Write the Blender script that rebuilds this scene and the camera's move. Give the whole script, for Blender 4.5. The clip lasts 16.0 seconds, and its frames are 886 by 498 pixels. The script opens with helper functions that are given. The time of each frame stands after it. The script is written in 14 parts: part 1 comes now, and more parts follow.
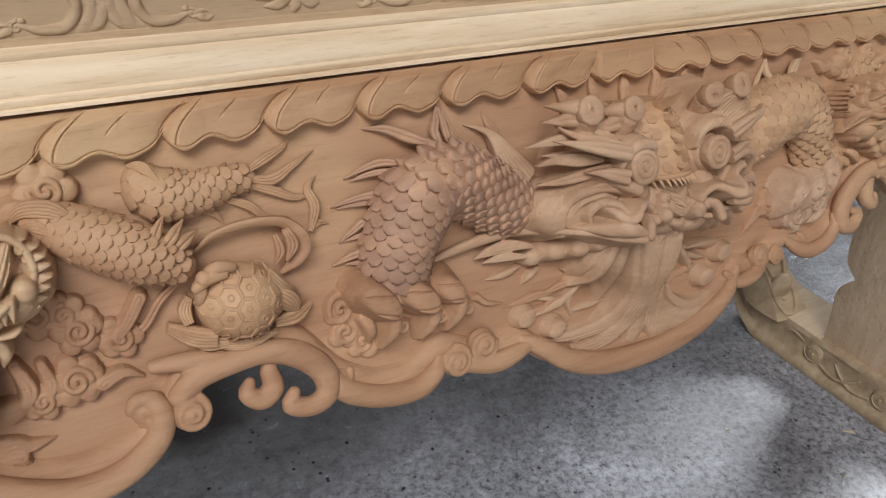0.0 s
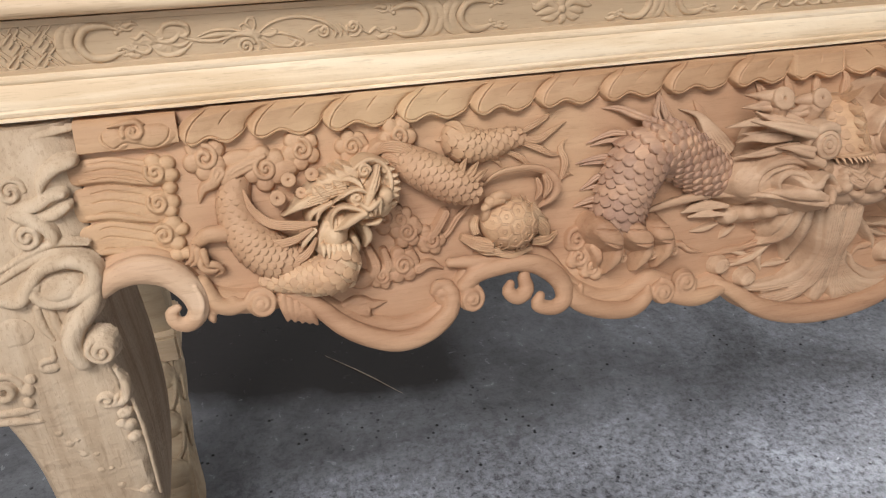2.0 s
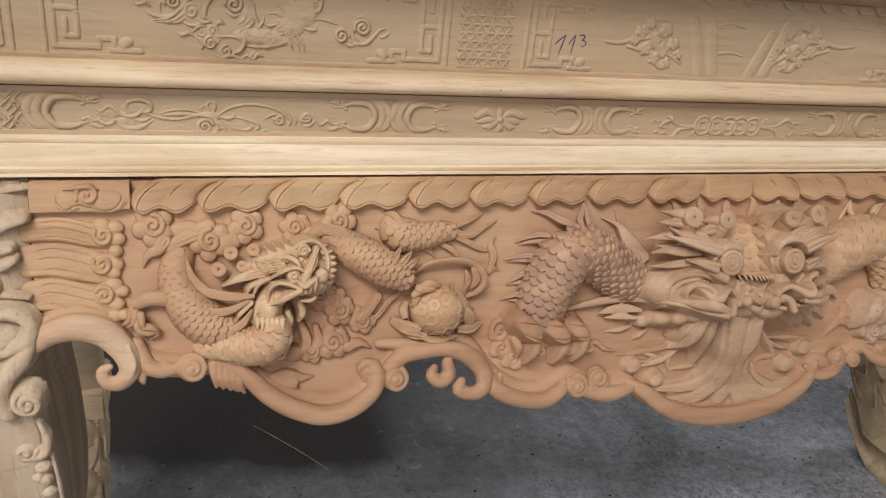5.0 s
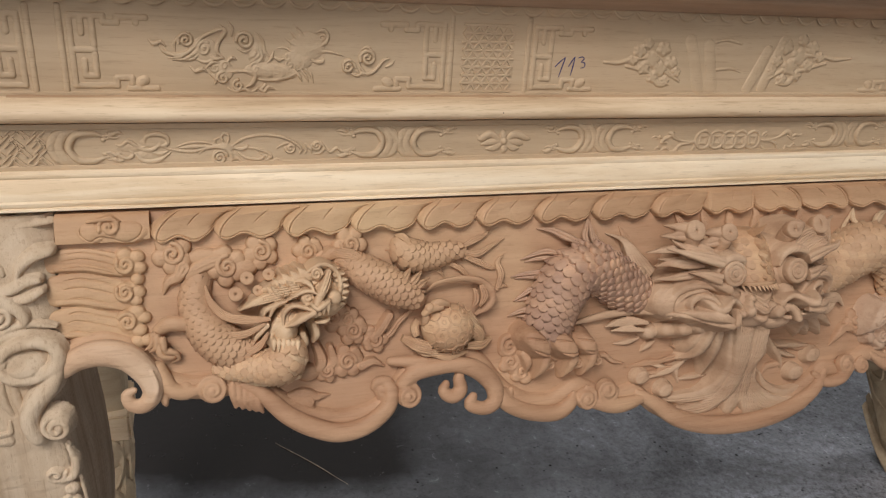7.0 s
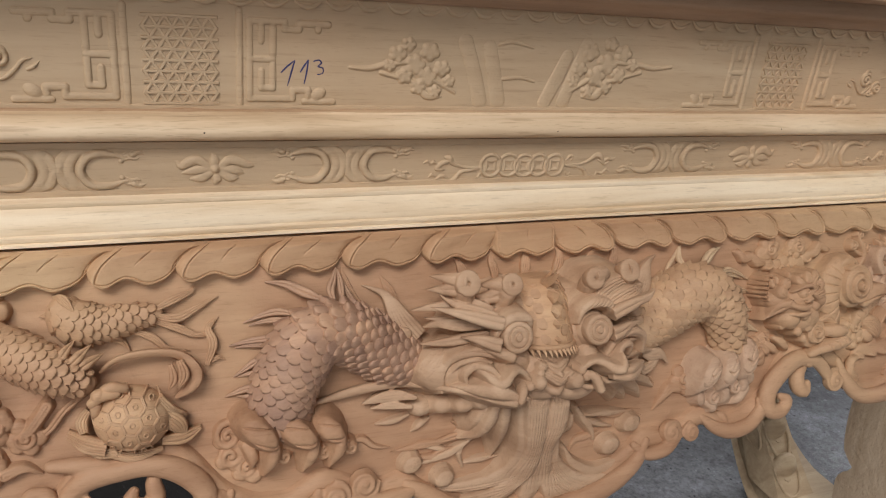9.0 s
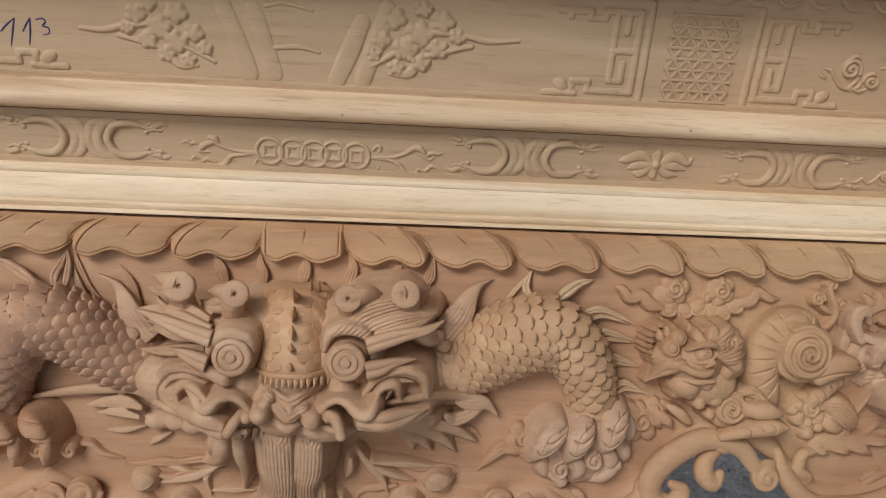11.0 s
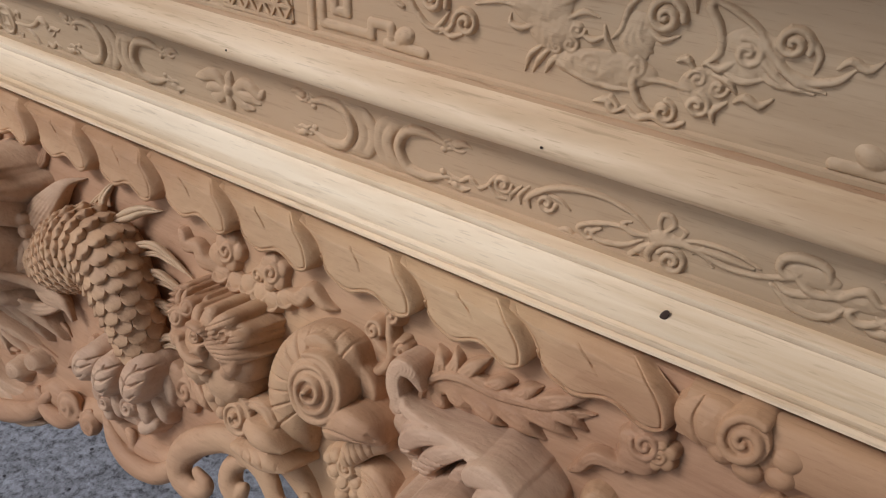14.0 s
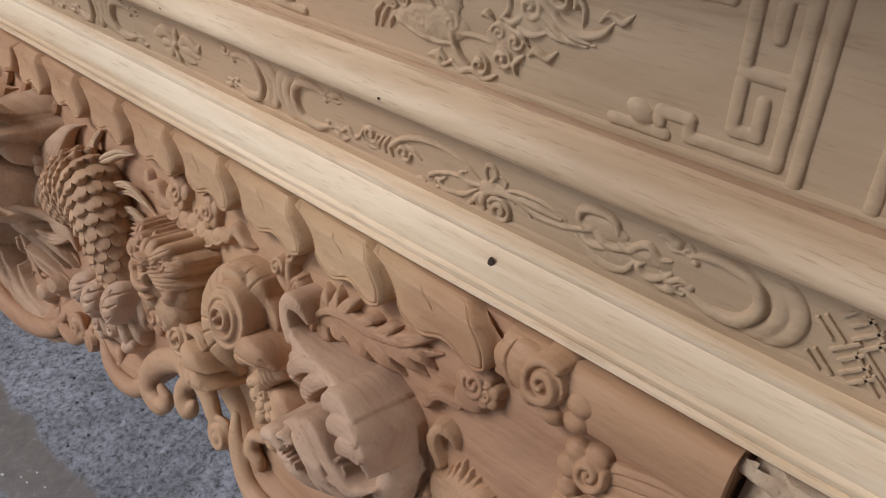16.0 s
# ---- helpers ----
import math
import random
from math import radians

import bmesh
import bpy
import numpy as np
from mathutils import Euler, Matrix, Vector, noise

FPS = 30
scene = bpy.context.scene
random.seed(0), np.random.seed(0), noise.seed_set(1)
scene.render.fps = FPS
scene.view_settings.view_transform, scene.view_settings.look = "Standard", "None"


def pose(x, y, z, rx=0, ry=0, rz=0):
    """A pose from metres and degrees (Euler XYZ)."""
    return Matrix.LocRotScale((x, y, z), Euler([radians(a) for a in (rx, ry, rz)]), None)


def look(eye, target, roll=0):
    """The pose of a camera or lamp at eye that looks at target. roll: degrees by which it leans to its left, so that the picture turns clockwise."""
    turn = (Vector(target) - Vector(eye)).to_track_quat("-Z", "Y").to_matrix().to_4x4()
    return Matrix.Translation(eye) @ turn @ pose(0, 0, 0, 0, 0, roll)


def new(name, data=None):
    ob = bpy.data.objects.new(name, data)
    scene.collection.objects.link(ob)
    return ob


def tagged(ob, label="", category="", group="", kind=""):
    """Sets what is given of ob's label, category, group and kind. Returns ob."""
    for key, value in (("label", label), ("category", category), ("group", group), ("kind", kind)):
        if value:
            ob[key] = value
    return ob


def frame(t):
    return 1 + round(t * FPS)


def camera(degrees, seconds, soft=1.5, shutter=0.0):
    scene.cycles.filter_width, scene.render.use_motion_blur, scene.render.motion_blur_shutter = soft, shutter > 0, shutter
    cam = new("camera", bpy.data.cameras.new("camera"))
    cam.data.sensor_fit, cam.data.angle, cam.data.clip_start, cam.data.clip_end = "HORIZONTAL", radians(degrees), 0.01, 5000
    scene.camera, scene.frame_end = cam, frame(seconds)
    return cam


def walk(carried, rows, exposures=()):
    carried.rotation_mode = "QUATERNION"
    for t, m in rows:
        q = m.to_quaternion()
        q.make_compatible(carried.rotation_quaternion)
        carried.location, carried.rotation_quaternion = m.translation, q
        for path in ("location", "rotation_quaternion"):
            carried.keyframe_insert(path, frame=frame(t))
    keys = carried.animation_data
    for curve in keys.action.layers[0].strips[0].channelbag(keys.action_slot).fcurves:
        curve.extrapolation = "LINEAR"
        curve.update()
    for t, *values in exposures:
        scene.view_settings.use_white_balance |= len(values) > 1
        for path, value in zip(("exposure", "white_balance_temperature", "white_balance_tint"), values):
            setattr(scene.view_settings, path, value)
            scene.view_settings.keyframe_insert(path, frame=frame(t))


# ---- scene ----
cam = camera(60.3, 16.0, soft=1.2)
METRES, EYE, TILT, LEAN, TURN = 2.25, 1.083, 0.0, 0.0, -32.7
ROWS = [
    (0.0, 0.0, 0.0, 0.0, 2.46, -32.44, -3.88),
    (0.5, 0.0027, -0.0356, 0.0111, 3.21, -31.62, -3.28),
    (1.0, 0.0098, -0.0825, 0.0073, 9.81, -29.71, -3.63),
    (1.5, -0.0051, -0.1072, 0.0119, 17.73, -29.95, -1.29),
    (2.0, -0.0028, -0.1158, 0.018, 16.81, -30.26, 0.37),
    (2.5, 0.0038, -0.1191, 0.0217, 15.76, -29.58, -2.28),
    (3.0, 0.0122, -0.1257, 0.0252, 14.64, -27.78, -2.77),
    (3.5, 0.0139, -0.1315, 0.0303, 14.51, -26.25, -4.1),
    (4.0, 0.0118, -0.129, 0.0269, 15.44, -25.1, -5.72),
    (6.5, 0.0128, -0.141, 0.0422, 16.39, -23.7, -4.35),
    (7.0, 0.0181, -0.1407, 0.0416, 16.26, -23.42, -3.61),
    (7.5, 0.0219, -0.1428, 0.044, 15.95, -23.47, -3.63),
    (8.0, 0.0388, -0.1323, 0.0441, 14.97, -23.47, -1.56),
    (8.5, 0.0654, -0.0953, 0.0396, 12.26, -23.26, -2.01),
    (9.0, 0.0869, -0.0213, 0.0355, 11.32, -23.24, -5.46),
    (11.5, 0.2889, 0.1417, 0.0328, 34.33, -27.03, -1.82),
    (12.0, 0.3266, 0.1929, 0.0324, 39.95, -32.38, -0.92),
    (12.5, 0.3987, 0.2311, 0.0372, 51.0, -35.23, -1.75),
    (13.0, 0.4243, 0.2828, 0.0325, 54.88, -33.9, 2.89),
    (13.5, 0.4161, 0.3365, 0.0352, 58.69, -33.41, 0.69),
    (14.0, 0.4262, 0.3841, 0.0338, 65.94, -34.94, -1.62),
    (14.5, 0.4494, 0.4311, 0.04, 79.01, -36.54, 0.77),
    (15.0, 0.4554, 0.4514, 0.0394, 78.77, -36.62, 3.29),
    (15.5, 0.4653, 0.4525, 0.0416, 76.19, -37.28, 3.79),
    (16.0, 0.4647, 0.4499, 0.0372, 75.61, -37.53, 2.2),
]
walk(cam, [(t, pose(0, 0, EYE, TILT, LEAN, TURN) @ pose(METRES * x, METRES * y, METRES * z, 90 + pitch, roll, yaw)) for t, x, y, z, yaw, pitch, roll in ROWS],
     [(0.0, -0.04, 6380, 10), (0.5, 0.05, 6380, 10), (1.5, 0.26, 6380, 10), (2.5, 0.36, 6380, 10), (3.5, 0.36, 6420, 10), (4.2, 0.20, 6500, 10), (6.5, 0.08, 6500, 10), (7.5, 0.0, 6500, 10),
      (12.2, 0.0, 6500, 10), (13.0, 0.2, 6400, 10), (13.5, 0.16, 6300, 11), (14.2, 0.02, 6150, 13), (16.0, 0.02, 6150, 13)])

# ---- light ----
CX = 0.535          # middle of the altar's front
world = bpy.data.worlds.new("daylight")
scene.world = world
world.use_nodes = True
nt = world.node_tree
sky = nt.nodes.new("ShaderNodeTexSky")
sky.sky_type, sky.sun_disc = "NISHITA", False
sky.sun_elevation, sky.sun_rotation = radians(50), radians(200)
nt.links.new(sky.outputs[0], nt.nodes["Background"].inputs[0])
nt.nodes["Background"].inputs[1].default_value = 0.05


def area_light(name, eye, target, w, h, power, colour):
    data = bpy.data.lights.new(name, "AREA")
    data.shape, data.size, data.size_y, data.energy, data.color = "RECTANGLE", w, h, power, colour
    ob = new(name, data)
    ob.matrix_world = look(eye, target)
    return ob


area_light("doorway_daylight", (-1.6, -3.85, 2.2), (0.4, 0.5, 0.9), 2.6, 2.2, 44, (1.0, 0.98, 0.96))
# Added key lamp under the closed ceiling; no roof opening is built.
area_light("added_overhead_lamp", (-1.9, -2.5, 5.0), (0.3, 0.4, 0.7), 2.8, 2.2, 335, (0.98, 0.985, 1.0))
area_light("high_window_daylight", (6.45, 1.85, 4.6), (1.2, 0.5, 0.0), 2.4, 1.6, 260, (0.93, 0.96, 1.0))

# ---- materials ----


def nodes_of(name):
    m = bpy.data.materials.new(name)
    m.use_nodes = True
    return m, m.node_tree, m.node_tree.nodes["Principled BSDF"]


def ramp(nt, fac, stops):
    r = nt.nodes.new("ShaderNodeValToRGB")
    while len(r.color_ramp.elements) < len(stops):
        r.color_ramp.elements.new(0.5)
    for e, (p, c) in zip(r.color_ramp.elements, stops):
        e.position, e.color = p, (*c, 1)
    nt.links.new(fac, r.inputs[0])
    return r.outputs[0]


def mixed(nt, a, b, fac, mode="MIX"):
    m = nt.nodes.new("ShaderNodeMix")
    m.data_type, m.blend_type = "RGBA", mode
    if isinstance(fac, float):
        m.inputs[0].default_value = fac
    else:
        nt.links.new(fac, m.inputs[0])
    for k, s in ((6, a), (7, b)):
        if isinstance(s, tuple):
            m.inputs[k].default_value = (*s, 1)
        else:
            nt.links.new(s, m.inputs[k])
    return m.outputs[2]


def noise_tex(nt, vec, scale, detail=4.0, rough=0.55, distort=0.0):
    n = nt.nodes.new("ShaderNodeTexNoise")
    n.inputs["Scale"].default_value, n.inputs["Detail"].default_value = scale, detail
    n.inputs["Roughness"].default_value, n.inputs["Distortion"].default_value = rough, distort
    nt.links.new(vec, n.inputs["Vector"])
    return n.outputs["Fac"]


def stretched(nt, sx, sy, sz):
    g = nt.nodes.new("ShaderNodeNewGeometry")
    m = nt.nodes.new("ShaderNodeMapping")
    m.inputs["Scale"].default_value = (sx, sy, sz)
    nt.links.new(g.outputs["Position"], m.inputs["Vector"])
    return m.outputs[0]


def wood(name, pale, mid, dark, rough=0.62, along="x", strokes=0.35, pores=0.3, patch=None, bite=0.20, vary=None):
    """Raw carved wood: long grain, patches of heartwood, pores, tool marks."""
    m, nt, b = nodes_of(name)
    s = {"x": (2.6, 34, 34), "z": (34, 34, 2.6)}[along]
    grain = stretched(nt, *s)
    fine = stretched(nt, *[k * 7 for k in s])
    iso = stretched(nt, 1, 1, 1)
    g1 = noise_tex(nt, grain, 1.0, 5, 0.6, 0.6)
    g2 = noise_tex(nt, fine, 1.0, 3, 0.6)
    big = noise_tex(nt, iso, 3.4, 3, 0.5, 0.4)
    base = ramp(nt, g1, [(0.5 - bite, dark), (0.5, mid), (0.5 + bite, pale)])
    if patch:
        base = mixed(nt, base, patch, ramp(nt, big, [(0.48, (0, 0, 0)), (0.66, (0.75, 0.75, 0.75))]))
    tone = ramp(nt, big, [(0.3, (0.86, 0.84, 0.82)), (0.7, (1.06, 1.05, 1.03))])
    base = mixed(nt, base, tone, 1.0, "MULTIPLY")
    pore = ramp(nt, g2, [(0.30, (0.62, 0.56, 0.5)), (0.42, (1, 1, 1))])
    base = mixed(nt, base, pore, pores, "MULTIPLY")
    dash = noise_tex(nt, stretched(nt, *[k * 22 for k in s]), 1.0, 2, 0.5)
    base = mixed(nt, base, ramp(nt, dash, [(0.30, (0.45, 0.36, 0.28)), (0.38, (1, 1, 1))]), pores * 0.6, "MULTIPLY")
    if vary:
        each = nt.nodes.new("ShaderNodeNewGeometry").outputs["Random Per Island"]
        base = mixed(nt, base, ramp(nt, each, vary), 1.0, "MULTIPLY")
    nt.links.new(base, b.inputs["Base Color"])
    b.inputs["Roughness"].default_value = rough
    b.inputs["Specular IOR Level"].default_value = 0.28
    marks = noise_tex(nt, iso, 260, 3, 0.6)
    bump = nt.nodes.new("ShaderNodeBump")
    bump.inputs["Strength"].default_value, bump.inputs["Distance"].default_value = strokes, 0.0012
    add = nt.nodes.new("ShaderNodeMath")
    add.operation = "ADD"
    nt.links.new(marks, add.inputs[0])
    nt.links.new(g2, add.inputs[1])
    nt.links.new(add.outputs[0], bump.inputs["Height"])
    facets = nt.nodes.new("ShaderNodeBump")
    facets.inputs["Strength"].default_value, facets.inputs["Distance"].default_value = strokes, 0.004
    nt.links.new(noise_tex(nt, stretched(nt, 45, 90, 90), 1.0, 2, 0.5), facets.inputs["Height"])
    nt.links.new(bump.outputs[0], facets.inputs["Normal"])
    nt.links.new(facets.outputs[0], b.inputs["Normal"])
    return m


APRON_WOOD = wood("carved_tan_wood", (0.530, 0.318, 0.188), (0.452, 0.258, 0.148), (0.356, 0.189, 0.105), patch=(0.515, 0.335, 0.190))
HEAD_WOOD = wood("greyish_tan_wood", (0.60, 0.405, 0.262), (0.515, 0.330, 0.205), (0.415, 0.250, 0.150), patch=(0.56, 0.385, 0.245))
PALE_LIP_WOOD = wood("pale_tan_wood", (0.63, 0.43, 0.285), (0.545, 0.345, 0.21), (0.43, 0.25, 0.145), patch=(0.66, 0.49, 0.345))
ROPE_WOOD = wood("carved_orange_wood", (0.565, 0.352, 0.203), (0.485, 0.287, 0.158), (0.385, 0.21, 0.112), patch=(0.555, 0.375, 0.213))
PURPLE_WOOD = wood("brown_taupe_wood", (0.54, 0.335, 0.21), (0.45, 0.273, 0.172), (0.34, 0.20, 0.13), patch=(0.385, 0.235, 0.17))
YELLOW_WOOD = wood("yellow_tan_wood", (0.68, 0.49, 0.315), (0.60, 0.41, 0.25), (0.49, 0.315, 0.185), patch=(0.56, 0.37, 0.225))
PURPLE_SCALES = wood("purple_taupe_scales", (0.56, 0.355, 0.24), (0.46, 0.285, 0.195), (0.35, 0.21, 0.145), patch=(0.44, 0.285, 0.205), vary=[(0.0, (0.82, 0.77, 0.75)), (0.45, (0.95, 0.93, 0.90)), (1.0, (1.10, 1.06, 0.97))])
YELLOW_SCALES = wood("yellow_tan_scales", (0.605, 0.402, 0.243), (0.53, 0.33, 0.19), (0.43, 0.25, 0.14), patch=(0.52, 0.308, 0.178), vary=[(0.0, (0.90, 0.87, 0.86)), (0.5, (0.98, 0.98, 0.98)), (1.0, (1.07, 1.06, 1.04))])
ROSE_WOOD = wood("rose_grey_wood", (0.62, 0.43, 0.290), (0.54, 0.355, 0.235), (0.43, 0.265, 0.17), patch=(0.53, 0.325, 0.195))
LEG_WOOD = wood("fuzzy_grey_tan_wood", (0.60, 0.46, 0.325), (0.52, 0.385, 0.26), (0.41, 0.29, 0.185), rough=0.75, along="z", strokes=0.6, pores=0.5)
PALE_WOOD = wood("planed_pale_wood", (0.86, 0.705, 0.510), (0.795, 0.625, 0.43), (0.685, 0.50, 0.31), rough=0.5, strokes=0.12, pores=0.4, bite=0.13)
BODY_WOOD = wood("olive_tan_wood", (0.560, 0.412, 0.266), (0.500, 0.358, 0.224), (0.420, 0.292, 0.176), strokes=0.15, pores=0.35, bite=0.24, patch=(0.51, 0.340, 0.205))
TORUS_WOOD = wood("planed_tan_wood", (0.735, 0.563, 0.380), (0.65, 0.475, 0.305), (0.525, 0.365, 0.22), rough=0.5, strokes=0.12, pores=0.6, bite=0.12)
CORNICE_WOOD = wood("red_brown_wood", (0.43, 0.285, 0.185), (0.36, 0.23, 0.145), (0.28, 0.17, 0.10), strokes=0.15)
PLINTH_WOOD = wood("dusty_olive_wood", (0.53, 0.415, 0.275), (0.45, 0.335, 0.215), (0.35, 0.25, 0.155), strokes=0.3)


def concrete():
    """Grey concrete: mottled grain, dark specks, a smoother brown strip, a dark patch and shade painted in behind the
    altar.
    """
    m, nt, b = nodes_of("speckled_concrete")

    def mth(op, x, y):
        n = nt.nodes.new("ShaderNodeMath")
        n.operation = op
        for k, v in ((0, x), (1, y)):
            if isinstance(v, (int, float)):
                n.inputs[k].default_value = v
            else:
                nt.links.new(v, n.inputs[k])
        return n.outputs[0]

    def edge(v, at, width):
        """0 below at, 1 above, over width."""
        n = nt.nodes.new("ShaderNodeMapRange")
        n.interpolation_type = "SMOOTHSTEP"
        n.inputs[1].default_value, n.inputs[2].default_value = at - width / 2, at + width / 2
        nt.links.new(v, n.inputs[0])
        return n.outputs[0]
    iso = stretched(nt, 1, 1, 1)
    sep = nt.nodes.new("ShaderNodeSeparateXYZ")
    nt.links.new(iso, sep.inputs[0])
    x, y = sep.outputs[0], sep.outputs[1]
    wob = noise_tex(nt, iso, 7, 5, 0.6)
    big = noise_tex(nt, iso, 2.6, 6, 0.65, 0.7)
    midn = noise_tex(nt, iso, 34, 6, 0.74, 0.5)
    fine = noise_tex(nt, iso, 120, 4, 0.7)
    grit = noise_tex(nt, iso, 75, 5, 0.75, 0.3)
    c = ramp(nt, big, [(0.3, (0.088, 0.086, 0.088)), (0.52, (0.158, 0.157, 0.162)), (0.72, (0.262, 0.263, 0.275))])
    c = mixed(nt, c, ramp(nt, midn, [(0.34, (0.50, 0.49, 0.50)), (0.5, (1, 1, 1)), (0.64, (1.22, 1.23, 1.27))]), 0.6, "MULTIPLY")
    # Coarse front screed; its grit is also brightened as painted light.
    rough_lit_side = mth("MAXIMUM", mth("MULTIPLY", edge(mth("ADD", x, mth("MULTIPLY", wob, 0.25)), 0.85, 0.5), 0.35), mth("SUBTRACT", 1.0, edge(mth("ADD", y, mth("MULTIPLY", wob, 0.25)), 0.95, 0.3)))
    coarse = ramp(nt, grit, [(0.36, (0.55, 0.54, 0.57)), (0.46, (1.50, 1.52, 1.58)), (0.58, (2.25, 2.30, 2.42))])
    c = mixed(nt, c, mixed(nt, (1.0, 1.0, 1.0), coarse, rough_lit_side), 0.9, "MULTIPLY")
    c = mixed(nt, c, ramp(nt, fine, [(0.34, (0.45, 0.43, 0.43)), (0.45, (1, 1, 1)), (0.62, (1.08, 1.08, 1.09))]), 0.45, "MULTIPLY")
    v = nt.nodes.new("ShaderNodeTexVoronoi")
    v.inputs["Scale"].default_value = 46
    nt.links.new(iso, v.inputs["Vector"])
    spot = ramp(nt, v.outputs["Distance"], [(0.12, (0.14, 0.13, 0.14)), (0.2, (1, 1, 1))])
    pick = ramp(nt, noise_tex(nt, iso, 16, 3), [(0.50, (0, 0, 0)), (0.58, (1, 1, 1))])
    c = mixed(nt, c, spot, pick, "MULTIPLY")
    # brown strip of patched screed
    line = mth("ADD", y, mth("MULTIPLY", wob, 0.08))
    strip = mth("MULTIPLY", edge(line, 0.36, 0.02), mth("SUBTRACT", 1.0, edge(line, 0.465, 0.02)))
    strip = mth("MULTIPLY", strip, mth("SUBTRACT", 1.0, edge(x, 0.7, 0.3)))
    brown = mixed(nt, ramp(nt, midn, [(0.3, (0.15, 0.128, 0.115)), (0.7, (0.25, 0.22, 0.20))]), (0.19, 0.165, 0.15), 0.4)
    c = mixed(nt, c, brown, strip)
    # dark soft-edged patch behind the altar
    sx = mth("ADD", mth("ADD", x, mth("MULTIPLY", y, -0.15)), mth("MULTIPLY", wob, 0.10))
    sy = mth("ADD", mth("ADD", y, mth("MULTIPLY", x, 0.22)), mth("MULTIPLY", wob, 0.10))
    dark_patch = mth("MULTIPLY", mth("SUBTRACT", 1.0, edge(sx, 0.15, 0.12)), edge(sy, 1.125, 0.09))
    dark_patch = mth("MULTIPLY", dark_patch, mth("MULTIPLY", edge(mth("ADD", x, mth("MULTIPLY", wob, 0.5)), -0.75, 0.4), mth("SUBTRACT", 1.0, edge(mth("ADD", y, mth("MULTIPLY", wob, 0.6)), 2.3, 0.5))))
    # Shade behind the altar, painted into the floor as a darker tone.
    rear_shade = mth("MULTIPLY", mth("SUBTRACT", 1.0, edge(mth("ADD", x, mth("MULTIPLY", wob, 0.5)), 0.85, 0.7)), edge(mth("ADD", y, mth("MULTIPLY", wob, 0.3)), 1.22, 0.35))
    rear_shade = mth("MULTIPLY", rear_shade, mth("MULTIPLY", edge(mth("ADD", x, mth("MULTIPLY", wob, 0.6)), -0.7, 0.6), mth("SUBTRACT", 1.0, edge(mth("ADD", y, mth("MULTIPLY", wob, 0.8)), 2.4, 0.7))))
    c = mixed(nt, c, (0.055, 0.051, 0.052), mth("MULTIPLY", rear_shade, 0.6))
    c = mixed(nt, c, (0.022, 0.018, 0.017), dark_patch)
    nt.links.new(c, b.inputs["Base Color"])
    r = ramp(nt, midn, [(0.3, (0.12, 0.12, 0.12)), (0.7, (0.30, 0.30, 0.30))])
    b.inputs["Specular IOR Level"].default_value = 0.85
    nt.links.new(r, b.inputs["Roughness"])
    bump = nt.nodes.new("ShaderNodeBump")
    bump.inputs["Strength"].default_value, bump.inputs["Distance"].default_value = 0.5, 0.003
    nt.links.new(grit, bump.inputs["Height"])
    nt.links.new(bump.outputs[0], b.inputs["Normal"])
    return m


def plain(name, colour, rough=0.7, scale=8.0):
    m, nt, b = nodes_of(name)
    n = noise_tex(nt, stretched(nt, 1, 1, 1), scale, 5, 0.6)
    c = ramp(nt, n, [(0.3, tuple(k * 0.75 for k in colour)), (0.7, tuple(min(1, k * 1.15) for k in colour))])
    nt.links.new(c, b.inputs["Base Color"])
    b.inputs["Roughness"].default_value = rough
    return m


CONCRETE = concrete()
PLASTER = plain("grey_plaster", (0.24, 0.23, 0.215), 0.9)
INK = plain("blue_ink", (0.012, 0.016, 0.10), 0.5)
CAVITY = plain("dark_hole", (0.05, 0.028, 0.018), 0.9)

# ---- shapes ----
PROFILE = np.polyfit([.55, .58, .62, .66, .70, .75, .80, .83, .865], [.434, .440, .452, .468, .486, .503, .517, .528, .545], 3)


def belly(z):
    return float(np.polyval(PROFILE, z))


def on_apron(u, z, h):
    s = 3 * PROFILE[0] * z * z + 2 * PROFILE[1] * z + PROFILE[2]
    k = 1 / math.sqrt(1 + s * s)
    return Vector((CX + u, belly(z) - h * k, z + h * s * k))


LEG_Z = [.30, .36, .43, .50, .56, .61, .66, .71, .75, .79, .83, .864]
LEG_Y = [.494, .483, .474, .468, .466, .466, .470, .480, .491, .503, .520, .541]


def on_leg(u, z, h):
    y = float(np.interp(z, LEG_Z, LEG_Y))
    return Vector((CX + u, y - h, z))


def on_plane(y, k=1.0):
    """A flat ground; k tempers the height of what is carved on it."""
    return lambda u, z, h: Vector((CX + u, y - h * k, z))


def smooth_path(pts, step=0.003):
    """A Catmull-Rom curve through rows of equal length."""
    p = np.array([pts[0]] + list(pts) + [pts[-1]], float)
    p[0], p[-1] = 2 * p[1] - p[2], 2 * p[-2] - p[-3]
    out = []
    for i in range(1, len(p) - 2):
        n = max(2, int(np.linalg.norm((p[i + 1] - p[i])[:3]) / step))
        for t in np.arange(n) / n:
            out.append(0.5 * (2 * p[i] + (p[i + 1] - p[i - 1]) * t + (2 * p[i - 1] - 5 * p[i] + 4 * p[i + 1] - p[i + 2]) * t * t
                              + (3 * p[i] - p[i - 1] - 3 * p[i + 1] + p[i + 2]) * t ** 3))
    out.append(p[-2])
    return np.array(out)


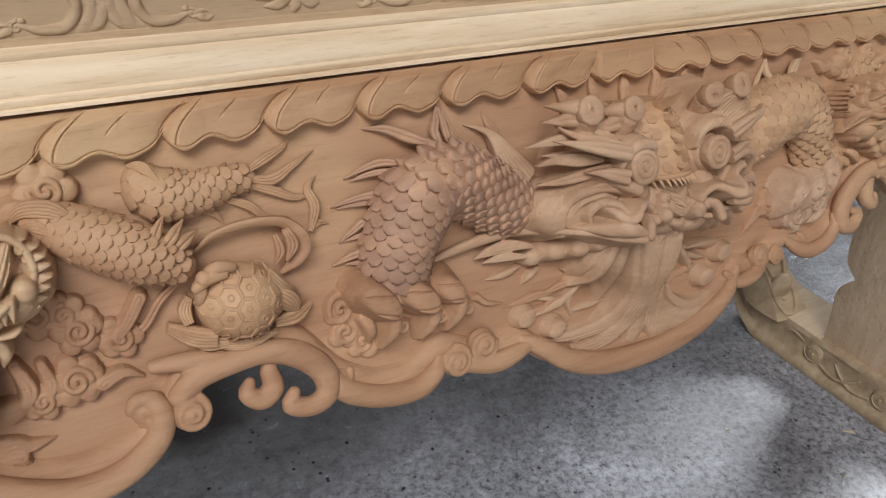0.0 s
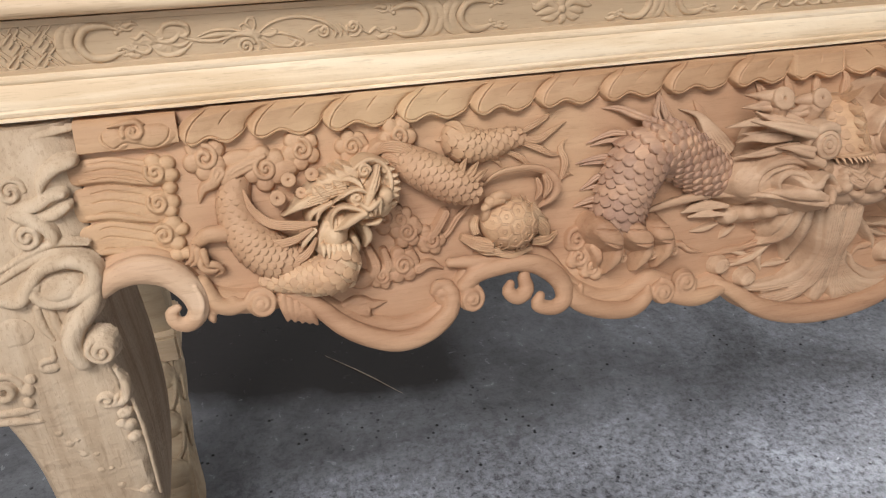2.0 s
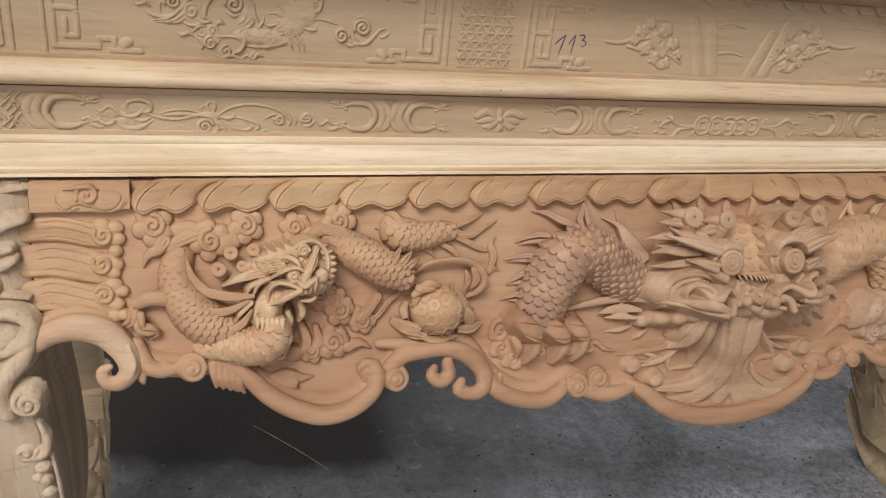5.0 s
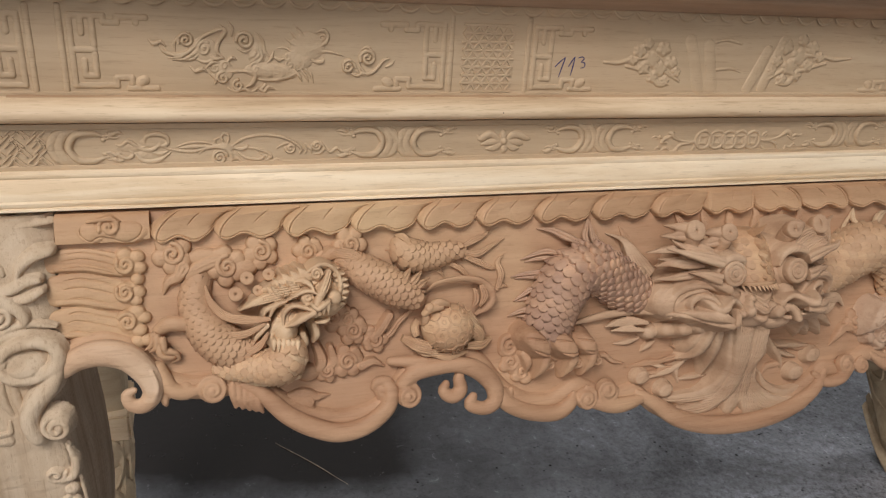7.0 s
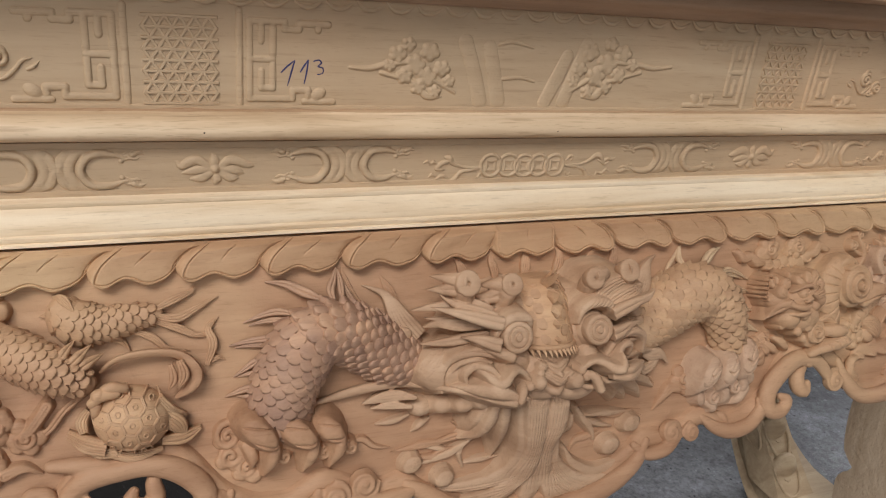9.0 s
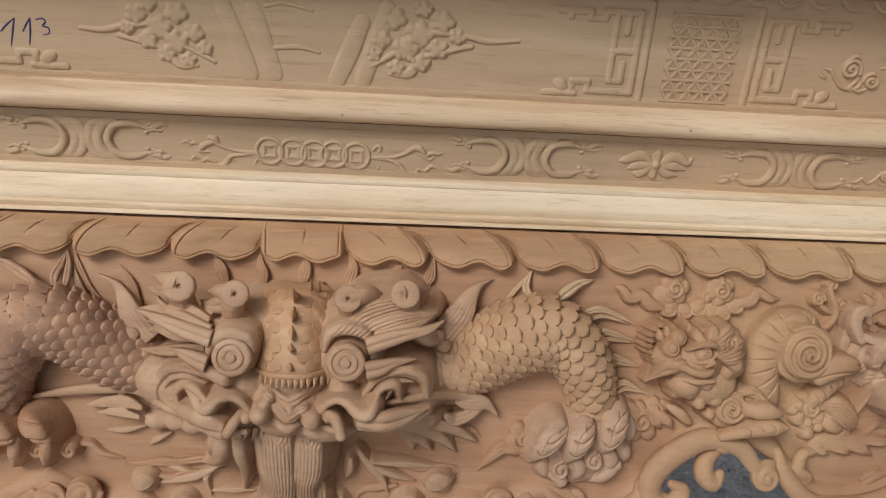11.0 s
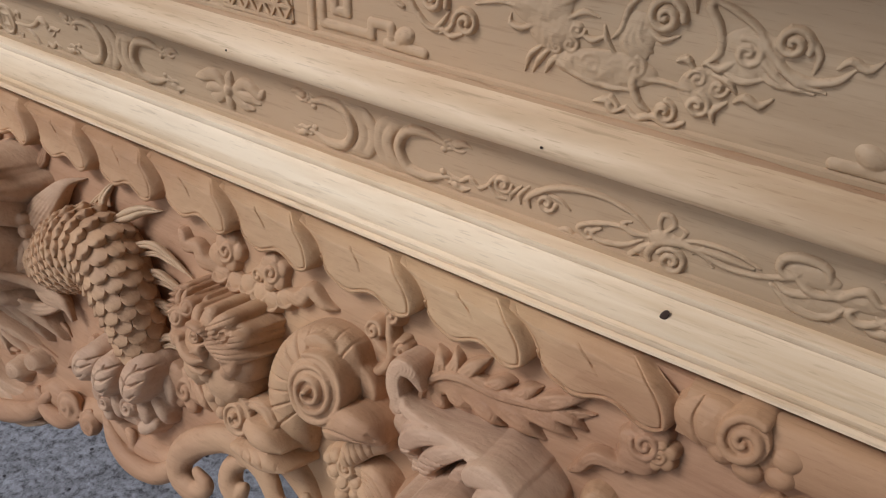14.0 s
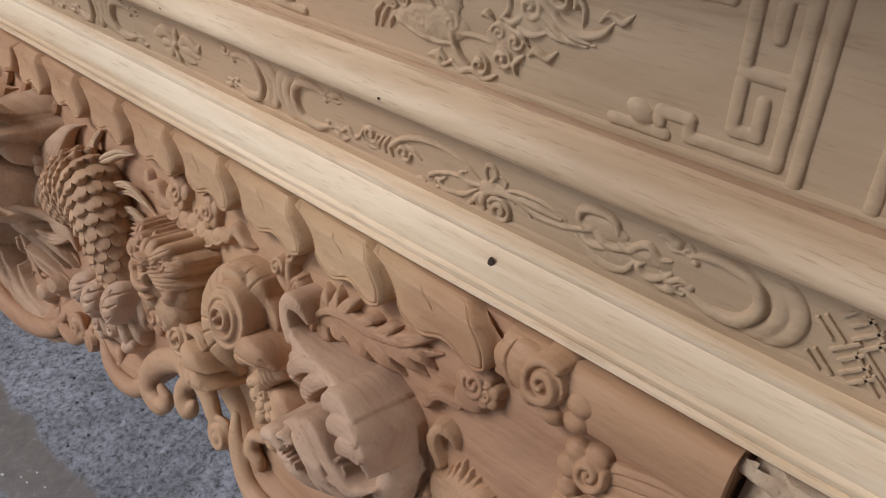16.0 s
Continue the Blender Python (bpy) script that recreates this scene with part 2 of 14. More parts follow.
class Carve:
    """Carved forms on a surface: u along the front, z up, h out of the surface."""

    def __init__(self, surface=on_apron):
        self.at, self.v, self.f, self.runs, self.scales = surface, [], [], [], None

    def grid(self, rows, closed=True, caps=True):
        b, n, fb = len(self.v), len(rows[0]), len(self.f)
        for r in rows:
            self.v.extend(tuple(p) for p in r)
        m = n if closed else n - 1
        for i in range(len(rows) - 1):
            for j in range(m):
                a, c = b + i * n + j, b + i * n + (j + 1) % n
                self.f.append((a, c, c + n, a + n))
        if closed and caps:
            self.f.append(tuple(b + j for j in reversed(range(n))))
            self.f.append(tuple(b + (len(rows) - 1) * n + j for j in range(n)))
        self.runs.append((b, len(self.v), fb, len(self.f)))

    def frame_at(self, q):
        o = self.at(*q)
        return o, (self.at(q[0], q[1], q[2] + 0.01) - o).normalized()

    def tube(self, pts, r, flat=1.0, ridges=0, depth=0.14, n=14, bands=0.0, step=0.003, root=0.0):
        r = r if isinstance(r, (list, tuple)) else [r] * len(pts)
        if len(r) != len(pts):
            r = list(np.interp(np.linspace(0, 1, len(pts)), np.linspace(0, 1, len(r)), r))
        path = smooth_path([(*p, k) for p, k in zip(pts, r)], step)
        n = max(n, ridges * 4)
        wp = [self.frame_at(q[:3]) for q in path]
        rows, length = [], 0.0
        for i, (o, nn) in enumerate(wp):
            t = (wp[min(i + 1, len(wp) - 1)][0] - wp[max(i - 1, 0)][0])
            if t.length < 1e-7:
                t = Vector((1, 0, 0))
            t.normalize()
            if i:
                length += (o - wp[i - 1][0]).length
            nn = (nn - t * nn.dot(t))
            nn = nn.normalized() if nn.length > 1e-4 else Vector((0, 0, 1))
            bb = t.cross(nn)
            k = max(path[i][3], 0.0003)
            if bands:
                k *= 1 + 0.09 * math.sin(length / bands * 2 * math.pi)
            ring = []
            for j in range(n):
                a = 2 * math.pi * j / n
                kk = k * (1 + depth * math.cos(ridges * a)) if ridges else k
                ring.append(o + bb * (kk * math.cos(a)) + nn * (kk * flat * math.sin(a) - (root if math.sin(a) < -0.1 else 0.0)))
            rows.append(ring)
        for end, sgn in ((0, -1), (-1, 1)):
            k = path[end][3]
            if k > 0.0015:
                o = wp[end][0]
                t = (wp[-1][0] - wp[-2][0]) if end else (wp[1][0] - wp[0][0])
                t = t.normalized() * sgn
                caps = [[o + (p - o) * c + t * (k * s * 0.8) for p in rows[end]] for c, s in ((0.8, 0.6), (0.4, 0.92), (0.05, 1.0))]
                rows = rows + caps if end else caps[::-1] + rows
        self.grid(rows)
        return path

    def ball(self, u, z, h, ru, rz=None, rh=None, turn=0.0, n=20):
        rz, rh = rz or ru, rh or ru
        o, nn = self.frame_at((u, z, h))
        ex = (self.at(u + 0.001, z, h) - o).normalized()
        ez = nn.cross(ex)
        if ez.z < 0:
            ez = -ez
        c, s = math.cos(radians(turn)), math.sin(radians(turn))
        ex, ez = ex * c + ez * s, ez * c - ex * s
        rows = []
        for i in range(n // 2 + 1):
            a = math.pi * min(max(i / (n // 2), 0.02), 0.98)
            ring = [o + nn * (rh * math.cos(a)) + ex * (ru * math.sin(a) * math.cos(2 * math.pi * j / n)) + ez * (rz * math.sin(a) * math.sin(2 * math.pi * j / n)) for j in range(n)]
            rows.append(ring)
        self.grid(rows)

    def volute(self, u, z, h, R, turns=2.0, start=0.0, sgn=1, cone=0.35, thick=0.19):
        """A spiral scroll on a domed disc; it starts at the rim and winds in to a boss."""
        self.ball(u, z, h - R * 0.1, R * 0.97, R * 0.97, R * (0.3 + cone * 0.75))
        n = int(14 * turns)
        pts, rr = [], []
        for i in range(n + 1):
            t = i / n
            a = radians(start) + sgn * 2 * math.pi * turns * t
            rho = R * (0.86 * (1 - t) + 0.10)
            dome = (0.3 + cone * 0.75) * math.sqrt(max(0.02, 1 - (rho / (R * 0.99)) ** 2)) - 0.1
            pts.append((u + rho * math.cos(a), z + rho * math.sin(a), h + R * (max(0.02, dome) - thick * 0.1)))
            rr.append(R * thick * (1 - 0.45 * t))
        self.tube(pts, rr, n=8, step=0.002)
        self.ball(u, z, h + R * (0.2 + cone * 0.75), R * 0.15)

    def cloud(self, u, z, h, R, start=90, sgn=1, lobes=6, span=330):
        """A curl on a scalloped, layered cloud."""
        self.volute(u, z, h + R * 0.10, R * 0.60, 1.7, start, sgn, 0.05, 0.2)
        for layer, (rho, size, up) in enumerate(((0.64, 0.43, 0.0),)):
            for i in range(lobes):
                a = radians(start + 40 + layer * 25 + span * i / max(1, lobes - 1))
                x, y = u + R * rho * math.cos(a), z + R * rho * math.sin(a)
                self.ball(x, y, h + R * (up - 0.05), R * size, R * size, R * 0.10)
                self.tube([(x + R * size * 0.8 * math.cos(a + b), y + R * size * 0.8 * math.sin(a + b), h + R * (up + 0.02)) for b in (-1.7, -1.1, -0.5, 0, 0.5, 1.1, 1.7)], R * 0.055, n=6)

    def flame(self, pts, w, strands=2, flat=0.8):
        """A tapered lick of several strands that meet in its tip."""
        self.hair(pts, [w * 0.3, w, w * 0.75, w * 0.05], strands + 1, flat)

    def hair(self, pts, w, strands=4, flat=0.8, root=0.0):
        """A lock with incised strands, as wide as w says along its length; root: how far its sides reach down."""
        w = w if isinstance(w, (list, tuple)) else [w] * len(pts)
        w = np.interp(np.linspace(0, 1, len(pts)), np.linspace(0, 1, len(w)), w)
        path = smooth_path([(*p, k) for p, k in zip(pts, w)], 0.0025)
        rows, n = [], strands * 6
        for i, (x, z, h, a) in enumerate(path):
            d = np.subtract(path[min(i + 1, len(path) - 1)][:2], path[max(i - 1, 0)][:2])
            d = d / max(1e-6, np.linalg.norm(d))
            a = max(a, 0.0004)
            ring = []
            for k in range(n + 1):
                v = 2 * k / n - 1
                up = 0.35 * a * math.sqrt(max(0, 1 - v * v)) + 0.75 * flat * a / strands * abs(math.sin(math.pi * strands * (v + 1) / 2)) ** 0.55
                ring.append(self.at(x - d[1] * v * a, z + d[0] * v * a, h + up))
            for v in (0.85, -0.85):
                ring.append(self.at(x - d[1] * v * a, z + d[0] * v * a, h - 0.6 * a - 0.001 - root))
            rows.append(ring)
        self.grid(rows)

    def scaled(self, pts, r, size, span=105, way=1, lift=0.25, base=0.0):
        """A round body covered by overlapping scales."""
        path = self.tube(pts, r, n=18)
        wp = [self.frame_at(q[:3]) for q in path]
        dist = np.concatenate([[0], np.cumsum([(wp[i + 1][0] - wp[i][0]).length for i in range(len(wp) - 1)])])
        rows = int(dist[-1] / (size * 0.62))
        for k in range(rows):
            d = (k + 0.3) * size * 0.62
            i = min(max(int(np.searchsorted(dist, d)), 1), len(wp) - 2)
            f = (d - dist[i - 1]) / max(1e-6, dist[i] - dist[i - 1])
            o = wp[i - 1][0].lerp(wp[i][0], min(max(f, 0), 1))
            t = (wp[i + 1][0] - wp[i - 1][0]).normalized() * way
            nn = (wp[i][1] - t * wp[i][1].dot(t)).normalized()
            bb = t.cross(nn)
            rad = path[i][3]
            per = size * 0.92 / max(rad, 0.004)
            m = int(radians(span) / per)
            for j in range(-m - 1, m + 1):
                a = (j + (0.5 if k % 2 else 0.0) + 0.25) * per
                if abs(a) > radians(span):
                    continue
                out = nn * math.cos(a) + bb * math.sin(a)
                side = bb * math.cos(a) - nn * math.sin(a)
                self.scales = self.scales or Carve(self.at)
                self.scales.scale_at(o + out * (rad + base), t, side, out, size * random.uniform(0.94, 1.06), lift)

    def scale_at(self, o, t, side, out, s, lift):
        rows = []
        for x, w, c in ((-0.45, 0.36, 0.0), (0.0, 0.53, 0.55), (0.26, 0.52, 0.80), (0.47, 0.41, 0.97), (0.60, 0.24, 1.0), (0.65, 0.08, 0.98)):
            top = s * (lift * c + 0.03)
            p = o + t * (s * x)
            rows.append([p - side * (s * w) + out * (top * 0.75 - s * 0.02), p + out * (top + s * 0.05), p + side * (s * w) + out * (top * 0.75 - s * 0.02),
                         p + side * (s * w * 0.9) - out * (s * 0.16), p - side * (s * w * 0.9) - out * (s * 0.16)])
        self.grid(rows)

    def eye(self, u, z, h, R):
        """A short round stub with rings on its end."""
        o, nn = self.frame_at((u, z, h))
        ex = Vector((1, 0, 0))
        ez = ex.cross(nn)
        rows = []
        for rho, d in ((0.05, 0.10), (0.12, 0.12), (0.20, 0.10), (0.24, 0.0), (0.30, -0.02), (0.36, 0.04), (0.48, 0.07), (0.58, 0.05), (0.62, -0.03), (0.68, -0.04), (0.74, 0.04), (0.86, 0.05), (0.96, 0.0), (1.0, -0.12), (1.0, -0.5), (0.95, -1.1)):
            rows.append([o + nn * (R * d) + (ex * math.cos(2 * math.pi * j / 20) + ez * math.sin(2 * math.pi * j / 20)) * (R * rho) for j in range(20)])
        self.grid(rows)

    def spike(self, a, b, tip, thick):
        """A pointed blade that stands on the line from a to b."""
        pa, pb, pt = self.at(*a), self.at(*b), self.at(*tip)
        mid = (pa + pb) / 2
        side = (pb - pa).cross(pt - mid)
        side = side.normalized() * thick if side.length > 1e-9 else Vector((thick, 0, 0))
        rows = []
        for k, wide in ((0.0, 1.0), (0.3, 0.85), (0.6, 0.55), (0.85, 0.24), (1.0, 0.04)):
            o = mid.lerp(pt, k)
            bow = (pb - pa) * (0.10 * math.sin(math.pi * k))
            rows.append([o + bow + (pa - mid) * wide, o + bow + side * wide * 0.8, o + bow + (pb - mid) * wide, o + bow - side * wide * 0.8])
        self.grid(rows)

    def stub(self, u, z, h, R, deep=2.2):
        """A cut horn: a flat round end with a small drilled hole."""
        o, nn = self.frame_at((u, z, h))
        nn = (nn + Vector((0, 0, 0.25))).normalized()
        ex = Vector((1, 0, 0))
        ez = ex.cross(nn)
        rows = []
        for rho, d in ((0.06, -0.35), (0.13, -0.34), (0.16, -0.06), (0.20, -0.01), (0.50, 0.02), (0.86, 0.0), (0.97, -0.05), (1.02, -0.16), (1.0, -0.5), (0.92, -1.1), (0.80, -deep)):
            rows.append([o + nn * (R * d) + (ex * math.cos(2 * math.pi * j / 22) + ez * math.sin(2 * math.pi * j / 22)) * (R * rho * (1 + 0.03 * math.sin(3 * j + u * 900))) for j in range(22)])
        self.grid(rows)

    def sheet(self, curves, back=0.012, lines=(), depth=0.0008, m=40, n=48):
        """A skin drawn through rows of points; lines: where, across the rows, grooves are cut."""
        rows = []
        fine = [smooth_path(q, 0.002) for q in curves]
        fine = [np.array([np.interp(np.linspace(0, 1, n), np.linspace(0, 1, len(q)), q[:, k]) for k in range(3)]).T for q in fine]
        cols = [smooth_path([q[i] for q in fine], 0.002) for i in range(n)]
        cols = [np.array([np.interp(np.linspace(0, 1, m), np.linspace(0, 1, len(q)), q[:, k]) for k in range(3)]).T for q in cols]
        for col in cols:
            ring = []
            for j, (u, z, h) in enumerate(col):
                for at in lines:
                    h -= depth * math.exp(-((j / (m - 1) - at) / 0.02) ** 2)
                ring.append(self.at(u, z, h))
            ring += [self.at(*(col[-1] - (0, 0, back))), self.at(*(col[m // 2] - (0, 0, back))), self.at(*(col[0] - (0, 0, back)))]
            rows.append(ring)
        self.grid(rows)
        return cols

    def plates(self, u, z, h, ru, rz, rh, size, turn=0.0):
        """A domed shell with raised hexagon borders and a small ring on each plate."""
        self.ball(u, z, h, ru, rz, rh, turn, n=32)
        t = radians(turn)

        def top(x, y):
            q = 1 - (x / ru) ** 2 - (y / rz) ** 2
            return (u + x * math.cos(t) - y * math.sin(t), z + x * math.sin(t) + y * math.cos(t), h + rh * math.sqrt(max(0.0, q)))
        for i in range(-3, 4):
            for j in range(-3, 4):
                x, y = size * 1.5 * i, size * math.sqrt(3) * (j + (i % 2) / 2)
                if (x / ru) ** 2 + (y / rz) ** 2 > 0.72:
                    continue
                ring = [(x + size * 0.93 * math.cos(math.pi / 3 * k), y + size * 0.93 * math.sin(math.pi / 3 * k)) for k in range(7)]
                for a, b in zip(ring, ring[1:]):
                    self.tube([top(*a), top((a[0] + b[0]) / 2, (a[1] + b[1]) / 2), top(*b)], [0.0009, 0.0011, 0.0009], n=6)
                self.tube([top(x + size * 0.24 * math.cos(k), y + size * 0.24 * math.sin(k)) for k in (0, 1.05, 2.1, 3.14, 4.2, 5.24, 6.28)], 0.0008, n=6, step=0.001)

    def pieces(self):
        """The forms that touch, gathered into separate carvings."""
        boxes = [(np.min(self.v[a:b], axis=0), np.max(self.v[a:b], axis=0)) for a, b, _, _ in self.runs]
        home = list(range(len(boxes)))

        def root(i):
            while home[i] != i:
                i = home[i]
            return i
        for i in range(len(boxes)):
            for j in range(i):
                if np.all(boxes[i][0] < boxes[j][1]) and np.all(boxes[j][0] < boxes[i][1]):
                    home[root(i)] = root(j)
        out = {}
        for i, (a, b, fa, fb) in enumerate(self.runs):
            c = out.setdefault(root(i), Carve(self.at))
            k = len(c.v) - a
            c.v += self.v[a:b]
            c.f += [tuple(x + k for x in f) for f in self.f[fa:fb]]
        return list(out.values())

    def mesh(self, name):
        me = bpy.data.meshes.new(name)
        me.from_pydata(self.v, [], self.f)
        me.update()
        return me


class Relief:
    """Carved forms grown out of one skin: every stroke raises or cuts the surface and melts into its neighbours."""

    def __init__(self, surface=on_apron, step=0.0007, slope=4.0, soft=0.0015, reach=0.014, tall=1.0, flip=False):
        self.at, self.step, self.slope, self.soft, self.reach, self.tall, self.side, self.todo = surface, step, slope, soft, reach, tall, -1 if flip else 1, []
        self.done = None

    def stroke(self, pts, w, flat, strands, cut=0.0):
        w = w if isinstance(w, (list, tuple)) else [w] * len(pts)
        w = np.interp(np.linspace(0, 1, len(pts)), np.linspace(0, 1, len(w)), w)
        self.todo.append((smooth_path([(*p, k) for p, k in zip(pts, w)], 0.002), flat, strands, cut))

    def tube(self, pts, r, flat=1.0, root=0.0):
        self.stroke(pts, r, flat, 0)

    def hair(self, pts, w, strands=4, flat=0.8, root=0.0):
        self.stroke(pts, w, flat, strands)

    def groove(self, pts, w, depth):
        self.stroke(pts, w, 1.0, 0, depth)

    def ball(self, u, z, h, ru, rz, rh, turn=0):
        self.todo.append((u, z, h, ru, rz, rh, radians(turn)))

    def volute(self, u, z, h, R, turns=1.8, start=90, sgn=1, cone=0.35, thick=0.19):
        self.ball(u, z, h - 0.5 * R * thick, R * 0.95, R * 0.95, R * (0.15 * thick + 0.5 * cone))
        pts = []
        for i in range(int(turns * 14) + 1):
            k = i / (turns * 14)
            a, rho = radians(start) + sgn * 2 * math.pi * turns * k, R * (0.88 * (1 - k) ** 0.9 + 0.06)
            pts.append((u + rho * math.cos(a), z + rho * math.sin(a), h + cone * R * (1 - rho / R)))
        self.stroke(pts, [thick * R, thick * R, thick * R, thick * R * 0.7], 0.9, 0)

    def flame(self, pts, w, strands=2, flat=0.8):
        self.hair(pts, [w * 0.3, w, w * 0.75, w * 0.05], strands + 1, flat)

    def spike(self, a, b, tip, thick):
        m = tuple((p + q) / 2 for p, q in zip(a, b))
        w = max(0.0008, math.hypot(a[0] - b[0], a[1] - b[1]) / 2)
        self.stroke([m, tuple((p + q) / 2 for p, q in zip(m, tip)), tip], [w, w * 0.7, 0.0003], 0.7, 0)

    def ring(self, u, z, h, R, w, depth):
        self.groove([(u + R * math.cos(a), z + R * math.sin(a), h) for a in np.linspace(0, 2 * math.pi, 17)], w, depth)

    def stub(self, u, z, h, R, deep=1.0):
        self.ball(u, z, h - 0.6 * R, R, R, 0.6 * R)
        self.ring(u, z, h, R * 0.62, R * 0.12, R * 0.25)
        self.groove([(u - R * 0.08, z, h), (u + R * 0.08, z, h)], R * 0.2, R * 0.5)

    def cloud(self, u, z, h, R, start=90, sgn=1, lobes=6, span=330):
        for i in range(lobes):
            a = radians(start + 40 + span * i / max(1, lobes - 1))
            self.ball(u + R * 0.62 * math.cos(a), z + R * 0.62 * math.sin(a), h - R * 0.10, R * 0.42, R * 0.42, R * 0.22)
        self.volute(u, z, h + R * 0.12, R * 0.58, 1.6, start, sgn, 0.10, 0.2)

    def field(self):
        big = [(p[:, 0].min() - p[:, 3].max(), p[:, 0].max() + p[:, 3].max(), p[:, 1].min() - p[:, 3].max(), p[:, 1].max() + p[:, 3].max()) if len(t) == 4 else (t[0] - max(t[3:5]), t[0] + max(t[3:5]), t[1] - max(t[3:5]), t[1] + max(t[3:5])) for t in self.todo for p in (t[0],)]
        m = self.reach + 2 * self.step
        us = np.arange(min(b[0] for b in big) - m, max(b[1] for b in big) + m, self.step)
        zs = np.arange(min(b[2] for b in big) - m, max(b[3] for b in big) + m, self.step)
        low = -0.004
        H = np.full((len(us), len(zs)), low)

        def window(a0, a1, b0, b1):
            return slice(max(0, np.searchsorted(us, a0)), np.searchsorted(us, a1)), slice(max(0, np.searchsorted(zs, b0)), np.searchsorted(zs, b1))

        for t in self.todo:
            if len(t) == 7:
                u, z, h, ru, rz, rh, a = t
                r = max(ru, rz) * 1.3 + self.reach
                i, j = window(u - r, u + r, z - r, z + r)
                U, Z = np.meshgrid(us[i] - u, zs[j] - z, indexing="ij")
                d = np.hypot((U * math.cos(a) + Z * math.sin(a)) / ru, (Z * math.cos(a) - U * math.sin(a)) / rz)
                new_h = np.where(d < 0.94, h + rh * np.sqrt(np.maximum(0.0, 1 - d * d)), h + 0.341 * rh - self.slope * (d - 0.94) * min(ru, rz))
                S, cut = np.maximum(new_h, low), 0
            else:
                path, flat, strands, cut = t
                r = path[:, 3].max() + self.reach
                i, j = window(path[:, 0].min() - r, path[:, 0].max() + r, path[:, 1].min() - r, path[:, 1].max() + r)
                uu, zz = us[i], zs[j]
                S = np.full((len(uu), len(zz)), 0.0 if cut else low)
                for p, q in zip(path, path[1:]):
                    r = max(p[3], q[3]) + (min(self.reach, max(p[2], q[2], 0) / self.slope + 0.002) if not cut else max(p[3], q[3]) * 1.5)
                    a0, a1 = np.searchsorted(uu, min(p[0], q[0]) - r), np.searchsorted(uu, max(p[0], q[0]) + r)
                    b0, b1 = np.searchsorted(zz, min(p[1], q[1]) - r), np.searchsorted(zz, max(p[1], q[1]) + r)
                    if a1 <= a0 or b1 <= b0:
                        continue
                    U, Z = np.meshgrid(uu[a0:a1] - p[0], zz[b0:b1] - p[1], indexing="ij")
                    du, dz = q[0] - p[0], q[1] - p[1]
                    k = np.clip((U * du + Z * dz) / max(1e-12, du * du + dz * dz), 0, 1)
                    d = np.hypot(U - k * du, Z - k * dz)
                    a = np.maximum(0.0003, p[3] + (q[3] - p[3]) * k)
                    if cut:
                        c = -cut * np.exp(-(d / a) ** 2) * np.minimum(1.0, a / (0.6 * path[:, 3].max()))
                        S[a0:a1, b0:b1] = np.minimum(S[a0:a1, b0:b1], c)
                        continue
                    v = np.minimum(1.0, d / a)
                    top = p[2] + (q[2] - p[2]) * k
                    if strands:
                        side = np.where(U * dz - Z * du > 0, v, -v)
                        top = top + 0.35 * a * np.sqrt(1 - v * v) + 0.8 * flat * a / strands * np.abs(np.sin(math.pi * strands * (side + 1) / 2)) ** 0.6
                    else:
                        top = top + a * flat * np.sqrt(1 - v * v)
                    c = np.where(d < a, top, top - self.slope * (d - a))
                    S[a0:a1, b0:b1] = np.maximum(S[a0:a1, b0:b1], c)
            if cut:
                H[i, j] += np.where(H[i, j] > low + 0.001, S, 0)
            else:
                e = np.maximum(0.0, self.soft - np.abs(H[i, j] - S)) / self.soft
                H[i, j] = np.maximum(H[i, j], S) + np.where(np.minimum(H[i, j], S) > low + 0.001, e * e * self.soft / 4, 0)
        return us, zs, H

    def pieces(self):
        """The islands of the carving, each as a carving of its own."""
        us, zs, H = self.field()
        left, out = H > 0.0, []
        while left.any():
            island = np.zeros_like(left)
            todo = [tuple(np.argwhere(left)[0])]
            left[todo[0]] = False
            while todo:
                i, j = todo.pop()
                island[i, j] = True
                for a in range(max(0, i - 2), min(left.shape[0], i + 3)):
                    for b in range(max(0, j - 2), min(left.shape[1], j + 3)):
                        if left[a, b]:
                            left[a, b] = False
                            todo.append((a, b))
            if island.sum() > 30:
                one = Relief(self.at, self.step, tall=self.tall, flip=self.side < 0)
                one.done = us, zs, np.where(island, H, -0.004)
                out.append(one)
        return out

    def mesh(self, name):
        us, zs, H = self.done or self.field()
        keep = H > 0.0
        grown = keep.copy()
        grown[1:] |= keep[:-1]
        grown[:-1] |= keep[1:]
        grown[:, 1:] |= grown[:, :-1].copy()
        grown[:, :-1] |= grown[:, 1:].copy()
        index = np.full(H.shape, -1)
        v, f = [], []
        for i, j in zip(*np.nonzero(grown)):
            index[i, j] = len(v)
            u, z, h = us[i], zs[j], max(H[i, j], -0.0025)
            if h > 0:
                h += 0.0005 * noise.noise((u * 130, z * 130, h * 60)) + 0.0002 * noise.noise((u * 420, z * 420, 5))
            v.append(tuple(self.at(self.side * u, z, h * self.tall)))
        a, b, c, d = index[:-1, :-1], index[1:, :-1], index[1:, 1:], index[:-1, 1:]
        ok = (a >= 0) & (b >= 0) & (c >= 0) & (d >= 0)
        f = np.stack([a[ok], b[ok], c[ok], d[ok]], 1).tolist()
        me = bpy.data.meshes.new(name)
        me.from_pydata(v, [], f if self.side > 0 else [q[::-1] for q in f])
        me.update()
        return me


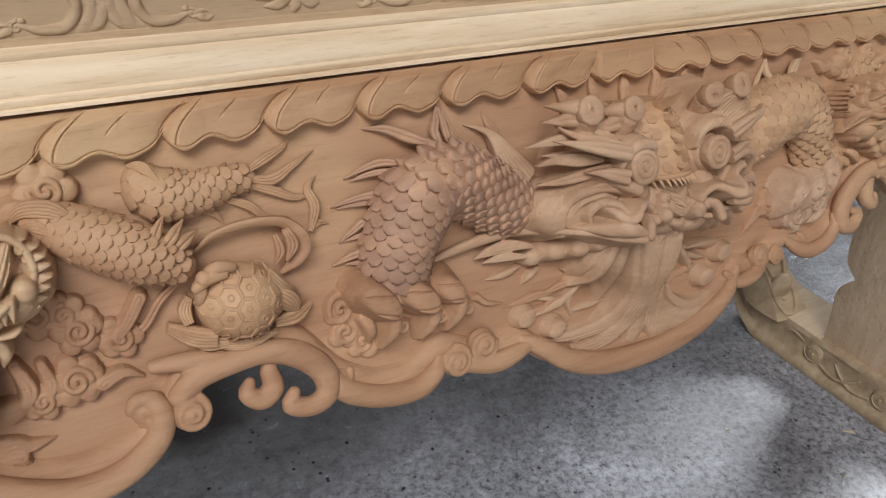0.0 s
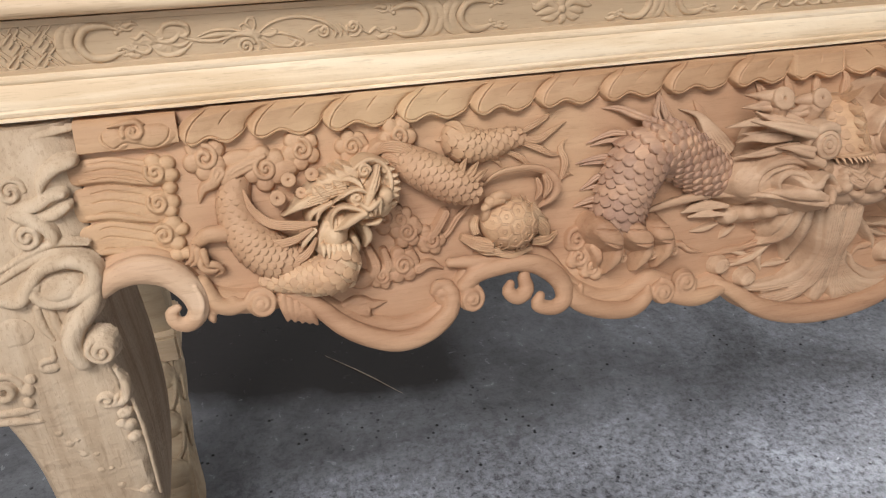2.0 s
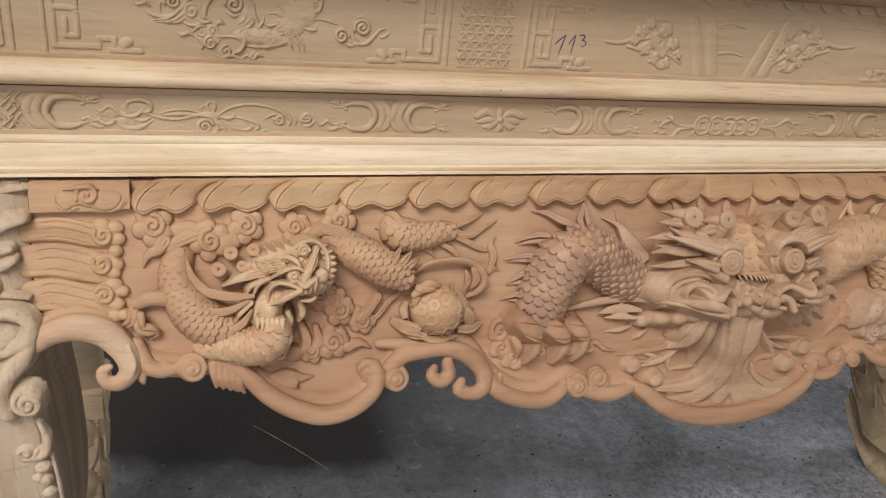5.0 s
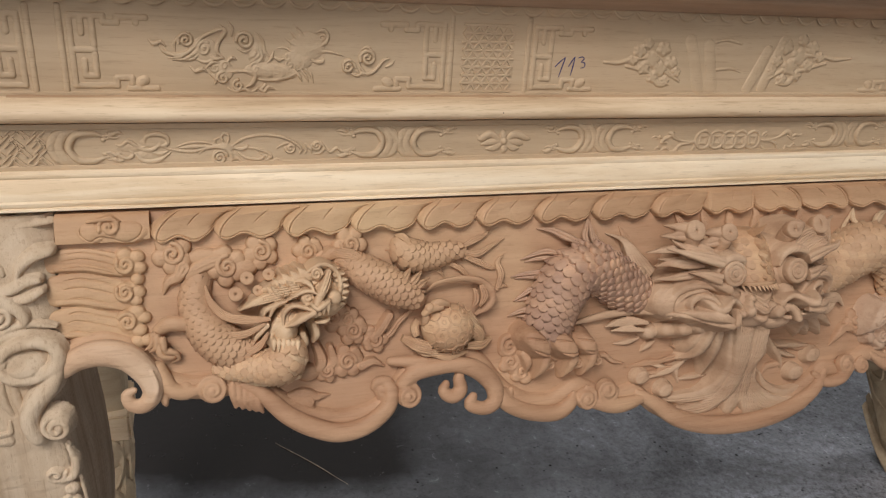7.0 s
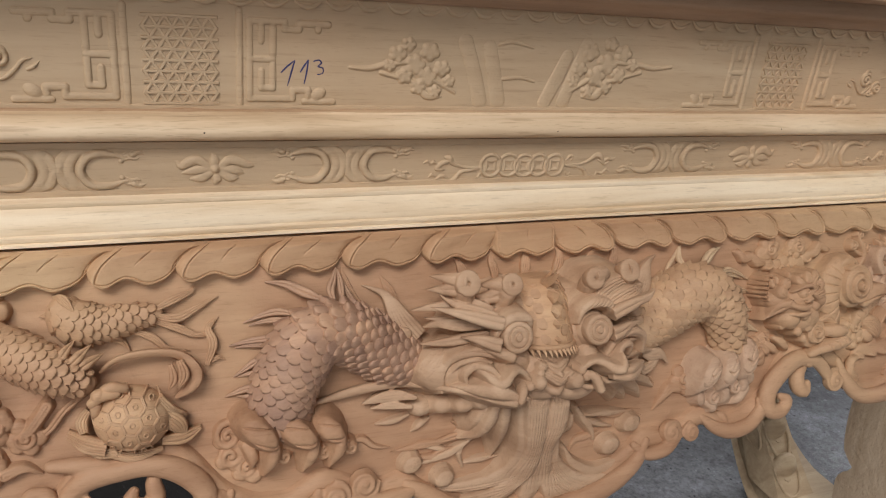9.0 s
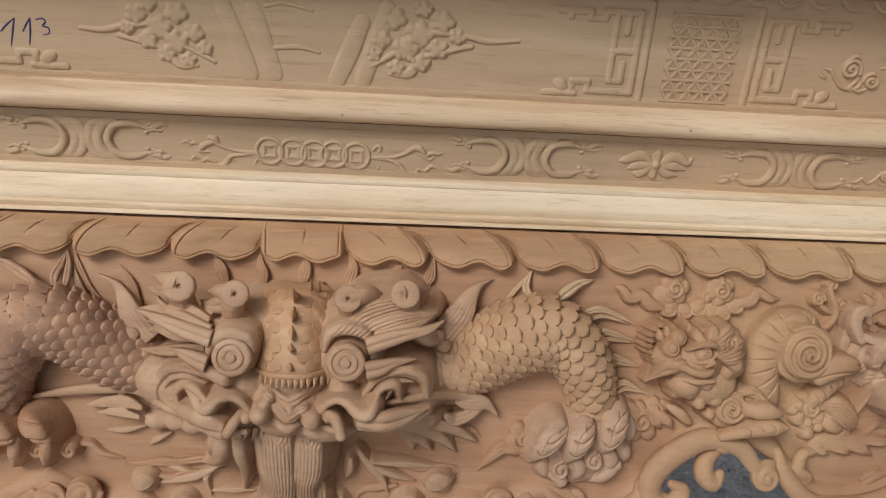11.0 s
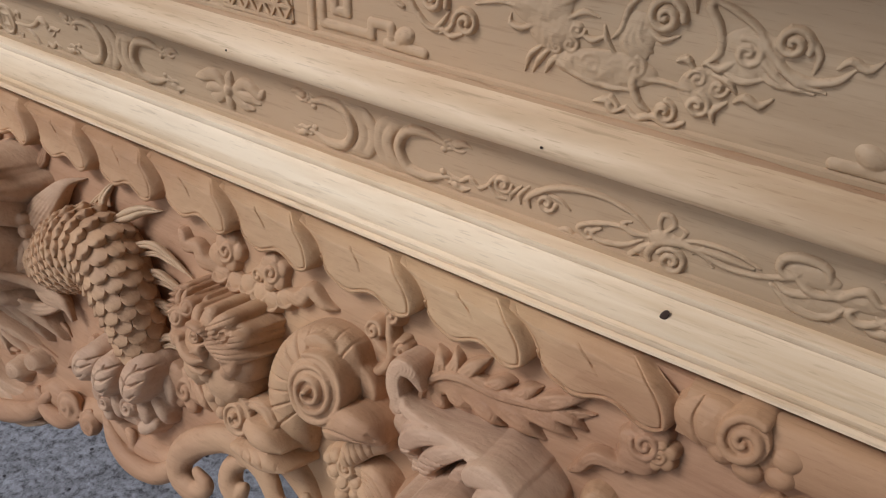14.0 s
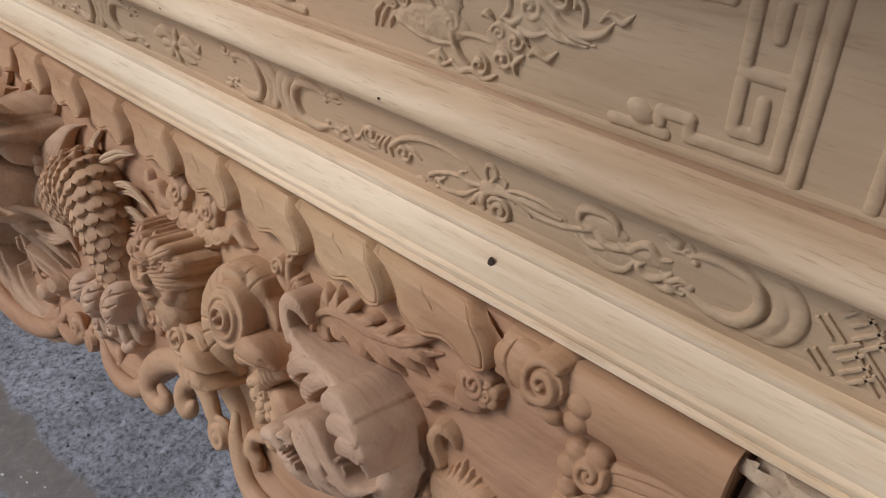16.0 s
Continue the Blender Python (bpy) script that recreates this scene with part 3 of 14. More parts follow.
def hung(name, me, material, parent, label="", smooth=True, fuse=0.0, soften=0):
    """Links a mesh as one part under a thing or a part; fuse: the grain at which carved forms melt into one skin."""
    ob = new(name, me)
    if not me.materials:
        me.materials.append(material)
    ob.parent = parent
    if parent.type == "EMPTY":
        ob.matrix_parent_inverse = Matrix.Translation(parent.location).inverted()
    if smooth:
        for p in me.polygons:
            p.use_smooth = True
        if not fuse:
            me.set_sharp_from_angle(angle=radians(48))
    if fuse:
        mod = ob.modifiers.new("fused", "REMESH")
        mod.mode, mod.voxel_size, mod.use_smooth_shade = "VOXEL", fuse, True
        if soften:
            s = ob.modifiers.new("worn", "SMOOTH")
            s.iterations, s.factor = soften, 0.5
    if label:
        tagged(ob, label)
    return ob


def scales_of(c, material, parent):
    """The many small scales of a carved beast, as one part."""
    if c.scales:
        tagged(hung("scaly_skin", c.scales.mesh("scaly_skin"), material, parent), "overlapping carved scales on the coil", kind="stuff")


def part(name, bm, material, parent, label="", smooth=False):
    me = bpy.data.meshes.new(name)
    bm.to_mesh(me)
    bm.free()
    return hung(name, me, material, parent, label, smooth)


def block(x0, x1, y0, y1, z0, z1, bevel=0.002):
    bm = bmesh.new()
    bmesh.ops.create_cube(bm, size=1)
    for v in bm.verts:
        v.co = Vector(((x0 + x1) / 2 + v.co.x * (x1 - x0), (y0 + y1) / 2 + v.co.y * (y1 - y0), (z0 + z1) / 2 + v.co.z * (z1 - z0)))
    if bevel:
        bmesh.ops.bevel(bm, geom=list(bm.edges), offset=bevel, segments=2, affect="EDGES")
    return bm


def moulded(section, x0, x1, n=60):
    """A length of moulding: a closed (y, z) section drawn along x."""
    c = Carve()
    rows = [[Vector((x0 + (x1 - x0) * i / n, y + 0.0006 * noise.noise((i * 0.35, y * 30, z * 30)), z)) for y, z in section] for i in range(n + 1)]
    c.grid(rows)
    return c.mesh("moulding")


# ---- the place ----
def wall(name, x0, x1, y0, y1, z0, z1, label, material=PLASTER):
    me = bpy.data.meshes.new(name)
    bm = block(x0, x1, y0, y1, z0, z1, 0)
    bm.to_mesh(me)
    bm.free()
    me.materials.append(material)
    return tagged(new(name, me), label, name.split("_")[0], kind="structure")


wall("floor", -6, 6.5, -4.2, 5.2, -0.2, 0, "speckled grey concrete workshop floor, darker behind the altar", CONCRETE)
wall("wall_north", -6, 6.5, 5.0, 5.2, 0, 5.4, "plain grey plastered workshop wall")
wall("wall_west", -6.2, -6, -4.2, 5.2, 0, 5.4, "plain grey plastered workshop wall")
wall("wall_east", 6.5, 6.7, -4.2, 5.2, 0, 3.5, "plain grey plastered wall below a high window")
wall("wall_east_south", 6.5, 6.7, -4.2, 0.65, 3.5, 5.4, "plain grey plastered wall beside a high window")
wall("wall_east_north", 6.5, 6.7, 3.05, 5.2, 3.5, 5.4, "plain grey plastered wall beside a high window")
wall("wall_south_west", -6, -2.8, -4.2, -4.0, 0, 5.4, "plain grey plastered wall beside the wide doorway")
wall("wall_south_east", 3.3, 6.5, -4.2, -4.0, 0, 5.4, "plain grey plastered wall beside the wide doorway")
wall("ceiling", -6.2, 6.7, -4.2, 5.2, 5.4, 5.6, "plain grey workshop ceiling")

# ---- the altar's lower stand ----
stand = tagged(new("altar_stand"), "carved unfinished tan wooden altar stand with dragon apron on concrete", "altar stand")
stand.location = (CX, 0.75, 0)
body = tagged(new("altar_chest"), "unfinished pale wooden altar body resting on its carved stand", "altar")
body.location = (CX, 0.80, 0.866)


HALF = 0.834
OUTLINE = [(0, .556), (.03, .556), (.09, .566), (.13, .588), (.145, .602), (.155, .604), (.18, .599), (.205, .606), (.225, .616), (.24, .620), (.253, .614), (.275, .603), (.305, .606), (.33, .620), (.345, .638),
           (.357, .655), (.375, .670), (.40, .680), (.425, .678), (.45, .668), (.468, .656), (.478, .640), (.488, .631), (.505, .617), (.54, .611), (.575, .619), (.605, .638), (.637, .664), (.655, .668),
           (.685, .664), (.715, .668), (.735, .676), (.748, .693), (.765, .714), (.793, .725), (.818, .721), (HALF, .709)]


def bottom(u):
    return float(np.interp(abs(u), [p[0] for p in OUTLINE], [p[1] for p in OUTLINE])) - 0.001


def apron_board():
    c = Carve()
    rows = []
    for u in np.linspace(-HALF, HALF, 560):
        z0 = np.mean([bottom(u + k * 0.003) for k in (-2, -1, 0, 1, 2)])
        ring = []
        ds = np.concatenate([np.linspace(0, 0.026, 14), np.linspace(0.03, 0.864 - z0, 40)])
        for d in ds[::-1]:
            h = 0.010 * math.sqrt(max(0, 1 - (d / 0.0125 - 1) ** 2)) if d < 0.025 else 0.0
            h += 0.0012 * noise.noise((u * 22, d * 40, 0)) + 0.0005 * noise.noise((u * 90, d * 120, 3))
            ring.append(c.at(u, z0 + d, h))
        for d in (0.0, 0.05, 0.12, 0.864 - z0):
            p = c.at(u, z0 + d, 0)
            ring.append(Vector((p.x, p.y + 0.034, p.z)))
        rows.append(ring)
    c.grid(rows)
    return c.mesh("apron")


apron = hung("apron", apron_board(), APRON_WOOD, stand, "tan carved apron with scalloped lower edge")


def scallop(lead, trail, both=False):
    """One leaf of the rope border: a beaded, proud leading edge, its other end tucked under the next leaf."""
    c = Carve()
    d = 1 if trail > lead else -1
    w, tuck = abs(trail - lead), 0.0 if both else 0.007
    rows, n, m = [], 150, 60
    for i in range(n + 1):
        x = (w + tuck) * (0.5 - 0.5 * math.cos(math.pi * i / n))
        s = x / w
        lo = 0.8338 + 0.0034 * math.cos((s - 0.43) * 2 * math.pi / 0.56) * math.exp(-((s - 0.44) / 0.36) ** 4) + 0.0008 * noise.noise((lead * 40, s * 2, 7))
        r = 0.0200 if both else 0.0120
        lo += 0.0120 * (1 - math.sqrt(max(0.0, 1 - (1 - min(1.0, x / r)) ** 2)))
        end = (w - x) / 0.017
        if both:
            lo += 0.0120 * (1 - math.sqrt(max(0.0, 1 - (1 - min(1.0, (w - x) / r)) ** 2)))
        elif end < 1:
            lo += 0.0105 * (1 - max(0.0, end)) ** 2.2
        ring = []
        for j in range(m + 1):
            t = j / m
            z = 0.8665 + (lo - 0.8665) * t
            side = min(x, w - x) if both else x
            sf = 0.5 if both else min(1.0, s)
            k = min(1.0, t / (0.28 - 0.14 * sf))
            h = 0.0025 + 0.0100 * k * (1.25 - 0.25 * k) - 0.0012 * t
            h += 0.0015 if both else 0.0062 * (1 - sf) - 0.0020 - 0.0024 * (max(0.0, s - 0.78) / 0.22) ** 2
            h -= 0.0105 * (1 - min(1.0, side / 0.0058)) ** 2.2
            bead = min(side - 0.0040, z - lo)
            h += 0.0004 * math.exp(-((bead - 0.0012) / 0.0011) ** 2) - 0.0016 * math.exp(-((bead - 0.0027) / 0.0006) ** 2) * min(1, t / 0.15)
            if not both:
                h -= 0.0014 * math.exp(-((w - x - 0.0030) / 0.0007) ** 2) * min(1, t / 0.15)
            tick = (s - 0.50 - 0.03 * math.sin(lead * 90) + 0.015 * math.sin(5 * t + lead * 50)) * w
            h -= 0.0019 * math.exp(-(tick / 0.0006) ** 2) * max(0.0, min(1.0, (t - 0.12) / 0.08, (0.62 - t) / 0.2))
            h -= 0.0014 * max(0.0, (t - 0.93) / 0.07) ** 2
            lean = 0.0 if both else 0.028 * (1 - t) ** 2.1
            u = lead + d * (x + lean)
            h += 0.0006 * noise.noise((u * 45, z * 60, 1)) + 0.0003 * noise.noise((u * 160, z * 160, 4))
            ring.append(c.at(u, z, h))
        e = 0.0 if both else 0.028
        rows.append(ring + [c.at(lead + d * x, lo + 0.0005, -0.003), c.at(lead + d * (x + e), 0.8645, -0.012)])
    c.grid(rows)
    return c.mesh("rope_leaf")


EDGES = [-.740, -.674, -.599, -.521, -.441, -.366, -.289, -.209, -.123, -.043, .036, .113, .194, .276, .358, .438, .525, .607, .696]
for u0, u1 in zip(EDGES, EDGES[1:]):
    if u0 < 0 < u1:
        me = scallop(u0, u1, True)
    else:
        me = scallop(u0, u1) if u0 < 0 else scallop(u1, u0)
    hung("rope_leaf", me, ROPE_WOOD, apron)


def end_pad(sg, ub):
    """The flat end of the border, out to the joint with the leg."""
    c = Carve()
    rows = []
    for i in range(15):
        u = ub + (HALF - 0.001 - ub) * i / 14
        k = min(1, i / 3)
        rows.append([c.at(sg * u, z, h) for z, h in ((.8655, -.012), (.8655, .0035), (.861, .0105), (.852, .0120), (.8395, .0112), (.8355 + .002 * (1 - k), .0100), (.8345 + .002 * (1 - k), -.004))])
    c.grid(rows if sg > 0 else rows[::-1])
    return c.mesh("end_pad")


for sg, ub in ((-1, .740), (1, .696)):
    hung("end_pad", end_pad(sg, ub), ROPE_WOOD, apron, "plain flat end of the border")

# CARVINGS

c = Relief(slope=3.5, soft=.0010)
c.cloud(0.2121, 0.6763, 0.005, 0.0189, 180, 1, 6, 330)
c.flame([(0.2084, 0.6647, 0.005), (0.1924, 0.6692, 0.005), (0.1822, 0.661, 0.005), (0.1679, 0.6461, 0.002)], 0.0063, 2)
c.cloud(0.3271, 0.6958, 0.006, 0.0188, 0, 1, 6, 330)
c.cloud(0.3398, 0.7059, 0.004, 0.0136, 90, -1, 6, 330)
c.ball(0.311, 0.7028, 0.006, 0.0146, 0.0125, 0.0063, 0)
for piece in c.pieces():
    hung("cloud_carving", piece.mesh("cloud_carving"), APRON_WOOD, apron, "small carved cloud beside the claw")

c = Carve()
c.flame([(-0.1846, 0.7916, 0.0027), (-0.1974, 0.8035, 0.0027), (-0.205, 0.8204, 0.0022), (-0.2087, 0.8348, 0.0014)], 0.0047, 3, flat=0.6)
hung("flame_carving", c.mesh("flame_carving"), APRON_WOOD, apron, "carved flame tuft above the dragon head")

c = Carve()
c.flame([(-0.071, 0.809, 0.0063), (-0.0766, 0.8209, 0.005), (-0.0797, 0.8279, 0.0036), (-0.0856, 0.8362, 0.0014)], 0.0056, 3, flat=0.6)
hung("flame_carving", c.mesh("flame_carving"), APRON_WOOD, apron, "carved flame tuft above the dragon head")

c = Carve()
c.flame([(-0.04, 0.8054, 0.0063), (-0.0394, 0.8199, 0.005), (-0.0425, 0.8294, 0.0036), (-0.0427, 0.8389, 0.0014)], 0.0051, 3, flat=0.6)
hung("flame_carving", c.mesh("flame_carving"), APRON_WOOD, apron, "carved flame tuft above the dragon head")

c = Carve()
c.flame([(-0.0065, 0.8067, 0.0063), (-0.0018, 0.8214, 0.005), (-0.0007, 0.831, 0.0036), (-0.0003, 0.8395, 0.0014)], 0.006, 3, flat=0.6)
hung("flame_carving", c.mesh("flame_carving"), APRON_WOOD, apron, "carved flame tuft above the dragon head")

c = Carve()
c.flame([(0.032, 0.8056, 0.0054), (0.0394, 0.818, 0.0045), (0.0426, 0.8303, 0.0036), (0.0384, 0.8396, 0.0014)], 0.006, 3, flat=0.6)
hung("flame_carving", c.mesh("flame_carving"), APRON_WOOD, apron, "carved flame tuft above the dragon head")

c = Carve()
c.flame([(0.0682, 0.7971, 0.0045), (0.078, 0.8146, 0.004), (0.0827, 0.8269, 0.0032), (0.09, 0.8343, 0.0014)], 0.006, 3, flat=0.6)
hung("flame_carving", c.mesh("flame_carving"), APRON_WOOD, apron, "carved flame tuft above the dragon head")

c = Carve()
c.flame([(0.1038, 0.8107, 0.0036), (0.1138, 0.8209, 0.0036), (0.116, 0.8306, 0.0027), (0.1182, 0.8403, 0.0014)], 0.0055, 3, flat=0.6)
hung("flame_carving", c.mesh("flame_carving"), APRON_WOOD, apron, "carved flame tuft above the dragon head")

c = Carve()
c.flame([(-0.1502, 0.7907, 0.0036), (-0.1578, 0.8052, 0.0036), (-0.1632, 0.8147, 0.0027), (-0.1689, 0.8241, 0.0014)], 0.0051, 3, flat=0.6)
hung("flame_carving", c.mesh("flame_carving"), APRON_WOOD, apron, "carved flame tuft above the dragon head")

c = Carve()
c.flame([(-0.0618, 0.6526, 0.004), (-0.0885, 0.6541, 0.004), (-0.1103, 0.6511, 0.003), (-0.1327, 0.6483, 0.001)], 0.0037, 1)
hung("flame_carving", c.mesh("flame_carving"), APRON_WOOD, apron, "low carved flame tuft")

c = Carve()
c.flame([(-0.0886, 0.6435, 0.004), (-0.1103, 0.6397, 0.0035), (-0.1216, 0.6335, 0.0025), (-0.1304, 0.6282, 0.001)], 0.0037, 1)
hung("flame_carving", c.mesh("flame_carving"), APRON_WOOD, apron, "low carved flame tuft")

c = Carve()
c.flame([(0.1286, 0.6871, 0.005), (0.1445, 0.6823, 0.004), (0.1601, 0.6851, 0.003), (0.1709, 0.6772, 0.001)], 0.0037, 1)
hung("flame_carving", c.mesh("flame_carving"), APRON_WOOD, apron, "low carved flame tuft")

c = Carve()
c.flame([(0.0977, 0.6485, 0.0025), (0.119, 0.6484, 0.0025), (0.1348, 0.6499, 0.002), (0.1507, 0.6491, 0.001)], 0.0037, 1)
hung("flame_carving", c.mesh("flame_carving"), APRON_WOOD, apron, "low carved flame tuft")

c = Relief(slope=3.5, soft=.0010)
c.flame([(-0.1015, 0.6493, 0.003), (-0.1274, 0.6503, 0.003), (-0.1439, 0.6488, 0.002), (-0.1645, 0.6477, 0.001)], 0.0038, 1)
for piece in c.pieces():
    hung("leaf_carving", piece.mesh("leaf_carving"), APRON_WOOD, apron, "slender low carved leaf")

c = Relief(slope=3.5, soft=.0010)
c.flame([(-0.0933, 0.6691, 0.004), (-0.0759, 0.6603, 0.004), (-0.0485, 0.6628, 0.003), (-0.0272, 0.6716, 0.001)], 0.0038, 1)
for piece in c.pieces():
    hung("leaf_carving", piece.mesh("leaf_carving"), APRON_WOOD, apron, "slender low carved leaf")

c = Relief(slope=3.5, soft=.0010)
c.flame([(0.0909, 0.6311, 0.003), (0.0717, 0.6291, 0.003), (0.0582, 0.6263, 0.002), (0.0497, 0.6131, 0.001)], 0.004, 1)
for piece in c.pieces():
    hung("leaf_carving", piece.mesh("leaf_carving"), APRON_WOOD, apron, "slender low carved leaf")

c = Relief(slope=3.5, soft=.0010)
c.flame([(0.0859, 0.653, 0.003), (0.1101, 0.6486, 0.003), (0.1306, 0.6489, 0.002), (0.1514, 0.6421, 0.001)], 0.004, 1)
for piece in c.pieces():
    hung("leaf_carving", piece.mesh("leaf_carving"), APRON_WOOD, apron, "slender low carved leaf")

c = Relief(slope=3.5, soft=.0010)
c.flame([(-0.1367, 0.6384, 0.004), (-0.111, 0.6359, 0.004), (-0.0885, 0.6408, 0.003), (-0.0695, 0.6459, 0.001)], 0.0038, 1)
for piece in c.pieces():
    hung("leaf_carving", piece.mesh("leaf_carving"), APRON_WOOD, apron, "slender low carved leaf")

c = Relief(slope=3.5, soft=.0010)
c.cloud(-0.7188, 0.82, 0.007, 0.021, 90, -1, 6, 330)
c.hair([(-0.708, 0.8047, 0.007), (-0.7144, 0.7963, 0.007), (-0.7248, 0.7911, 0.006), (-0.7304, 0.7794, 0.003)], [0.0076, 0.0058, 0.0040, 0.0009], 3, flat=1.2)
for piece in c.pieces():
    hung("cloud_carving", piece.mesh("cloud_carving"), APRON_WOOD, apron, "carved cloud with a trailing tail")

c = Relief(slope=3.5, soft=.0010)
c.cloud(-0.662, 0.8038, 0.008, 0.0214, 90, 1, 6, 330)
c.cloud(-0.6243, 0.8177, 0.007, 0.0191, 90, -1, 6, 330)
c.hair([(-0.7027, 0.7956, 0.007), (-0.6933, 0.8039, 0.008), (-0.6719, 0.8115, 0.008)], [0.0045, 0.0068, 0.0063], 3, flat=1.2)
c.ball(-0.645, 0.8008, 0.005, 0.0152, 0.0102, 0.0064, 0)
c.ball(-0.6855, 0.815, 0.004, 0.0188, 0.0088, 0.0056, 0)
for piece in c.pieces():
    hung("cloud_carving", piece.mesh("cloud_carving"), APRON_WOOD, apron, "carved cloud band above the young dragon")

c = Relief(slope=3.5, soft=.0010)
c.cloud(-0.5719, 0.8148, 0.006, 0.0169, 0, 1, 6, 330)
c.ball(-0.5527, 0.8075, 0.005, 0.0105, 0.0079, 0.0052, 0)
for piece in c.pieces():
    hung("cloud_carving", piece.mesh("cloud_carving"), APRON_WOOD, apron, "small carved cloud")

c = Relief(slope=3.5, soft=.0010)
c.cloud(-0.523, 0.8204, 0.009, 0.0197, 180, 1, 6, 330)
c.hair([(-0.5533, 0.8079, 0.01), (-0.5437, 0.8118, 0.012), (-0.528, 0.8049, 0.014), (-0.5046, 0.799, 0.012)], [0.0047, 0.0061, 0.0047, 0.0019], 3, flat=1.2)
for piece in c.pieces():
    hung("cloud_carving", piece.mesh("cloud_carving"), APRON_WOOD, apron, "carved cloud at the coil")

c = Relief(slope=3.5, soft=.0010)
c.cloud(-0.5467, 0.7424, 0.008, 0.0171, 90, 1, 6, 330)
c.cloud(-0.5242, 0.7248, 0.007, 0.0173, 0, -1, 6, 330)
c.cloud(-0.4975, 0.7129, 0.006, 0.0161, 180, 1, 6, 330)
c.cloud(-0.5302, 0.7378, 0.007, 0.0146, 90, 1, 6, 330)
c.hair([(-0.4797, 0.7372, 0.008), (-0.4942, 0.7193, 0.008), (-0.5078, 0.7106, 0.006)], [0.0048, 0.0043, 0.0019], 3, flat=1.2)
for piece in c.pieces():
    hung("cloud_carving", piece.mesh("cloud_carving"), APRON_WOOD, apron, "carved clouds below the young dragon")

c = Relief(slope=3.5, soft=.0010)
c.cloud(-0.5326, 0.6909, 0.007, 0.0186, 0, 1, 6, 330)
c.cloud(-0.556, 0.6834, 0.006, 0.0145, 180, 1, 6, 330)
c.hair([(-0.5161, 0.6842, 0.007), (-0.5021, 0.6878, 0.006), (-0.4881, 0.6807, 0.003)], [0.0053, 0.0039, 0.0009], 3, flat=1.2)
c.hair([(-0.5679, 0.713, 0.008), (-0.5623, 0.6938, 0.008), (-0.5693, 0.6816, 0.006)], [0.0037, 0.0057, 0.0033], 3, flat=1.2)
c.hair([(-0.5516, 0.7083, 0.007), (-0.5491, 0.6924, 0.007), (-0.5593, 0.6804, 0.005)], [0.0033, 0.0048, 0.0029], 3, flat=1.2)
c.ball(-0.5789, 0.6823, 0.005, 0.0131, 0.0092, 0.0066, 0)
for piece in c.pieces():
    hung("cloud_carving", piece.mesh("cloud_carving"), APRON_WOOD, apron, "carved cloud with leafy tail")

c = Relief(slope=3.5, soft=.0010)
c.flame([(-0.6064, 0.6483, 0.003), (-0.5834, 0.6577, 0.005), (-0.5704, 0.6547, 0.004), (-0.5536, 0.655, 0.002)], 0.0059, 2)
c.flame([(-0.6001, 0.6451, 0.003), (-0.5805, 0.651, 0.005), (-0.5774, 0.6454, 0.004), (-0.5709, 0.6403, 0.002)], 0.0059, 2)
c.flame([(-0.6091, 0.6568, 0.003), (-0.5897, 0.6593, 0.004), (-0.5798, 0.6599, 0.003), (-0.5698, 0.659, 0.001)], 0.0059, 2)
for piece in c.pieces():
    hung("leaf_carving", piece.mesh("leaf_carving"), APRON_WOOD, apron, "low carved leaf in the apron lobe")

c = Carve()
c.volute(-0.6849, 0.6762, 0.012, 0.0164, 2.2, 180, -1, 0.35, 0.19)
c.tube([(-0.7407, 0.7047, 0.008), (-0.7304, 0.683, 0.008), (-0.7161, 0.6756, 0.008), (-0.7011, 0.677, 0.008)], [0.0087, 0.0094, 0.0087, 0.0069])
c.volute(-0.7142, 0.6783, 0.008, 0.01, 1.2, 180, 1, 0.35, 0.19)
c.tube([(-0.7369, 0.6745, 0.007), (-0.7356, 0.6673, 0.007), (-0.7342, 0.6621, 0.006)], [0.005, 0.0044, 0.0012])
c.tube([(-0.6634, 0.68, 0.012), (-0.6629, 0.6678, 0.012), (-0.6613, 0.6538, 0.01)], [0.0044, 0.0051, 0.0019], n=10)
c.tube([(-0.6569, 0.6763, 0.012), (-0.6564, 0.6647, 0.012), (-0.654, 0.6517, 0.01)], [0.0045, 0.0051, 0.0019], n=10)
c.tube([(-0.6503, 0.6726, 0.012), (-0.6498, 0.6616, 0.012), (-0.6466, 0.6497, 0.01)], [0.0045, 0.0051, 0.0019], n=10)
c.tube([(-0.6438, 0.6689, 0.012), (-0.6431, 0.6584, 0.012), (-0.6393, 0.6476, 0.01)], [0.0045, 0.0051, 0.0019], n=10)
c.tube([(-0.6371, 0.6651, 0.012), (-0.6364, 0.6552, 0.012), (-0.6319, 0.6455, 0.01)], [0.0045, 0.0051, 0.0019], n=10)
hung("lip_scroll", c.mesh("lip_scroll"), APRON_WOOD, apron, "round volute of the lower lip", fuse=0.0016, soften=0)

c = Carve()
c.tube([(-0.6643, 0.6841, 0.008), (-0.6373, 0.6708, 0.01), (-0.6045, 0.6398, 0.012), (-0.5732, 0.622, 0.013), (-0.5439, 0.6139, 0.013), (-0.5133, 0.6184, 0.012), (-0.4885, 0.6347, 0.011), (-0.4825, 0.6545, 0.01), (-0.4933, 0.6668, 0.008)], [0.0066, 0.0092, 0.0112, 0.0119, 0.0119, 0.0112, 0.0105, 0.0092, 0.0046], flat=0.85)
c.tube([(-0.5036, 0.6571, 0.006), (-0.4981, 0.6654, 0.008), (-0.4831, 0.6632, 0.008), (-0.4849, 0.6476, 0.007), (-0.4988, 0.6458, 0.007)], [0.0034, 0.0054, 0.0054, 0.004, 0.002])
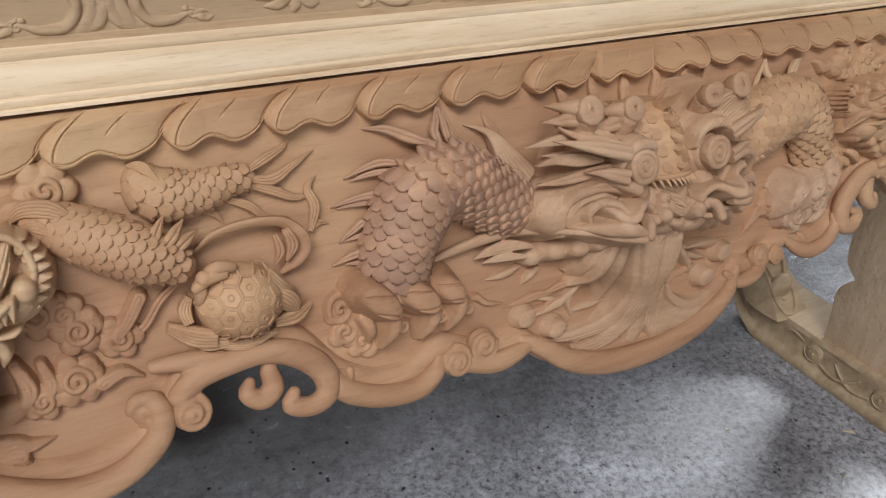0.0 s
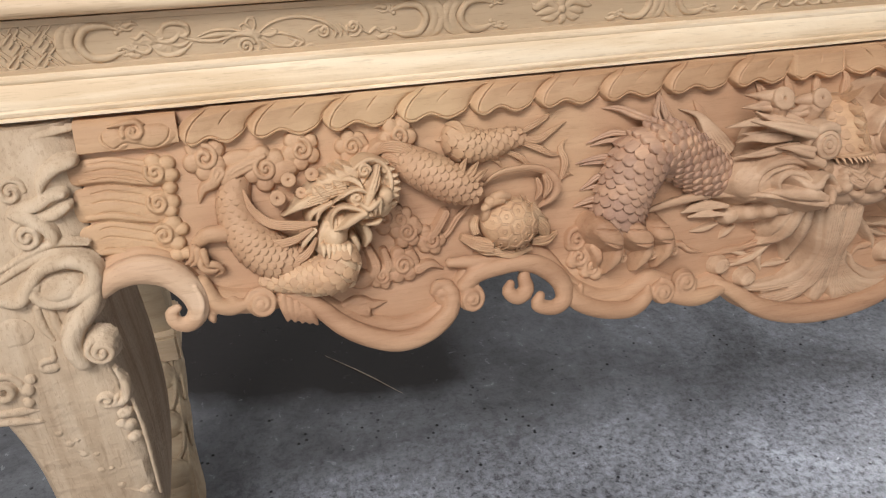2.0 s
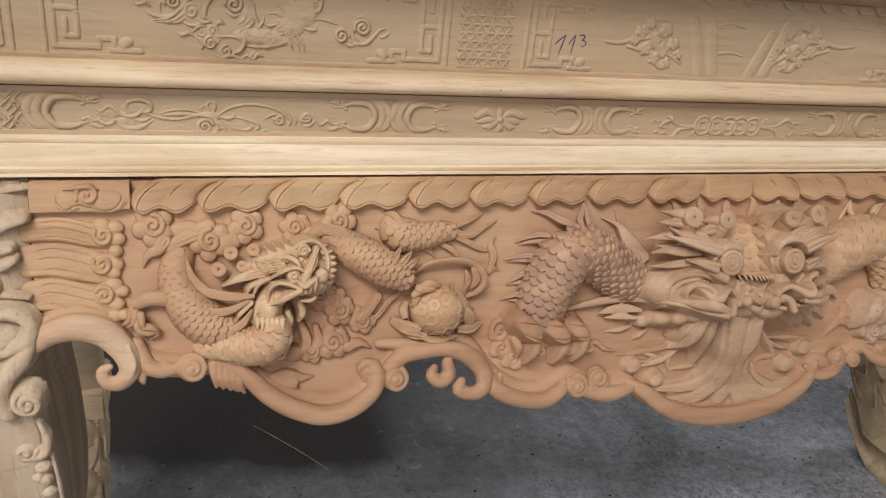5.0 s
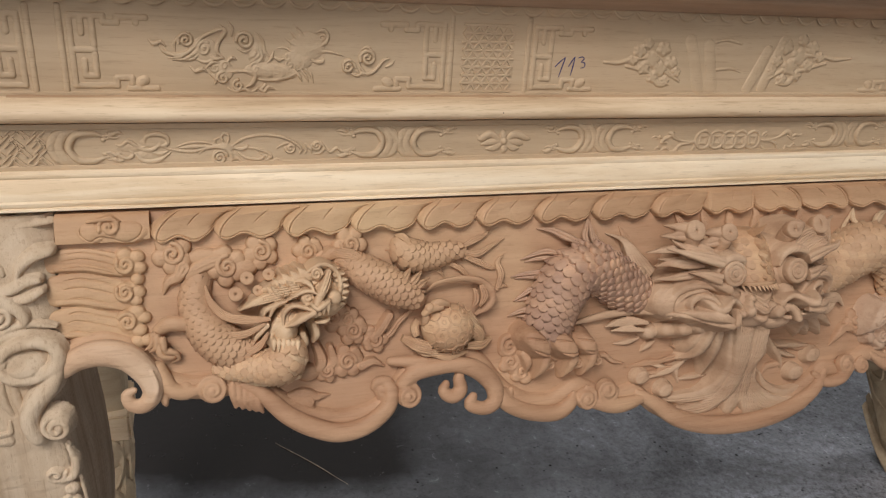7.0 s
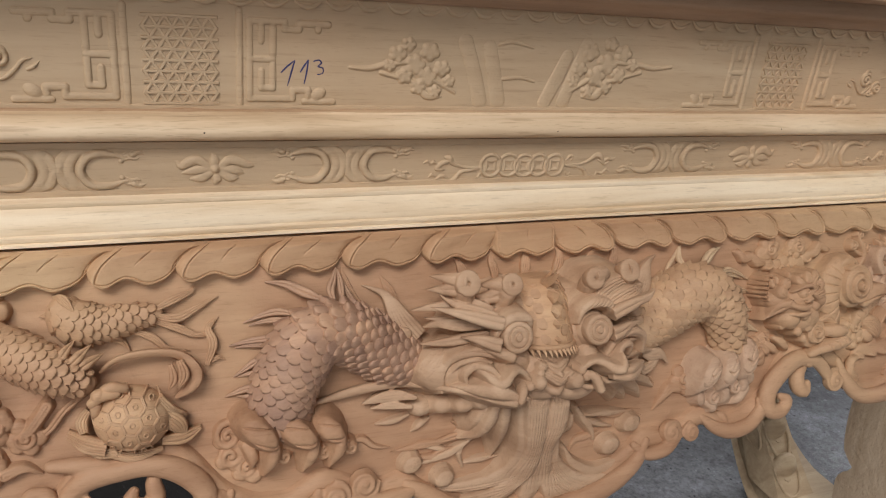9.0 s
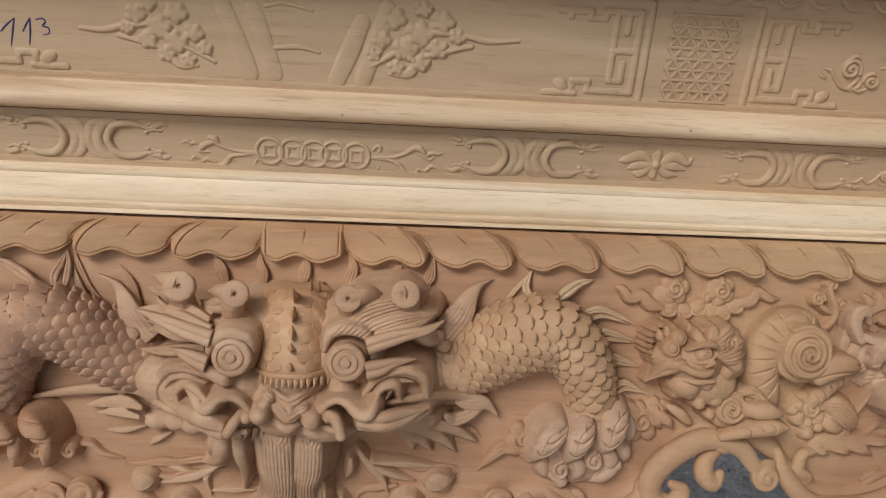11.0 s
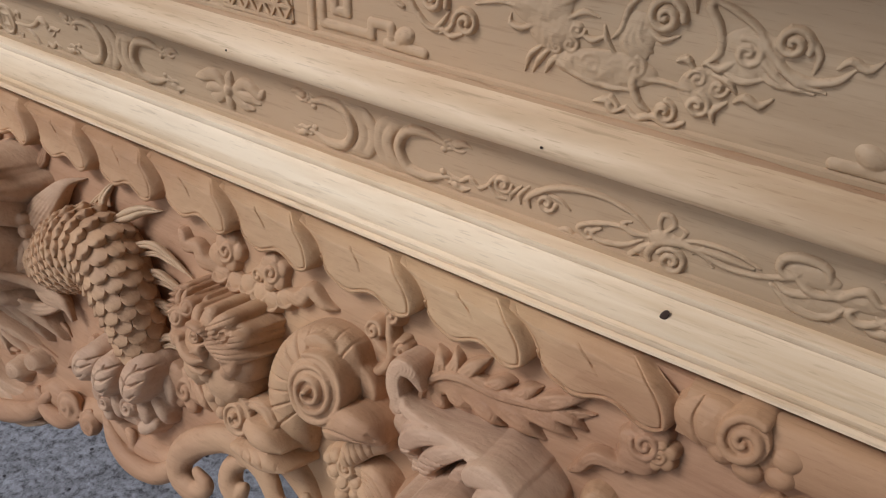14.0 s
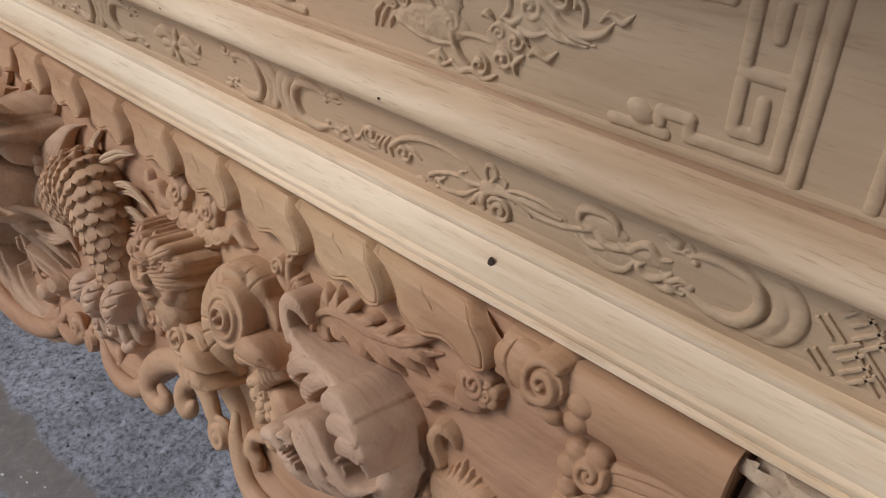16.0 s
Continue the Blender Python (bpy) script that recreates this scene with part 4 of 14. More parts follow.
c.volute(-0.4929, 0.6549, 0.007, 0.0108, 1.2, 90, -1, 0.35, 0.19)
hung("lip_scroll", c.mesh("lip_scroll"), APRON_WOOD, apron, "rolled rim of the apron lobe", fuse=0.0016, soften=0)

c = Carve()
c.volute(-0.4618, 0.6463, 0.012, 0.0156, 2.0, 100, -1, 0.35, 0.19)
c.tube([(-0.4685, 0.6596, 0.01), (-0.4524, 0.6713, 0.012), (-0.4275, 0.6754, 0.012), (-0.3988, 0.6759, 0.012), (-0.3736, 0.6669, 0.012), (-0.3542, 0.6483, 0.012), (-0.3522, 0.6294, 0.013), (-0.3661, 0.6218, 0.014), (-0.3851, 0.6279, 0.014), (-0.3807, 0.6384, 0.015)], [0.009, 0.0104, 0.0104, 0.0104, 0.0117, 0.0117, 0.0104, 0.009, 0.0083, 0.0055], flat=0.9)
c.tube([(-0.4818, 0.6861, 0.007), (-0.4546, 0.6839, 0.009), (-0.4194, 0.6773, 0.009)], [0.0054, 0.0082, 0.0068])
hung("lip_scroll", c.mesh("lip_scroll"), APRON_WOOD, apron, "round volute of the lower lip", fuse=0.0016, soften=0)

c = Carve()
c.tube([(-0.3942, 0.6681, 0.008), (-0.397, 0.6586, 0.009), (-0.3956, 0.6454, 0.01), (-0.4071, 0.6389, 0.011), (-0.4176, 0.6467, 0.011), (-0.4137, 0.6555, 0.011)], [0.0048, 0.0076, 0.009, 0.009, 0.0076, 0.0048])
hung("lip_scroll", c.mesh("lip_scroll"), APRON_WOOD, apron, "hanging curl under the arch", fuse=0.0016, soften=0)

c = Carve()
c.tube([(-0.3492, 0.6405, 0.01), (-0.3335, 0.6221, 0.011), (-0.3036, 0.6087, 0.012), (-0.2686, 0.6047, 0.012), (-0.2486, 0.6151, 0.012), (-0.2435, 0.6252, 0.01)], [0.0093, 0.0107, 0.0107, 0.0107, 0.0093, 0.0043], flat=0.85)
c.tube([(-0.3391, 0.6387, 0.007), (-0.3321, 0.6314, 0.008), (-0.3281, 0.6392, 0.008)], [0.0064, 0.0064, 0.0035])
c.volute(-0.2269, 0.6176, 0.012, 0.0153, 2.0, 90, -1, 0.35, 0.19)
hung("lip_scroll", c.mesh("lip_scroll"), APRON_WOOD, apron, "rolled rim of the apron lobe", fuse=0.0016, soften=0)

c = Carve()
c.volute(-0.1975, 0.6251, 0.012, 0.0162, 2.0, 0, -1, 0.35, 0.19)
c.tube([(-0.217, 0.611, 0.01), (-0.1873, 0.6037, 0.011), (-0.1623, 0.6053, 0.011), (-0.1357, 0.6105, 0.009)], [0.0082, 0.0104, 0.0096, 0.0045], flat=0.85)
hung("lip_scroll", c.mesh("lip_scroll"), APRON_WOOD, apron, "rolled rim with volute", fuse=0.0016, soften=0)

c = Carve()
c.tube([(-0.1515, 0.6153, 0.007), (-0.1278, 0.6012, 0.01), (-0.0899, 0.5767, 0.012), (-0.037, 0.5617, 0.013), (0.0274, 0.5593, 0.013), (0.0895, 0.5697, 0.012), (0.1344, 0.591, 0.01), (0.1534, 0.6144, 0.008)], [0.0062, 0.0101, 0.0125, 0.0133, 0.0133, 0.0125, 0.0101, 0.0055], flat=0.85)
hung("lip_scroll", c.mesh("lip_scroll"), APRON_WOOD, apron, "rolled rim of the middle lobe", fuse=0.0016, soften=0)

c = Carve()
c.volute(0.1872, 0.6199, 0.01, 0.0149, 1.8, 0, 1, 0.35, 0.19)
c.tube([(0.1347, 0.612, 0.008), (0.1531, 0.5991, 0.01), (0.1795, 0.6014, 0.011), (0.2003, 0.6142, 0.01)], [0.0046, 0.0081, 0.0093, 0.0058], flat=0.85)
c.volute(0.2178, 0.6157, 0.01, 0.0125, 2.0, 90, 1, 0.35, 0.19)
hung("lip_scroll", c.mesh("lip_scroll"), APRON_WOOD, apron, "rolled rim with volute", fuse=0.0016, soften=0)

c = Carve()
c.tube([(0.2353, 0.6312, 0.008), (0.2535, 0.6164, 0.011), (0.2791, 0.6076, 0.012), (0.3085, 0.6119, 0.012), (0.3267, 0.6268, 0.011), (0.327, 0.6404, 0.009)], [0.0044, 0.0083, 0.01, 0.01, 0.0089, 0.0044], flat=0.85)
c.tube([(0.2756, 0.6171, 0.006), (0.2684, 0.627, 0.006), (0.2552, 0.6287, 0.004)], [0.0045, 0.005, 0.0017])
hung("lip_scroll", c.mesh("lip_scroll"), APRON_WOOD, apron, "rolled rim of the apron lobe", fuse=0.0016, soften=0)

c = Carve()
c.tube([(0.3571, 0.6406, 0.014), (0.3694, 0.6337, 0.014), (0.357, 0.6219, 0.014), (0.3387, 0.628, 0.013), (0.3385, 0.6473, 0.012), (0.358, 0.6677, 0.012), (0.3886, 0.6827, 0.012), (0.4218, 0.6765, 0.012), (0.4412, 0.6572, 0.012)], [0.0048, 0.008, 0.0101, 0.0117, 0.0127, 0.0127, 0.0117, 0.0101, 0.008], flat=0.8)
c.volute(0.4524, 0.6482, 0.012, 0.0155, 2.0, 60, 1, 0.35, 0.19)
hung("lip_scroll", c.mesh("lip_scroll"), APRON_WOOD, apron, "arched scroll of the lower lip", fuse=0.0016, soften=0)

c = Carve()
c.tube([(0.4033, 0.6703, 0.008), (0.3923, 0.6625, 0.009), (0.3909, 0.6488, 0.01), (0.4008, 0.6407, 0.011), (0.4073, 0.6507, 0.011)], [0.0053, 0.009, 0.01, 0.009, 0.0047])
hung("lip_scroll", c.mesh("lip_scroll"), APRON_WOOD, apron, "hanging curl under the arch", fuse=0.0016, soften=0)

c = Carve()
c.tube([(0.464, 0.6722, 0.008), (0.474, 0.6487, 0.01), (0.4999, 0.6239, 0.012), (0.5366, 0.6195, 0.013), (0.5747, 0.6269, 0.013), (0.6128, 0.6482, 0.012), (0.6356, 0.6692, 0.01), (0.6542, 0.6861, 0.008)], [0.005, 0.009, 0.0105, 0.0115, 0.0115, 0.0105, 0.008, 0.0045], flat=0.85)
c.tube([(0.5026, 0.6707, 0.006), (0.4905, 0.6679, 0.007), (0.4882, 0.6539, 0.007), (0.5, 0.6457, 0.006), (0.4967, 0.6361, 0.005)], [0.0041, 0.0062, 0.0062, 0.0051, 0.0021])
hung("lip_scroll", c.mesh("lip_scroll"), APRON_WOOD, apron, "rolled rim of the apron lobe", fuse=0.0016, soften=0)

c = Carve()
c.volute(0.6756, 0.6788, 0.012, 0.017, 2.2, 0, 1, 0.35, 0.19)
c.tube([(0.6523, 0.6839, 0.01), (0.6539, 0.6692, 0.01), (0.6535, 0.6542, 0.008)], [0.0043, 0.0048, 0.0014], n=10)
c.tube([(0.647, 0.68, 0.01), (0.6484, 0.6656, 0.01), (0.6476, 0.6519, 0.008)], [0.0043, 0.0048, 0.0014], n=10)
c.tube([(0.6417, 0.676, 0.01), (0.643, 0.662, 0.01), (0.6417, 0.6497, 0.008)], [0.0043, 0.0048, 0.0014], n=10)
c.tube([(0.6363, 0.672, 0.01), (0.6375, 0.6584, 0.01), (0.6358, 0.6475, 0.008)], [0.0044, 0.0048, 0.0015], n=10)
c.tube([(0.6309, 0.6679, 0.01), (0.6319, 0.6547, 0.01), (0.6298, 0.6452, 0.008)], [0.0044, 0.0049, 0.0015], n=10)
c.tube([(0.6898, 0.6858, 0.008), (0.7092, 0.6788, 0.008), (0.7276, 0.6865, 0.008)], [0.0075, 0.0084, 0.0079])
c.volute(0.6985, 0.6858, 0.008, 0.0103, 1.2, 0, -1, 0.35, 0.19)
hung("lip_scroll", c.mesh("lip_scroll"), APRON_WOOD, apron, "round volute of the lower lip", fuse=0.0016, soften=0)

c = Carve()
c.tube([(-0.838, 0.713, 0.008), (-0.818, 0.7232, 0.012), (-0.7926, 0.7281, 0.014), (-0.7652, 0.7171, 0.015), (-0.7466, 0.6962, 0.015), (-0.7492, 0.6746, 0.014), (-0.7641, 0.6662, 0.014), (-0.7754, 0.6736, 0.015), (-0.769, 0.683, 0.016)], [0.0103, 0.0121, 0.0127, 0.0127, 0.0115, 0.0103, 0.0091, 0.0079, 0.0055], flat=0.85)
c.v = [(2 * CX - x, y, z) for x, y, z in c.v]
hung("lip_scroll", c.mesh("lip_scroll"), APRON_WOOD, apron, "broad curled scroll of the lower lip", fuse=0.0016, soften=0)

c = Relief(slope=3.5, soft=.0010)
c.tube([(0.4909, 0.7843, 0.004), (0.5044, 0.7892, 0.007), (0.511, 0.8028, 0.009), (0.506, 0.8168, 0.009), (0.5019, 0.8269, 0.008)], [0.0019, 0.0033, 0.0033, 0.0029, 0.0019])
c.volute(0.4925, 0.8141, 0.009, 0.0072, 1.5, 0, 1, 0.4, 0.2)
c.volute(0.5055, 0.8278, 0.009, 0.0057, 1.4, 180, -1, 0.4, 0.2)
c.volute(0.517, 0.8096, 0.009, 0.0062, 1.5, 90, 1, 0.4, 0.2)
c.tube([(0.4957, 0.808, 0.008), (0.5037, 0.8035, 0.008), (0.5101, 0.8024, 0.008)], [0.0024, 0.0029, 0.0019])
c.tube([(0.5149, 0.802, 0.006), (0.5233, 0.7999, 0.006), (0.5297, 0.8026, 0.004)], [0.0019, 0.0029, 0.001])
for piece in c.pieces():
    hung("knob_carving", piece.mesh("knob_carving"), APRON_WOOD, apron, "little curled tendrils with round buds")

c = Relief(slope=3.5, soft=.0010)
c.cloud(0.6836, 0.8216, 0.007, 0.0159, 180, 1, 6, 330)
c.hair([(0.675, 0.8017, 0.006), (0.6584, 0.8007, 0.007), (0.6509, 0.7897, 0.006), (0.6447, 0.7835, 0.002)], [0.0032, 0.0040, 0.0030, 0.0010], 3, flat=1.2)
c.ball(0.681, 0.8097, 0.006, 0.0116, 0.008, 0.0045, 0)
for piece in c.pieces():
    hung("cloud_carving", piece.mesh("cloud_carving"), APRON_WOOD, apron, "carved cloud near the strips")

c = Relief(slope=3.5, soft=.0010)
c.cloud(0.6926, 0.8193, 0.008, 0.0094, 90, 1, 6, 330)
for piece in c.pieces():
    hung("cloud_carving", piece.mesh("cloud_carving"), ROPE_WOOD, apron, "scalloped curls below the border")

c = Relief(slope=3.5, soft=.0010)
c.ball(0.3402, 0.8126, 0.003, 0.011, 0.0099, 0.004, 0)
c.ball(0.3472, 0.8006, 0.003, 0.009, 0.0081, 0.004, 0)
c.ball(0.3617, 0.7988, 0.003, 0.009, 0.0081, 0.004, 0)
c.ball(0.3743, 0.8017, 0.003, 0.009, 0.0081, 0.004, 0)
c.ball(0.3873, 0.7998, 0.003, 0.009, 0.0081, 0.004, 0)
c.ball(0.3987, 0.7978, 0.003, 0.01, 0.009, 0.004, 0)
c.ball(0.4115, 0.8042, 0.003, 0.009, 0.0081, 0.004, 0)
c.ball(0.3498, 0.8213, 0.003, 0.014, 0.0126, 0.004, 0)
c.ball(0.3949, 0.8197, 0.003, 0.014, 0.0126, 0.004, 0)
c.cloud(0.3502, 0.8194, 0.006, 0.015, 200, 1, 6, 330)
c.cloud(0.3961, 0.8188, 0.006, 0.014, 90, -1, 6, 330)
c.volute(0.3824, 0.8124, 0.006, 0.006, 1.3, 0, 1, 0.1, 0.2)
c.hair([(0.3394, 0.7999, 0.006), (0.3413, 0.796, 0.008), (0.3465, 0.7947, 0.008), (0.3517, 0.7967, 0.007), (0.3534, 0.8013, 0.005)], [0.0005, 0.0012, 0.0012, 0.0012, 0.0005], 1)
c.hair([(0.3549, 0.7986, 0.006), (0.3567, 0.7946, 0.008), (0.3619, 0.7934, 0.008), (0.3671, 0.7953, 0.007), (0.3688, 0.7999, 0.005)], [0.0005, 0.0012, 0.0012, 0.0012, 0.0005], 1)
c.hair([(0.368, 0.8011, 0.006), (0.3698, 0.7971, 0.008), (0.375, 0.7958, 0.008), (0.3802, 0.7978, 0.007), (0.3819, 0.8024, 0.005)], [0.0005, 0.0012, 0.0012, 0.0012, 0.0005], 1)
c.hair([(0.3803, 0.7996, 0.006), (0.3821, 0.7956, 0.008), (0.3873, 0.7944, 0.008), (0.3925, 0.7964, 0.007), (0.3943, 0.8009, 0.005)], [0.0005, 0.0012, 0.0012, 0.0012, 0.0005], 1)
c.hair([(0.3928, 0.7972, 0.006), (0.3945, 0.7932, 0.008), (0.3997, 0.792, 0.008), (0.405, 0.7939, 0.007), (0.4067, 0.7985, 0.005)], [0.0005, 0.0012, 0.0012, 0.0012, 0.0005], 1)
c.hair([(0.4054, 0.8045, 0.006), (0.4072, 0.8006, 0.008), (0.4124, 0.7993, 0.008), (0.4176, 0.8013, 0.007), (0.4194, 0.8059, 0.005)], [0.0005, 0.0012, 0.0012, 0.0012, 0.0005], 1)
c.hair([(0.3397, 0.8025, 0.004), (0.3274, 0.8043, 0.006), (0.3182, 0.8118, 0.006), (0.3071, 0.8094, 0.006), (0.2996, 0.8167, 0.005), (0.2928, 0.8189, 0.002)], [0.004, 0.006, 0.005, 0.005, 0.004, 0.0006], 2)
c.hair([(0.4144, 0.8084, 0.004), (0.4253, 0.8102, 0.006), (0.4332, 0.8183, 0.006), (0.4458, 0.8128, 0.005), (0.4571, 0.8127, 0.002)], [0.004, 0.006, 0.0045, 0.0035, 0.0005], 2)
for piece in c.pieces():
    hung("cloud_carving", piece.mesh("cloud_carving"), APRON_WOOD, apron, "carved double cloud with streaming tails")

c = Relief(slope=4.0, soft=.0010)
c.tube([(-0.8379, 0.8181, 0.001), (-0.8121, 0.8183, 0.002), (-0.7896, 0.8144, 0.002), (-0.7705, 0.8102, 0.001)], [0.0111, 0.0123, 0.0123, 0.0111], flat=0.22)
c.tube([(-0.8353, 0.8108, 0.004), (-0.81, 0.8109, 0.005), (-0.7876, 0.8065, 0.005), (-0.7714, 0.8018, 0.003)], [0.0026, 0.0032, 0.0032, 0.0022], flat=0.6)
c.groove([(-0.83, 0.8249, 0.006), (-0.8087, 0.8259, 0.007), (-0.7889, 0.8218, 0.007), (-0.7764, 0.8176, 0.005)], [0.0003, 0.0008, 0.0008, 0.0003], 0.0014)
c.groove([(-0.8309, 0.8185, 0.006), (-0.8095, 0.8195, 0.007), (-0.7898, 0.8154, 0.007), (-0.7772, 0.8111, 0.005)], [0.0003, 0.0008, 0.0008, 0.0003], 0.0014)
c.groove([(-0.832, 0.8108, 0.006), (-0.8106, 0.8118, 0.007), (-0.7908, 0.8075, 0.007), (-0.7782, 0.8032, 0.005)], [0.0003, 0.0008, 0.0008, 0.0003], 0.0014)
c.tube([(-0.8372, 0.7887, 0.001), (-0.816, 0.789, 0.002), (-0.7935, 0.7848, 0.002), (-0.7723, 0.7801, 0.001)], [0.0151, 0.0168, 0.0168, 0.0151], flat=0.22)
c.tube([(-0.8352, 0.7772, 0.004), (-0.8145, 0.7774, 0.005), (-0.7921, 0.7726, 0.005), (-0.7737, 0.7674, 0.003)], [0.0026, 0.0032, 0.0032, 0.0022], flat=0.6)
c.groove([(-0.8288, 0.7989, 0.006), (-0.8121, 0.8002, 0.007), (-0.7924, 0.7958, 0.007), (-0.7777, 0.7912, 0.005)], [0.0003, 0.0008, 0.0008, 0.0003], 0.0014)
c.groove([(-0.83, 0.7902, 0.006), (-0.8133, 0.7914, 0.007), (-0.7935, 0.787, 0.007), (-0.7789, 0.7823, 0.005)], [0.0003, 0.0008, 0.0008, 0.0003], 0.0014)
c.groove([(-0.8315, 0.7796, 0.006), (-0.8147, 0.7807, 0.007), (-0.7949, 0.7762, 0.007), (-0.7803, 0.7714, 0.005)], [0.0003, 0.0008, 0.0008, 0.0003], 0.0014)
c.tube([(-0.8354, 0.755, 0.001), (-0.8205, 0.7558, 0.002), (-0.7979, 0.7513, 0.002), (-0.7714, 0.7456, 0.001)], [0.0146, 0.0162, 0.0162, 0.0146], flat=0.22)
c.tube([(-0.8333, 0.744, 0.004), (-0.8189, 0.7447, 0.005), (-0.7964, 0.7396, 0.005), (-0.7727, 0.7334, 0.003)], [0.0026, 0.0032, 0.0032, 0.0022], flat=0.6)
c.groove([(-0.827, 0.765, 0.006), (-0.8166, 0.7668, 0.007), (-0.7968, 0.7621, 0.007), (-0.7769, 0.7567, 0.005)], [0.0003, 0.0008, 0.0008, 0.0003], 0.0014)
c.groove([(-0.8282, 0.7565, 0.006), (-0.8178, 0.7582, 0.007), (-0.7979, 0.7535, 0.007), (-0.778, 0.748, 0.005)], [0.0003, 0.0008, 0.0008, 0.0003], 0.0014)
c.groove([(-0.8296, 0.7461, 0.006), (-0.8192, 0.7478, 0.007), (-0.7993, 0.743, 0.007), (-0.7794, 0.7373, 0.005)], [0.0003, 0.0008, 0.0008, 0.0003], 0.0014)
c.ball(-0.7654, 0.8115, 0.003, 0.013, 0.012, 0.005, 0)
c.volute(-0.7669, 0.8119, 0.008, 0.01, 1.5, 150, 1, 0.15, 0.2)
c.ball(-0.7675, 0.7831, 0.003, 0.013, 0.012, 0.005, 0)
c.volute(-0.7689, 0.7837, 0.008, 0.01, 1.5, 150, 1, 0.15, 0.2)
c.ball(-0.7671, 0.7526, 0.003, 0.013, 0.012, 0.005, 0)
c.volute(-0.7686, 0.7534, 0.008, 0.01, 1.5, 150, -1, 0.15, 0.2)
c.ball(-0.7678, 0.8219, 0.003, 0.008, 0.0068, 0.005, 0)
c.ball(-0.7556, 0.8188, 0.003, 0.008, 0.0068, 0.005, 0)
c.ball(-0.7538, 0.8079, 0.003, 0.008, 0.0068, 0.005, 0)
c.ball(-0.7563, 0.7962, 0.003, 0.007, 0.006, 0.005, 0)
c.ball(-0.7568, 0.7833, 0.003, 0.008, 0.0068, 0.005, 0)
c.ball(-0.759, 0.7747, 0.003, 0.007, 0.006, 0.005, 0)
c.ball(-0.7594, 0.7628, 0.003, 0.009, 0.0076, 0.005, 0)
c.ball(-0.7516, 0.7565, 0.003, 0.007, 0.006, 0.005, 0)
c.ball(-0.7575, 0.7439, 0.003, 0.008, 0.0068, 0.005, 0)
c.ball(-0.76, 0.732, 0.003, 0.008, 0.0068, 0.005, 0)
c.ball(-0.7502, 0.7332, 0.003, 0.007, 0.006, 0.005, 0)
hung("strip_carving", c.mesh("strip_carving"), ROPE_WOOD, apron, "stepped carved strips with curled ends")

c = Relief(slope=4.0, soft=.0010, flip=True)
c.tube([(-0.8379, 0.8181, 0.001), (-0.8121, 0.8183, 0.002), (-0.7896, 0.8144, 0.002), (-0.7705, 0.8102, 0.001)], [0.0111, 0.0123, 0.0123, 0.0111], flat=0.22)
c.tube([(-0.8353, 0.8108, 0.004), (-0.81, 0.8109, 0.005), (-0.7876, 0.8065, 0.005), (-0.7714, 0.8018, 0.003)], [0.0026, 0.0032, 0.0032, 0.0022], flat=0.6)
c.groove([(-0.83, 0.8249, 0.006), (-0.8087, 0.8259, 0.007), (-0.7889, 0.8218, 0.007), (-0.7764, 0.8176, 0.005)], [0.0003, 0.0008, 0.0008, 0.0003], 0.0014)
c.groove([(-0.8309, 0.8185, 0.006), (-0.8095, 0.8195, 0.007), (-0.7898, 0.8154, 0.007), (-0.7772, 0.8111, 0.005)], [0.0003, 0.0008, 0.0008, 0.0003], 0.0014)
c.groove([(-0.832, 0.8108, 0.006), (-0.8106, 0.8118, 0.007), (-0.7908, 0.8075, 0.007), (-0.7782, 0.8032, 0.005)], [0.0003, 0.0008, 0.0008, 0.0003], 0.0014)
c.tube([(-0.8372, 0.7887, 0.001), (-0.816, 0.789, 0.002), (-0.7935, 0.7848, 0.002), (-0.7723, 0.7801, 0.001)], [0.0151, 0.0168, 0.0168, 0.0151], flat=0.22)
c.tube([(-0.8352, 0.7772, 0.004), (-0.8145, 0.7774, 0.005), (-0.7921, 0.7726, 0.005), (-0.7737, 0.7674, 0.003)], [0.0026, 0.0032, 0.0032, 0.0022], flat=0.6)
c.groove([(-0.8288, 0.7989, 0.006), (-0.8121, 0.8002, 0.007), (-0.7924, 0.7958, 0.007), (-0.7777, 0.7912, 0.005)], [0.0003, 0.0008, 0.0008, 0.0003], 0.0014)
c.groove([(-0.83, 0.7902, 0.006), (-0.8133, 0.7914, 0.007), (-0.7935, 0.787, 0.007), (-0.7789, 0.7823, 0.005)], [0.0003, 0.0008, 0.0008, 0.0003], 0.0014)
c.groove([(-0.8315, 0.7796, 0.006), (-0.8147, 0.7807, 0.007), (-0.7949, 0.7762, 0.007), (-0.7803, 0.7714, 0.005)], [0.0003, 0.0008, 0.0008, 0.0003], 0.0014)
c.tube([(-0.8354, 0.755, 0.001), (-0.8205, 0.7558, 0.002), (-0.7979, 0.7513, 0.002), (-0.7714, 0.7456, 0.001)], [0.0146, 0.0162, 0.0162, 0.0146], flat=0.22)
c.tube([(-0.8333, 0.744, 0.004), (-0.8189, 0.7447, 0.005), (-0.7964, 0.7396, 0.005), (-0.7727, 0.7334, 0.003)], [0.0026, 0.0032, 0.0032, 0.0022], flat=0.6)
c.groove([(-0.827, 0.765, 0.006), (-0.8166, 0.7668, 0.007), (-0.7968, 0.7621, 0.007), (-0.7769, 0.7567, 0.005)], [0.0003, 0.0008, 0.0008, 0.0003], 0.0014)
c.groove([(-0.8282, 0.7565, 0.006), (-0.8178, 0.7582, 0.007), (-0.7979, 0.7535, 0.007), (-0.778, 0.748, 0.005)], [0.0003, 0.0008, 0.0008, 0.0003], 0.0014)
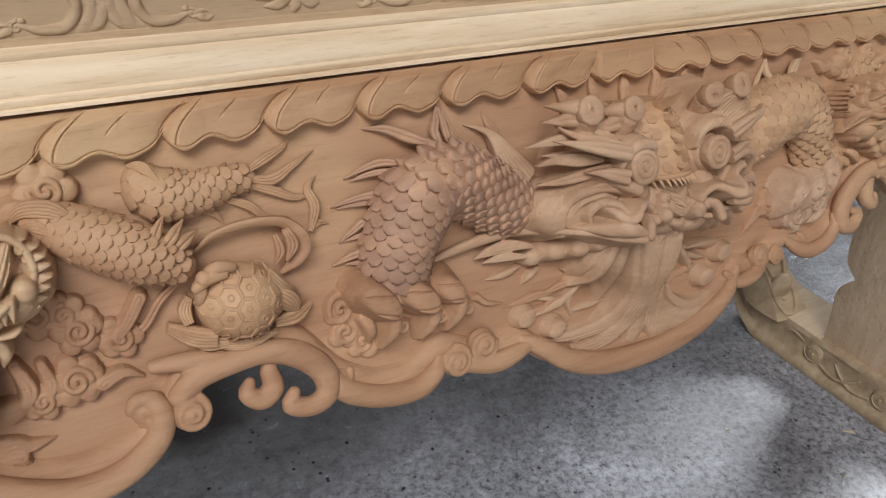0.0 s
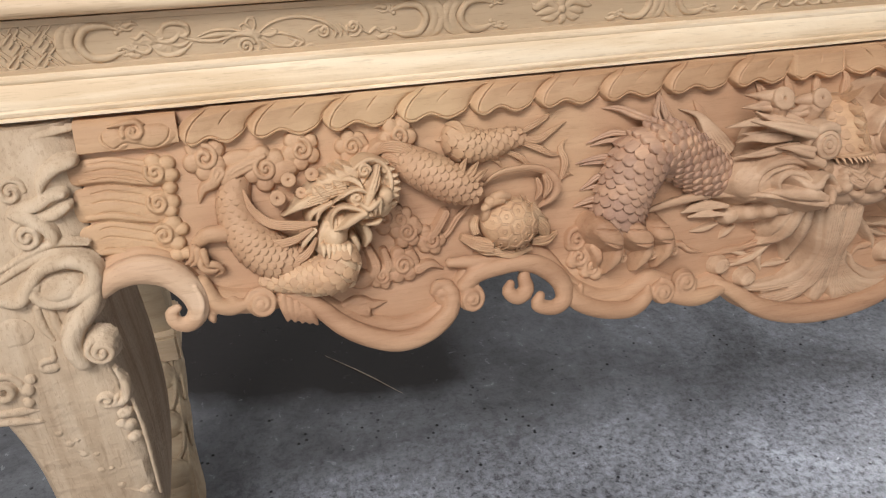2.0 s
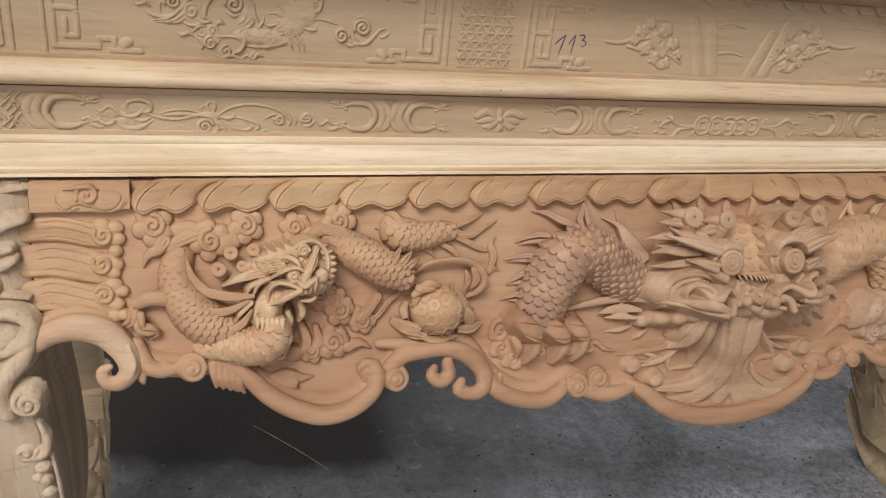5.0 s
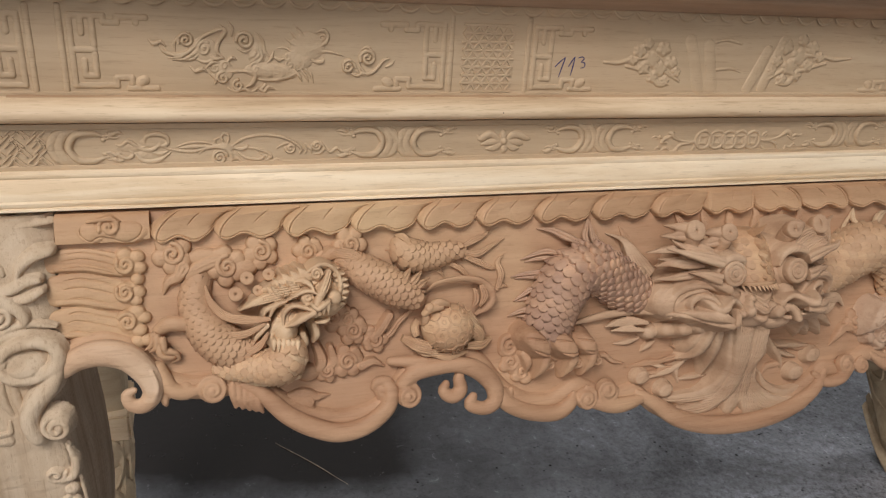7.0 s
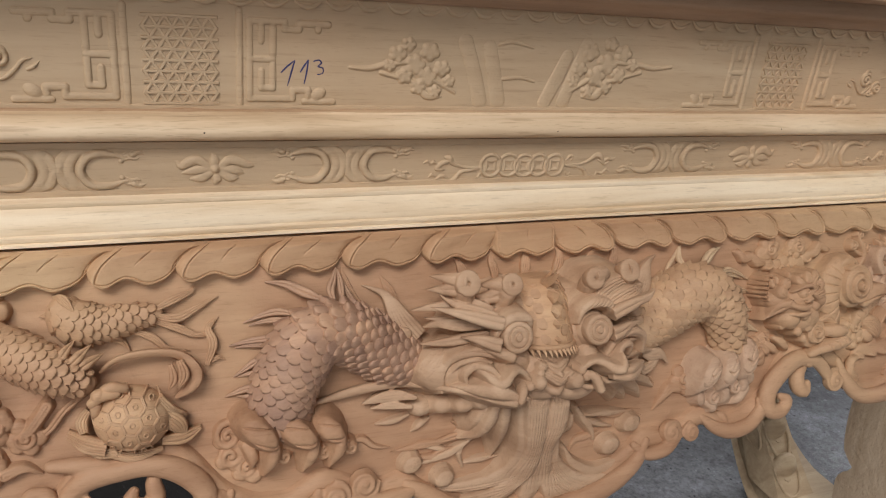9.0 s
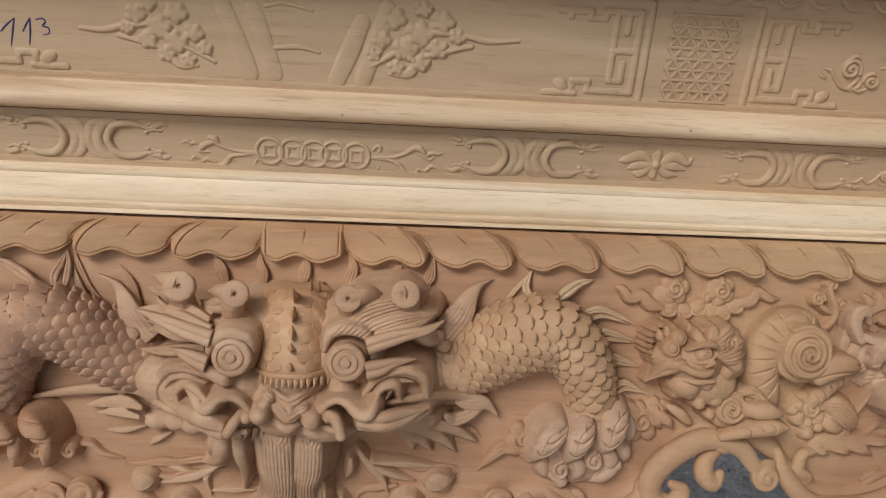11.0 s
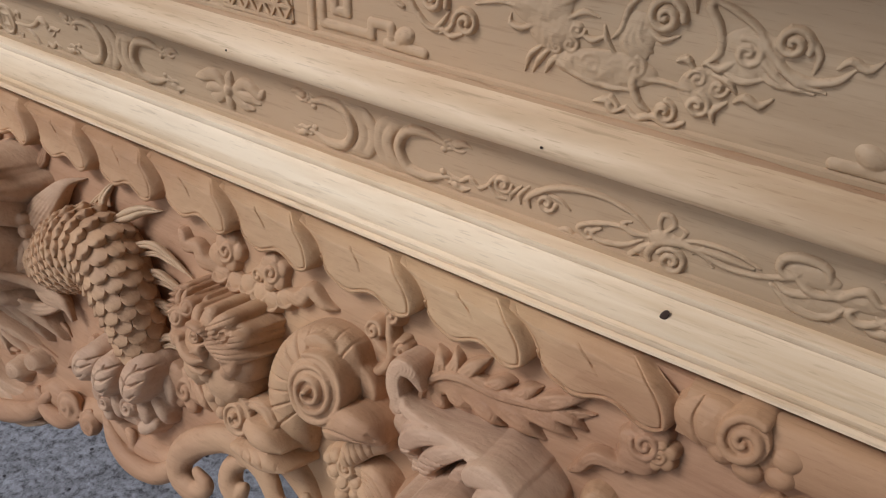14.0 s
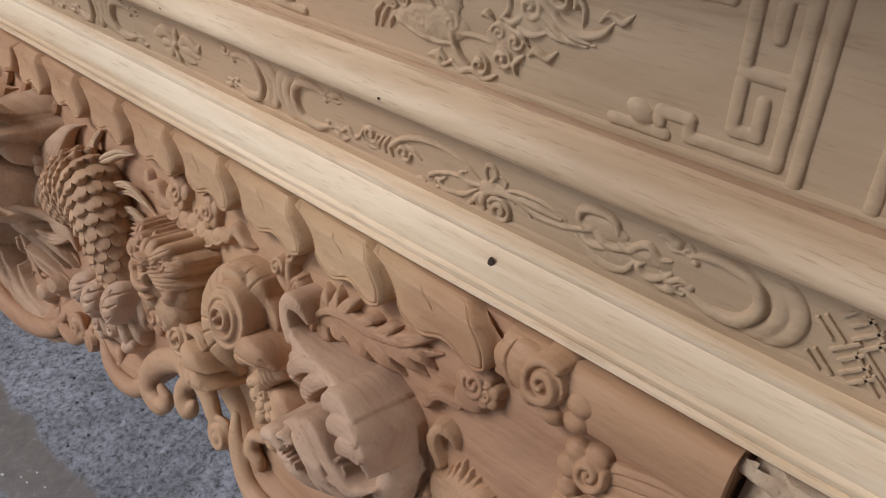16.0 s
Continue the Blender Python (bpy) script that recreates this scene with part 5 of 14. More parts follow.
c.groove([(-0.8296, 0.7461, 0.006), (-0.8192, 0.7478, 0.007), (-0.7993, 0.743, 0.007), (-0.7794, 0.7373, 0.005)], [0.0003, 0.0008, 0.0008, 0.0003], 0.0014)
c.ball(-0.7654, 0.8115, 0.003, 0.013, 0.012, 0.005, 0)
c.volute(-0.7669, 0.8119, 0.008, 0.01, 1.5, 150, 1, 0.15, 0.2)
c.ball(-0.7675, 0.7831, 0.003, 0.013, 0.012, 0.005, 0)
c.volute(-0.7689, 0.7837, 0.008, 0.01, 1.5, 150, 1, 0.15, 0.2)
c.ball(-0.7671, 0.7526, 0.003, 0.013, 0.012, 0.005, 0)
c.volute(-0.7686, 0.7534, 0.008, 0.01, 1.5, 150, -1, 0.15, 0.2)
c.ball(-0.7678, 0.8219, 0.003, 0.008, 0.0068, 0.005, 0)
c.ball(-0.7556, 0.8188, 0.003, 0.008, 0.0068, 0.005, 0)
c.ball(-0.7538, 0.8079, 0.003, 0.008, 0.0068, 0.005, 0)
c.ball(-0.7563, 0.7962, 0.003, 0.007, 0.006, 0.005, 0)
c.ball(-0.7568, 0.7833, 0.003, 0.008, 0.0068, 0.005, 0)
c.ball(-0.759, 0.7747, 0.003, 0.007, 0.006, 0.005, 0)
c.ball(-0.7594, 0.7628, 0.003, 0.009, 0.0076, 0.005, 0)
c.ball(-0.7516, 0.7565, 0.003, 0.007, 0.006, 0.005, 0)
c.ball(-0.7575, 0.7439, 0.003, 0.008, 0.0068, 0.005, 0)
c.ball(-0.76, 0.732, 0.003, 0.008, 0.0068, 0.005, 0)
c.ball(-0.7502, 0.7332, 0.003, 0.007, 0.006, 0.005, 0)
hung("strip_carving", c.mesh("strip_carving"), ROPE_WOOD, apron, "stepped carved strips with curled ends")

c = Relief(slope=11.0, soft=0.0008)
c.ball(0.368, 0.7573, 0.018, 0.028, 0.024, 0.026, 0)
c.ball(0.3861, 0.738, 0.014, 0.026, 0.022, 0.024, 0)
c.ball(0.3425, 0.7611, 0.018, 0.02, 0.014, 0.02, 0)
c.ball(0.3601, 0.7375, 0.02, 0.018, 0.014, 0.018, 0)
c.ball(0.3388, 0.7708, 0.034, 0.009, 0.009, 0.008, 0)
c.ball(0.3462, 0.7797, 0.032, 0.008, 0.008, 0.008, 0)
c.ball(0.3668, 0.7677, 0.04, 0.0075, 0.0075, 0.008, 0)
c.stub(0.3688, 0.7697, 0.049, 0.005, 0.8)
c.tube([(0.3531, 0.7702, 0.04), (0.3643, 0.7771, 0.048), (0.3754, 0.7765, 0.048), (0.3805, 0.77, 0.044)], [0.0012, 0.0026, 0.0026, 0.0012])
c.tube([(0.3583, 0.7601, 0.042), (0.3696, 0.7617, 0.047), (0.3775, 0.767, 0.046)], [0.001, 0.0018, 0.001])
c.spike((0.3237, 0.7775, 0.026), (0.3244, 0.7727, 0.026), (0.319, 0.7749, 0.03), 0.0026)
c.spike((0.3223, 0.7722, 0.026), (0.3231, 0.7674, 0.026), (0.3176, 0.7697, 0.03), 0.0026)
c.spike((0.3236, 0.7675, 0.026), (0.3243, 0.7627, 0.026), (0.3188, 0.765, 0.03), 0.0026)
c.spike((0.324, 0.7824, 0.026), (0.3247, 0.7777, 0.026), (0.3193, 0.7798, 0.03), 0.0026)
c.spike((0.327, 0.7874, 0.026), (0.3277, 0.7827, 0.026), (0.3223, 0.7848, 0.03), 0.0026)
c.spike((0.3322, 0.7913, 0.026), (0.3329, 0.7866, 0.026), (0.3275, 0.7888, 0.03), 0.0026)
c.spike((0.3279, 0.7634, 0.026), (0.3287, 0.7586, 0.026), (0.3232, 0.7609, 0.03), 0.0026)
c.spike((0.3338, 0.7817, 0.03), (0.3409, 0.7831, 0.03), (0.3362, 0.7896, 0.028), 0.003)
c.spike((0.3422, 0.7814, 0.03), (0.3493, 0.7828, 0.03), (0.3446, 0.7892, 0.028), 0.003)
c.spike((0.3552, 0.7849, 0.03), (0.3622, 0.7863, 0.03), (0.3575, 0.7927, 0.028), 0.003)
c.spike((0.327, 0.7784, 0.03), (0.3341, 0.7798, 0.03), (0.3294, 0.7863, 0.028), 0.003)
c.tube([(0.3243, 0.7406, 0.024), (0.3388, 0.7501, 0.034), (0.3482, 0.7555, 0.04), (0.357, 0.7525, 0.044), (0.3691, 0.7508, 0.046), (0.3772, 0.7539, 0.044)], [0.0015, 0.0032, 0.0036, 0.0036, 0.0034, 0.0015])
c.tube([(0.3532, 0.7428, 0.036), (0.3652, 0.743, 0.042), (0.3787, 0.7445, 0.044)], [0.0015, 0.003, 0.0015])
c.hair([(0.3483, 0.758, 0.042), (0.335, 0.7543, 0.034), (0.3219, 0.7375, 0.022)], [0.004, 0.004, 0.0005], 2)
c.hair([(0.3783, 0.7566, 0.046), (0.375, 0.7612, 0.048), (0.3685, 0.7579, 0.048)], [0.001, 0.0026, 0.001], 1)
c.hair([(0.3742, 0.7782, 0.044), (0.3757, 0.7871, 0.04), (0.3783, 0.7933, 0.03)], [0.005, 0.006, 0.0005], 3)
c.hair([(0.3812, 0.7777, 0.044), (0.3893, 0.7866, 0.038), (0.3961, 0.7925, 0.028)], [0.005, 0.007, 0.0005], 3)
c.hair([(0.3817, 0.7693, 0.044), (0.3964, 0.7656, 0.04), (0.4154, 0.7686, 0.028)], [0.005, 0.008, 0.0005], 3)
c.hair([(0.3847, 0.7746, 0.044), (0.3991, 0.7762, 0.038), (0.4095, 0.7789, 0.028)], [0.005, 0.007, 0.0005], 3)
c.hair([(0.3919, 0.7627, 0.04), (0.4004, 0.7573, 0.038), (0.3972, 0.7482, 0.03)], [0.005, 0.007, 0.001], 2)
c.hair([(0.3664, 0.7766, 0.044), (0.3616, 0.7839, 0.038), (0.3632, 0.7895, 0.028)], [0.004, 0.005, 0.0005], 2)
c.hair([(0.384, 0.7827, 0.038), (0.3992, 0.7825, 0.032), (0.4091, 0.7862, 0.022)], [0.004, 0.006, 0.0005], 3)
c.stub(0.3921, 0.7785, 0.042, 0.0075, 1.6)
c.volute(0.3698, 0.7832, 0.036, 0.007, 1.4, 0, 1, 0.35, 0.19)
c.ball(0.3844, 0.7377, 0.029, 0.0096, 0.0096, 0.0096, 0)
c.ball(0.3975, 0.737, 0.027, 0.0088, 0.0088, 0.0088, 0)
c.ball(0.403, 0.7555, 0.025, 0.012, 0.012, 0.012, 0)
c.ball(0.3621, 0.7303, 0.027, 0.0068, 0.0068, 0.0068, 0)
c.ball(0.3738, 0.7201, 0.025, 0.0064, 0.0064, 0.0064, 0)
c.ball(0.3882, 0.725, 0.027, 0.0076, 0.0076, 0.0076, 0)
c.ball(0.3751, 0.7403, 0.035, 0.0064, 0.0064, 0.0064, 0)
c.ball(0.3944, 0.7508, 0.033, 0.0072, 0.0072, 0.0072, 0)
c.ball(0.3512, 0.7282, 0.021, 0.0056, 0.0056, 0.0056, 0)
c.ball(0.3856, 0.7099, 0.023, 0.0056, 0.0056, 0.0056, 0)
c.hair([(0.3506, 0.7119, 0.01), (0.3602, 0.7068, 0.012), (0.3689, 0.7003, 0.01), (0.3752, 0.6951, 0.006)], [0.003, 0.005, 0.005, 0.002], 2)
c.hair([(0.3398, 0.7063, 0.008), (0.3495, 0.6992, 0.009), (0.3569, 0.6924, 0.006)], [0.003, 0.005, 0.002], 2)
c.hair([(0.3308, 0.7063, 0.006), (0.3396, 0.6979, 0.007), (0.3455, 0.6902, 0.004)], [0.003, 0.005, 0.002], 2)
c.groove([(0.3743, 0.7773, 0.04), (0.3869, 0.7862, 0.036), (0.3964, 0.7935, 0.028)], [0.0003, 0.0005, 0.0005, 0.0002], 0.0013)
c.groove([(0.3761, 0.775, 0.04), (0.3889, 0.783, 0.036), (0.3989, 0.7898, 0.028)], [0.0003, 0.0005, 0.0005, 0.0002], 0.0013)
c.groove([(0.378, 0.7726, 0.04), (0.3909, 0.7797, 0.036), (0.4013, 0.786, 0.028)], [0.0003, 0.0005, 0.0005, 0.0002], 0.0013)
c.groove([(0.3798, 0.7703, 0.04), (0.3929, 0.7765, 0.036), (0.4038, 0.7823, 0.028)], [0.0003, 0.0005, 0.0005, 0.0002], 0.0013)
c.groove([(0.3817, 0.7679, 0.04), (0.3949, 0.7733, 0.036), (0.4062, 0.7785, 0.028)], [0.0003, 0.0005, 0.0005, 0.0002], 0.0013)
c.groove([(0.3835, 0.7655, 0.04), (0.3969, 0.7701, 0.036), (0.4087, 0.7748, 0.028)], [0.0003, 0.0005, 0.0005, 0.0002], 0.0013)
c.groove([(0.3853, 0.7632, 0.04), (0.3989, 0.7669, 0.036), (0.4112, 0.771, 0.028)], [0.0003, 0.0005, 0.0005, 0.0002], 0.0013)
c.groove([(0.3872, 0.7608, 0.04), (0.4009, 0.7636, 0.036), (0.4136, 0.7673, 0.028)], [0.0003, 0.0005, 0.0005, 0.0002], 0.0013)
c.ring(0.3393, 0.7714, 0.036, 0.0045, .0008, .0014)
c.ring(0.3472, 0.7807, 0.036, 0.004, .0008, .0014)
c.ring(0.391, 0.777, 0.036, 0.005, .0008, .0014)
hung("beast_carving", c.mesh("beast_carving"), APRON_WOOD, apron, "small carved beast head with ruffled mane and bead beard")

c = Relief(slope=11.0, soft=0.0008)
c.tube([(0.4896, 0.784, 0.012), (0.4764, 0.7918, 0.012), (0.4568, 0.7878, 0.012), (0.4421, 0.7722, 0.012), (0.4371, 0.7485, 0.012), (0.4459, 0.7247, 0.01), (0.4561, 0.7098, 0.004)], [0.007, 0.013, 0.017, 0.019, 0.018, 0.014, 0.006], flat=0.9)
c.groove([(0.479, 0.789, 0.024), (0.4813, 0.7959, 0.024), (0.4839, 0.8037, 0.024), (0.4859, 0.8097, 0.024)], [0.0005, 0.0009, 0.0009, 0.0004], 0.002)
c.groove([(0.4716, 0.7903, 0.024), (0.4719, 0.7977, 0.024), (0.4723, 0.8059, 0.024), (0.4726, 0.8122, 0.024)], [0.0005, 0.0009, 0.0009, 0.0004], 0.002)
c.groove([(0.4641, 0.7896, 0.024), (0.4623, 0.7968, 0.024), (0.4604, 0.8048, 0.024), (0.4589, 0.811, 0.024)], [0.0005, 0.0009, 0.0009, 0.0004], 0.002)
c.groove([(0.457, 0.7868, 0.024), (0.4533, 0.7933, 0.024), (0.4492, 0.8005, 0.024), (0.446, 0.8061, 0.024)], [0.0005, 0.0009, 0.0009, 0.0004], 0.002)
c.groove([(0.4509, 0.7822, 0.024), (0.4455, 0.7874, 0.024), (0.4395, 0.7933, 0.024), (0.4348, 0.7978, 0.024)], [0.0005, 0.0009, 0.0009, 0.0004], 0.002)
c.groove([(0.4462, 0.7761, 0.024), (0.4395, 0.7796, 0.024), (0.432, 0.7836, 0.024), (0.4261, 0.7867, 0.024)], [0.0005, 0.0009, 0.0009, 0.0004], 0.002)
c.groove([(0.4434, 0.7689, 0.024), (0.4359, 0.7705, 0.024), (0.4274, 0.7723, 0.024), (0.4208, 0.7736, 0.024)], [0.0005, 0.0009, 0.0009, 0.0004], 0.002)
c.groove([(0.4427, 0.7613, 0.024), (0.435, 0.7607, 0.024), (0.4262, 0.7601, 0.024), (0.4193, 0.7596, 0.024)], [0.0005, 0.0009, 0.0009, 0.0004], 0.002)
c.groove([(0.4441, 0.7538, 0.024), (0.4368, 0.7511, 0.024), (0.4284, 0.748, 0.024), (0.4219, 0.7456, 0.024)], [0.0005, 0.0009, 0.0009, 0.0004], 0.002)
c.groove([(0.4477, 0.7469, 0.024), (0.4413, 0.7423, 0.024), (0.434, 0.7371, 0.024), (0.4283, 0.733, 0.024)], [0.0005, 0.0009, 0.0009, 0.0004], 0.002)
c.groove([(0.453, 0.7414, 0.024), (0.4481, 0.7352, 0.024), (0.4425, 0.7282, 0.024), (0.4382, 0.7228, 0.024)], [0.0005, 0.0009, 0.0009, 0.0004], 0.002)
c.hair([(0.448, 0.7906, 0.024), (0.4588, 0.7979, 0.026), (0.4707, 0.797, 0.024), (0.48, 0.7915, 0.02)], [0.002, 0.0045, 0.0045, 0.001], 4)
c.hair([(0.4908, 0.788, 0.014), (0.5019, 0.7756, 0.012), (0.5063, 0.7597, 0.012)], [0.004, 0.007, 0.002], 3)
c.hair([(0.4376, 0.7752, 0.016), (0.43, 0.7574, 0.01), (0.4182, 0.7458, 0.004)], [0.005, 0.006, 0.001], 3)
c.hair([(0.4317, 0.7632, 0.012), (0.4261, 0.7483, 0.007), (0.417, 0.7376, 0.003)], [0.003, 0.005, 0.001], 2)
c.ball(0.471, 0.7653, 0.02, 0.027, 0.027, 0.013, 0)
c.volute(0.4716, 0.7688, 0.033, 0.026, 3.0, 125, -1, 0.42, 0.075)
c.tube([(0.4886, 0.7468, 0.028), (0.5022, 0.7577, 0.032), (0.5158, 0.7592, 0.033), (0.5267, 0.7554, 0.028)], [0.008, 0.011, 0.008, 0.003], flat=0.8)
c.groove([(0.4831, 0.7455, 0.034), (0.4999, 0.7524, 0.038), (0.5225, 0.7544, 0.034)], [0.0006, 0.0012, 0.0006], 0.0022)
c.groove([(0.5212, 0.7603, 0.036), (0.5245, 0.7576, 0.034)], [0.0012, 0.0012], 0.0025)
c.tube([(0.5231, 0.7491, 0.016), (0.5106, 0.7403, 0.014), (0.498, 0.7252, 0.01), (0.4912, 0.7136, 0.006)], [0.008, 0.009, 0.0085, 0.005])
c.groove([(0.5126, 0.751, 0.024), (0.5176, 0.7448, 0.022), (0.5201, 0.7367, 0.016)], [0.0006, 0.001, 0.0005], 0.0018)
c.groove([(0.5076, 0.7456, 0.024), (0.5126, 0.7393, 0.022), (0.5151, 0.7311, 0.016)], [0.0006, 0.001, 0.0005], 0.0018)
c.groove([(0.5026, 0.7401, 0.024), (0.5076, 0.7338, 0.022), (0.51, 0.7255, 0.016)], [0.0006, 0.001, 0.0005], 0.0018)
c.groove([(0.4975, 0.7345, 0.024), (0.5026, 0.7282, 0.022), (0.5049, 0.7198, 0.016)], [0.0006, 0.001, 0.0005], 0.0018)
c.groove([(0.4924, 0.729, 0.024), (0.4975, 0.7226, 0.022), (0.4998, 0.7141, 0.016)], [0.0006, 0.001, 0.0005], 0.0018)
c.ball(0.4021, 0.712, 0.016, 0.017, 0.017, 0.01, 0)
c.volute(0.4039, 0.7162, 0.028, 0.016, 2.1, 90, -1, 0.4, 0.1)
c.ball(0.4228, 0.7149, 0.012, 0.017, 0.015, 0.016, 0)
c.tube([(0.4098, 0.7279, 0.024), (0.4245, 0.7312, 0.024), (0.4374, 0.7238, 0.026)], [0.004, 0.0055, 0.0035])
c.groove([(0.415, 0.7263, 0.028), (0.4269, 0.728, 0.028), (0.4354, 0.72, 0.028)], [0.0006, 0.001, 0.0006], 0.0016)
c.groove([(0.4121, 0.7311, 0.028), (0.4268, 0.7339, 0.028), (0.4382, 0.7266, 0.028)], [0.0005, 0.0009, 0.0005], 0.0014)
c.hair([(0.4208, 0.7162, 0.03), (0.4368, 0.7153, 0.034), (0.4525, 0.7132, 0.033)], [0.007, 0.0085, 0.002], 1)
c.hair([(0.4007, 0.6882, 0.022), (0.4208, 0.6974, 0.031), (0.4411, 0.702, 0.036), (0.4601, 0.7013, 0.035)], [0.004, 0.007, 0.0075, 0.001], 1, flat=0.6)
c.groove([(0.4093, 0.6987, 0.034), (0.4313, 0.7084, 0.038), (0.4532, 0.7106, 0.038)], [0.0006, 0.0011, 0.0006], 0.0024)
c.groove([(0.4127, 0.7023, 0.036), (0.4207, 0.6998, 0.038), (0.4234, 0.6937, 0.036)], [0.0004, 0.0009, 0.0004], 0.0016)
c.groove([(0.4235, 0.7048, 0.036), (0.4314, 0.7024, 0.038), (0.4341, 0.6963, 0.036)], [0.0004, 0.0009, 0.0004], 0.0016)
c.groove([(0.4341, 0.7074, 0.036), (0.4419, 0.7049, 0.038), (0.4447, 0.6989, 0.036)], [0.0004, 0.0009, 0.0004], 0.0016)
c.groove([(0.4447, 0.7099, 0.036), (0.4524, 0.7075, 0.038), (0.4552, 0.7014, 0.036)], [0.0004, 0.0009, 0.0004], 0.0016)
c.tube([(0.3953, 0.6805, 0.016), (0.4058, 0.6742, 0.015), (0.4158, 0.673, 0.011)], [0.0026, 0.004, 0.0024])
hung("shell_carving", c.mesh("shell_carving"), APRON_WOOD, apron, "spiral shell carvings with ribbed bodies and beaks")

c = Relief(slope=3.0, soft=0.001)
c.ball(0.5056, 0.7157, 0.005, 0.008, 0.0072, 0.006, 0)
c.ball(0.5043, 0.7031, 0.005, 0.008, 0.0072, 0.006, 0)
c.ball(0.4934, 0.6973, 0.005, 0.008, 0.0072, 0.006, 0)
c.ball(0.4843, 0.7024, 0.005, 0.008, 0.0072, 0.006, 0)
c.ball(0.4829, 0.7144, 0.005, 0.007, 0.0063, 0.006, 0)
c.ball(0.4933, 0.7219, 0.005, 0.008, 0.0072, 0.006, 0)
c.ball(0.4777, 0.7101, 0.005, 0.006, 0.0054, 0.006, 0)
c.ball(0.4943, 0.6882, 0.005, 0.007, 0.0063, 0.006, 0)
c.ball(0.5052, 0.694, 0.005, 0.006, 0.0054, 0.006, 0)
c.volute(0.4958, 0.712, 0.01, 0.009, 1.6, 90, 1, 0.3, 0.2)
c.ring(0.5055, 0.7174, 0.01, .0048, .0006, .0010)
c.ring(0.5042, 0.7049, 0.01, .0048, .0006, .0010)
c.ring(0.4935, 0.6992, 0.01, .0048, .0006, .0010)
c.ring(0.4844, 0.7042, 0.01, .0048, .0006, .0010)
c.ring(0.483, 0.7161, 0.01, .0048, .0006, .0010)
c.ring(0.4934, 0.7236, 0.01, .0048, .0006, .0010)
c.tube([(0.5091, 0.7186, 0.008), (0.5209, 0.7147, 0.012), (0.5318, 0.7049, 0.011), (0.5405, 0.6911, 0.004)], [0.004, 0.01, 0.01, 0.002], flat=0.5)
c.tube([(0.5085, 0.7024, 0.006), (0.5185, 0.6978, 0.009), (0.5307, 0.6911, 0.005)], [0.003, 0.008, 0.002], flat=0.5)
c.groove([(0.5084, 0.7181, 0.01), (0.5226, 0.7182, 0.012), (0.5362, 0.7067, 0.01), (0.5418, 0.6939, 0.005)], [0.0003, 0.0005, 0.0005, 0.0002], 0.0013)
c.groove([(0.5082, 0.7159, 0.01), (0.5216, 0.715, 0.0116), (0.5344, 0.7046, 0.0096), (0.5407, 0.6929, 0.0048)], [0.0003, 0.0005, 0.0005, 0.0002], 0.0013)
c.groove([(0.5081, 0.7138, 0.01), (0.5206, 0.7118, 0.0112), (0.5326, 0.7024, 0.0092), (0.5395, 0.6919, 0.0046)], [0.0003, 0.0005, 0.0005, 0.0002], 0.0013)
c.groove([(0.508, 0.7116, 0.01), (0.5197, 0.7086, 0.0108), (0.5308, 0.7003, 0.0088), (0.5384, 0.6909, 0.0044)], [0.0003, 0.0005, 0.0005, 0.0002], 0.0013)
c.groove([(0.5078, 0.7095, 0.01), (0.5187, 0.7053, 0.0104), (0.5291, 0.6982, 0.0084), (0.5372, 0.69, 0.0042)], [0.0003, 0.0005, 0.0005, 0.0002], 0.0013)
c.groove([(0.5077, 0.7073, 0.01), (0.5177, 0.7021, 0.01), (0.5272, 0.696, 0.008), (0.536, 0.689, 0.004)], [0.0003, 0.0005, 0.0005, 0.0002], 0.0013)
c.hair([(0.5339, 0.6992, 0.008), (0.5436, 0.7167, 0.012), (0.5531, 0.7311, 0.014)], [0.0015, 0.0026, 0.0012], 1)
c.hair([(0.5268, 0.686, 0.005), (0.5351, 0.6936, 0.006), (0.5461, 0.6921, 0.003)], [0.001, 0.004, 0.0005], 2)
hung("flower_carving", c.mesh("flower_carving"), APRON_WOOD, apron, "carved flower with curled petals and a leaf")

c = Relief(slope=11.0, soft=0.0008)
c.ball(0.6223, 0.7149, 0.004, 0.042, 0.015, 0.032, 0)
c.ball(0.582, 0.72, 0.018, 0.024, 0.014, 0.026, 0)
c.ball(0.6488, 0.733, 0.006, 0.012, 0.024, 0.03, 0)
c.ball(0.5698, 0.7509, 0.0, 0.046, 0.022, 0.008, 0)
c.ball(0.6087, 0.7443, -0.003, 0.04, 0.02, 0.008, 0)
c.hair([(0.5414, 0.7956, 0.016), (0.5345, 0.8055, 0.021), (0.5255, 0.8055, 0.023), (0.524, 0.7935, 0.022), (0.5313, 0.7797, 0.022)], [0.0025, 0.005, 0.006, 0.0055, 0.004], 5, flat=1.4)
c.hair([(0.5319, 0.7849, 0.022), (0.5417, 0.7801, 0.024), (0.5665, 0.7792, 0.028), (0.5958, 0.7815, 0.036), (0.6227, 0.7789, 0.046), (0.6413, 0.7685, 0.052), (0.6495, 0.7523, 0.048)], [0.003, 0.004, 0.004, 0.0045, 0.005, 0.0045, 0.002], 3)
c.hair([(0.6291, 0.779, 0.05), (0.6118, 0.7809, 0.046), (0.6005, 0.7744, 0.042), (0.5997, 0.7661, 0.036)], [0.0037, 0.0075, 0.0067, 0.0015], 4, flat=1.3)
c.hair([(0.6384, 0.772, 0.054), (0.6242, 0.7726, 0.05), (0.6123, 0.7659, 0.046), (0.6128, 0.7568, 0.04)], [0.0037, 0.0075, 0.0067, 0.0015], 4, flat=1.3)
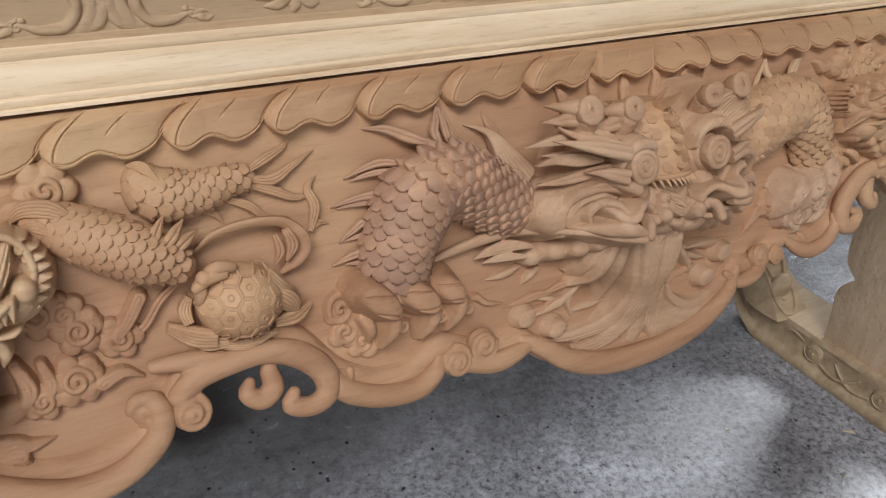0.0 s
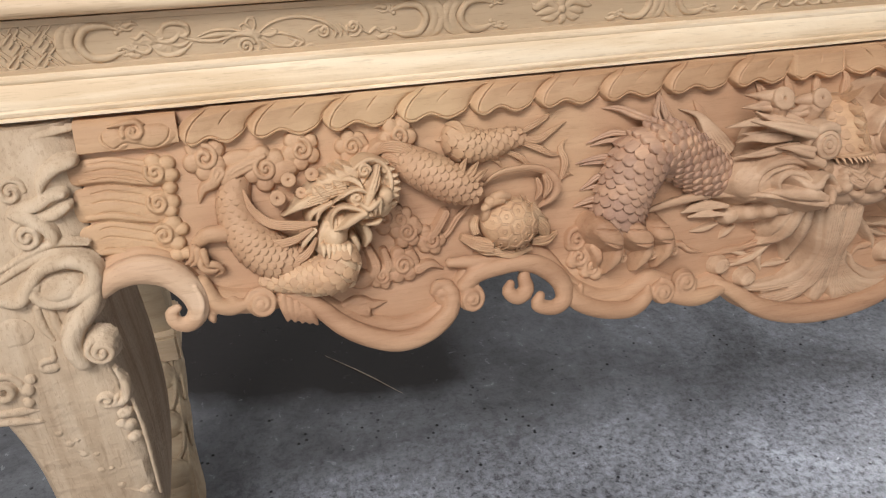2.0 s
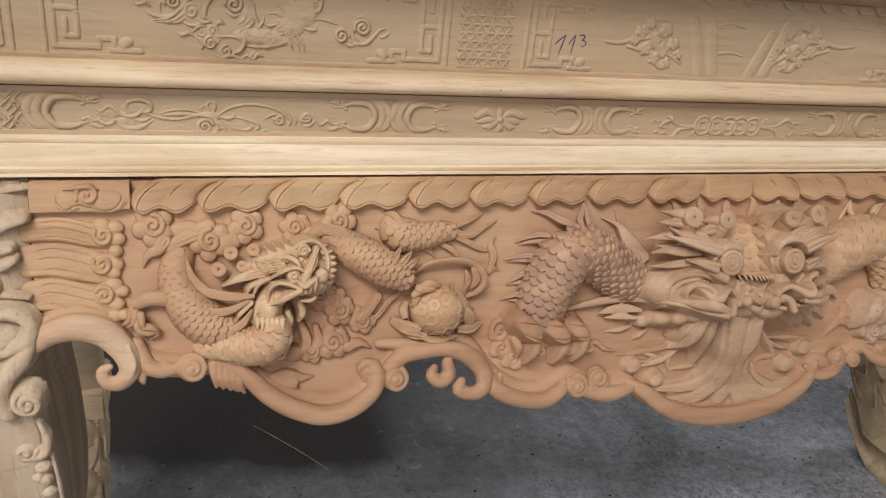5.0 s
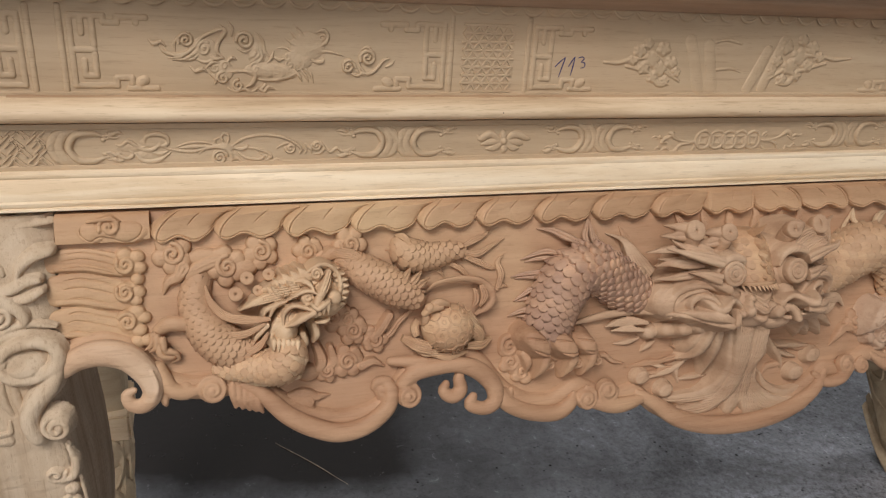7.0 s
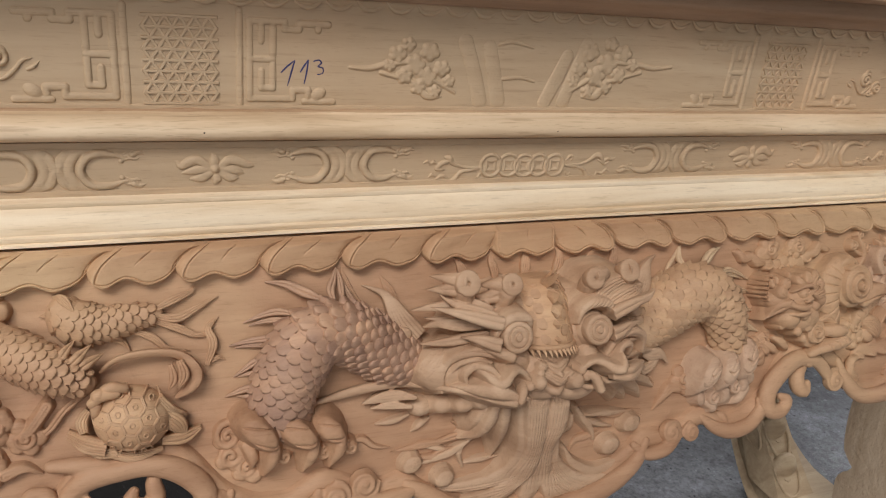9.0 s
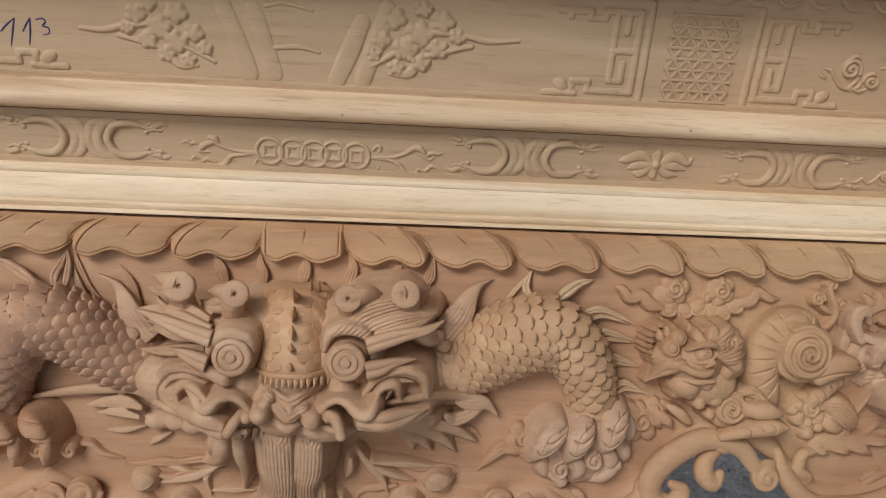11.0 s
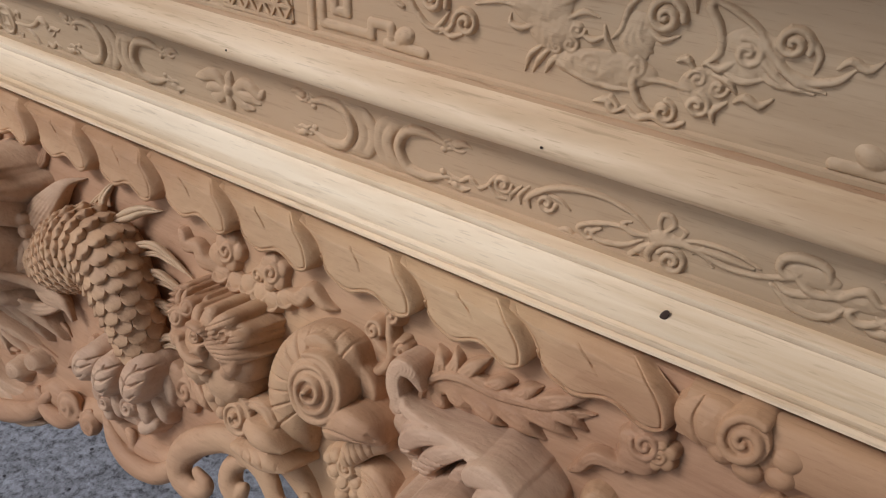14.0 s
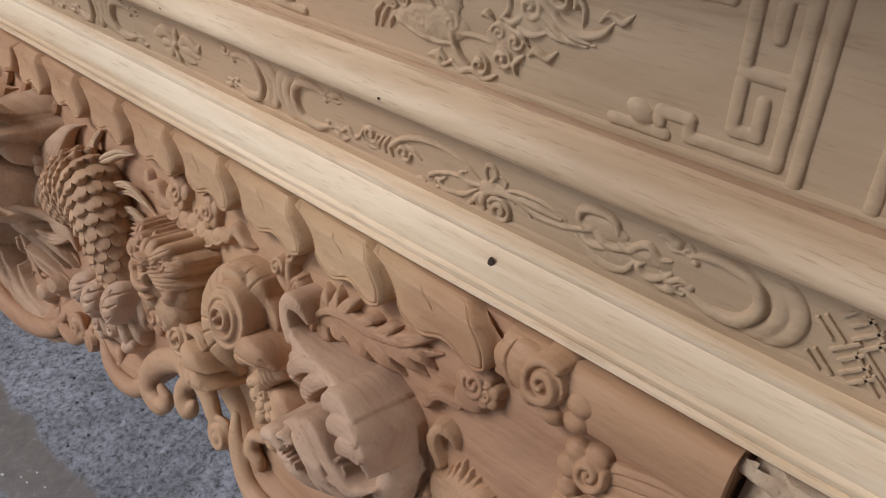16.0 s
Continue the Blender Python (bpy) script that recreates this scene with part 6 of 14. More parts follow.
c.hair([(0.6441, 0.7628, 0.054), (0.6337, 0.7656, 0.054), (0.6254, 0.7587, 0.05), (0.6268, 0.7498, 0.044)], [0.003, 0.006, 0.0054, 0.0012], 4, flat=1.3)
c.hair([(0.6086, 0.779, 0.042), (0.5995, 0.779, 0.04), (0.597, 0.7736, 0.036)], [0.0025, 0.005, 0.0045, 0.001], 4, flat=1.3)
c.hair([(0.5701, 0.7787, 0.03), (0.5537, 0.7727, 0.028), (0.5455, 0.7616, 0.025), (0.5539, 0.7534, 0.02)], [0.0035, 0.007, 0.0063, 0.0014], 4, flat=1.3)
c.hair([(0.5864, 0.7788, 0.034), (0.5703, 0.7667, 0.03), (0.5634, 0.7547, 0.026), (0.5733, 0.7481, 0.022)], [0.0035, 0.007, 0.0063, 0.0014], 4, flat=1.3)
c.hair([(0.556, 0.7784, 0.027), (0.5436, 0.7717, 0.026), (0.5438, 0.7612, 0.022)], [0.0025, 0.005, 0.0045, 0.001], 4, flat=1.3)
c.hair([(0.5981, 0.7733, 0.034), (0.5878, 0.7634, 0.03), (0.5798, 0.7519, 0.026)], [0.0025, 0.005, 0.0045, 0.001], 4, flat=1.3)
c.hair([(0.5701, 0.7421, 0.048), (0.5856, 0.7492, 0.05), (0.605, 0.7392, 0.052), (0.6181, 0.7237, 0.046), (0.6422, 0.7185, 0.034)], [0.003, 0.006, 0.006, 0.0048, 0.0012], 3, flat=1.3)
c.hair([(0.579, 0.7412, 0.05), (0.5942, 0.7402, 0.052), (0.6088, 0.7258, 0.048), (0.6275, 0.7154, 0.038)], [0.003, 0.006, 0.006, 0.0048, 0.0012], 3, flat=1.3)
c.hair([(0.5747, 0.7453, 0.046), (0.5934, 0.7531, 0.048), (0.6131, 0.745, 0.05), (0.6331, 0.7311, 0.046), (0.6492, 0.7365, 0.04)], [0.003, 0.006, 0.006, 0.0048, 0.0012], 3, flat=1.3)
c.hair([(0.5944, 0.7313, 0.05), (0.6067, 0.7181, 0.044), (0.6208, 0.7091, 0.034)], [0.0025, 0.005, 0.005, 0.004, 0.001], 3, flat=1.3)
c.volute(0.6222, 0.7365, 0.048, 0.01, 1.4, 90, 1, 0.2, 0.2)
c.stub(0.5783, 0.7355, 0.056, 0.0042, 1)
c.tube([(0.5717, 0.7345, 0.054), (0.5761, 0.7407, 0.058), (0.5845, 0.7384, 0.056)], [0.001, 0.0024, 0.001])
c.tube([(0.5565, 0.7213, 0.046), (0.5587, 0.7304, 0.054), (0.5671, 0.7354, 0.057), (0.5758, 0.7317, 0.056)], [0.0025, 0.005, 0.005, 0.003])
c.tube([(0.5578, 0.7267, 0.052), (0.5614, 0.7231, 0.05), (0.5666, 0.7234, 0.05)], [0.002, 0.0024, 0.001])
c.hair([(0.5702, 0.7198, 0.048), (0.5816, 0.7161, 0.048), (0.5961, 0.7091, 0.04), (0.6064, 0.7055, 0.032)], [0.002, 0.0055, 0.005, 0.001], 3)
c.hair([(0.5642, 0.7207, 0.048), (0.5733, 0.7195, 0.05), (0.5838, 0.7212, 0.05)], [0.001, 0.003, 0.001], 1)
c.spike((0.5675, 0.7231, 0.051), (0.5702, 0.7229, 0.051), (0.5703, 0.7188, 0.05), 0.002)
c.spike((0.572, 0.7228, 0.051), (0.5747, 0.7226, 0.051), (0.5748, 0.7185, 0.05), 0.002)
c.spike((0.5765, 0.7225, 0.051), (0.5791, 0.7223, 0.051), (0.5793, 0.7182, 0.05), 0.002)
c.spike((0.5809, 0.7223, 0.051), (0.5836, 0.722, 0.051), (0.5837, 0.7179, 0.05), 0.002)
c.spike((0.5853, 0.722, 0.051), (0.588, 0.7217, 0.051), (0.5882, 0.7177, 0.05), 0.002)
c.spike((0.5693, 0.738, 0.05), (0.5724, 0.7397, 0.05), (0.567, 0.7423, 0.048), 0.0025)
c.spike((0.5739, 0.7405, 0.05), (0.577, 0.7422, 0.05), (0.5716, 0.7452, 0.048), 0.0025)
c.spike((0.5785, 0.743, 0.05), (0.5816, 0.7446, 0.05), (0.5761, 0.7481, 0.048), 0.0025)
c.spike((0.5831, 0.7454, 0.05), (0.5862, 0.7471, 0.05), (0.5806, 0.751, 0.048), 0.0025)
c.hair([(0.5356, 0.7767, 0.016), (0.5312, 0.7651, 0.012), (0.5295, 0.7512, 0.007)], [0.003, 0.006, 0.0012], 6)
c.hair([(0.5409, 0.7736, 0.018), (0.5399, 0.7578, 0.013), (0.5339, 0.7424, 0.007)], [0.0035, 0.007, 0.0014], 6)
c.hair([(0.5496, 0.7661, 0.018), (0.5531, 0.7511, 0.013), (0.5451, 0.7352, 0.007)], [0.0035, 0.007, 0.0014], 6)
c.hair([(0.5614, 0.7546, 0.018), (0.5597, 0.743, 0.013), (0.5512, 0.7292, 0.007)], [0.003, 0.006, 0.0012], 6)
c.hair([(0.5216, 0.7868, 0.012), (0.5225, 0.772, 0.009), (0.5202, 0.7608, 0.005)], [0.0025, 0.005, 0.001], 6)
c.groove([(0.5228, 0.7498, 0.012), (0.5443, 0.759, 0.022), (0.5701, 0.7646, 0.026), (0.5959, 0.7661, 0.03)], [0.0003, 0.0005, 0.0005, 0.0002], 0.0012)
c.groove([(0.5208, 0.7459, 0.0112), (0.5444, 0.7543, 0.0204), (0.5703, 0.7602, 0.0248), (0.5952, 0.762, 0.0292)], [0.0003, 0.0005, 0.0005, 0.0002], 0.0012)
c.groove([(0.5187, 0.7421, 0.0104), (0.5446, 0.7495, 0.0188), (0.5705, 0.7557, 0.0236), (0.5946, 0.7579, 0.0284)], [0.0003, 0.0005, 0.0005, 0.0002], 0.0012)
c.groove([(0.5166, 0.7382, 0.0096), (0.5448, 0.7447, 0.0172), (0.5707, 0.7512, 0.0224), (0.5939, 0.7538, 0.0276)], [0.0003, 0.0005, 0.0005, 0.0002], 0.0012)
c.groove([(0.5145, 0.7343, 0.0088), (0.5449, 0.7399, 0.0156), (0.5709, 0.7467, 0.0212), (0.5932, 0.7496, 0.0268)], [0.0003, 0.0005, 0.0005, 0.0002], 0.0012)
c.groove([(0.5124, 0.7304, 0.008), (0.5451, 0.735, 0.014), (0.5711, 0.7422, 0.02), (0.5925, 0.7455, 0.026)], [0.0003, 0.0005, 0.0005, 0.0002], 0.0012)
hung("fish_carving", c.mesh("fish_carving"), ROSE_WOOD, apron, "pale rose-grey fish-like dragon with crested back")

c = Relief(slope=5.0, soft=0.0006)
c.tube([(0.5385, 0.776, 0.004), (0.5418, 0.7943, 0.006), (0.559, 0.8046, 0.007), (0.5923, 0.8059, 0.007), (0.6213, 0.8125, 0.006), (0.6479, 0.8206, 0.002)], [0.004, 0.008, 0.009, 0.009, 0.007, 0.001], flat=0.25)
c.hair([(0.5434, 0.7934, 0.005), (0.5524, 0.7882, 0.0065), (0.5587, 0.7836, 0.002)], [0.0036, 0.0048, 0.0033, 0.0004], 3, flat=1.4)
c.hair([(0.5555, 0.8006, 0.005), (0.5644, 0.7954, 0.0065), (0.5779, 0.7933, 0.002)], [0.0042, 0.0056, 0.0039, 0.0004], 3, flat=1.4)
c.hair([(0.5689, 0.8015, 0.005), (0.5867, 0.7963, 0.0065), (0.5993, 0.7904, 0.002)], [0.0048, 0.0064, 0.0044, 0.0004], 3, flat=1.4)
c.hair([(0.5886, 0.8037, 0.005), (0.608, 0.7998, 0.0065), (0.6257, 0.7942, 0.002)], [0.0048, 0.0064, 0.0044, 0.0004], 3, flat=1.4)
c.hair([(0.6052, 0.808, 0.005), (0.6258, 0.8081, 0.0065), (0.6432, 0.8034, 0.002)], [0.0042, 0.0056, 0.0039, 0.0004], 3, flat=1.4)
c.hair([(0.6214, 0.8123, 0.005), (0.636, 0.8147, 0.0065), (0.6488, 0.8109, 0.002)], [0.003, 0.004, 0.0027, 0.0004], 3, flat=1.4)
c.hair([(0.6144, 0.8145, 0.005), (0.6291, 0.8232, 0.0065), (0.647, 0.8329, 0.002)], [0.0042, 0.0056, 0.0039, 0.0004], 3, flat=1.4)
c.hair([(0.598, 0.8102, 0.005), (0.6074, 0.8188, 0.0065), (0.6151, 0.8248, 0.002)], [0.0036, 0.0048, 0.0033, 0.0004], 3, flat=1.4)
c.hair([(0.5454, 0.7986, 0.005), (0.5468, 0.8122, 0.0065), (0.5394, 0.8209, 0.002)], [0.0042, 0.0056, 0.0039, 0.0004], 3, flat=1.4)
c.hair([(0.5507, 0.8034, 0.005), (0.5568, 0.816, 0.0065), (0.5523, 0.8243, 0.002)], [0.0036, 0.0048, 0.0033, 0.0004], 3, flat=1.4)
c.hair([(0.5601, 0.8062, 0.005), (0.5688, 0.8184, 0.0065), (0.5782, 0.8284, 0.002)], [0.0042, 0.0056, 0.0039, 0.0004], 3, flat=1.4)
c.hair([(0.5398, 0.787, 0.005), (0.5385, 0.8003, 0.0065), (0.5294, 0.8078, 0.002)], [0.003, 0.004, 0.0027, 0.0004], 3, flat=1.4)
c.hair([(0.5786, 0.8081, 0.005), (0.5895, 0.8171, 0.0065), (0.5979, 0.8205, 0.002)], [0.0036, 0.0048, 0.0033, 0.0004], 3, flat=1.4)
c.hair([(0.5378, 0.775, 0.008), (0.5418, 0.798, 0.01), (0.5599, 0.8098, 0.011), (0.5909, 0.8104, 0.01), (0.6202, 0.8155, 0.008), (0.6509, 0.8221, 0.002)], [0.0016, 0.0024, 0.0024, 0.0022, 0.002, 0.0004], 2)
hung("leaf_carving", c.mesh("leaf_carving"), APRON_WOOD, apron, "acanthus spray on the apron ground")

c = Relief(slope=5.0, soft=0.0006)
c.tube([(0.4974, 0.6723, 0.003), (0.5083, 0.6795, 0.006), (0.5334, 0.6791, 0.007), (0.5614, 0.6849, 0.006), (0.5958, 0.6932, 0.002)], [0.002, 0.007, 0.008, 0.007, 0.001], flat=0.25)
c.hair([(0.5015, 0.6753, 0.005), (0.51, 0.6717, 0.0065), (0.5221, 0.6655, 0.002)], [0.0036, 0.0048, 0.0033, 0.0004], 3, flat=1.4)
c.hair([(0.5163, 0.677, 0.005), (0.5321, 0.6733, 0.0065), (0.5459, 0.6665, 0.002)], [0.0042, 0.0056, 0.0039, 0.0004], 3, flat=1.4)
c.hair([(0.5335, 0.6783, 0.005), (0.5521, 0.6744, 0.0065), (0.5677, 0.666, 0.002)], [0.0048, 0.0064, 0.0044, 0.0004], 3, flat=1.4)
c.hair([(0.5523, 0.6821, 0.005), (0.5717, 0.6817, 0.0065), (0.5867, 0.6795, 0.002)], [0.0042, 0.0056, 0.0039, 0.0004], 3, flat=1.4)
c.hair([(0.5495, 0.6835, 0.005), (0.5614, 0.6954, 0.0065), (0.5731, 0.7007, 0.002)], [0.003, 0.004, 0.0027, 0.0004], 3, flat=1.4)
c.hair([(0.5726, 0.6884, 0.005), (0.5865, 0.6896, 0.0065), (0.5954, 0.687, 0.002)], [0.0024, 0.0032, 0.0022, 0.0004], 3, flat=1.4)
c.hair([(0.5183, 0.6796, 0.005), (0.5315, 0.6878, 0.0065), (0.5429, 0.6909, 0.002)], [0.003, 0.004, 0.0027, 0.0004], 3, flat=1.4)
c.hair([(0.5589, 0.635, 0.003), (0.5704, 0.6456, 0.0045), (0.5817, 0.6518, 0.002)], [0.0024, 0.0032, 0.0022, 0.0004], 3, flat=1.4)
c.hair([(0.5601, 0.6386, 0.003), (0.5757, 0.6481, 0.0045), (0.5952, 0.6481, 0.002)], [0.0027, 0.0036, 0.0025, 0.0004], 3, flat=1.4)
c.hair([(0.561, 0.6476, 0.003), (0.572, 0.6492, 0.0045), (0.5861, 0.6412, 0.002)], [0.0024, 0.0032, 0.0022, 0.0004], 3, flat=1.4)
c.hair([(0.5582, 0.6425, 0.003), (0.5674, 0.6501, 0.0045), (0.575, 0.6553, 0.002)], [0.0021, 0.0028, 0.0019, 0.0004], 3, flat=1.4)
hung("leaf_carving", c.mesh("leaf_carving"), APRON_WOOD, apron, "low acanthus leaf under the fish")

c = Relief(slope=3.0, soft=0.001)
c.hair([(0.6917, 0.7136, 0.003), (0.683, 0.7299, 0.007), (0.6726, 0.7452, 0.008), (0.6678, 0.747, 0.003)], [0.0025, 0.0042, 0.0036, 0.0005], 3, flat=1.3)
c.hair([(0.693, 0.714, 0.003), (0.6854, 0.7305, 0.007), (0.6766, 0.7462, 0.008), (0.6725, 0.7519, 0.003)], [0.0025, 0.0042, 0.0036, 0.0005], 3, flat=1.3)
c.hair([(0.6942, 0.7143, 0.003), (0.6878, 0.7311, 0.007), (0.6806, 0.7472, 0.008), (0.6772, 0.7568, 0.003)], [0.0025, 0.0042, 0.0036, 0.0005], 3, flat=1.3)
c.hair([(0.6954, 0.7146, 0.003), (0.6902, 0.7317, 0.007), (0.6846, 0.7482, 0.008), (0.6818, 0.7616, 0.003)], [0.0025, 0.0042, 0.0036, 0.0005], 3, flat=1.3)
c.hair([(0.6966, 0.7149, 0.003), (0.6926, 0.7323, 0.007), (0.6885, 0.7491, 0.008), (0.6864, 0.7664, 0.003)], [0.0025, 0.0042, 0.0036, 0.0005], 3, flat=1.3)
c.hair([(0.6978, 0.7152, 0.003), (0.695, 0.7329, 0.007), (0.6925, 0.7501, 0.008), (0.6929, 0.7643, 0.003)], [0.0025, 0.0042, 0.0036, 0.0005], 3, flat=1.3)
c.hair([(0.699, 0.7155, 0.003), (0.6974, 0.7335, 0.007), (0.6964, 0.751, 0.008), (0.6994, 0.7621, 0.003)], [0.0025, 0.0042, 0.0036, 0.0005], 3, flat=1.3)
c.hair([(0.7002, 0.7159, 0.003), (0.6997, 0.7341, 0.007), (0.7003, 0.752, 0.008), (0.7059, 0.7599, 0.003)], [0.0025, 0.0042, 0.0036, 0.0005], 3, flat=1.3)
c.hair([(0.7014, 0.7162, 0.003), (0.7021, 0.7347, 0.007), (0.7042, 0.7529, 0.008), (0.7124, 0.7578, 0.003)], [0.0025, 0.0042, 0.0036, 0.0005], 3, flat=1.3)
c.ball(0.6751, 0.7195, 0.004, 0.006, 0.0084, 0.007, 0)
c.groove([(0.6718, 0.7173, 0.009), (0.6722, 0.7232, 0.01)], [0.0002, 0.0003, 0.0003, 0.0001], 0.0009)
c.groove([(0.6747, 0.718, 0.009), (0.673, 0.7234, 0.01)], [0.0002, 0.0003, 0.0003, 0.0001], 0.0009)
c.groove([(0.6775, 0.7187, 0.009), (0.6739, 0.7236, 0.01)], [0.0002, 0.0003, 0.0003, 0.0001], 0.0009)
c.ball(0.6862, 0.7204, 0.004, 0.006, 0.0084, 0.007, 0)
c.groove([(0.6828, 0.7182, 0.009), (0.6831, 0.7241, 0.01)], [0.0002, 0.0003, 0.0003, 0.0001], 0.0009)
c.groove([(0.6857, 0.7189, 0.009), (0.684, 0.7243, 0.01)], [0.0002, 0.0003, 0.0003, 0.0001], 0.0009)
c.groove([(0.6885, 0.7196, 0.009), (0.6848, 0.7245, 0.01)], [0.0002, 0.0003, 0.0003, 0.0001], 0.0009)
c.ball(0.6775, 0.7297, 0.004, 0.0064, 0.009, 0.007, 0)
c.groove([(0.6741, 0.7272, 0.009), (0.6745, 0.7334, 0.01)], [0.0002, 0.0003, 0.0003, 0.0001], 0.0009)
c.groove([(0.6771, 0.728, 0.009), (0.6754, 0.7337, 0.01)], [0.0002, 0.0003, 0.0003, 0.0001], 0.0009)
c.groove([(0.6801, 0.7288, 0.009), (0.6763, 0.7339, 0.01)], [0.0002, 0.0003, 0.0003, 0.0001], 0.0009)
c.ball(0.6875, 0.7313, 0.004, 0.0055, 0.0078, 0.007, 0)
c.groove([(0.6843, 0.7293, 0.009), (0.6845, 0.7347, 0.01)], [0.0002, 0.0003, 0.0003, 0.0001], 0.0009)
c.groove([(0.6869, 0.73, 0.009), (0.6853, 0.7349, 0.01)], [0.0002, 0.0003, 0.0003, 0.0001], 0.0009)
c.groove([(0.6895, 0.7306, 0.009), (0.6861, 0.7351, 0.01)], [0.0002, 0.0003, 0.0003, 0.0001], 0.0009)
c.ball(0.6972, 0.7242, 0.004, 0.006, 0.0084, 0.007, 0)
c.groove([(0.6938, 0.722, 0.009), (0.6941, 0.7278, 0.01)], [0.0002, 0.0003, 0.0003, 0.0001], 0.0009)
c.groove([(0.6966, 0.7227, 0.009), (0.6949, 0.728, 0.01)], [0.0002, 0.0003, 0.0003, 0.0001], 0.0009)
c.groove([(0.6994, 0.7234, 0.009), (0.6957, 0.7282, 0.01)], [0.0002, 0.0003, 0.0003, 0.0001], 0.0009)
c.ball(0.6692, 0.7315, 0.004, 0.0051, 0.0072, 0.007, 0)
c.groove([(0.6662, 0.7298, 0.009), (0.6665, 0.7348, 0.01)], [0.0002, 0.0003, 0.0003, 0.0001], 0.0009)
c.groove([(0.6687, 0.7304, 0.009), (0.6673, 0.735, 0.01)], [0.0002, 0.0003, 0.0003, 0.0001], 0.0009)
c.groove([(0.6711, 0.731, 0.009), (0.668, 0.7352, 0.01)], [0.0002, 0.0003, 0.0003, 0.0001], 0.0009)
c.hair([(0.6704, 0.755, 0.005), (0.6626, 0.769, 0.008), (0.6654, 0.7801, 0.009), (0.674, 0.7784, 0.006), (0.6783, 0.7711, 0.003)], [0.0024, 0.0036, 0.0032, 0.0024, 0.0008], 4, flat=1.3)
c.hair([(0.6657, 0.7122, 0.004), (0.6645, 0.7253, 0.006), (0.6602, 0.7366, 0.003)], [0.0034, 0.0034, 0.0006], 3, flat=1.3)
hung("leaf_carving", c.mesh("leaf_carving"), ROPE_WOOD, apron, "grooved fan of carved fins beside the fish")

c = Carve()
c.scaled([(-0.2735, 0.6961, 0.0), (-0.2757, 0.7186, 0.01), (-0.2671, 0.745, 0.016), (-0.2484, 0.7714, 0.023), (-0.223, 0.7785, 0.021), (-0.1937, 0.7658, 0.013), (-0.1618, 0.7473, 0.004), (-0.1346, 0.7344, -0.004)], [0.022, 0.027, 0.029, 0.03, 0.029, 0.0285, 0.029, 0.026], 0.0138, way=-1, lift=0.4)
c.hair([(-0.2363, 0.809, 0.02), (-0.2509, 0.8156, 0.012), (-0.2663, 0.8231, 0.008), (-0.2854, 0.8261, 0.003)], [0.003, 0.005, 0.0037, 0.0004], 2)
c.hair([(-0.261, 0.796, 0.016), (-0.2752, 0.7987, 0.011), (-0.2895, 0.7965, 0.008), (-0.3078, 0.7902, 0.003)], [0.002, 0.0034, 0.0025, 0.0004], 2)
c.hair([(-0.2653, 0.7909, 0.014), (-0.2764, 0.7912, 0.009), (-0.2911, 0.7901, 0.006), (-0.3025, 0.787, 0.002)], [0.0016, 0.0026, 0.002, 0.0004], 2)
c.hair([(-0.2729, 0.7729, 0.014), (-0.2872, 0.7748, 0.01), (-0.304, 0.7739, 0.007), (-0.3222, 0.7705, 0.003)], [0.0019, 0.0032, 0.0024, 0.0004], 2)
c.hair([(-0.275, 0.7676, 0.012), (-0.2883, 0.7689, 0.008), (-0.304, 0.7695, 0.005), (-0.3169, 0.7682, 0.002)], [0.0014, 0.0024, 0.0018, 0.0004], 2)
c.hair([(-0.2847, 0.7545, 0.014), (-0.2975, 0.7551, 0.01), (-0.3075, 0.7495, 0.007), (-0.3197, 0.7418, 0.003)], [0.002, 0.0034, 0.0025, 0.0004], 2)
c.hair([(-0.2883, 0.7431, 0.012), (-0.2978, 0.7444, 0.008), (-0.3065, 0.7438, 0.005), (-0.3169, 0.7413, 0.002)], [0.0014, 0.0024, 0.0018, 0.0004], 2)
c.hair([(-0.2955, 0.7294, 0.012), (-0.3067, 0.7312, 0.009), (-0.3171, 0.7287, 0.006), (-0.3286, 0.7248, 0.003)], [0.002, 0.0034, 0.0025, 0.0004], 2)
c.hair([(-0.2995, 0.7211, 0.01), (-0.3069, 0.7235, 0.007), (-0.3171, 0.7241, 0.004)], [0.0014, 0.0024, 0.0018, 0.0004], 2)
c.hair([(-0.2214, 0.8063, 0.016), (-0.2226, 0.8153, 0.011), (-0.2186, 0.8238, 0.008), (-0.2145, 0.8354, 0.003)], [0.0027, 0.0045, 0.0034, 0.0004], 2)
c.hair([(-0.2123, 0.8055, 0.016), (-0.2118, 0.8145, 0.011), (-0.212, 0.8248, 0.007), (-0.2145, 0.8354, 0.003)], [0.0021, 0.0035, 0.0026, 0.0004], 2)
c.hair([(-0.1915, 0.7928, 0.014), (-0.2013, 0.8049, 0.009), (-0.2077, 0.8179, 0.005), (-0.2121, 0.8319, 0.002)], [0.0018, 0.003, 0.0022, 0.0004], 2)
hung("dragon_coil", c.mesh("dragon_coil"), PURPLE_WOOD, apron, "purple-brown scaled coil of the great dragon relief", fuse=0, soften=0)
scales_of(c, PURPLE_SCALES, apron)

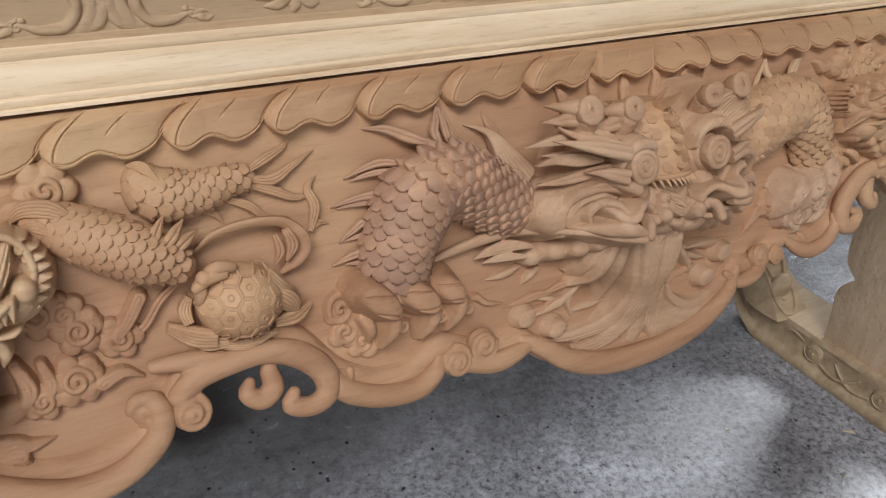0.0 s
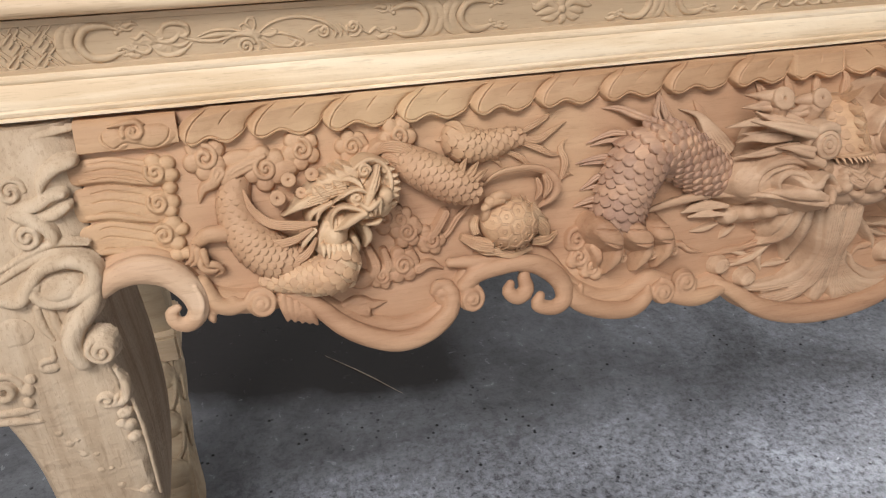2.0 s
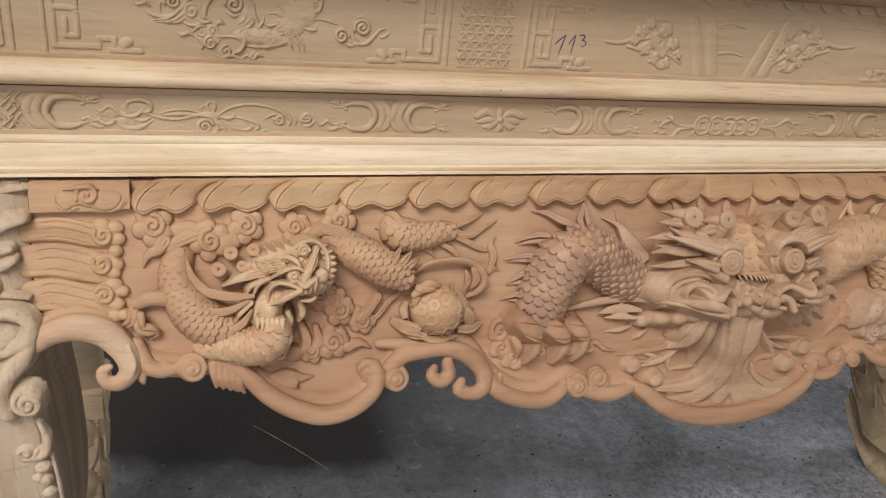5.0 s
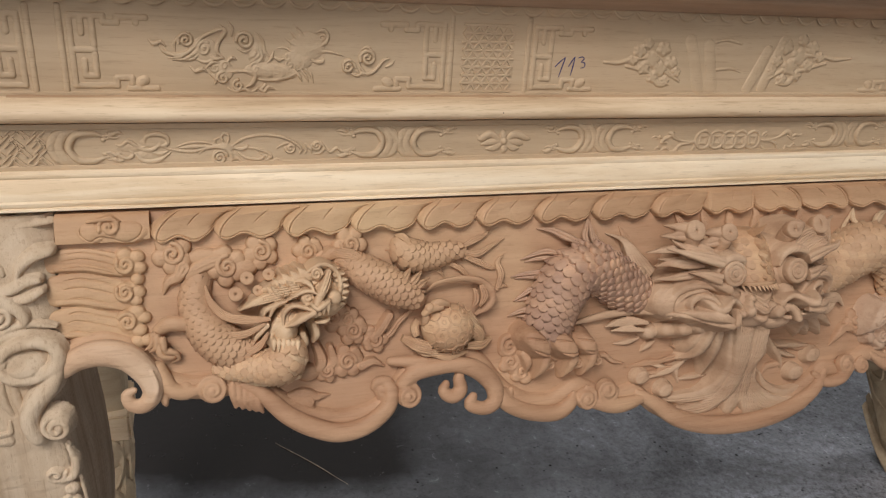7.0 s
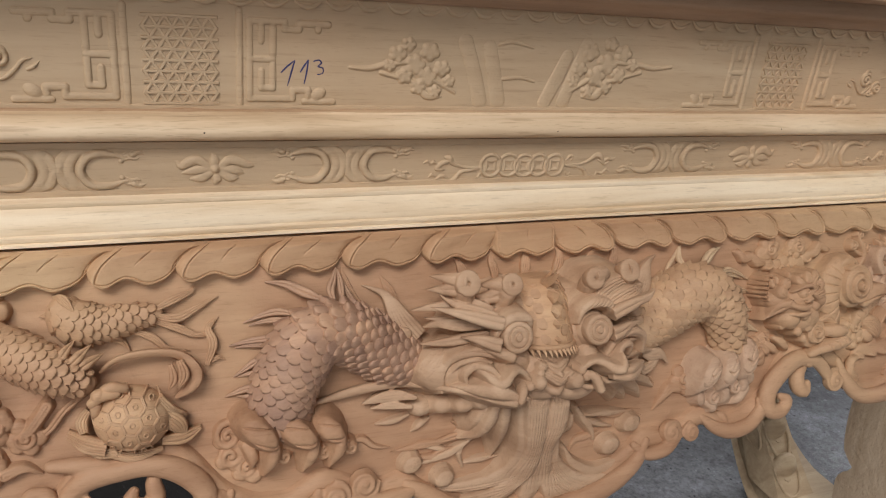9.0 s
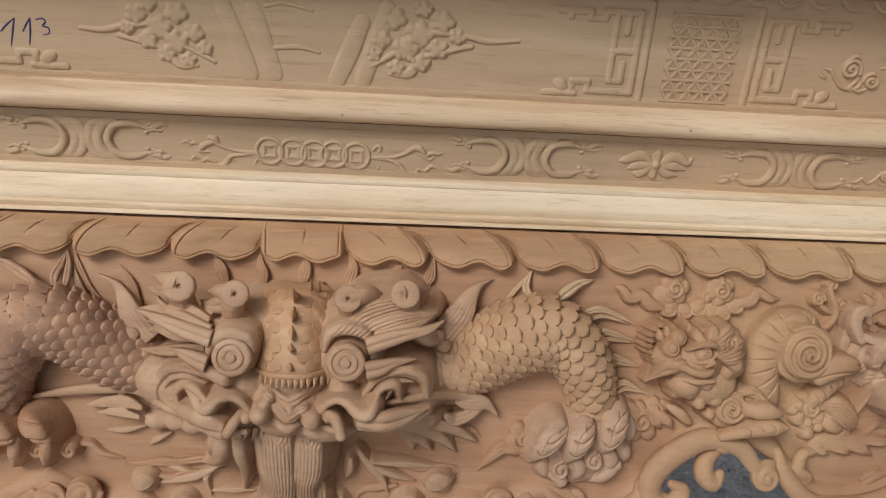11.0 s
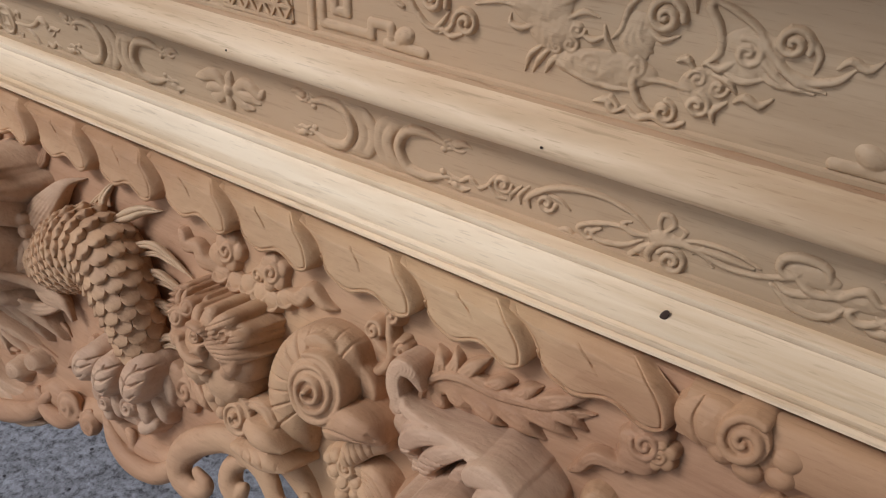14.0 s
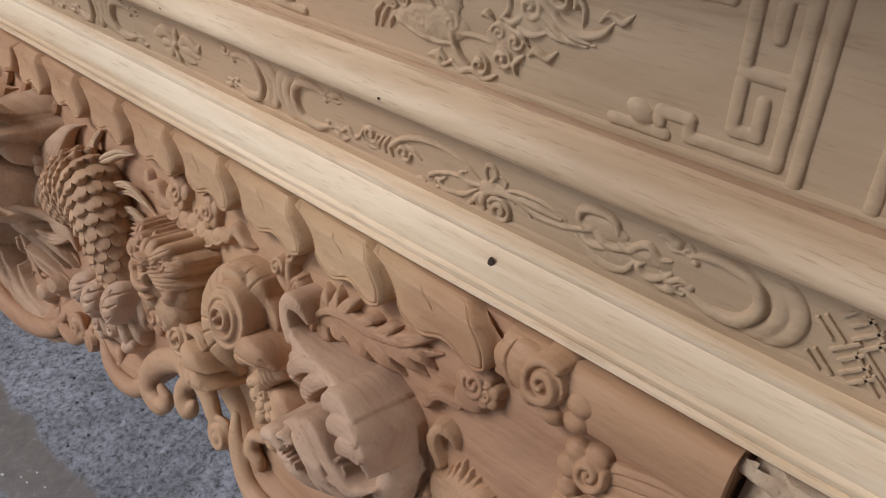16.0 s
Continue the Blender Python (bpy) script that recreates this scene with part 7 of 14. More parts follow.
c = Carve()
c.scaled([(0.1196, 0.7313, -0.008), (0.1443, 0.7426, -0.006), (0.1729, 0.7592, 0.004), (0.2032, 0.7752, 0.013), (0.2309, 0.779, 0.016), (0.2545, 0.7619, 0.018), (0.2691, 0.7367, 0.013), (0.2749, 0.7129, 0.006), (0.2756, 0.7002, -0.002)], [0.029, 0.031, 0.0325, 0.033, 0.03, 0.0255, 0.022, 0.019, 0.014], 0.0146, way=1, lift=0.33)
c.hair([(0.2554, 0.7935, 0.016), (0.2742, 0.7994, 0.012), (0.2934, 0.7945, 0.008), (0.3175, 0.7837, 0.003)], [0.002, 0.0034, 0.0025, 0.0004], 2)
c.hair([(0.261, 0.7875, 0.014), (0.2781, 0.7931, 0.009), (0.294, 0.7902, 0.006), (0.3089, 0.7851, 0.002)], [0.0015, 0.0025, 0.0019, 0.0004], 2)
c.hair([(0.2669, 0.7741, 0.014), (0.2822, 0.779, 0.011), (0.2999, 0.7749, 0.007), (0.3196, 0.7689, 0.003)], [0.002, 0.0034, 0.0025, 0.0004], 2)
c.hair([(0.2699, 0.7689, 0.012), (0.2856, 0.7721, 0.008), (0.3016, 0.7706, 0.005), (0.3151, 0.7685, 0.002)], [0.0014, 0.0024, 0.0018, 0.0004], 2)
c.hair([(0.2758, 0.752, 0.014), (0.2887, 0.7567, 0.011), (0.305, 0.7529, 0.007), (0.3221, 0.7461, 0.003)], [0.002, 0.0034, 0.0025, 0.0004], 2)
c.hair([(0.2815, 0.7468, 0.012), (0.2947, 0.7503, 0.008), (0.3081, 0.7491, 0.005), (0.3192, 0.7458, 0.002)], [0.0014, 0.0024, 0.0018, 0.0004], 2)
c.hair([(0.293, 0.7265, 0.012), (0.3033, 0.733, 0.009), (0.3155, 0.7287, 0.006), (0.3322, 0.7204, 0.003)], [0.002, 0.0034, 0.0025, 0.0004], 2)
c.hair([(0.2962, 0.721, 0.01), (0.3067, 0.7266, 0.007), (0.3203, 0.7243, 0.004), (0.3292, 0.721, 0.002)], [0.0014, 0.0024, 0.0018, 0.0004], 2)
c.hair([(0.2344, 0.8082, 0.016), (0.2445, 0.8147, 0.012), (0.2561, 0.8213, 0.008), (0.2718, 0.8251, 0.003)], [0.0033, 0.0055, 0.0041, 0.0004], 2)
c.hair([(0.2119, 0.8066, 0.012), (0.2055, 0.8154, 0.008), (0.2072, 0.8238, 0.005), (0.212, 0.8314, 0.002)], [0.0024, 0.004, 0.003, 0.0004], 2)
c.hair([(0.1818, 0.7949, 0.008), (0.1925, 0.8095, 0.005), (0.2013, 0.8195, 0.004), (0.21, 0.8303, 0.002)], [0.0014, 0.0024, 0.0018, 0.0004], 2)
hung("dragon_coil", c.mesh("dragon_coil"), YELLOW_WOOD, apron, "yellow-tan scaled coil of the great dragon relief", fuse=0, soften=0)
scales_of(c, YELLOW_SCALES, apron)

c = Relief(slope=3.5, soft=.001)
c.ball(-0.2648, 0.677, 0.002, 0.046, 0.013, 0.01, 0)
c.ball(-0.3009, 0.6749, 0.002, 0.022, 0.013, 0.009, 0)
c.volute(-0.3277, 0.689, 0.004, 0.013, 1.5, 90, 1, 0.2, 0.22)
c.ball(-0.3226, 0.6814, 0.002, 0.009, 0.008, 0.004, 0)
c.ball(-0.3341, 0.6842, 0.002, 0.008, 0.007, 0.004, 0)
c.volute(-0.3267, 0.67, 0.004, 0.012, 1.5, 90, -1, 0.2, 0.22)
c.ball(-0.3216, 0.6622, 0.002, 0.009, 0.008, 0.004, 0)
c.ball(-0.3331, 0.6651, 0.002, 0.008, 0.007, 0.004, 0)
c.volute(-0.3114, 0.6569, 0.004, 0.01, 1.5, 90, 1, 0.2, 0.22)
c.ball(-0.3062, 0.6489, 0.002, 0.009, 0.008, 0.004, 0)
c.ball(-0.3179, 0.6519, 0.002, 0.008, 0.007, 0.004, 0)
c.tube([(-0.3148, 0.7034, 0.018), (-0.3058, 0.6992, 0.034), (-0.2943, 0.6882, 0.037), (-0.2867, 0.678, 0.032)], [0.008, 0.011, 0.0085, 0.0012], flat=0.55)
c.groove([(-0.317, 0.7027, 0.018), (-0.3087, 0.7022, 0.034), (-0.2911, 0.6992, 0.034)], [0.0004, 0.001, 0.0004], 0.0024)
c.groove([(-0.3105, 0.6888, 0.034), (-0.2987, 0.6848, 0.037), (-0.2886, 0.6813, 0.032), (-0.2841, 0.6858, 0.032)], [0.0005, 0.0012, 0.0012, 0.0005], 0.0026)
c.hair([(-0.2873, 0.6795, 0.03), (-0.2905, 0.6674, 0.026), (-0.298, 0.6497, 0.013)], [0.0045, 0.006, 0.0005], 1, flat=0.5)
c.volute(-0.2766, 0.6646, 0.014, 0.007, 1.3, 120, 1, 0.3, 0.25)
c.tube([(-0.2779, 0.6985, 0.019), (-0.2687, 0.6931, 0.035), (-0.2571, 0.6837, 0.037), (-0.2488, 0.6763, 0.032)], [0.008, 0.011, 0.0085, 0.0012], flat=0.55)
c.groove([(-0.2801, 0.6977, 0.019), (-0.2717, 0.6972, 0.035), (-0.2534, 0.694, 0.035)], [0.0004, 0.001, 0.0004], 0.0024)
c.groove([(-0.2736, 0.6825, 0.035), (-0.2617, 0.6803, 0.037), (-0.2508, 0.6798, 0.032), (-0.2461, 0.6843, 0.032)], [0.0005, 0.0012, 0.0012, 0.0005], 0.0026)
c.hair([(-0.2493, 0.678, 0.03), (-0.2524, 0.6656, 0.026), (-0.2595, 0.6476, 0.013)], [0.0045, 0.006, 0.0005], 1, flat=0.5)
c.volute(-0.2374, 0.6628, 0.014, 0.007, 1.3, 120, 1, 0.3, 0.25)
c.tube([(-0.2433, 0.6963, 0.017), (-0.2356, 0.6904, 0.031), (-0.228, 0.6835, 0.033), (-0.2206, 0.6754, 0.027)], [0.008, 0.01, 0.0075, 0.0012], flat=0.55)
c.groove([(-0.2456, 0.6956, 0.017), (-0.2387, 0.6945, 0.031), (-0.2197, 0.6913, 0.031)], [0.0004, 0.001, 0.0004], 0.0024)
c.groove([(-0.2406, 0.6796, 0.031), (-0.2326, 0.68, 0.033), (-0.2227, 0.679, 0.027), (-0.2179, 0.6836, 0.027)], [0.0005, 0.0012, 0.0012, 0.0005], 0.0026)
c.hair([(-0.2223, 0.6787, 0.03), (-0.2253, 0.6662, 0.026), (-0.2322, 0.648, 0.013)], [0.0045, 0.006, 0.0005], 1, flat=0.5)
c.volute(-0.2096, 0.6634, 0.014, 0.007, 1.3, 120, 1, 0.3, 0.25)
c.hair([(-0.3125, 0.6802, 0.014), (-0.3069, 0.6692, 0.015), (-0.3075, 0.6548, 0.006)], [0.0045, 0.005, 0.0006], 1, flat=0.5)
c.hair([(-0.2143, 0.6626, 0.005), (-0.1962, 0.6666, 0.005), (-0.183, 0.6575, 0.004), (-0.1654, 0.653, 0.002)], [0.001, 0.0028, 0.0024, 0.0005], 2)
hung("dragon_claw", c.mesh("dragon_claw"), APRON_WOOD, apron, "tan dragon claw gripping a cloud", fuse=0, soften=0)

c = Relief(slope=3.5, soft=.001)
c.ball(0.2663, 0.6669, 0.004, 0.044, 0.022, 0.015, 0)
c.ball(0.2972, 0.6829, 0.002, 0.022, 0.022, 0.012, 0)
c.ball(0.2624, 0.6471, 0.002, 0.03, 0.01, 0.01, 0)
c.ball(0.2781, 0.6861, 0.006, 0.034, 0.018, 0.014, 0)
c.tube([(0.2455, 0.6981, 0.014), (0.2386, 0.6936, 0.028), (0.2312, 0.6859, 0.032), (0.2238, 0.6752, 0.028), (0.2168, 0.6598, 0.015)], [0.0046, 0.0109, 0.0115, 0.0078, 0.0008], flat=0.6)
c.groove([(0.2404, 0.6959, 0.014), (0.2406, 0.6947, 0.028), (0.2504, 0.701, 0.028)], [0.0005, 0.0011, 0.0005], 0.0026)
c.groove([(0.2279, 0.6853, 0.028), (0.2323, 0.684, 0.032), (0.244, 0.6923, 0.032)], [0.0005, 0.0013, 0.0005], 0.003)
c.groove([(0.2196, 0.6765, 0.032), (0.225, 0.6713, 0.028), (0.2358, 0.6797, 0.028)], [0.0005, 0.0011, 0.0005], 0.0024)
c.groove([(0.2456, 0.6951, 0.014), (0.231, 0.6908, 0.032), (0.2238, 0.6752, 0.028)], [0.0004, 0.0008, 0.0003], 0.0012)
c.tube([(0.2693, 0.7028, 0.016), (0.2631, 0.6964, 0.03), (0.2592, 0.6868, 0.034), (0.2552, 0.6753, 0.03), (0.2491, 0.6581, 0.015)], [0.0046, 0.0109, 0.0115, 0.0078, 0.0008], flat=0.6)
c.groove([(0.2642, 0.7006, 0.016), (0.265, 0.6974, 0.03), (0.2747, 0.7037, 0.03)], [0.0005, 0.0011, 0.0005], 0.0026)
c.groove([(0.2524, 0.6881, 0.03), (0.2603, 0.6849, 0.034), (0.2719, 0.6932, 0.034)], [0.0005, 0.0013, 0.0005], 0.003)
c.groove([(0.2477, 0.6775, 0.034), (0.2564, 0.6714, 0.03), (0.2671, 0.6798, 0.03)], [0.0005, 0.0011, 0.0005], 0.0024)
c.groove([(0.2694, 0.6998, 0.016), (0.2589, 0.6917, 0.034), (0.2552, 0.6753, 0.03)], [0.0004, 0.0008, 0.0003], 0.0012)
c.tube([(0.3005, 0.7146, 0.008), (0.2951, 0.7065, 0.024), (0.2914, 0.6956, 0.03), (0.2873, 0.6839, 0.028), (0.283, 0.6674, 0.014)], [0.0052, 0.0123, 0.013, 0.0088, 0.0008], flat=0.6)
c.groove([(0.2955, 0.7124, 0.008), (0.297, 0.7076, 0.024), (0.3068, 0.7139, 0.024)], [0.0005, 0.0011, 0.0005], 0.0026)
c.groove([(0.2844, 0.6982, 0.024), (0.2925, 0.6937, 0.03), (0.304, 0.702, 0.03)], [0.0005, 0.0013, 0.0005], 0.003)
c.groove([(0.2798, 0.6863, 0.03), (0.2886, 0.68, 0.028), (0.2992, 0.6883, 0.028)], [0.0005, 0.0011, 0.0005], 0.0024)
c.groove([(0.3007, 0.7116, 0.008), (0.2911, 0.7005, 0.03), (0.2873, 0.6839, 0.028)], [0.0004, 0.0008, 0.0003], 0.0012)
c.volute(0.2464, 0.6539, 0.02, 0.0085, 1.5, 90, 1, 0.3, 0.22)
c.volute(0.2781, 0.6632, 0.022, 0.0085, 1.5, 90, 1, 0.3, 0.22)
c.hair([(0.2293, 0.6614, 0.014), (0.2308, 0.6524, 0.013), (0.2378, 0.6433, 0.008)], [0.0055, 0.0065, 0.0008], 1, flat=0.5)
c.hair([(0.2596, 0.6667, 0.02), (0.2646, 0.6549, 0.018), (0.2588, 0.642, 0.01)], [0.0055, 0.0065, 0.0008], 1, flat=0.5)
c.hair([(0.2903, 0.6733, 0.018), (0.2954, 0.6626, 0.016), (0.2907, 0.6477, 0.008)], [0.0055, 0.0065, 0.0008], 1, flat=0.5)
c.hair([(0.3036, 0.6774, 0.014), (0.3105, 0.668, 0.01), (0.3099, 0.6577, 0.005)], [0.0055, 0.0065, 0.0008], 1, flat=0.5)
c.hair([(0.3071, 0.7039, 0.01), (0.3142, 0.6906, 0.01), (0.3141, 0.6745, 0.005)], [0.0055, 0.0065, 0.0008], 1, flat=0.5)
c.hair([(0.2404, 0.6481, 0.014), (0.2485, 0.6422, 0.014), (0.2414, 0.6351, 0.008)], [0.0055, 0.0065, 0.0008], 1, flat=0.5)
c.hair([(0.3026, 0.6572, 0.012), (0.2902, 0.6473, 0.012), (0.2783, 0.639, 0.006)], [0.0055, 0.0065, 0.0008], 1, flat=0.5)
hung("dragon_claw", c.mesh("dragon_claw"), ROSE_WOOD, apron, "rose-grey dragon claw with curled toes", fuse=0, soften=0)

c = Carve()
rows = [(.8150, 20, 26, 14), (.8120, 29, 42, 18), (.8060, 34, 54, 24), (.7960, 37, 63, 30), (.7830, 38, 69, 36), (.7670, 36, 73, 44), (.7550, 34, 76, 52), (.7490, 32, 78, 56), (.7468, 30, 70, 50)]
skin = c.sheet([[(-.0045 + .001 * w * k, z, .001 * (e + (m - e) * (1 - abs(k) ** 2.4))) for k in (-1, -.75, -.5, -.25, 0, .25, .5, .75, 1)] for z, w, m, e in rows], .02)
c.scales = Carve(c.at)
for i in range(5, 44, 4):
    for j in range(8 + (i // 4 % 2) * 3, 34, 6):
        p, q, r = (c.at(*skin[a][b]) for a, b in ((i, j), (min(47, i + 2), j), (i, j + 2)))
        t, s = (r - p).normalized(), (q - p).normalized()
        if abs(i - 23) > 2:
            c.scales.scale_at(p, t, s, s.cross(t) if s.cross(t).y < 0 else t.cross(s), random.uniform(.0095, .0115), .07)
for k in range(13):
    a = (k - 6) / 6.4
    u, h = -.0045 + .032 * a, .056 + .0225 * (1 - abs(a) ** 2.4)
    c.spike((u - .0030, .7490, h - .002), (u + .0030, .7490, h - .002), (u + .0010 * a, .7405, h + .007), .0028)
c.tube([(-.0045 + .033 * a, .7495 - .0005 * (1 - a * a), .054 + .0250 * (1 - abs(a) ** 2.4)) for a in (-1, -.75, -.5, -.25, 0, .25, .5, .75, 1)], .0026, flat=.8)
for za, ha, zb, hb, zt, ht, w in ((.8120, 44, .8040, 56, .8212, 81, 4.5), (.8030, 55, .7900, 67, .8000, 78, 4.5), (.7890, 66, .7770, 72, .7830, 81, 4.0), (.7750, 71, .7670, 74, .7715, 82, 4.0), (.7600, 75, .7530, 77, .7560, 82, 4.5)):
    c.spike((-.0045, za, ha * .001), (-.0045, zb, hb * .001), (-.0030, zt, ht * .001), w * .001)
c.spike((.0040, .8110, .036), (.0100, .8110, .036), (.0085, .8250, .052), .003)
c.spike((.0110, .8100, .034), (.0160, .8100, .034), (.0150, .8230, .046), .003)
hung("dragon_snout", c.mesh("dragon_snout"), YELLOW_SCALES, apron, "yellow-tan domed dragon snout with a crest and toothed rim", fuse=0, soften=0)
scales_of(c, YELLOW_SCALES, apron)

c = Relief()
c.ball(-0.03, 0.775, 0.03, 0.045, 0.032, 0.026, 0)
c.ball(0.024, 0.775, 0.03, 0.045, 0.032, 0.026, 0)
c.ball(-0.1077, 0.7318, 0.028, 0.038, 0.025, 0.026, 0)
c.ball(-0.1337, 0.7326, 0.002, 0.026, 0.025, 0.02, 0)
c.ball(-0.0612, 0.7081, 0.048, 0.026, 0.013, 0.02, 0)
c.ball(-0.0653, 0.7674, 0.034, 0.034, 0.024, 0.026, 0)
c.ball(-0.0459, 0.7349, 0.052, 0.022, 0.02, 0.018, 0)
c.ball(-0.1321, 0.6916, 0.01, 0.012, 0.009, 0.008, 0)
c.ball(-0.1104, 0.6939, 0.02, 0.013, 0.009, 0.009, 0)
c.ball(-0.093, 0.6951, 0.032, 0.012, 0.009, 0.009, 0)
c.ball(-0.0768, 0.6987, 0.042, 0.011, 0.009, 0.009, 0)
c.ball(0.0829, 0.7257, 0.028, 0.044, 0.026, 0.026, 0)
c.ball(0.1131, 0.7324, 0.012, 0.026, 0.028, 0.02, 0)
c.ball(0.0423, 0.7592, 0.045, 0.034, 0.024, 0.026, 0)
c.ball(0.0391, 0.7361, 0.06, 0.0125, 0.013, 0.013, 0)
c.ball(0.0246, 0.7031, 0.052, 0.026, 0.014, 0.02, 0)
c.ball(0.1017, 0.7027, 0.03, 0.024, 0.011, 0.012, 0)
c.ball(-0.0119, 0.7259, 0.054, 0.034, 0.02, 0.019, 0)
c.ball(-0.0124, 0.7074, 0.052, 0.024, 0.014, 0.02, 0)
c.hair([(-0.1215, 0.7131, 0.0464), (-0.1221, 0.7302, 0.045), (-0.1114, 0.7454, 0.055), (-0.0913, 0.7515, 0.0684), (-0.068, 0.745, 0.07), (-0.0571, 0.733, 0.07)], [0.0015, 0.004, 0.005, 0.005, 0.004, 0.001], 2)
c.hair([(-0.0996, 0.7191, 0.062), (-0.1016, 0.7301, 0.062), (-0.0932, 0.7377, 0.0674), (-0.0815, 0.7359, 0.0765), (-0.0723, 0.7281, 0.08)], [0.001, 0.0036, 0.004, 0.0036, 0.0015], 2)
c.hair([(-0.1134, 0.732, 0.054), (-0.1059, 0.7412, 0.0588), (-0.0914, 0.745, 0.068), (-0.0752, 0.7402, 0.069)], [0.001, 0.003, 0.003, 0.001], 1)
c.groove([(-0.1184, 0.7155, 0.0495), (-0.1191, 0.7294, 0.0481), (-0.1092, 0.7417, 0.0566), (-0.0915, 0.7472, 0.0684), (-0.0707, 0.741, 0.07)], [0.0008, 0.0013, 0.0013, 0.0008], 0.0022)
c.groove([(-0.0961, 0.7192, 0.064), (-0.0979, 0.728, 0.0646), (-0.0915, 0.734, 0.0687), (-0.0825, 0.7327, 0.0758)], [0.0008, 0.0013, 0.0013, 0.0008], 0.0022)
c.tube([(-0.0933, 0.7366, 0.0674), (-0.0844, 0.7305, 0.0743), (-0.0766, 0.7235, 0.0808), (-0.0695, 0.7239, 0.0866), (-0.0628, 0.7303, 0.086), (-0.0526, 0.7319, 0.081), (-0.0436, 0.727, 0.078), (-0.0358, 0.7174, 0.075)], [0.0015, 0.0035, 0.0046, 0.0046, 0.0036, 0.003, 0.003, 0.0025])
c.hair([(-0.0593, 0.7091, 0.085), (-0.0751, 0.7147, 0.0822), (-0.0927, 0.7165, 0.0684), (-0.1148, 0.7196, 0.0531)], [0.004, 0.007, 0.0055, 0.0005], 2)
c.tube([(-0.09, 0.7081, 0.066), (-0.0749, 0.7053, 0.076), (-0.0589, 0.703, 0.084)], [0.0015, 0.0032, 0.0042])
c.hair([(-0.0588, 0.7454, 0.078), (-0.0732, 0.7519, 0.076), (-0.0887, 0.7589, 0.07), (-0.096, 0.7617, 0.066)], [0.006, 0.005, 0.003, 0.0005], 1)
c.ball(-0.1517, 0.7677, 0.024, 0.008, 0.007, 0.005, 0)
c.ball(-0.1491, 0.7539, 0.0147, 0.008, 0.007, 0.005, 0)
c.ball(-0.1497, 0.7407, 0.0147, 0.008, 0.007, 0.005, 0)
c.ball(-0.1503, 0.7274, 0.0147, 0.008, 0.007, 0.005, 0)
c.tube([(0.0206, 0.7198, 0.075), (0.0277, 0.7277, 0.079), (0.037, 0.7314, 0.081), (0.0461, 0.729, 0.085), (0.0545, 0.7238, 0.091), (0.0629, 0.7235, 0.093), (0.0673, 0.7293, 0.088), (0.0703, 0.7357, 0.082)], [0.0025, 0.003, 0.0032, 0.004, 0.005, 0.005, 0.004, 0.0015])
c.tube([(0.0558, 0.7075, 0.076), (0.0791, 0.7085, 0.074), (0.1, 0.7123, 0.066), (0.115, 0.7151, 0.054)], [0.002, 0.004, 0.004, 0.0015])
c.hair([(0.0582, 0.7341, 0.072), (0.0707, 0.7494, 0.074), (0.0917, 0.7542, 0.072), (0.1083, 0.7467, 0.0656), (0.1134, 0.7293, 0.058)], [0.0015, 0.004, 0.005, 0.0045, 0.0015], 2)
c.hair([(0.0666, 0.732, 0.08), (0.0743, 0.7415, 0.078), (0.0844, 0.7424, 0.075), (0.0887, 0.7311, 0.068)], [0.0012, 0.0036, 0.004, 0.0015], 2)
c.hair([(0.0775, 0.7307, 0.07), (0.0863, 0.7445, 0.068), (0.0995, 0.7439, 0.065)], [0.001, 0.0026, 0.001], 1)
c.hair([(0.0419, 0.7878, 0.074), (0.059, 0.7971, 0.07), (0.0801, 0.8046, 0.064), (0.1012, 0.8089, 0.05)], [0.004, 0.01, 0.009, 0.002], 5)
c.hair([(0.0607, 0.7893, 0.074), (0.0835, 0.7929, 0.07), (0.1029, 0.7963, 0.062), (0.118, 0.7985, 0.054)], [0.004, 0.007, 0.006, 0.001], 3)
c.hair([(0.0959, 0.7891, 0.056), (0.1057, 0.7813, 0.05), (0.1138, 0.7742, 0.044), (0.1219, 0.7706, 0.036)], [0.005, 0.007, 0.005, 0.001], 3)
c.ball(0.1221, 0.7743, 0.026, 0.007, 0.0055, 0.004, 0)
c.ball(0.1287, 0.7655, 0.026, 0.007, 0.0055, 0.004, 0)
c.ball(0.1343, 0.7545, 0.024, 0.007, 0.0055, 0.004, 0)
c.ball(0.1384, 0.7418, 0.02, 0.007, 0.0055, 0.004, 0)
c.ball(0.1401, 0.7286, 0.016, 0.007, 0.0055, 0.004, 0)
c.ball(0.1412, 0.717, 0.01, 0.007, 0.0055, 0.004, 0)
c.tube([(-0.0736, 0.7594, 0.072), (-0.0694, 0.7731, 0.076), (-0.0566, 0.783, 0.08), (-0.0398, 0.7797, 0.08), (-0.0355, 0.7687, 0.074)], [0.002, 0.0042, 0.0052, 0.0042, 0.002])
c.tube([(0.0233, 0.7698, 0.072), (0.0285, 0.7836, 0.076), (0.042, 0.7891, 0.08), (0.0569, 0.7851, 0.08), (0.0634, 0.7737, 0.074)], [0.002, 0.0042, 0.0052, 0.0042, 0.002])
c.groove([(0.0616, 0.7326, 0.072), (0.0736, 0.746, 0.074), (0.0917, 0.7506, 0.072), (0.106, 0.7442, 0.067), (0.109, 0.7298, 0.058)], [0.0008, 0.0013, 0.0013, 0.0008], 0.0022)
c.groove([(0.0704, 0.7323, 0.08), (0.0762, 0.7385, 0.078), (0.0835, 0.7387, 0.075), (0.0853, 0.7308, 0.068)], [0.0008, 0.0013, 0.0013, 0.0008], 0.0022)
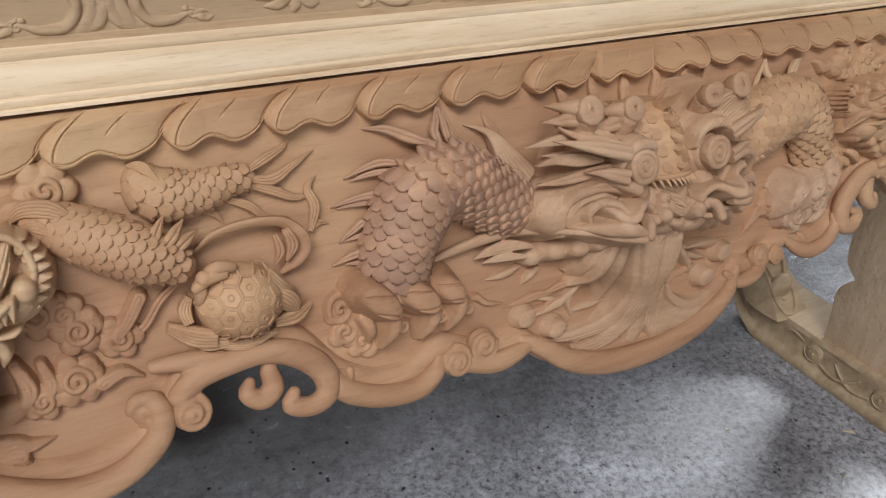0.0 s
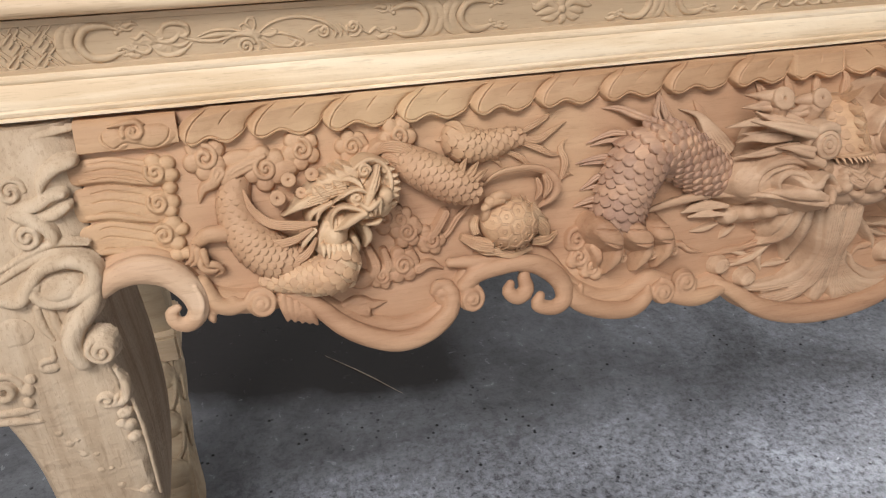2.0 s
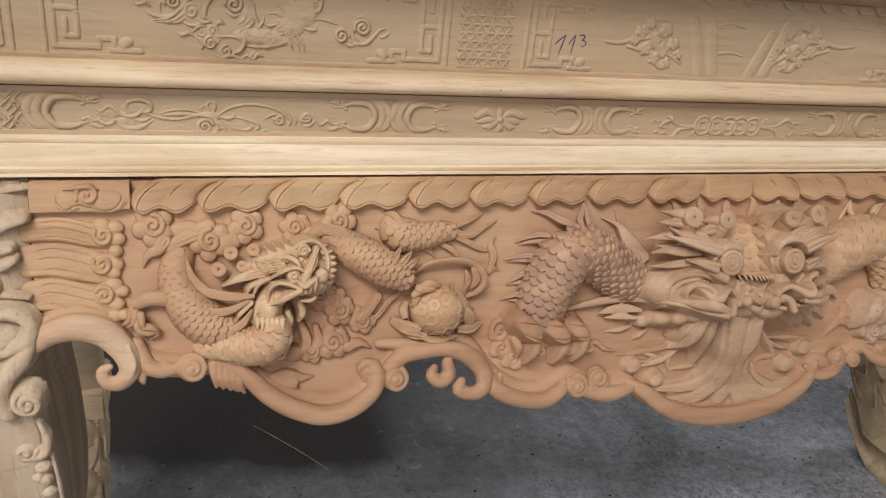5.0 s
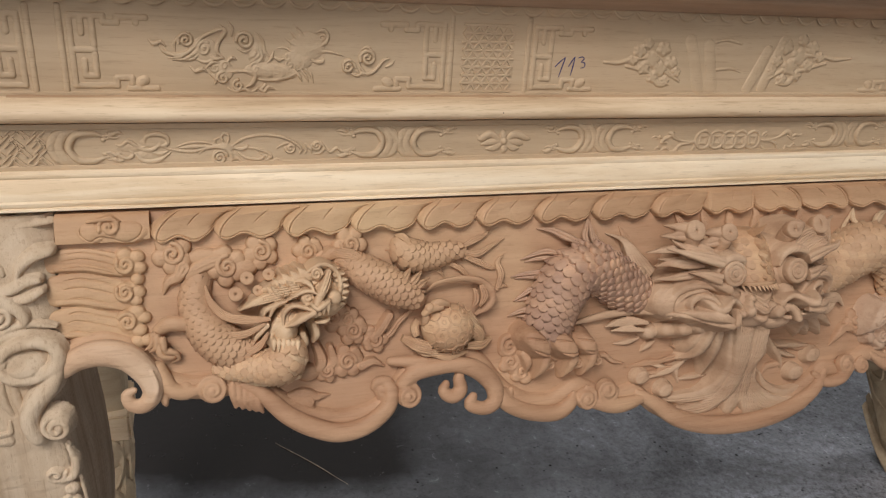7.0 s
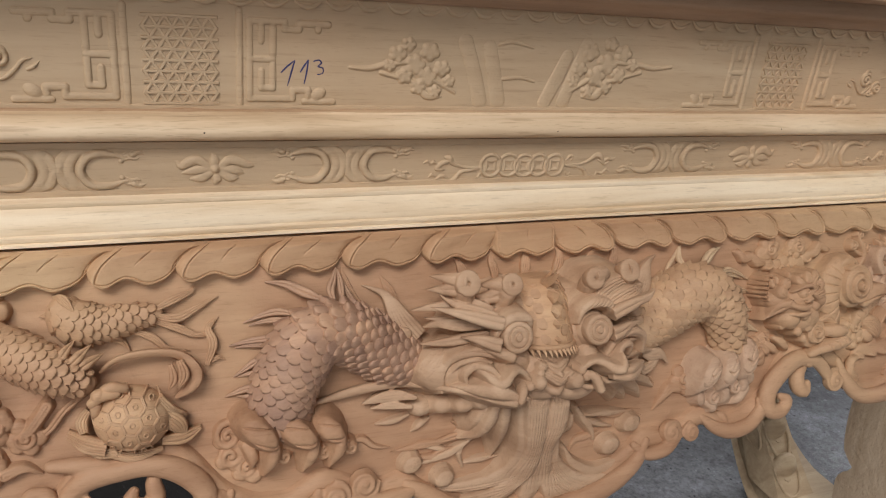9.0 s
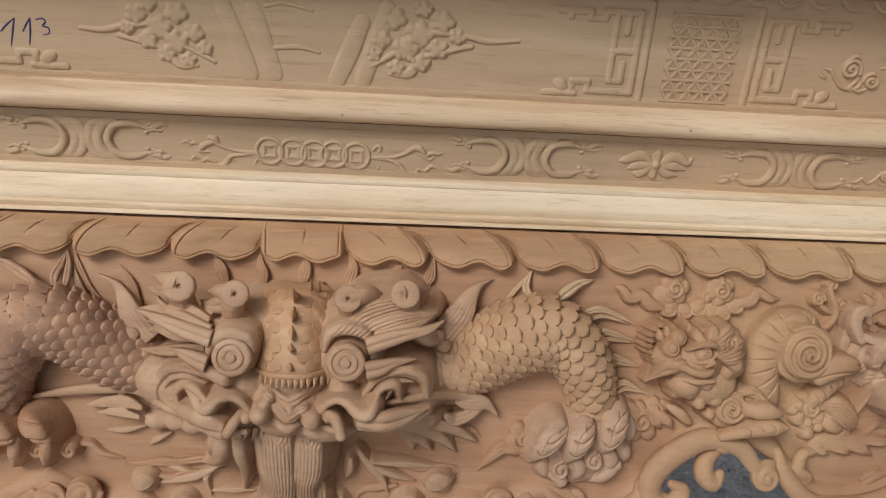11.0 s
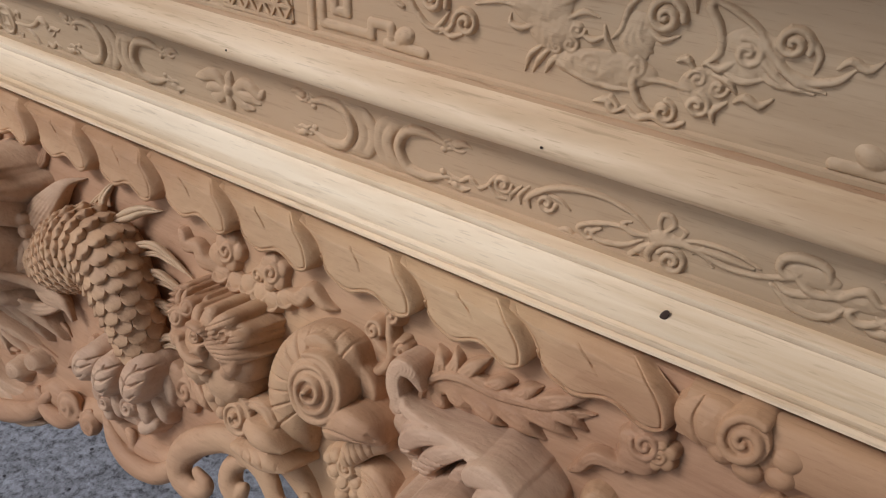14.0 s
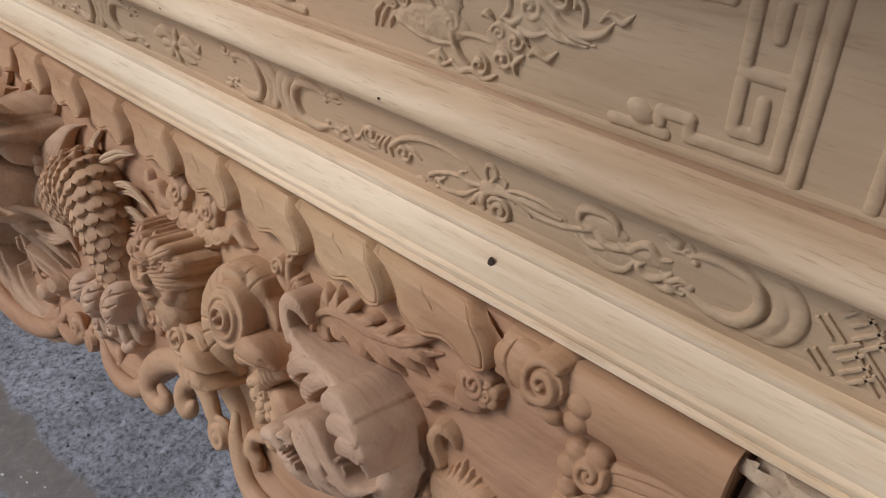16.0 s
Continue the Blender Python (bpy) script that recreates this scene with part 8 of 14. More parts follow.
c.tube([(-0.0364, 0.7423, 0.058), (-0.0198, 0.7348, 0.07), (-0.0054, 0.7286, 0.075), (0.0071, 0.7334, 0.071), (0.0208, 0.7386, 0.058)], [0.0025, 0.0036, 0.0038, 0.0036, 0.0025], flat=0.8)
c.tube([(-0.0318, 0.737, 0.06), (-0.0175, 0.7306, 0.071), (-0.005, 0.7244, 0.076), (0.0056, 0.7287, 0.072), (0.0175, 0.7335, 0.06)], [0.0016, 0.0024, 0.0026, 0.0024, 0.0016], flat=0.8)
c.tube([(-0.0249, 0.7288, 0.066), (-0.0146, 0.7216, 0.074), (-0.0041, 0.7164, 0.079), (0.0056, 0.7218, 0.075), (0.0144, 0.7268, 0.066)], [0.003, 0.004, 0.0044, 0.004, 0.003], flat=0.9)
c.tube([(-0.0232, 0.7136, 0.064), (-0.0146, 0.7088, 0.071), (-0.0056, 0.7051, 0.074), (0.0016, 0.709, 0.071), (0.0082, 0.713, 0.064)], [0.0025, 0.0038, 0.0042, 0.0038, 0.0025])
c.ball(-0.0394, 0.7153, 0.079, 0.0052, 0.0049, 0.0052, 0)
c.ball(-0.0287, 0.7174, 0.08, 0.0076, 0.0072, 0.0076, 0)
c.ball(-0.0216, 0.731, 0.073, 0.006, 0.0057, 0.006, 0)
c.ball(-0.0253, 0.7245, 0.076, 0.005, 0.0047, 0.005, 0)
c.ball(0.0148, 0.7144, 0.079, 0.0082, 0.0078, 0.0082, 0)
c.ball(0.024, 0.7235, 0.075, 0.0056, 0.0053, 0.0056, 0)
c.ball(0.0288, 0.7166, 0.077, 0.005, 0.0047, 0.005, 0)
c.ball(0.008, 0.7217, 0.077, 0.005, 0.0047, 0.005, 0)
c.groove([(0.0301, 0.7819, 0.06), (0.0474, 0.7995, 0.06), (0.069, 0.8083, 0.06), (0.0888, 0.8097, 0.05)], [0.0003, 0.0006, 0.0006, 0.0002], 0.0013)
c.groove([(0.0335, 0.7809, 0.06), (0.0509, 0.7977, 0.06), (0.0725, 0.8061, 0.06), (0.0924, 0.8077, 0.05)], [0.0003, 0.0006, 0.0006, 0.0002], 0.0013)
c.groove([(0.0368, 0.7798, 0.06), (0.0545, 0.7958, 0.06), (0.0761, 0.804, 0.06), (0.096, 0.8056, 0.05)], [0.0003, 0.0006, 0.0006, 0.0002], 0.0013)
c.groove([(0.0401, 0.7787, 0.06), (0.0581, 0.794, 0.06), (0.0796, 0.8018, 0.06), (0.0996, 0.8035, 0.05)], [0.0003, 0.0006, 0.0006, 0.0002], 0.0013)
c.groove([(0.0434, 0.7776, 0.06), (0.0617, 0.7921, 0.06), (0.0832, 0.7996, 0.06), (0.1032, 0.8014, 0.05)], [0.0003, 0.0006, 0.0006, 0.0002], 0.0013)
c.groove([(0.0467, 0.7765, 0.06), (0.0652, 0.7903, 0.06), (0.0867, 0.7975, 0.06), (0.1068, 0.7994, 0.05)], [0.0003, 0.0006, 0.0006, 0.0002], 0.0013)
c.groove([(0.05, 0.7754, 0.06), (0.0688, 0.7884, 0.06), (0.0903, 0.7953, 0.06), (0.1104, 0.7973, 0.05)], [0.0003, 0.0006, 0.0006, 0.0002], 0.0013)
c.groove([(0.0533, 0.7744, 0.06), (0.0724, 0.7866, 0.06), (0.0939, 0.7931, 0.06), (0.114, 0.7952, 0.05)], [0.0003, 0.0006, 0.0006, 0.0002], 0.0013)
c.groove([(0.0567, 0.7733, 0.06), (0.076, 0.7848, 0.06), (0.0974, 0.791, 0.06), (0.1176, 0.7931, 0.05)], [0.0003, 0.0006, 0.0006, 0.0002], 0.0013)
c.groove([(0.0984, 0.8015, 0.05), (0.1072, 0.7958, 0.045), (0.1094, 0.7867, 0.04), (0.1021, 0.7722, 0.03)], [0.0003, 0.0006, 0.0006, 0.0002], 0.0013)
c.groove([(0.0944, 0.7997, 0.05), (0.102, 0.7934, 0.045), (0.1053, 0.7848, 0.04), (0.0984, 0.7711, 0.03)], [0.0003, 0.0006, 0.0006, 0.0002], 0.0013)
c.groove([(0.0904, 0.7979, 0.05), (0.0969, 0.791, 0.045), (0.1013, 0.7829, 0.04), (0.0948, 0.77, 0.03)], [0.0003, 0.0006, 0.0006, 0.0002], 0.0013)
c.groove([(0.0864, 0.796, 0.05), (0.0917, 0.7886, 0.045), (0.0972, 0.7811, 0.04), (0.0911, 0.7689, 0.03)], [0.0003, 0.0006, 0.0006, 0.0002], 0.0013)
c.groove([(0.0609, 0.7492, 0.07), (0.0755, 0.7558, 0.065), (0.0956, 0.7617, 0.055), (0.1195, 0.7598, 0.04)], [0.0003, 0.0005, 0.0005, 0.0002], 0.0009)
c.groove([(0.0613, 0.7477, 0.07), (0.0776, 0.7552, 0.066), (0.0979, 0.7596, 0.0567), (0.121, 0.7543, 0.0393)], [0.0003, 0.0005, 0.0005, 0.0002], 0.0009)
c.groove([(0.0618, 0.7462, 0.07), (0.0796, 0.7546, 0.067), (0.1001, 0.7575, 0.0583), (0.1225, 0.7488, 0.0387)], [0.0003, 0.0005, 0.0005, 0.0002], 0.0009)
c.groove([(0.0623, 0.7448, 0.07), (0.0816, 0.754, 0.068), (0.1024, 0.7554, 0.06), (0.124, 0.7433, 0.038)], [0.0003, 0.0005, 0.0005, 0.0002], 0.0009)
c.groove([(0.1116, 0.7465, 0.045), (0.1146, 0.7366, 0.042), (0.115, 0.7266, 0.04)], [0.0003, 0.0006, 0.0006, 0.0002], 0.001)
c.groove([(0.1167, 0.7488, 0.0433), (0.12, 0.738, 0.04), (0.1199, 0.7265, 0.0373)], [0.0003, 0.0006, 0.0006, 0.0002], 0.001)
c.groove([(0.1218, 0.7512, 0.0417), (0.125, 0.7391, 0.0369), (0.1248, 0.7264, 0.0347)], [0.0003, 0.0006, 0.0006, 0.0002], 0.001)
c.groove([(0.127, 0.7535, 0.04), (0.1296, 0.7397, 0.032), (0.1298, 0.7264, 0.032)], [0.0003, 0.0006, 0.0006, 0.0002], 0.001)
c.groove([(-0.067, 0.7895, 0.066), (-0.0867, 0.7951, 0.062), (-0.1023, 0.8, 0.056), (-0.1193, 0.8078, 0.046)], [0.0003, 0.0006, 0.0006, 0.0002], 0.0013)
c.groove([(-0.0695, 0.7865, 0.0654), (-0.0891, 0.7919, 0.0611), (-0.1046, 0.7963, 0.0549), (-0.1215, 0.8025, 0.0446)], [0.0003, 0.0006, 0.0006, 0.0002], 0.0013)
c.groove([(-0.072, 0.7834, 0.0649), (-0.0915, 0.7888, 0.0603), (-0.1069, 0.7927, 0.0537), (-0.1238, 0.7973, 0.0431)], [0.0003, 0.0006, 0.0006, 0.0002], 0.0013)
c.groove([(-0.0745, 0.7803, 0.0643), (-0.0938, 0.7857, 0.0594), (-0.1092, 0.7891, 0.0526), (-0.126, 0.7921, 0.0417)], [0.0003, 0.0006, 0.0006, 0.0002], 0.0013)
c.groove([(-0.0771, 0.7772, 0.0637), (-0.0962, 0.7826, 0.0586), (-0.1115, 0.7855, 0.0514), (-0.1283, 0.7869, 0.0403)], [0.0003, 0.0006, 0.0006, 0.0002], 0.0013)
c.groove([(-0.0796, 0.7741, 0.0631), (-0.0986, 0.7794, 0.0577), (-0.1138, 0.7818, 0.0503), (-0.1306, 0.7816, 0.0389)], [0.0003, 0.0006, 0.0006, 0.0002], 0.0013)
c.groove([(-0.0821, 0.771, 0.0626), (-0.101, 0.7763, 0.0569), (-0.1161, 0.7782, 0.0491), (-0.1329, 0.7764, 0.0374)], [0.0003, 0.0006, 0.0006, 0.0002], 0.0013)
c.groove([(-0.0846, 0.768, 0.062), (-0.1034, 0.7732, 0.056), (-0.1184, 0.7745, 0.048), (-0.1352, 0.7712, 0.036)], [0.0003, 0.0006, 0.0006, 0.0002], 0.0013)
c.groove([(-0.0752, 0.7533, 0.07), (-0.0952, 0.7576, 0.064), (-0.1169, 0.752, 0.0495), (-0.1325, 0.7411, 0.0334)], [0.0003, 0.0005, 0.0005, 0.0002], 0.0009)
c.groove([(-0.0753, 0.7518, 0.07), (-0.0966, 0.756, 0.0647), (-0.1177, 0.7495, 0.0488), (-0.1336, 0.7364, 0.0321)], [0.0003, 0.0005, 0.0005, 0.0002], 0.0009)
c.groove([(-0.0753, 0.7504, 0.07), (-0.0975, 0.7543, 0.0641), (-0.1185, 0.7469, 0.048), (-0.1348, 0.7318, 0.0309)], [0.0003, 0.0005, 0.0005, 0.0002], 0.0009)
c.groove([(-0.0754, 0.749, 0.07), (-0.0983, 0.7525, 0.0636), (-0.1193, 0.7443, 0.0473), (-0.136, 0.7271, 0.0297)], [0.0003, 0.0005, 0.0005, 0.0002], 0.0009)
c.groove([(-0.0274, 0.7407, 0.066), (-0.0153, 0.7328, 0.072), (-0.005, 0.7271, 0.076), (0.0065, 0.7319, 0.072), (0.0194, 0.7373, 0.06)], [0.0003, 0.0006, 0.0006, 0.0002], 0.0014)
c.groove([(-0.026, 0.7354, 0.0667), (-0.0148, 0.7282, 0.0727), (-0.0048, 0.7225, 0.0767), (0.0058, 0.7272, 0.0727), (0.0171, 0.7325, 0.062)], [0.0003, 0.0006, 0.0006, 0.0002], 0.0014)
c.groove([(-0.0246, 0.7302, 0.0673), (-0.0142, 0.7235, 0.0733), (-0.0046, 0.7179, 0.0773), (0.0051, 0.7225, 0.0733), (0.0148, 0.7278, 0.064)], [0.0003, 0.0006, 0.0006, 0.0002], 0.0014)
c.groove([(-0.0233, 0.7249, 0.068), (-0.0137, 0.7189, 0.074), (-0.0044, 0.7133, 0.078), (0.0043, 0.7178, 0.074), (0.0125, 0.723, 0.066)], [0.0003, 0.0006, 0.0006, 0.0002], 0.0014)
c.hair([(0.0903, 0.8017, 0.054), (0.1041, 0.8012, 0.046), (0.107, 0.7879, 0.036), (0.102, 0.7745, 0.03)], [0.004, 0.007, 0.006, 0.001], 3)
hung("dragon_face", c.mesh("dragon_face"), HEAD_WOOD, apron, "rounded cheeks and jaw of the dragon head", fuse=0, soften=0)

c = Carve()
c.tube([(-0.0401, 0.703, 0.076), (-0.072, 0.7057, 0.07), (-0.1141, 0.716, 0.054), (-0.1475, 0.7179, 0.0161), (-0.1766, 0.7184, 0.012), (-0.2117, 0.7146, 0.0094), (-0.248, 0.7081, 0.008)], [0.0025, 0.003, 0.003, 0.0042, 0.005, 0.0045, 0.0015], flat=0.8, root=0.0035)
c.hair([(-0.196, 0.7023, 0.01), (-0.1796, 0.706, 0.0118), (-0.1595, 0.7073, 0.0139), (-0.1412, 0.7051, 0.0245)], [0.0006, 0.0045, 0.0055, 0.002], 4, root=0.002)
c.hair([(-0.187, 0.6964, 0.009), (-0.167, 0.6981, 0.0131), (-0.1449, 0.6957, 0.02)], [0.0005, 0.004, 0.002], 3, root=0.002)
c.hair([(-0.069, 0.778, 0.082), (-0.0887, 0.7837, 0.08), (-0.1105, 0.7902, 0.074), (-0.1354, 0.7967, 0.063)], [0.007, 0.0065, 0.0046, 0.0004], 2, root=0.005)
c.hair([(-0.071, 0.7845, 0.074), (-0.0905, 0.791, 0.07), (-0.1097, 0.7972, 0.063), (-0.1218, 0.8054, 0.052)], [0.003, 0.0046, 0.0036, 0.0004], 2, root=0.005)
c.hair([(-0.0722, 0.7581, 0.082), (-0.0854, 0.7622, 0.079), (-0.0956, 0.7652, 0.075), (-0.1066, 0.7666, 0.067)], [0.007, 0.006, 0.0036, 0.0003], 2, root=0.005)
c.hair([(-0.0729, 0.7914, 0.068), (-0.089, 0.7954, 0.063), (-0.1038, 0.7989, 0.055), (-0.1173, 0.8063, 0.044)], [0.002, 0.006, 0.005, 0.0006], 4, root=0.005)
c.hair([(-0.0841, 0.7736, 0.064), (-0.1033, 0.7764, 0.056), (-0.1201, 0.778, 0.045), (-0.1343, 0.774, 0.034)], [0.002, 0.006, 0.0045, 0.0006], 4, root=0.005)
c.hair([(-0.1382, 0.761, 0.018), (-0.1516, 0.7777, 0.018), (-0.1604, 0.7955, 0.014), (-0.1694, 0.8078, 0.01), (-0.1885, 0.8157, 0.003)], [0.014, 0.013, 0.0075, 0.0034, 0.0004], 7, root=0.005)
c.hair([(0.0529, 0.7164, 0.088), (0.0751, 0.7163, 0.0868), (0.0939, 0.7171, 0.075), (0.1126, 0.7205, 0.0623)], [0.004, 0.0085, 0.007, 0.0005], 2, root=0.005)
c.tube([(0.0741, 0.7242, 0.062), (0.101, 0.7275, 0.056), (0.128, 0.7249, 0.034), (0.1486, 0.7199, 0.0184), (0.1704, 0.7144, 0.0135), (0.1841, 0.6999, 0.0108)], [0.002, 0.0036, 0.0044, 0.0052, 0.0045, 0.0015], flat=0.8, root=0.0035)
c.hair([(0.1415, 0.7168, 0.02), (0.1536, 0.7141, 0.0173), (0.1681, 0.7124, 0.014), (0.179, 0.7057, 0.0118)], [0.003, 0.007, 0.006, 0.001], 4, root=0.005)
c.hair([(0.1321, 0.7056, 0.03), (0.1419, 0.6991, 0.02), (0.1563, 0.7023, 0.0167), (0.1682, 0.7065, 0.014)], [0.002, 0.006, 0.005, 0.0005], 3, root=0.005)
c.hair([(0.0595, 0.7753, 0.082), (0.0772, 0.7812, 0.082), (0.0935, 0.7855, 0.08), (0.1104, 0.7886, 0.076), (0.1247, 0.7949, 0.068)], [0.007, 0.0065, 0.005, 0.0034, 0.0004], 2, root=0.005)
c.hair([(0.0654, 0.7827, 0.074), (0.0833, 0.7872, 0.072), (0.1001, 0.791, 0.067), (0.1156, 0.7965, 0.058)], [0.003, 0.0045, 0.0036, 0.0004], 2, root=0.005)
c.hair([(0.0593, 0.7555, 0.082), (0.0715, 0.7578, 0.08), (0.083, 0.7615, 0.077), (0.1017, 0.7637, 0.071)], [0.0075, 0.0065, 0.004, 0.0003], 2, root=0.005)
c.hair([(0.1275, 0.7724, 0.016), (0.1429, 0.7909, 0.017), (0.1528, 0.8078, 0.013), (0.1614, 0.817, 0.009), (0.1747, 0.8226, 0.003)], [0.015, 0.013, 0.0075, 0.003, 0.0004], 7, root=0.005)
c.spike((-0.0118, 0.7253, 0.074), (0.0005, 0.7259, 0.074), (-0.0028, 0.7195, 0.083), 0.004)
c.tube([(-0.0441, 0.7167, 0.074), (-0.0486, 0.7123, 0.082), (-0.0538, 0.7043, 0.087)], [0.0046, 0.0049, 0.0042], root=0.0035)
c.tube([(0.0273, 0.7191, 0.075), (0.036, 0.7157, 0.083), (0.0406, 0.7035, 0.086)], [0.0046, 0.0052, 0.0046], root=0.0035)
c.tube([(0.0214, 0.7081, 0.07), (0.031, 0.7053, 0.074), (0.0401, 0.7045, 0.076)], [0.002, 0.003, 0.003], root=0.0035)
c.spike((-0.0435, 0.7012, 0.06), (-0.0376, 0.7014, 0.06), (-0.0474, 0.687, 0.052), 0.003)
c.spike((-0.0371, 0.7015, 0.06), (-0.0313, 0.7017, 0.06), (-0.0402, 0.6854, 0.052), 0.003)
c.spike((-0.0308, 0.7017, 0.06), (-0.025, 0.702, 0.06), (-0.033, 0.6838, 0.052), 0.003)
c.spike((-0.0245, 0.702, 0.06), (-0.0186, 0.7022, 0.06), (-0.0258, 0.6879, 0.052), 0.003)
c.spike((-0.0182, 0.7023, 0.06), (-0.0123, 0.7025, 0.06), (-0.0185, 0.6863, 0.052), 0.003)
c.spike((-0.0118, 0.7025, 0.06), (-0.006, 0.7028, 0.06), (-0.0113, 0.6847, 0.052), 0.003)
c.spike((-0.0055, 0.7028, 0.06), (0.0003, 0.703, 0.06), (-0.0041, 0.6888, 0.052), 0.003)
c.spike((0.0008, 0.7031, 0.06), (0.0066, 0.7033, 0.06), (0.0031, 0.6872, 0.052), 0.003)
c.spike((0.0071, 0.7033, 0.06), (0.0129, 0.7036, 0.06), (0.0103, 0.6856, 0.052), 0.003)
c.spike((0.0134, 0.7036, 0.06), (0.0193, 0.7038, 0.06), (0.0175, 0.6897, 0.052), 0.003)
c.spike((0.0197, 0.7039, 0.06), (0.0256, 0.7041, 0.06), (0.0247, 0.6881, 0.052), 0.003)
c.tube([(-0.0578, 0.7798, 0.042), (-0.0563, 0.7941, 0.056), (-0.0544, 0.8051, 0.066)], [0.009, 0.0095, 0.0095], root=0.0035)
c.tube([(-0.0908, 0.7721, 0.034), (-0.0965, 0.7937, 0.05), (-0.0997, 0.8104, 0.062)], [0.009, 0.01, 0.0105], root=0.0035)
c.hair([(-0.0545, 0.8118, 0.068), (-0.0673, 0.8126, 0.062), (-0.0787, 0.8118, 0.054)], [0.008, 0.006, 0.0005], 1, root=0.005)
c.hair([(-0.058, 0.8047, 0.064), (-0.0728, 0.8003, 0.058), (-0.0861, 0.8026, 0.048)], [0.008, 0.006, 0.0005], 2, root=0.005)
c.hair([(-0.1015, 0.8184, 0.064), (-0.1137, 0.8211, 0.058), (-0.1291, 0.8239, 0.046)], [0.009, 0.006, 0.0005], 1, root=0.005)
c.hair([(-0.1063, 0.8112, 0.06), (-0.1187, 0.8111, 0.054), (-0.1322, 0.8109, 0.044)], [0.008, 0.005, 0.0005], 2, root=0.005)
c.hair([(-0.0503, 0.7854, 0.062), (-0.0692, 0.7843, 0.06), (-0.0954, 0.78, 0.053), (-0.1337, 0.7834, 0.04)], [0.002, 0.0065, 0.006, 0.0006], 4, root=0.005)
c.hair([(-0.0725, 0.7933, 0.06), (-0.0939, 0.7934, 0.055), (-0.1174, 0.7945, 0.046), (-0.1465, 0.7912, 0.034)], [0.002, 0.0065, 0.005, 0.0006], 3, root=0.005)
c.hair([(-0.0774, 0.7678, 0.066), (-0.0997, 0.7635, 0.059), (-0.1214, 0.7604, 0.049), (-0.1391, 0.7591, 0.038)], [0.003, 0.005, 0.0036, 0.0005], 2, root=0.005)
c.tube([(0.0478, 0.7817, 0.04), (0.044, 0.7962, 0.056), (0.0417, 0.8073, 0.068)], [0.009, 0.0095, 0.0095], root=0.0035)
c.tube([(0.0982, 0.7803, 0.036), (0.0953, 0.7994, 0.052), (0.0897, 0.8138, 0.062)], [0.009, 0.01, 0.0105], root=0.0035)
c.hair([(0.0442, 0.8131, 0.072), (0.0574, 0.8146, 0.068), (0.0671, 0.8108, 0.06), (0.0731, 0.8088, 0.054)], [0.009, 0.009, 0.006, 0.0035], 1, root=0.005)
c.hair([(0.0894, 0.8172, 0.066), (0.0994, 0.8191, 0.058), (0.1122, 0.8166, 0.046)], [0.009, 0.005, 0.0005], 1, root=0.005)
c.hair([(0.0889, 0.8081, 0.06), (0.1015, 0.8066, 0.052), (0.1151, 0.8017, 0.04)], [0.008, 0.005, 0.0005], 2, root=0.005)
hung("dragon_head", c.mesh("dragon_head"), HEAD_WOOD, apron, "tan dragon head with ringed eyes, cut horns and curled lips", fuse=0.0008, soften=0)

c = Carve()
c.eye(-0.052, 0.7638, 0.083, .0165)
c.ball(-0.052, 0.7638, 0.061, .0205, .0205, .018, 0)
hung("eye", c.mesh("eye"), HEAD_WOOD, apron, "round bulging eye with carved rings", fuse=0, soften=0)

c = Carve()
c.eye(0.0425, 0.7618, 0.083, .0165)
c.ball(0.0425, 0.7618, 0.061, .0205, .0205, .018, 0)
hung("eye", c.mesh("eye"), HEAD_WOOD, apron, "round bulging eye with carved rings", fuse=0, soften=0)

c = Carve()
c.stub(-0.0985, 0.8175, 0.0707, 0.0132, 1.3)
hung("horn", c.mesh("horn"), HEAD_WOOD, apron, "cut round horn with a drilled end", fuse=0, soften=0)

c = Carve()
c.stub(-0.0518, 0.8133, 0.0738, 0.0116, 1.3)
hung("horn", c.mesh("horn"), HEAD_WOOD, apron, "cut round horn with a drilled end", fuse=0, soften=0)

c = Carve()
c.stub(0.0424, 0.8128, 0.0785, 0.0114, 1.3)
hung("horn", c.mesh("horn"), HEAD_WOOD, apron, "cut round horn with a drilled end", fuse=0, soften=0)

c = Carve()
c.stub(0.0905, 0.8168, 0.0711, 0.0124, 1.3)
hung("horn", c.mesh("horn"), HEAD_WOOD, apron, "cut round horn with a drilled end", fuse=0, soften=0)

c = Relief(slope=3.0, soft=.0012)
c.hair([(-0.0636, 0.6954, 0.052), (-0.0675, 0.6762, 0.04), (-0.0746, 0.6603, 0.026), (-0.0902, 0.6533, 0.01)], [0.005, 0.007, 0.004, 0.0005], 3)
c.hair([(-0.0519, 0.6934, 0.052), (-0.0506, 0.671, 0.04), (-0.0486, 0.6512, 0.024), (-0.0523, 0.629, 0.008)], [0.005, 0.006, 0.004, 0.0005], 3)
c.hair([(-0.0715, 0.6929, 0.044), (-0.0768, 0.6782, 0.032), (-0.081, 0.6665, 0.02), (-0.0741, 0.6503, 0.008)], [0.004, 0.005, 0.003, 0.0005], 2)
c.hair([(-0.08, 0.6471, 0.006), (-0.0886, 0.6374, 0.005), (-0.0842, 0.6204, 0.003)], [0.0006, 0.003, 0.0005], 2)
c.hair([(-0.0741, 0.6503, 0.008), (-0.0969, 0.639, 0.006), (-0.1163, 0.6346, 0.005), (-0.1337, 0.6309, 0.003)], [0.001, 0.0034, 0.003, 0.0005], 3)
c.hair([(-0.0961, 0.6382, 0.004), (-0.1123, 0.6443, 0.004), (-0.1327, 0.6492, 0.002)], [0.0006, 0.0026, 0.0005], 2)
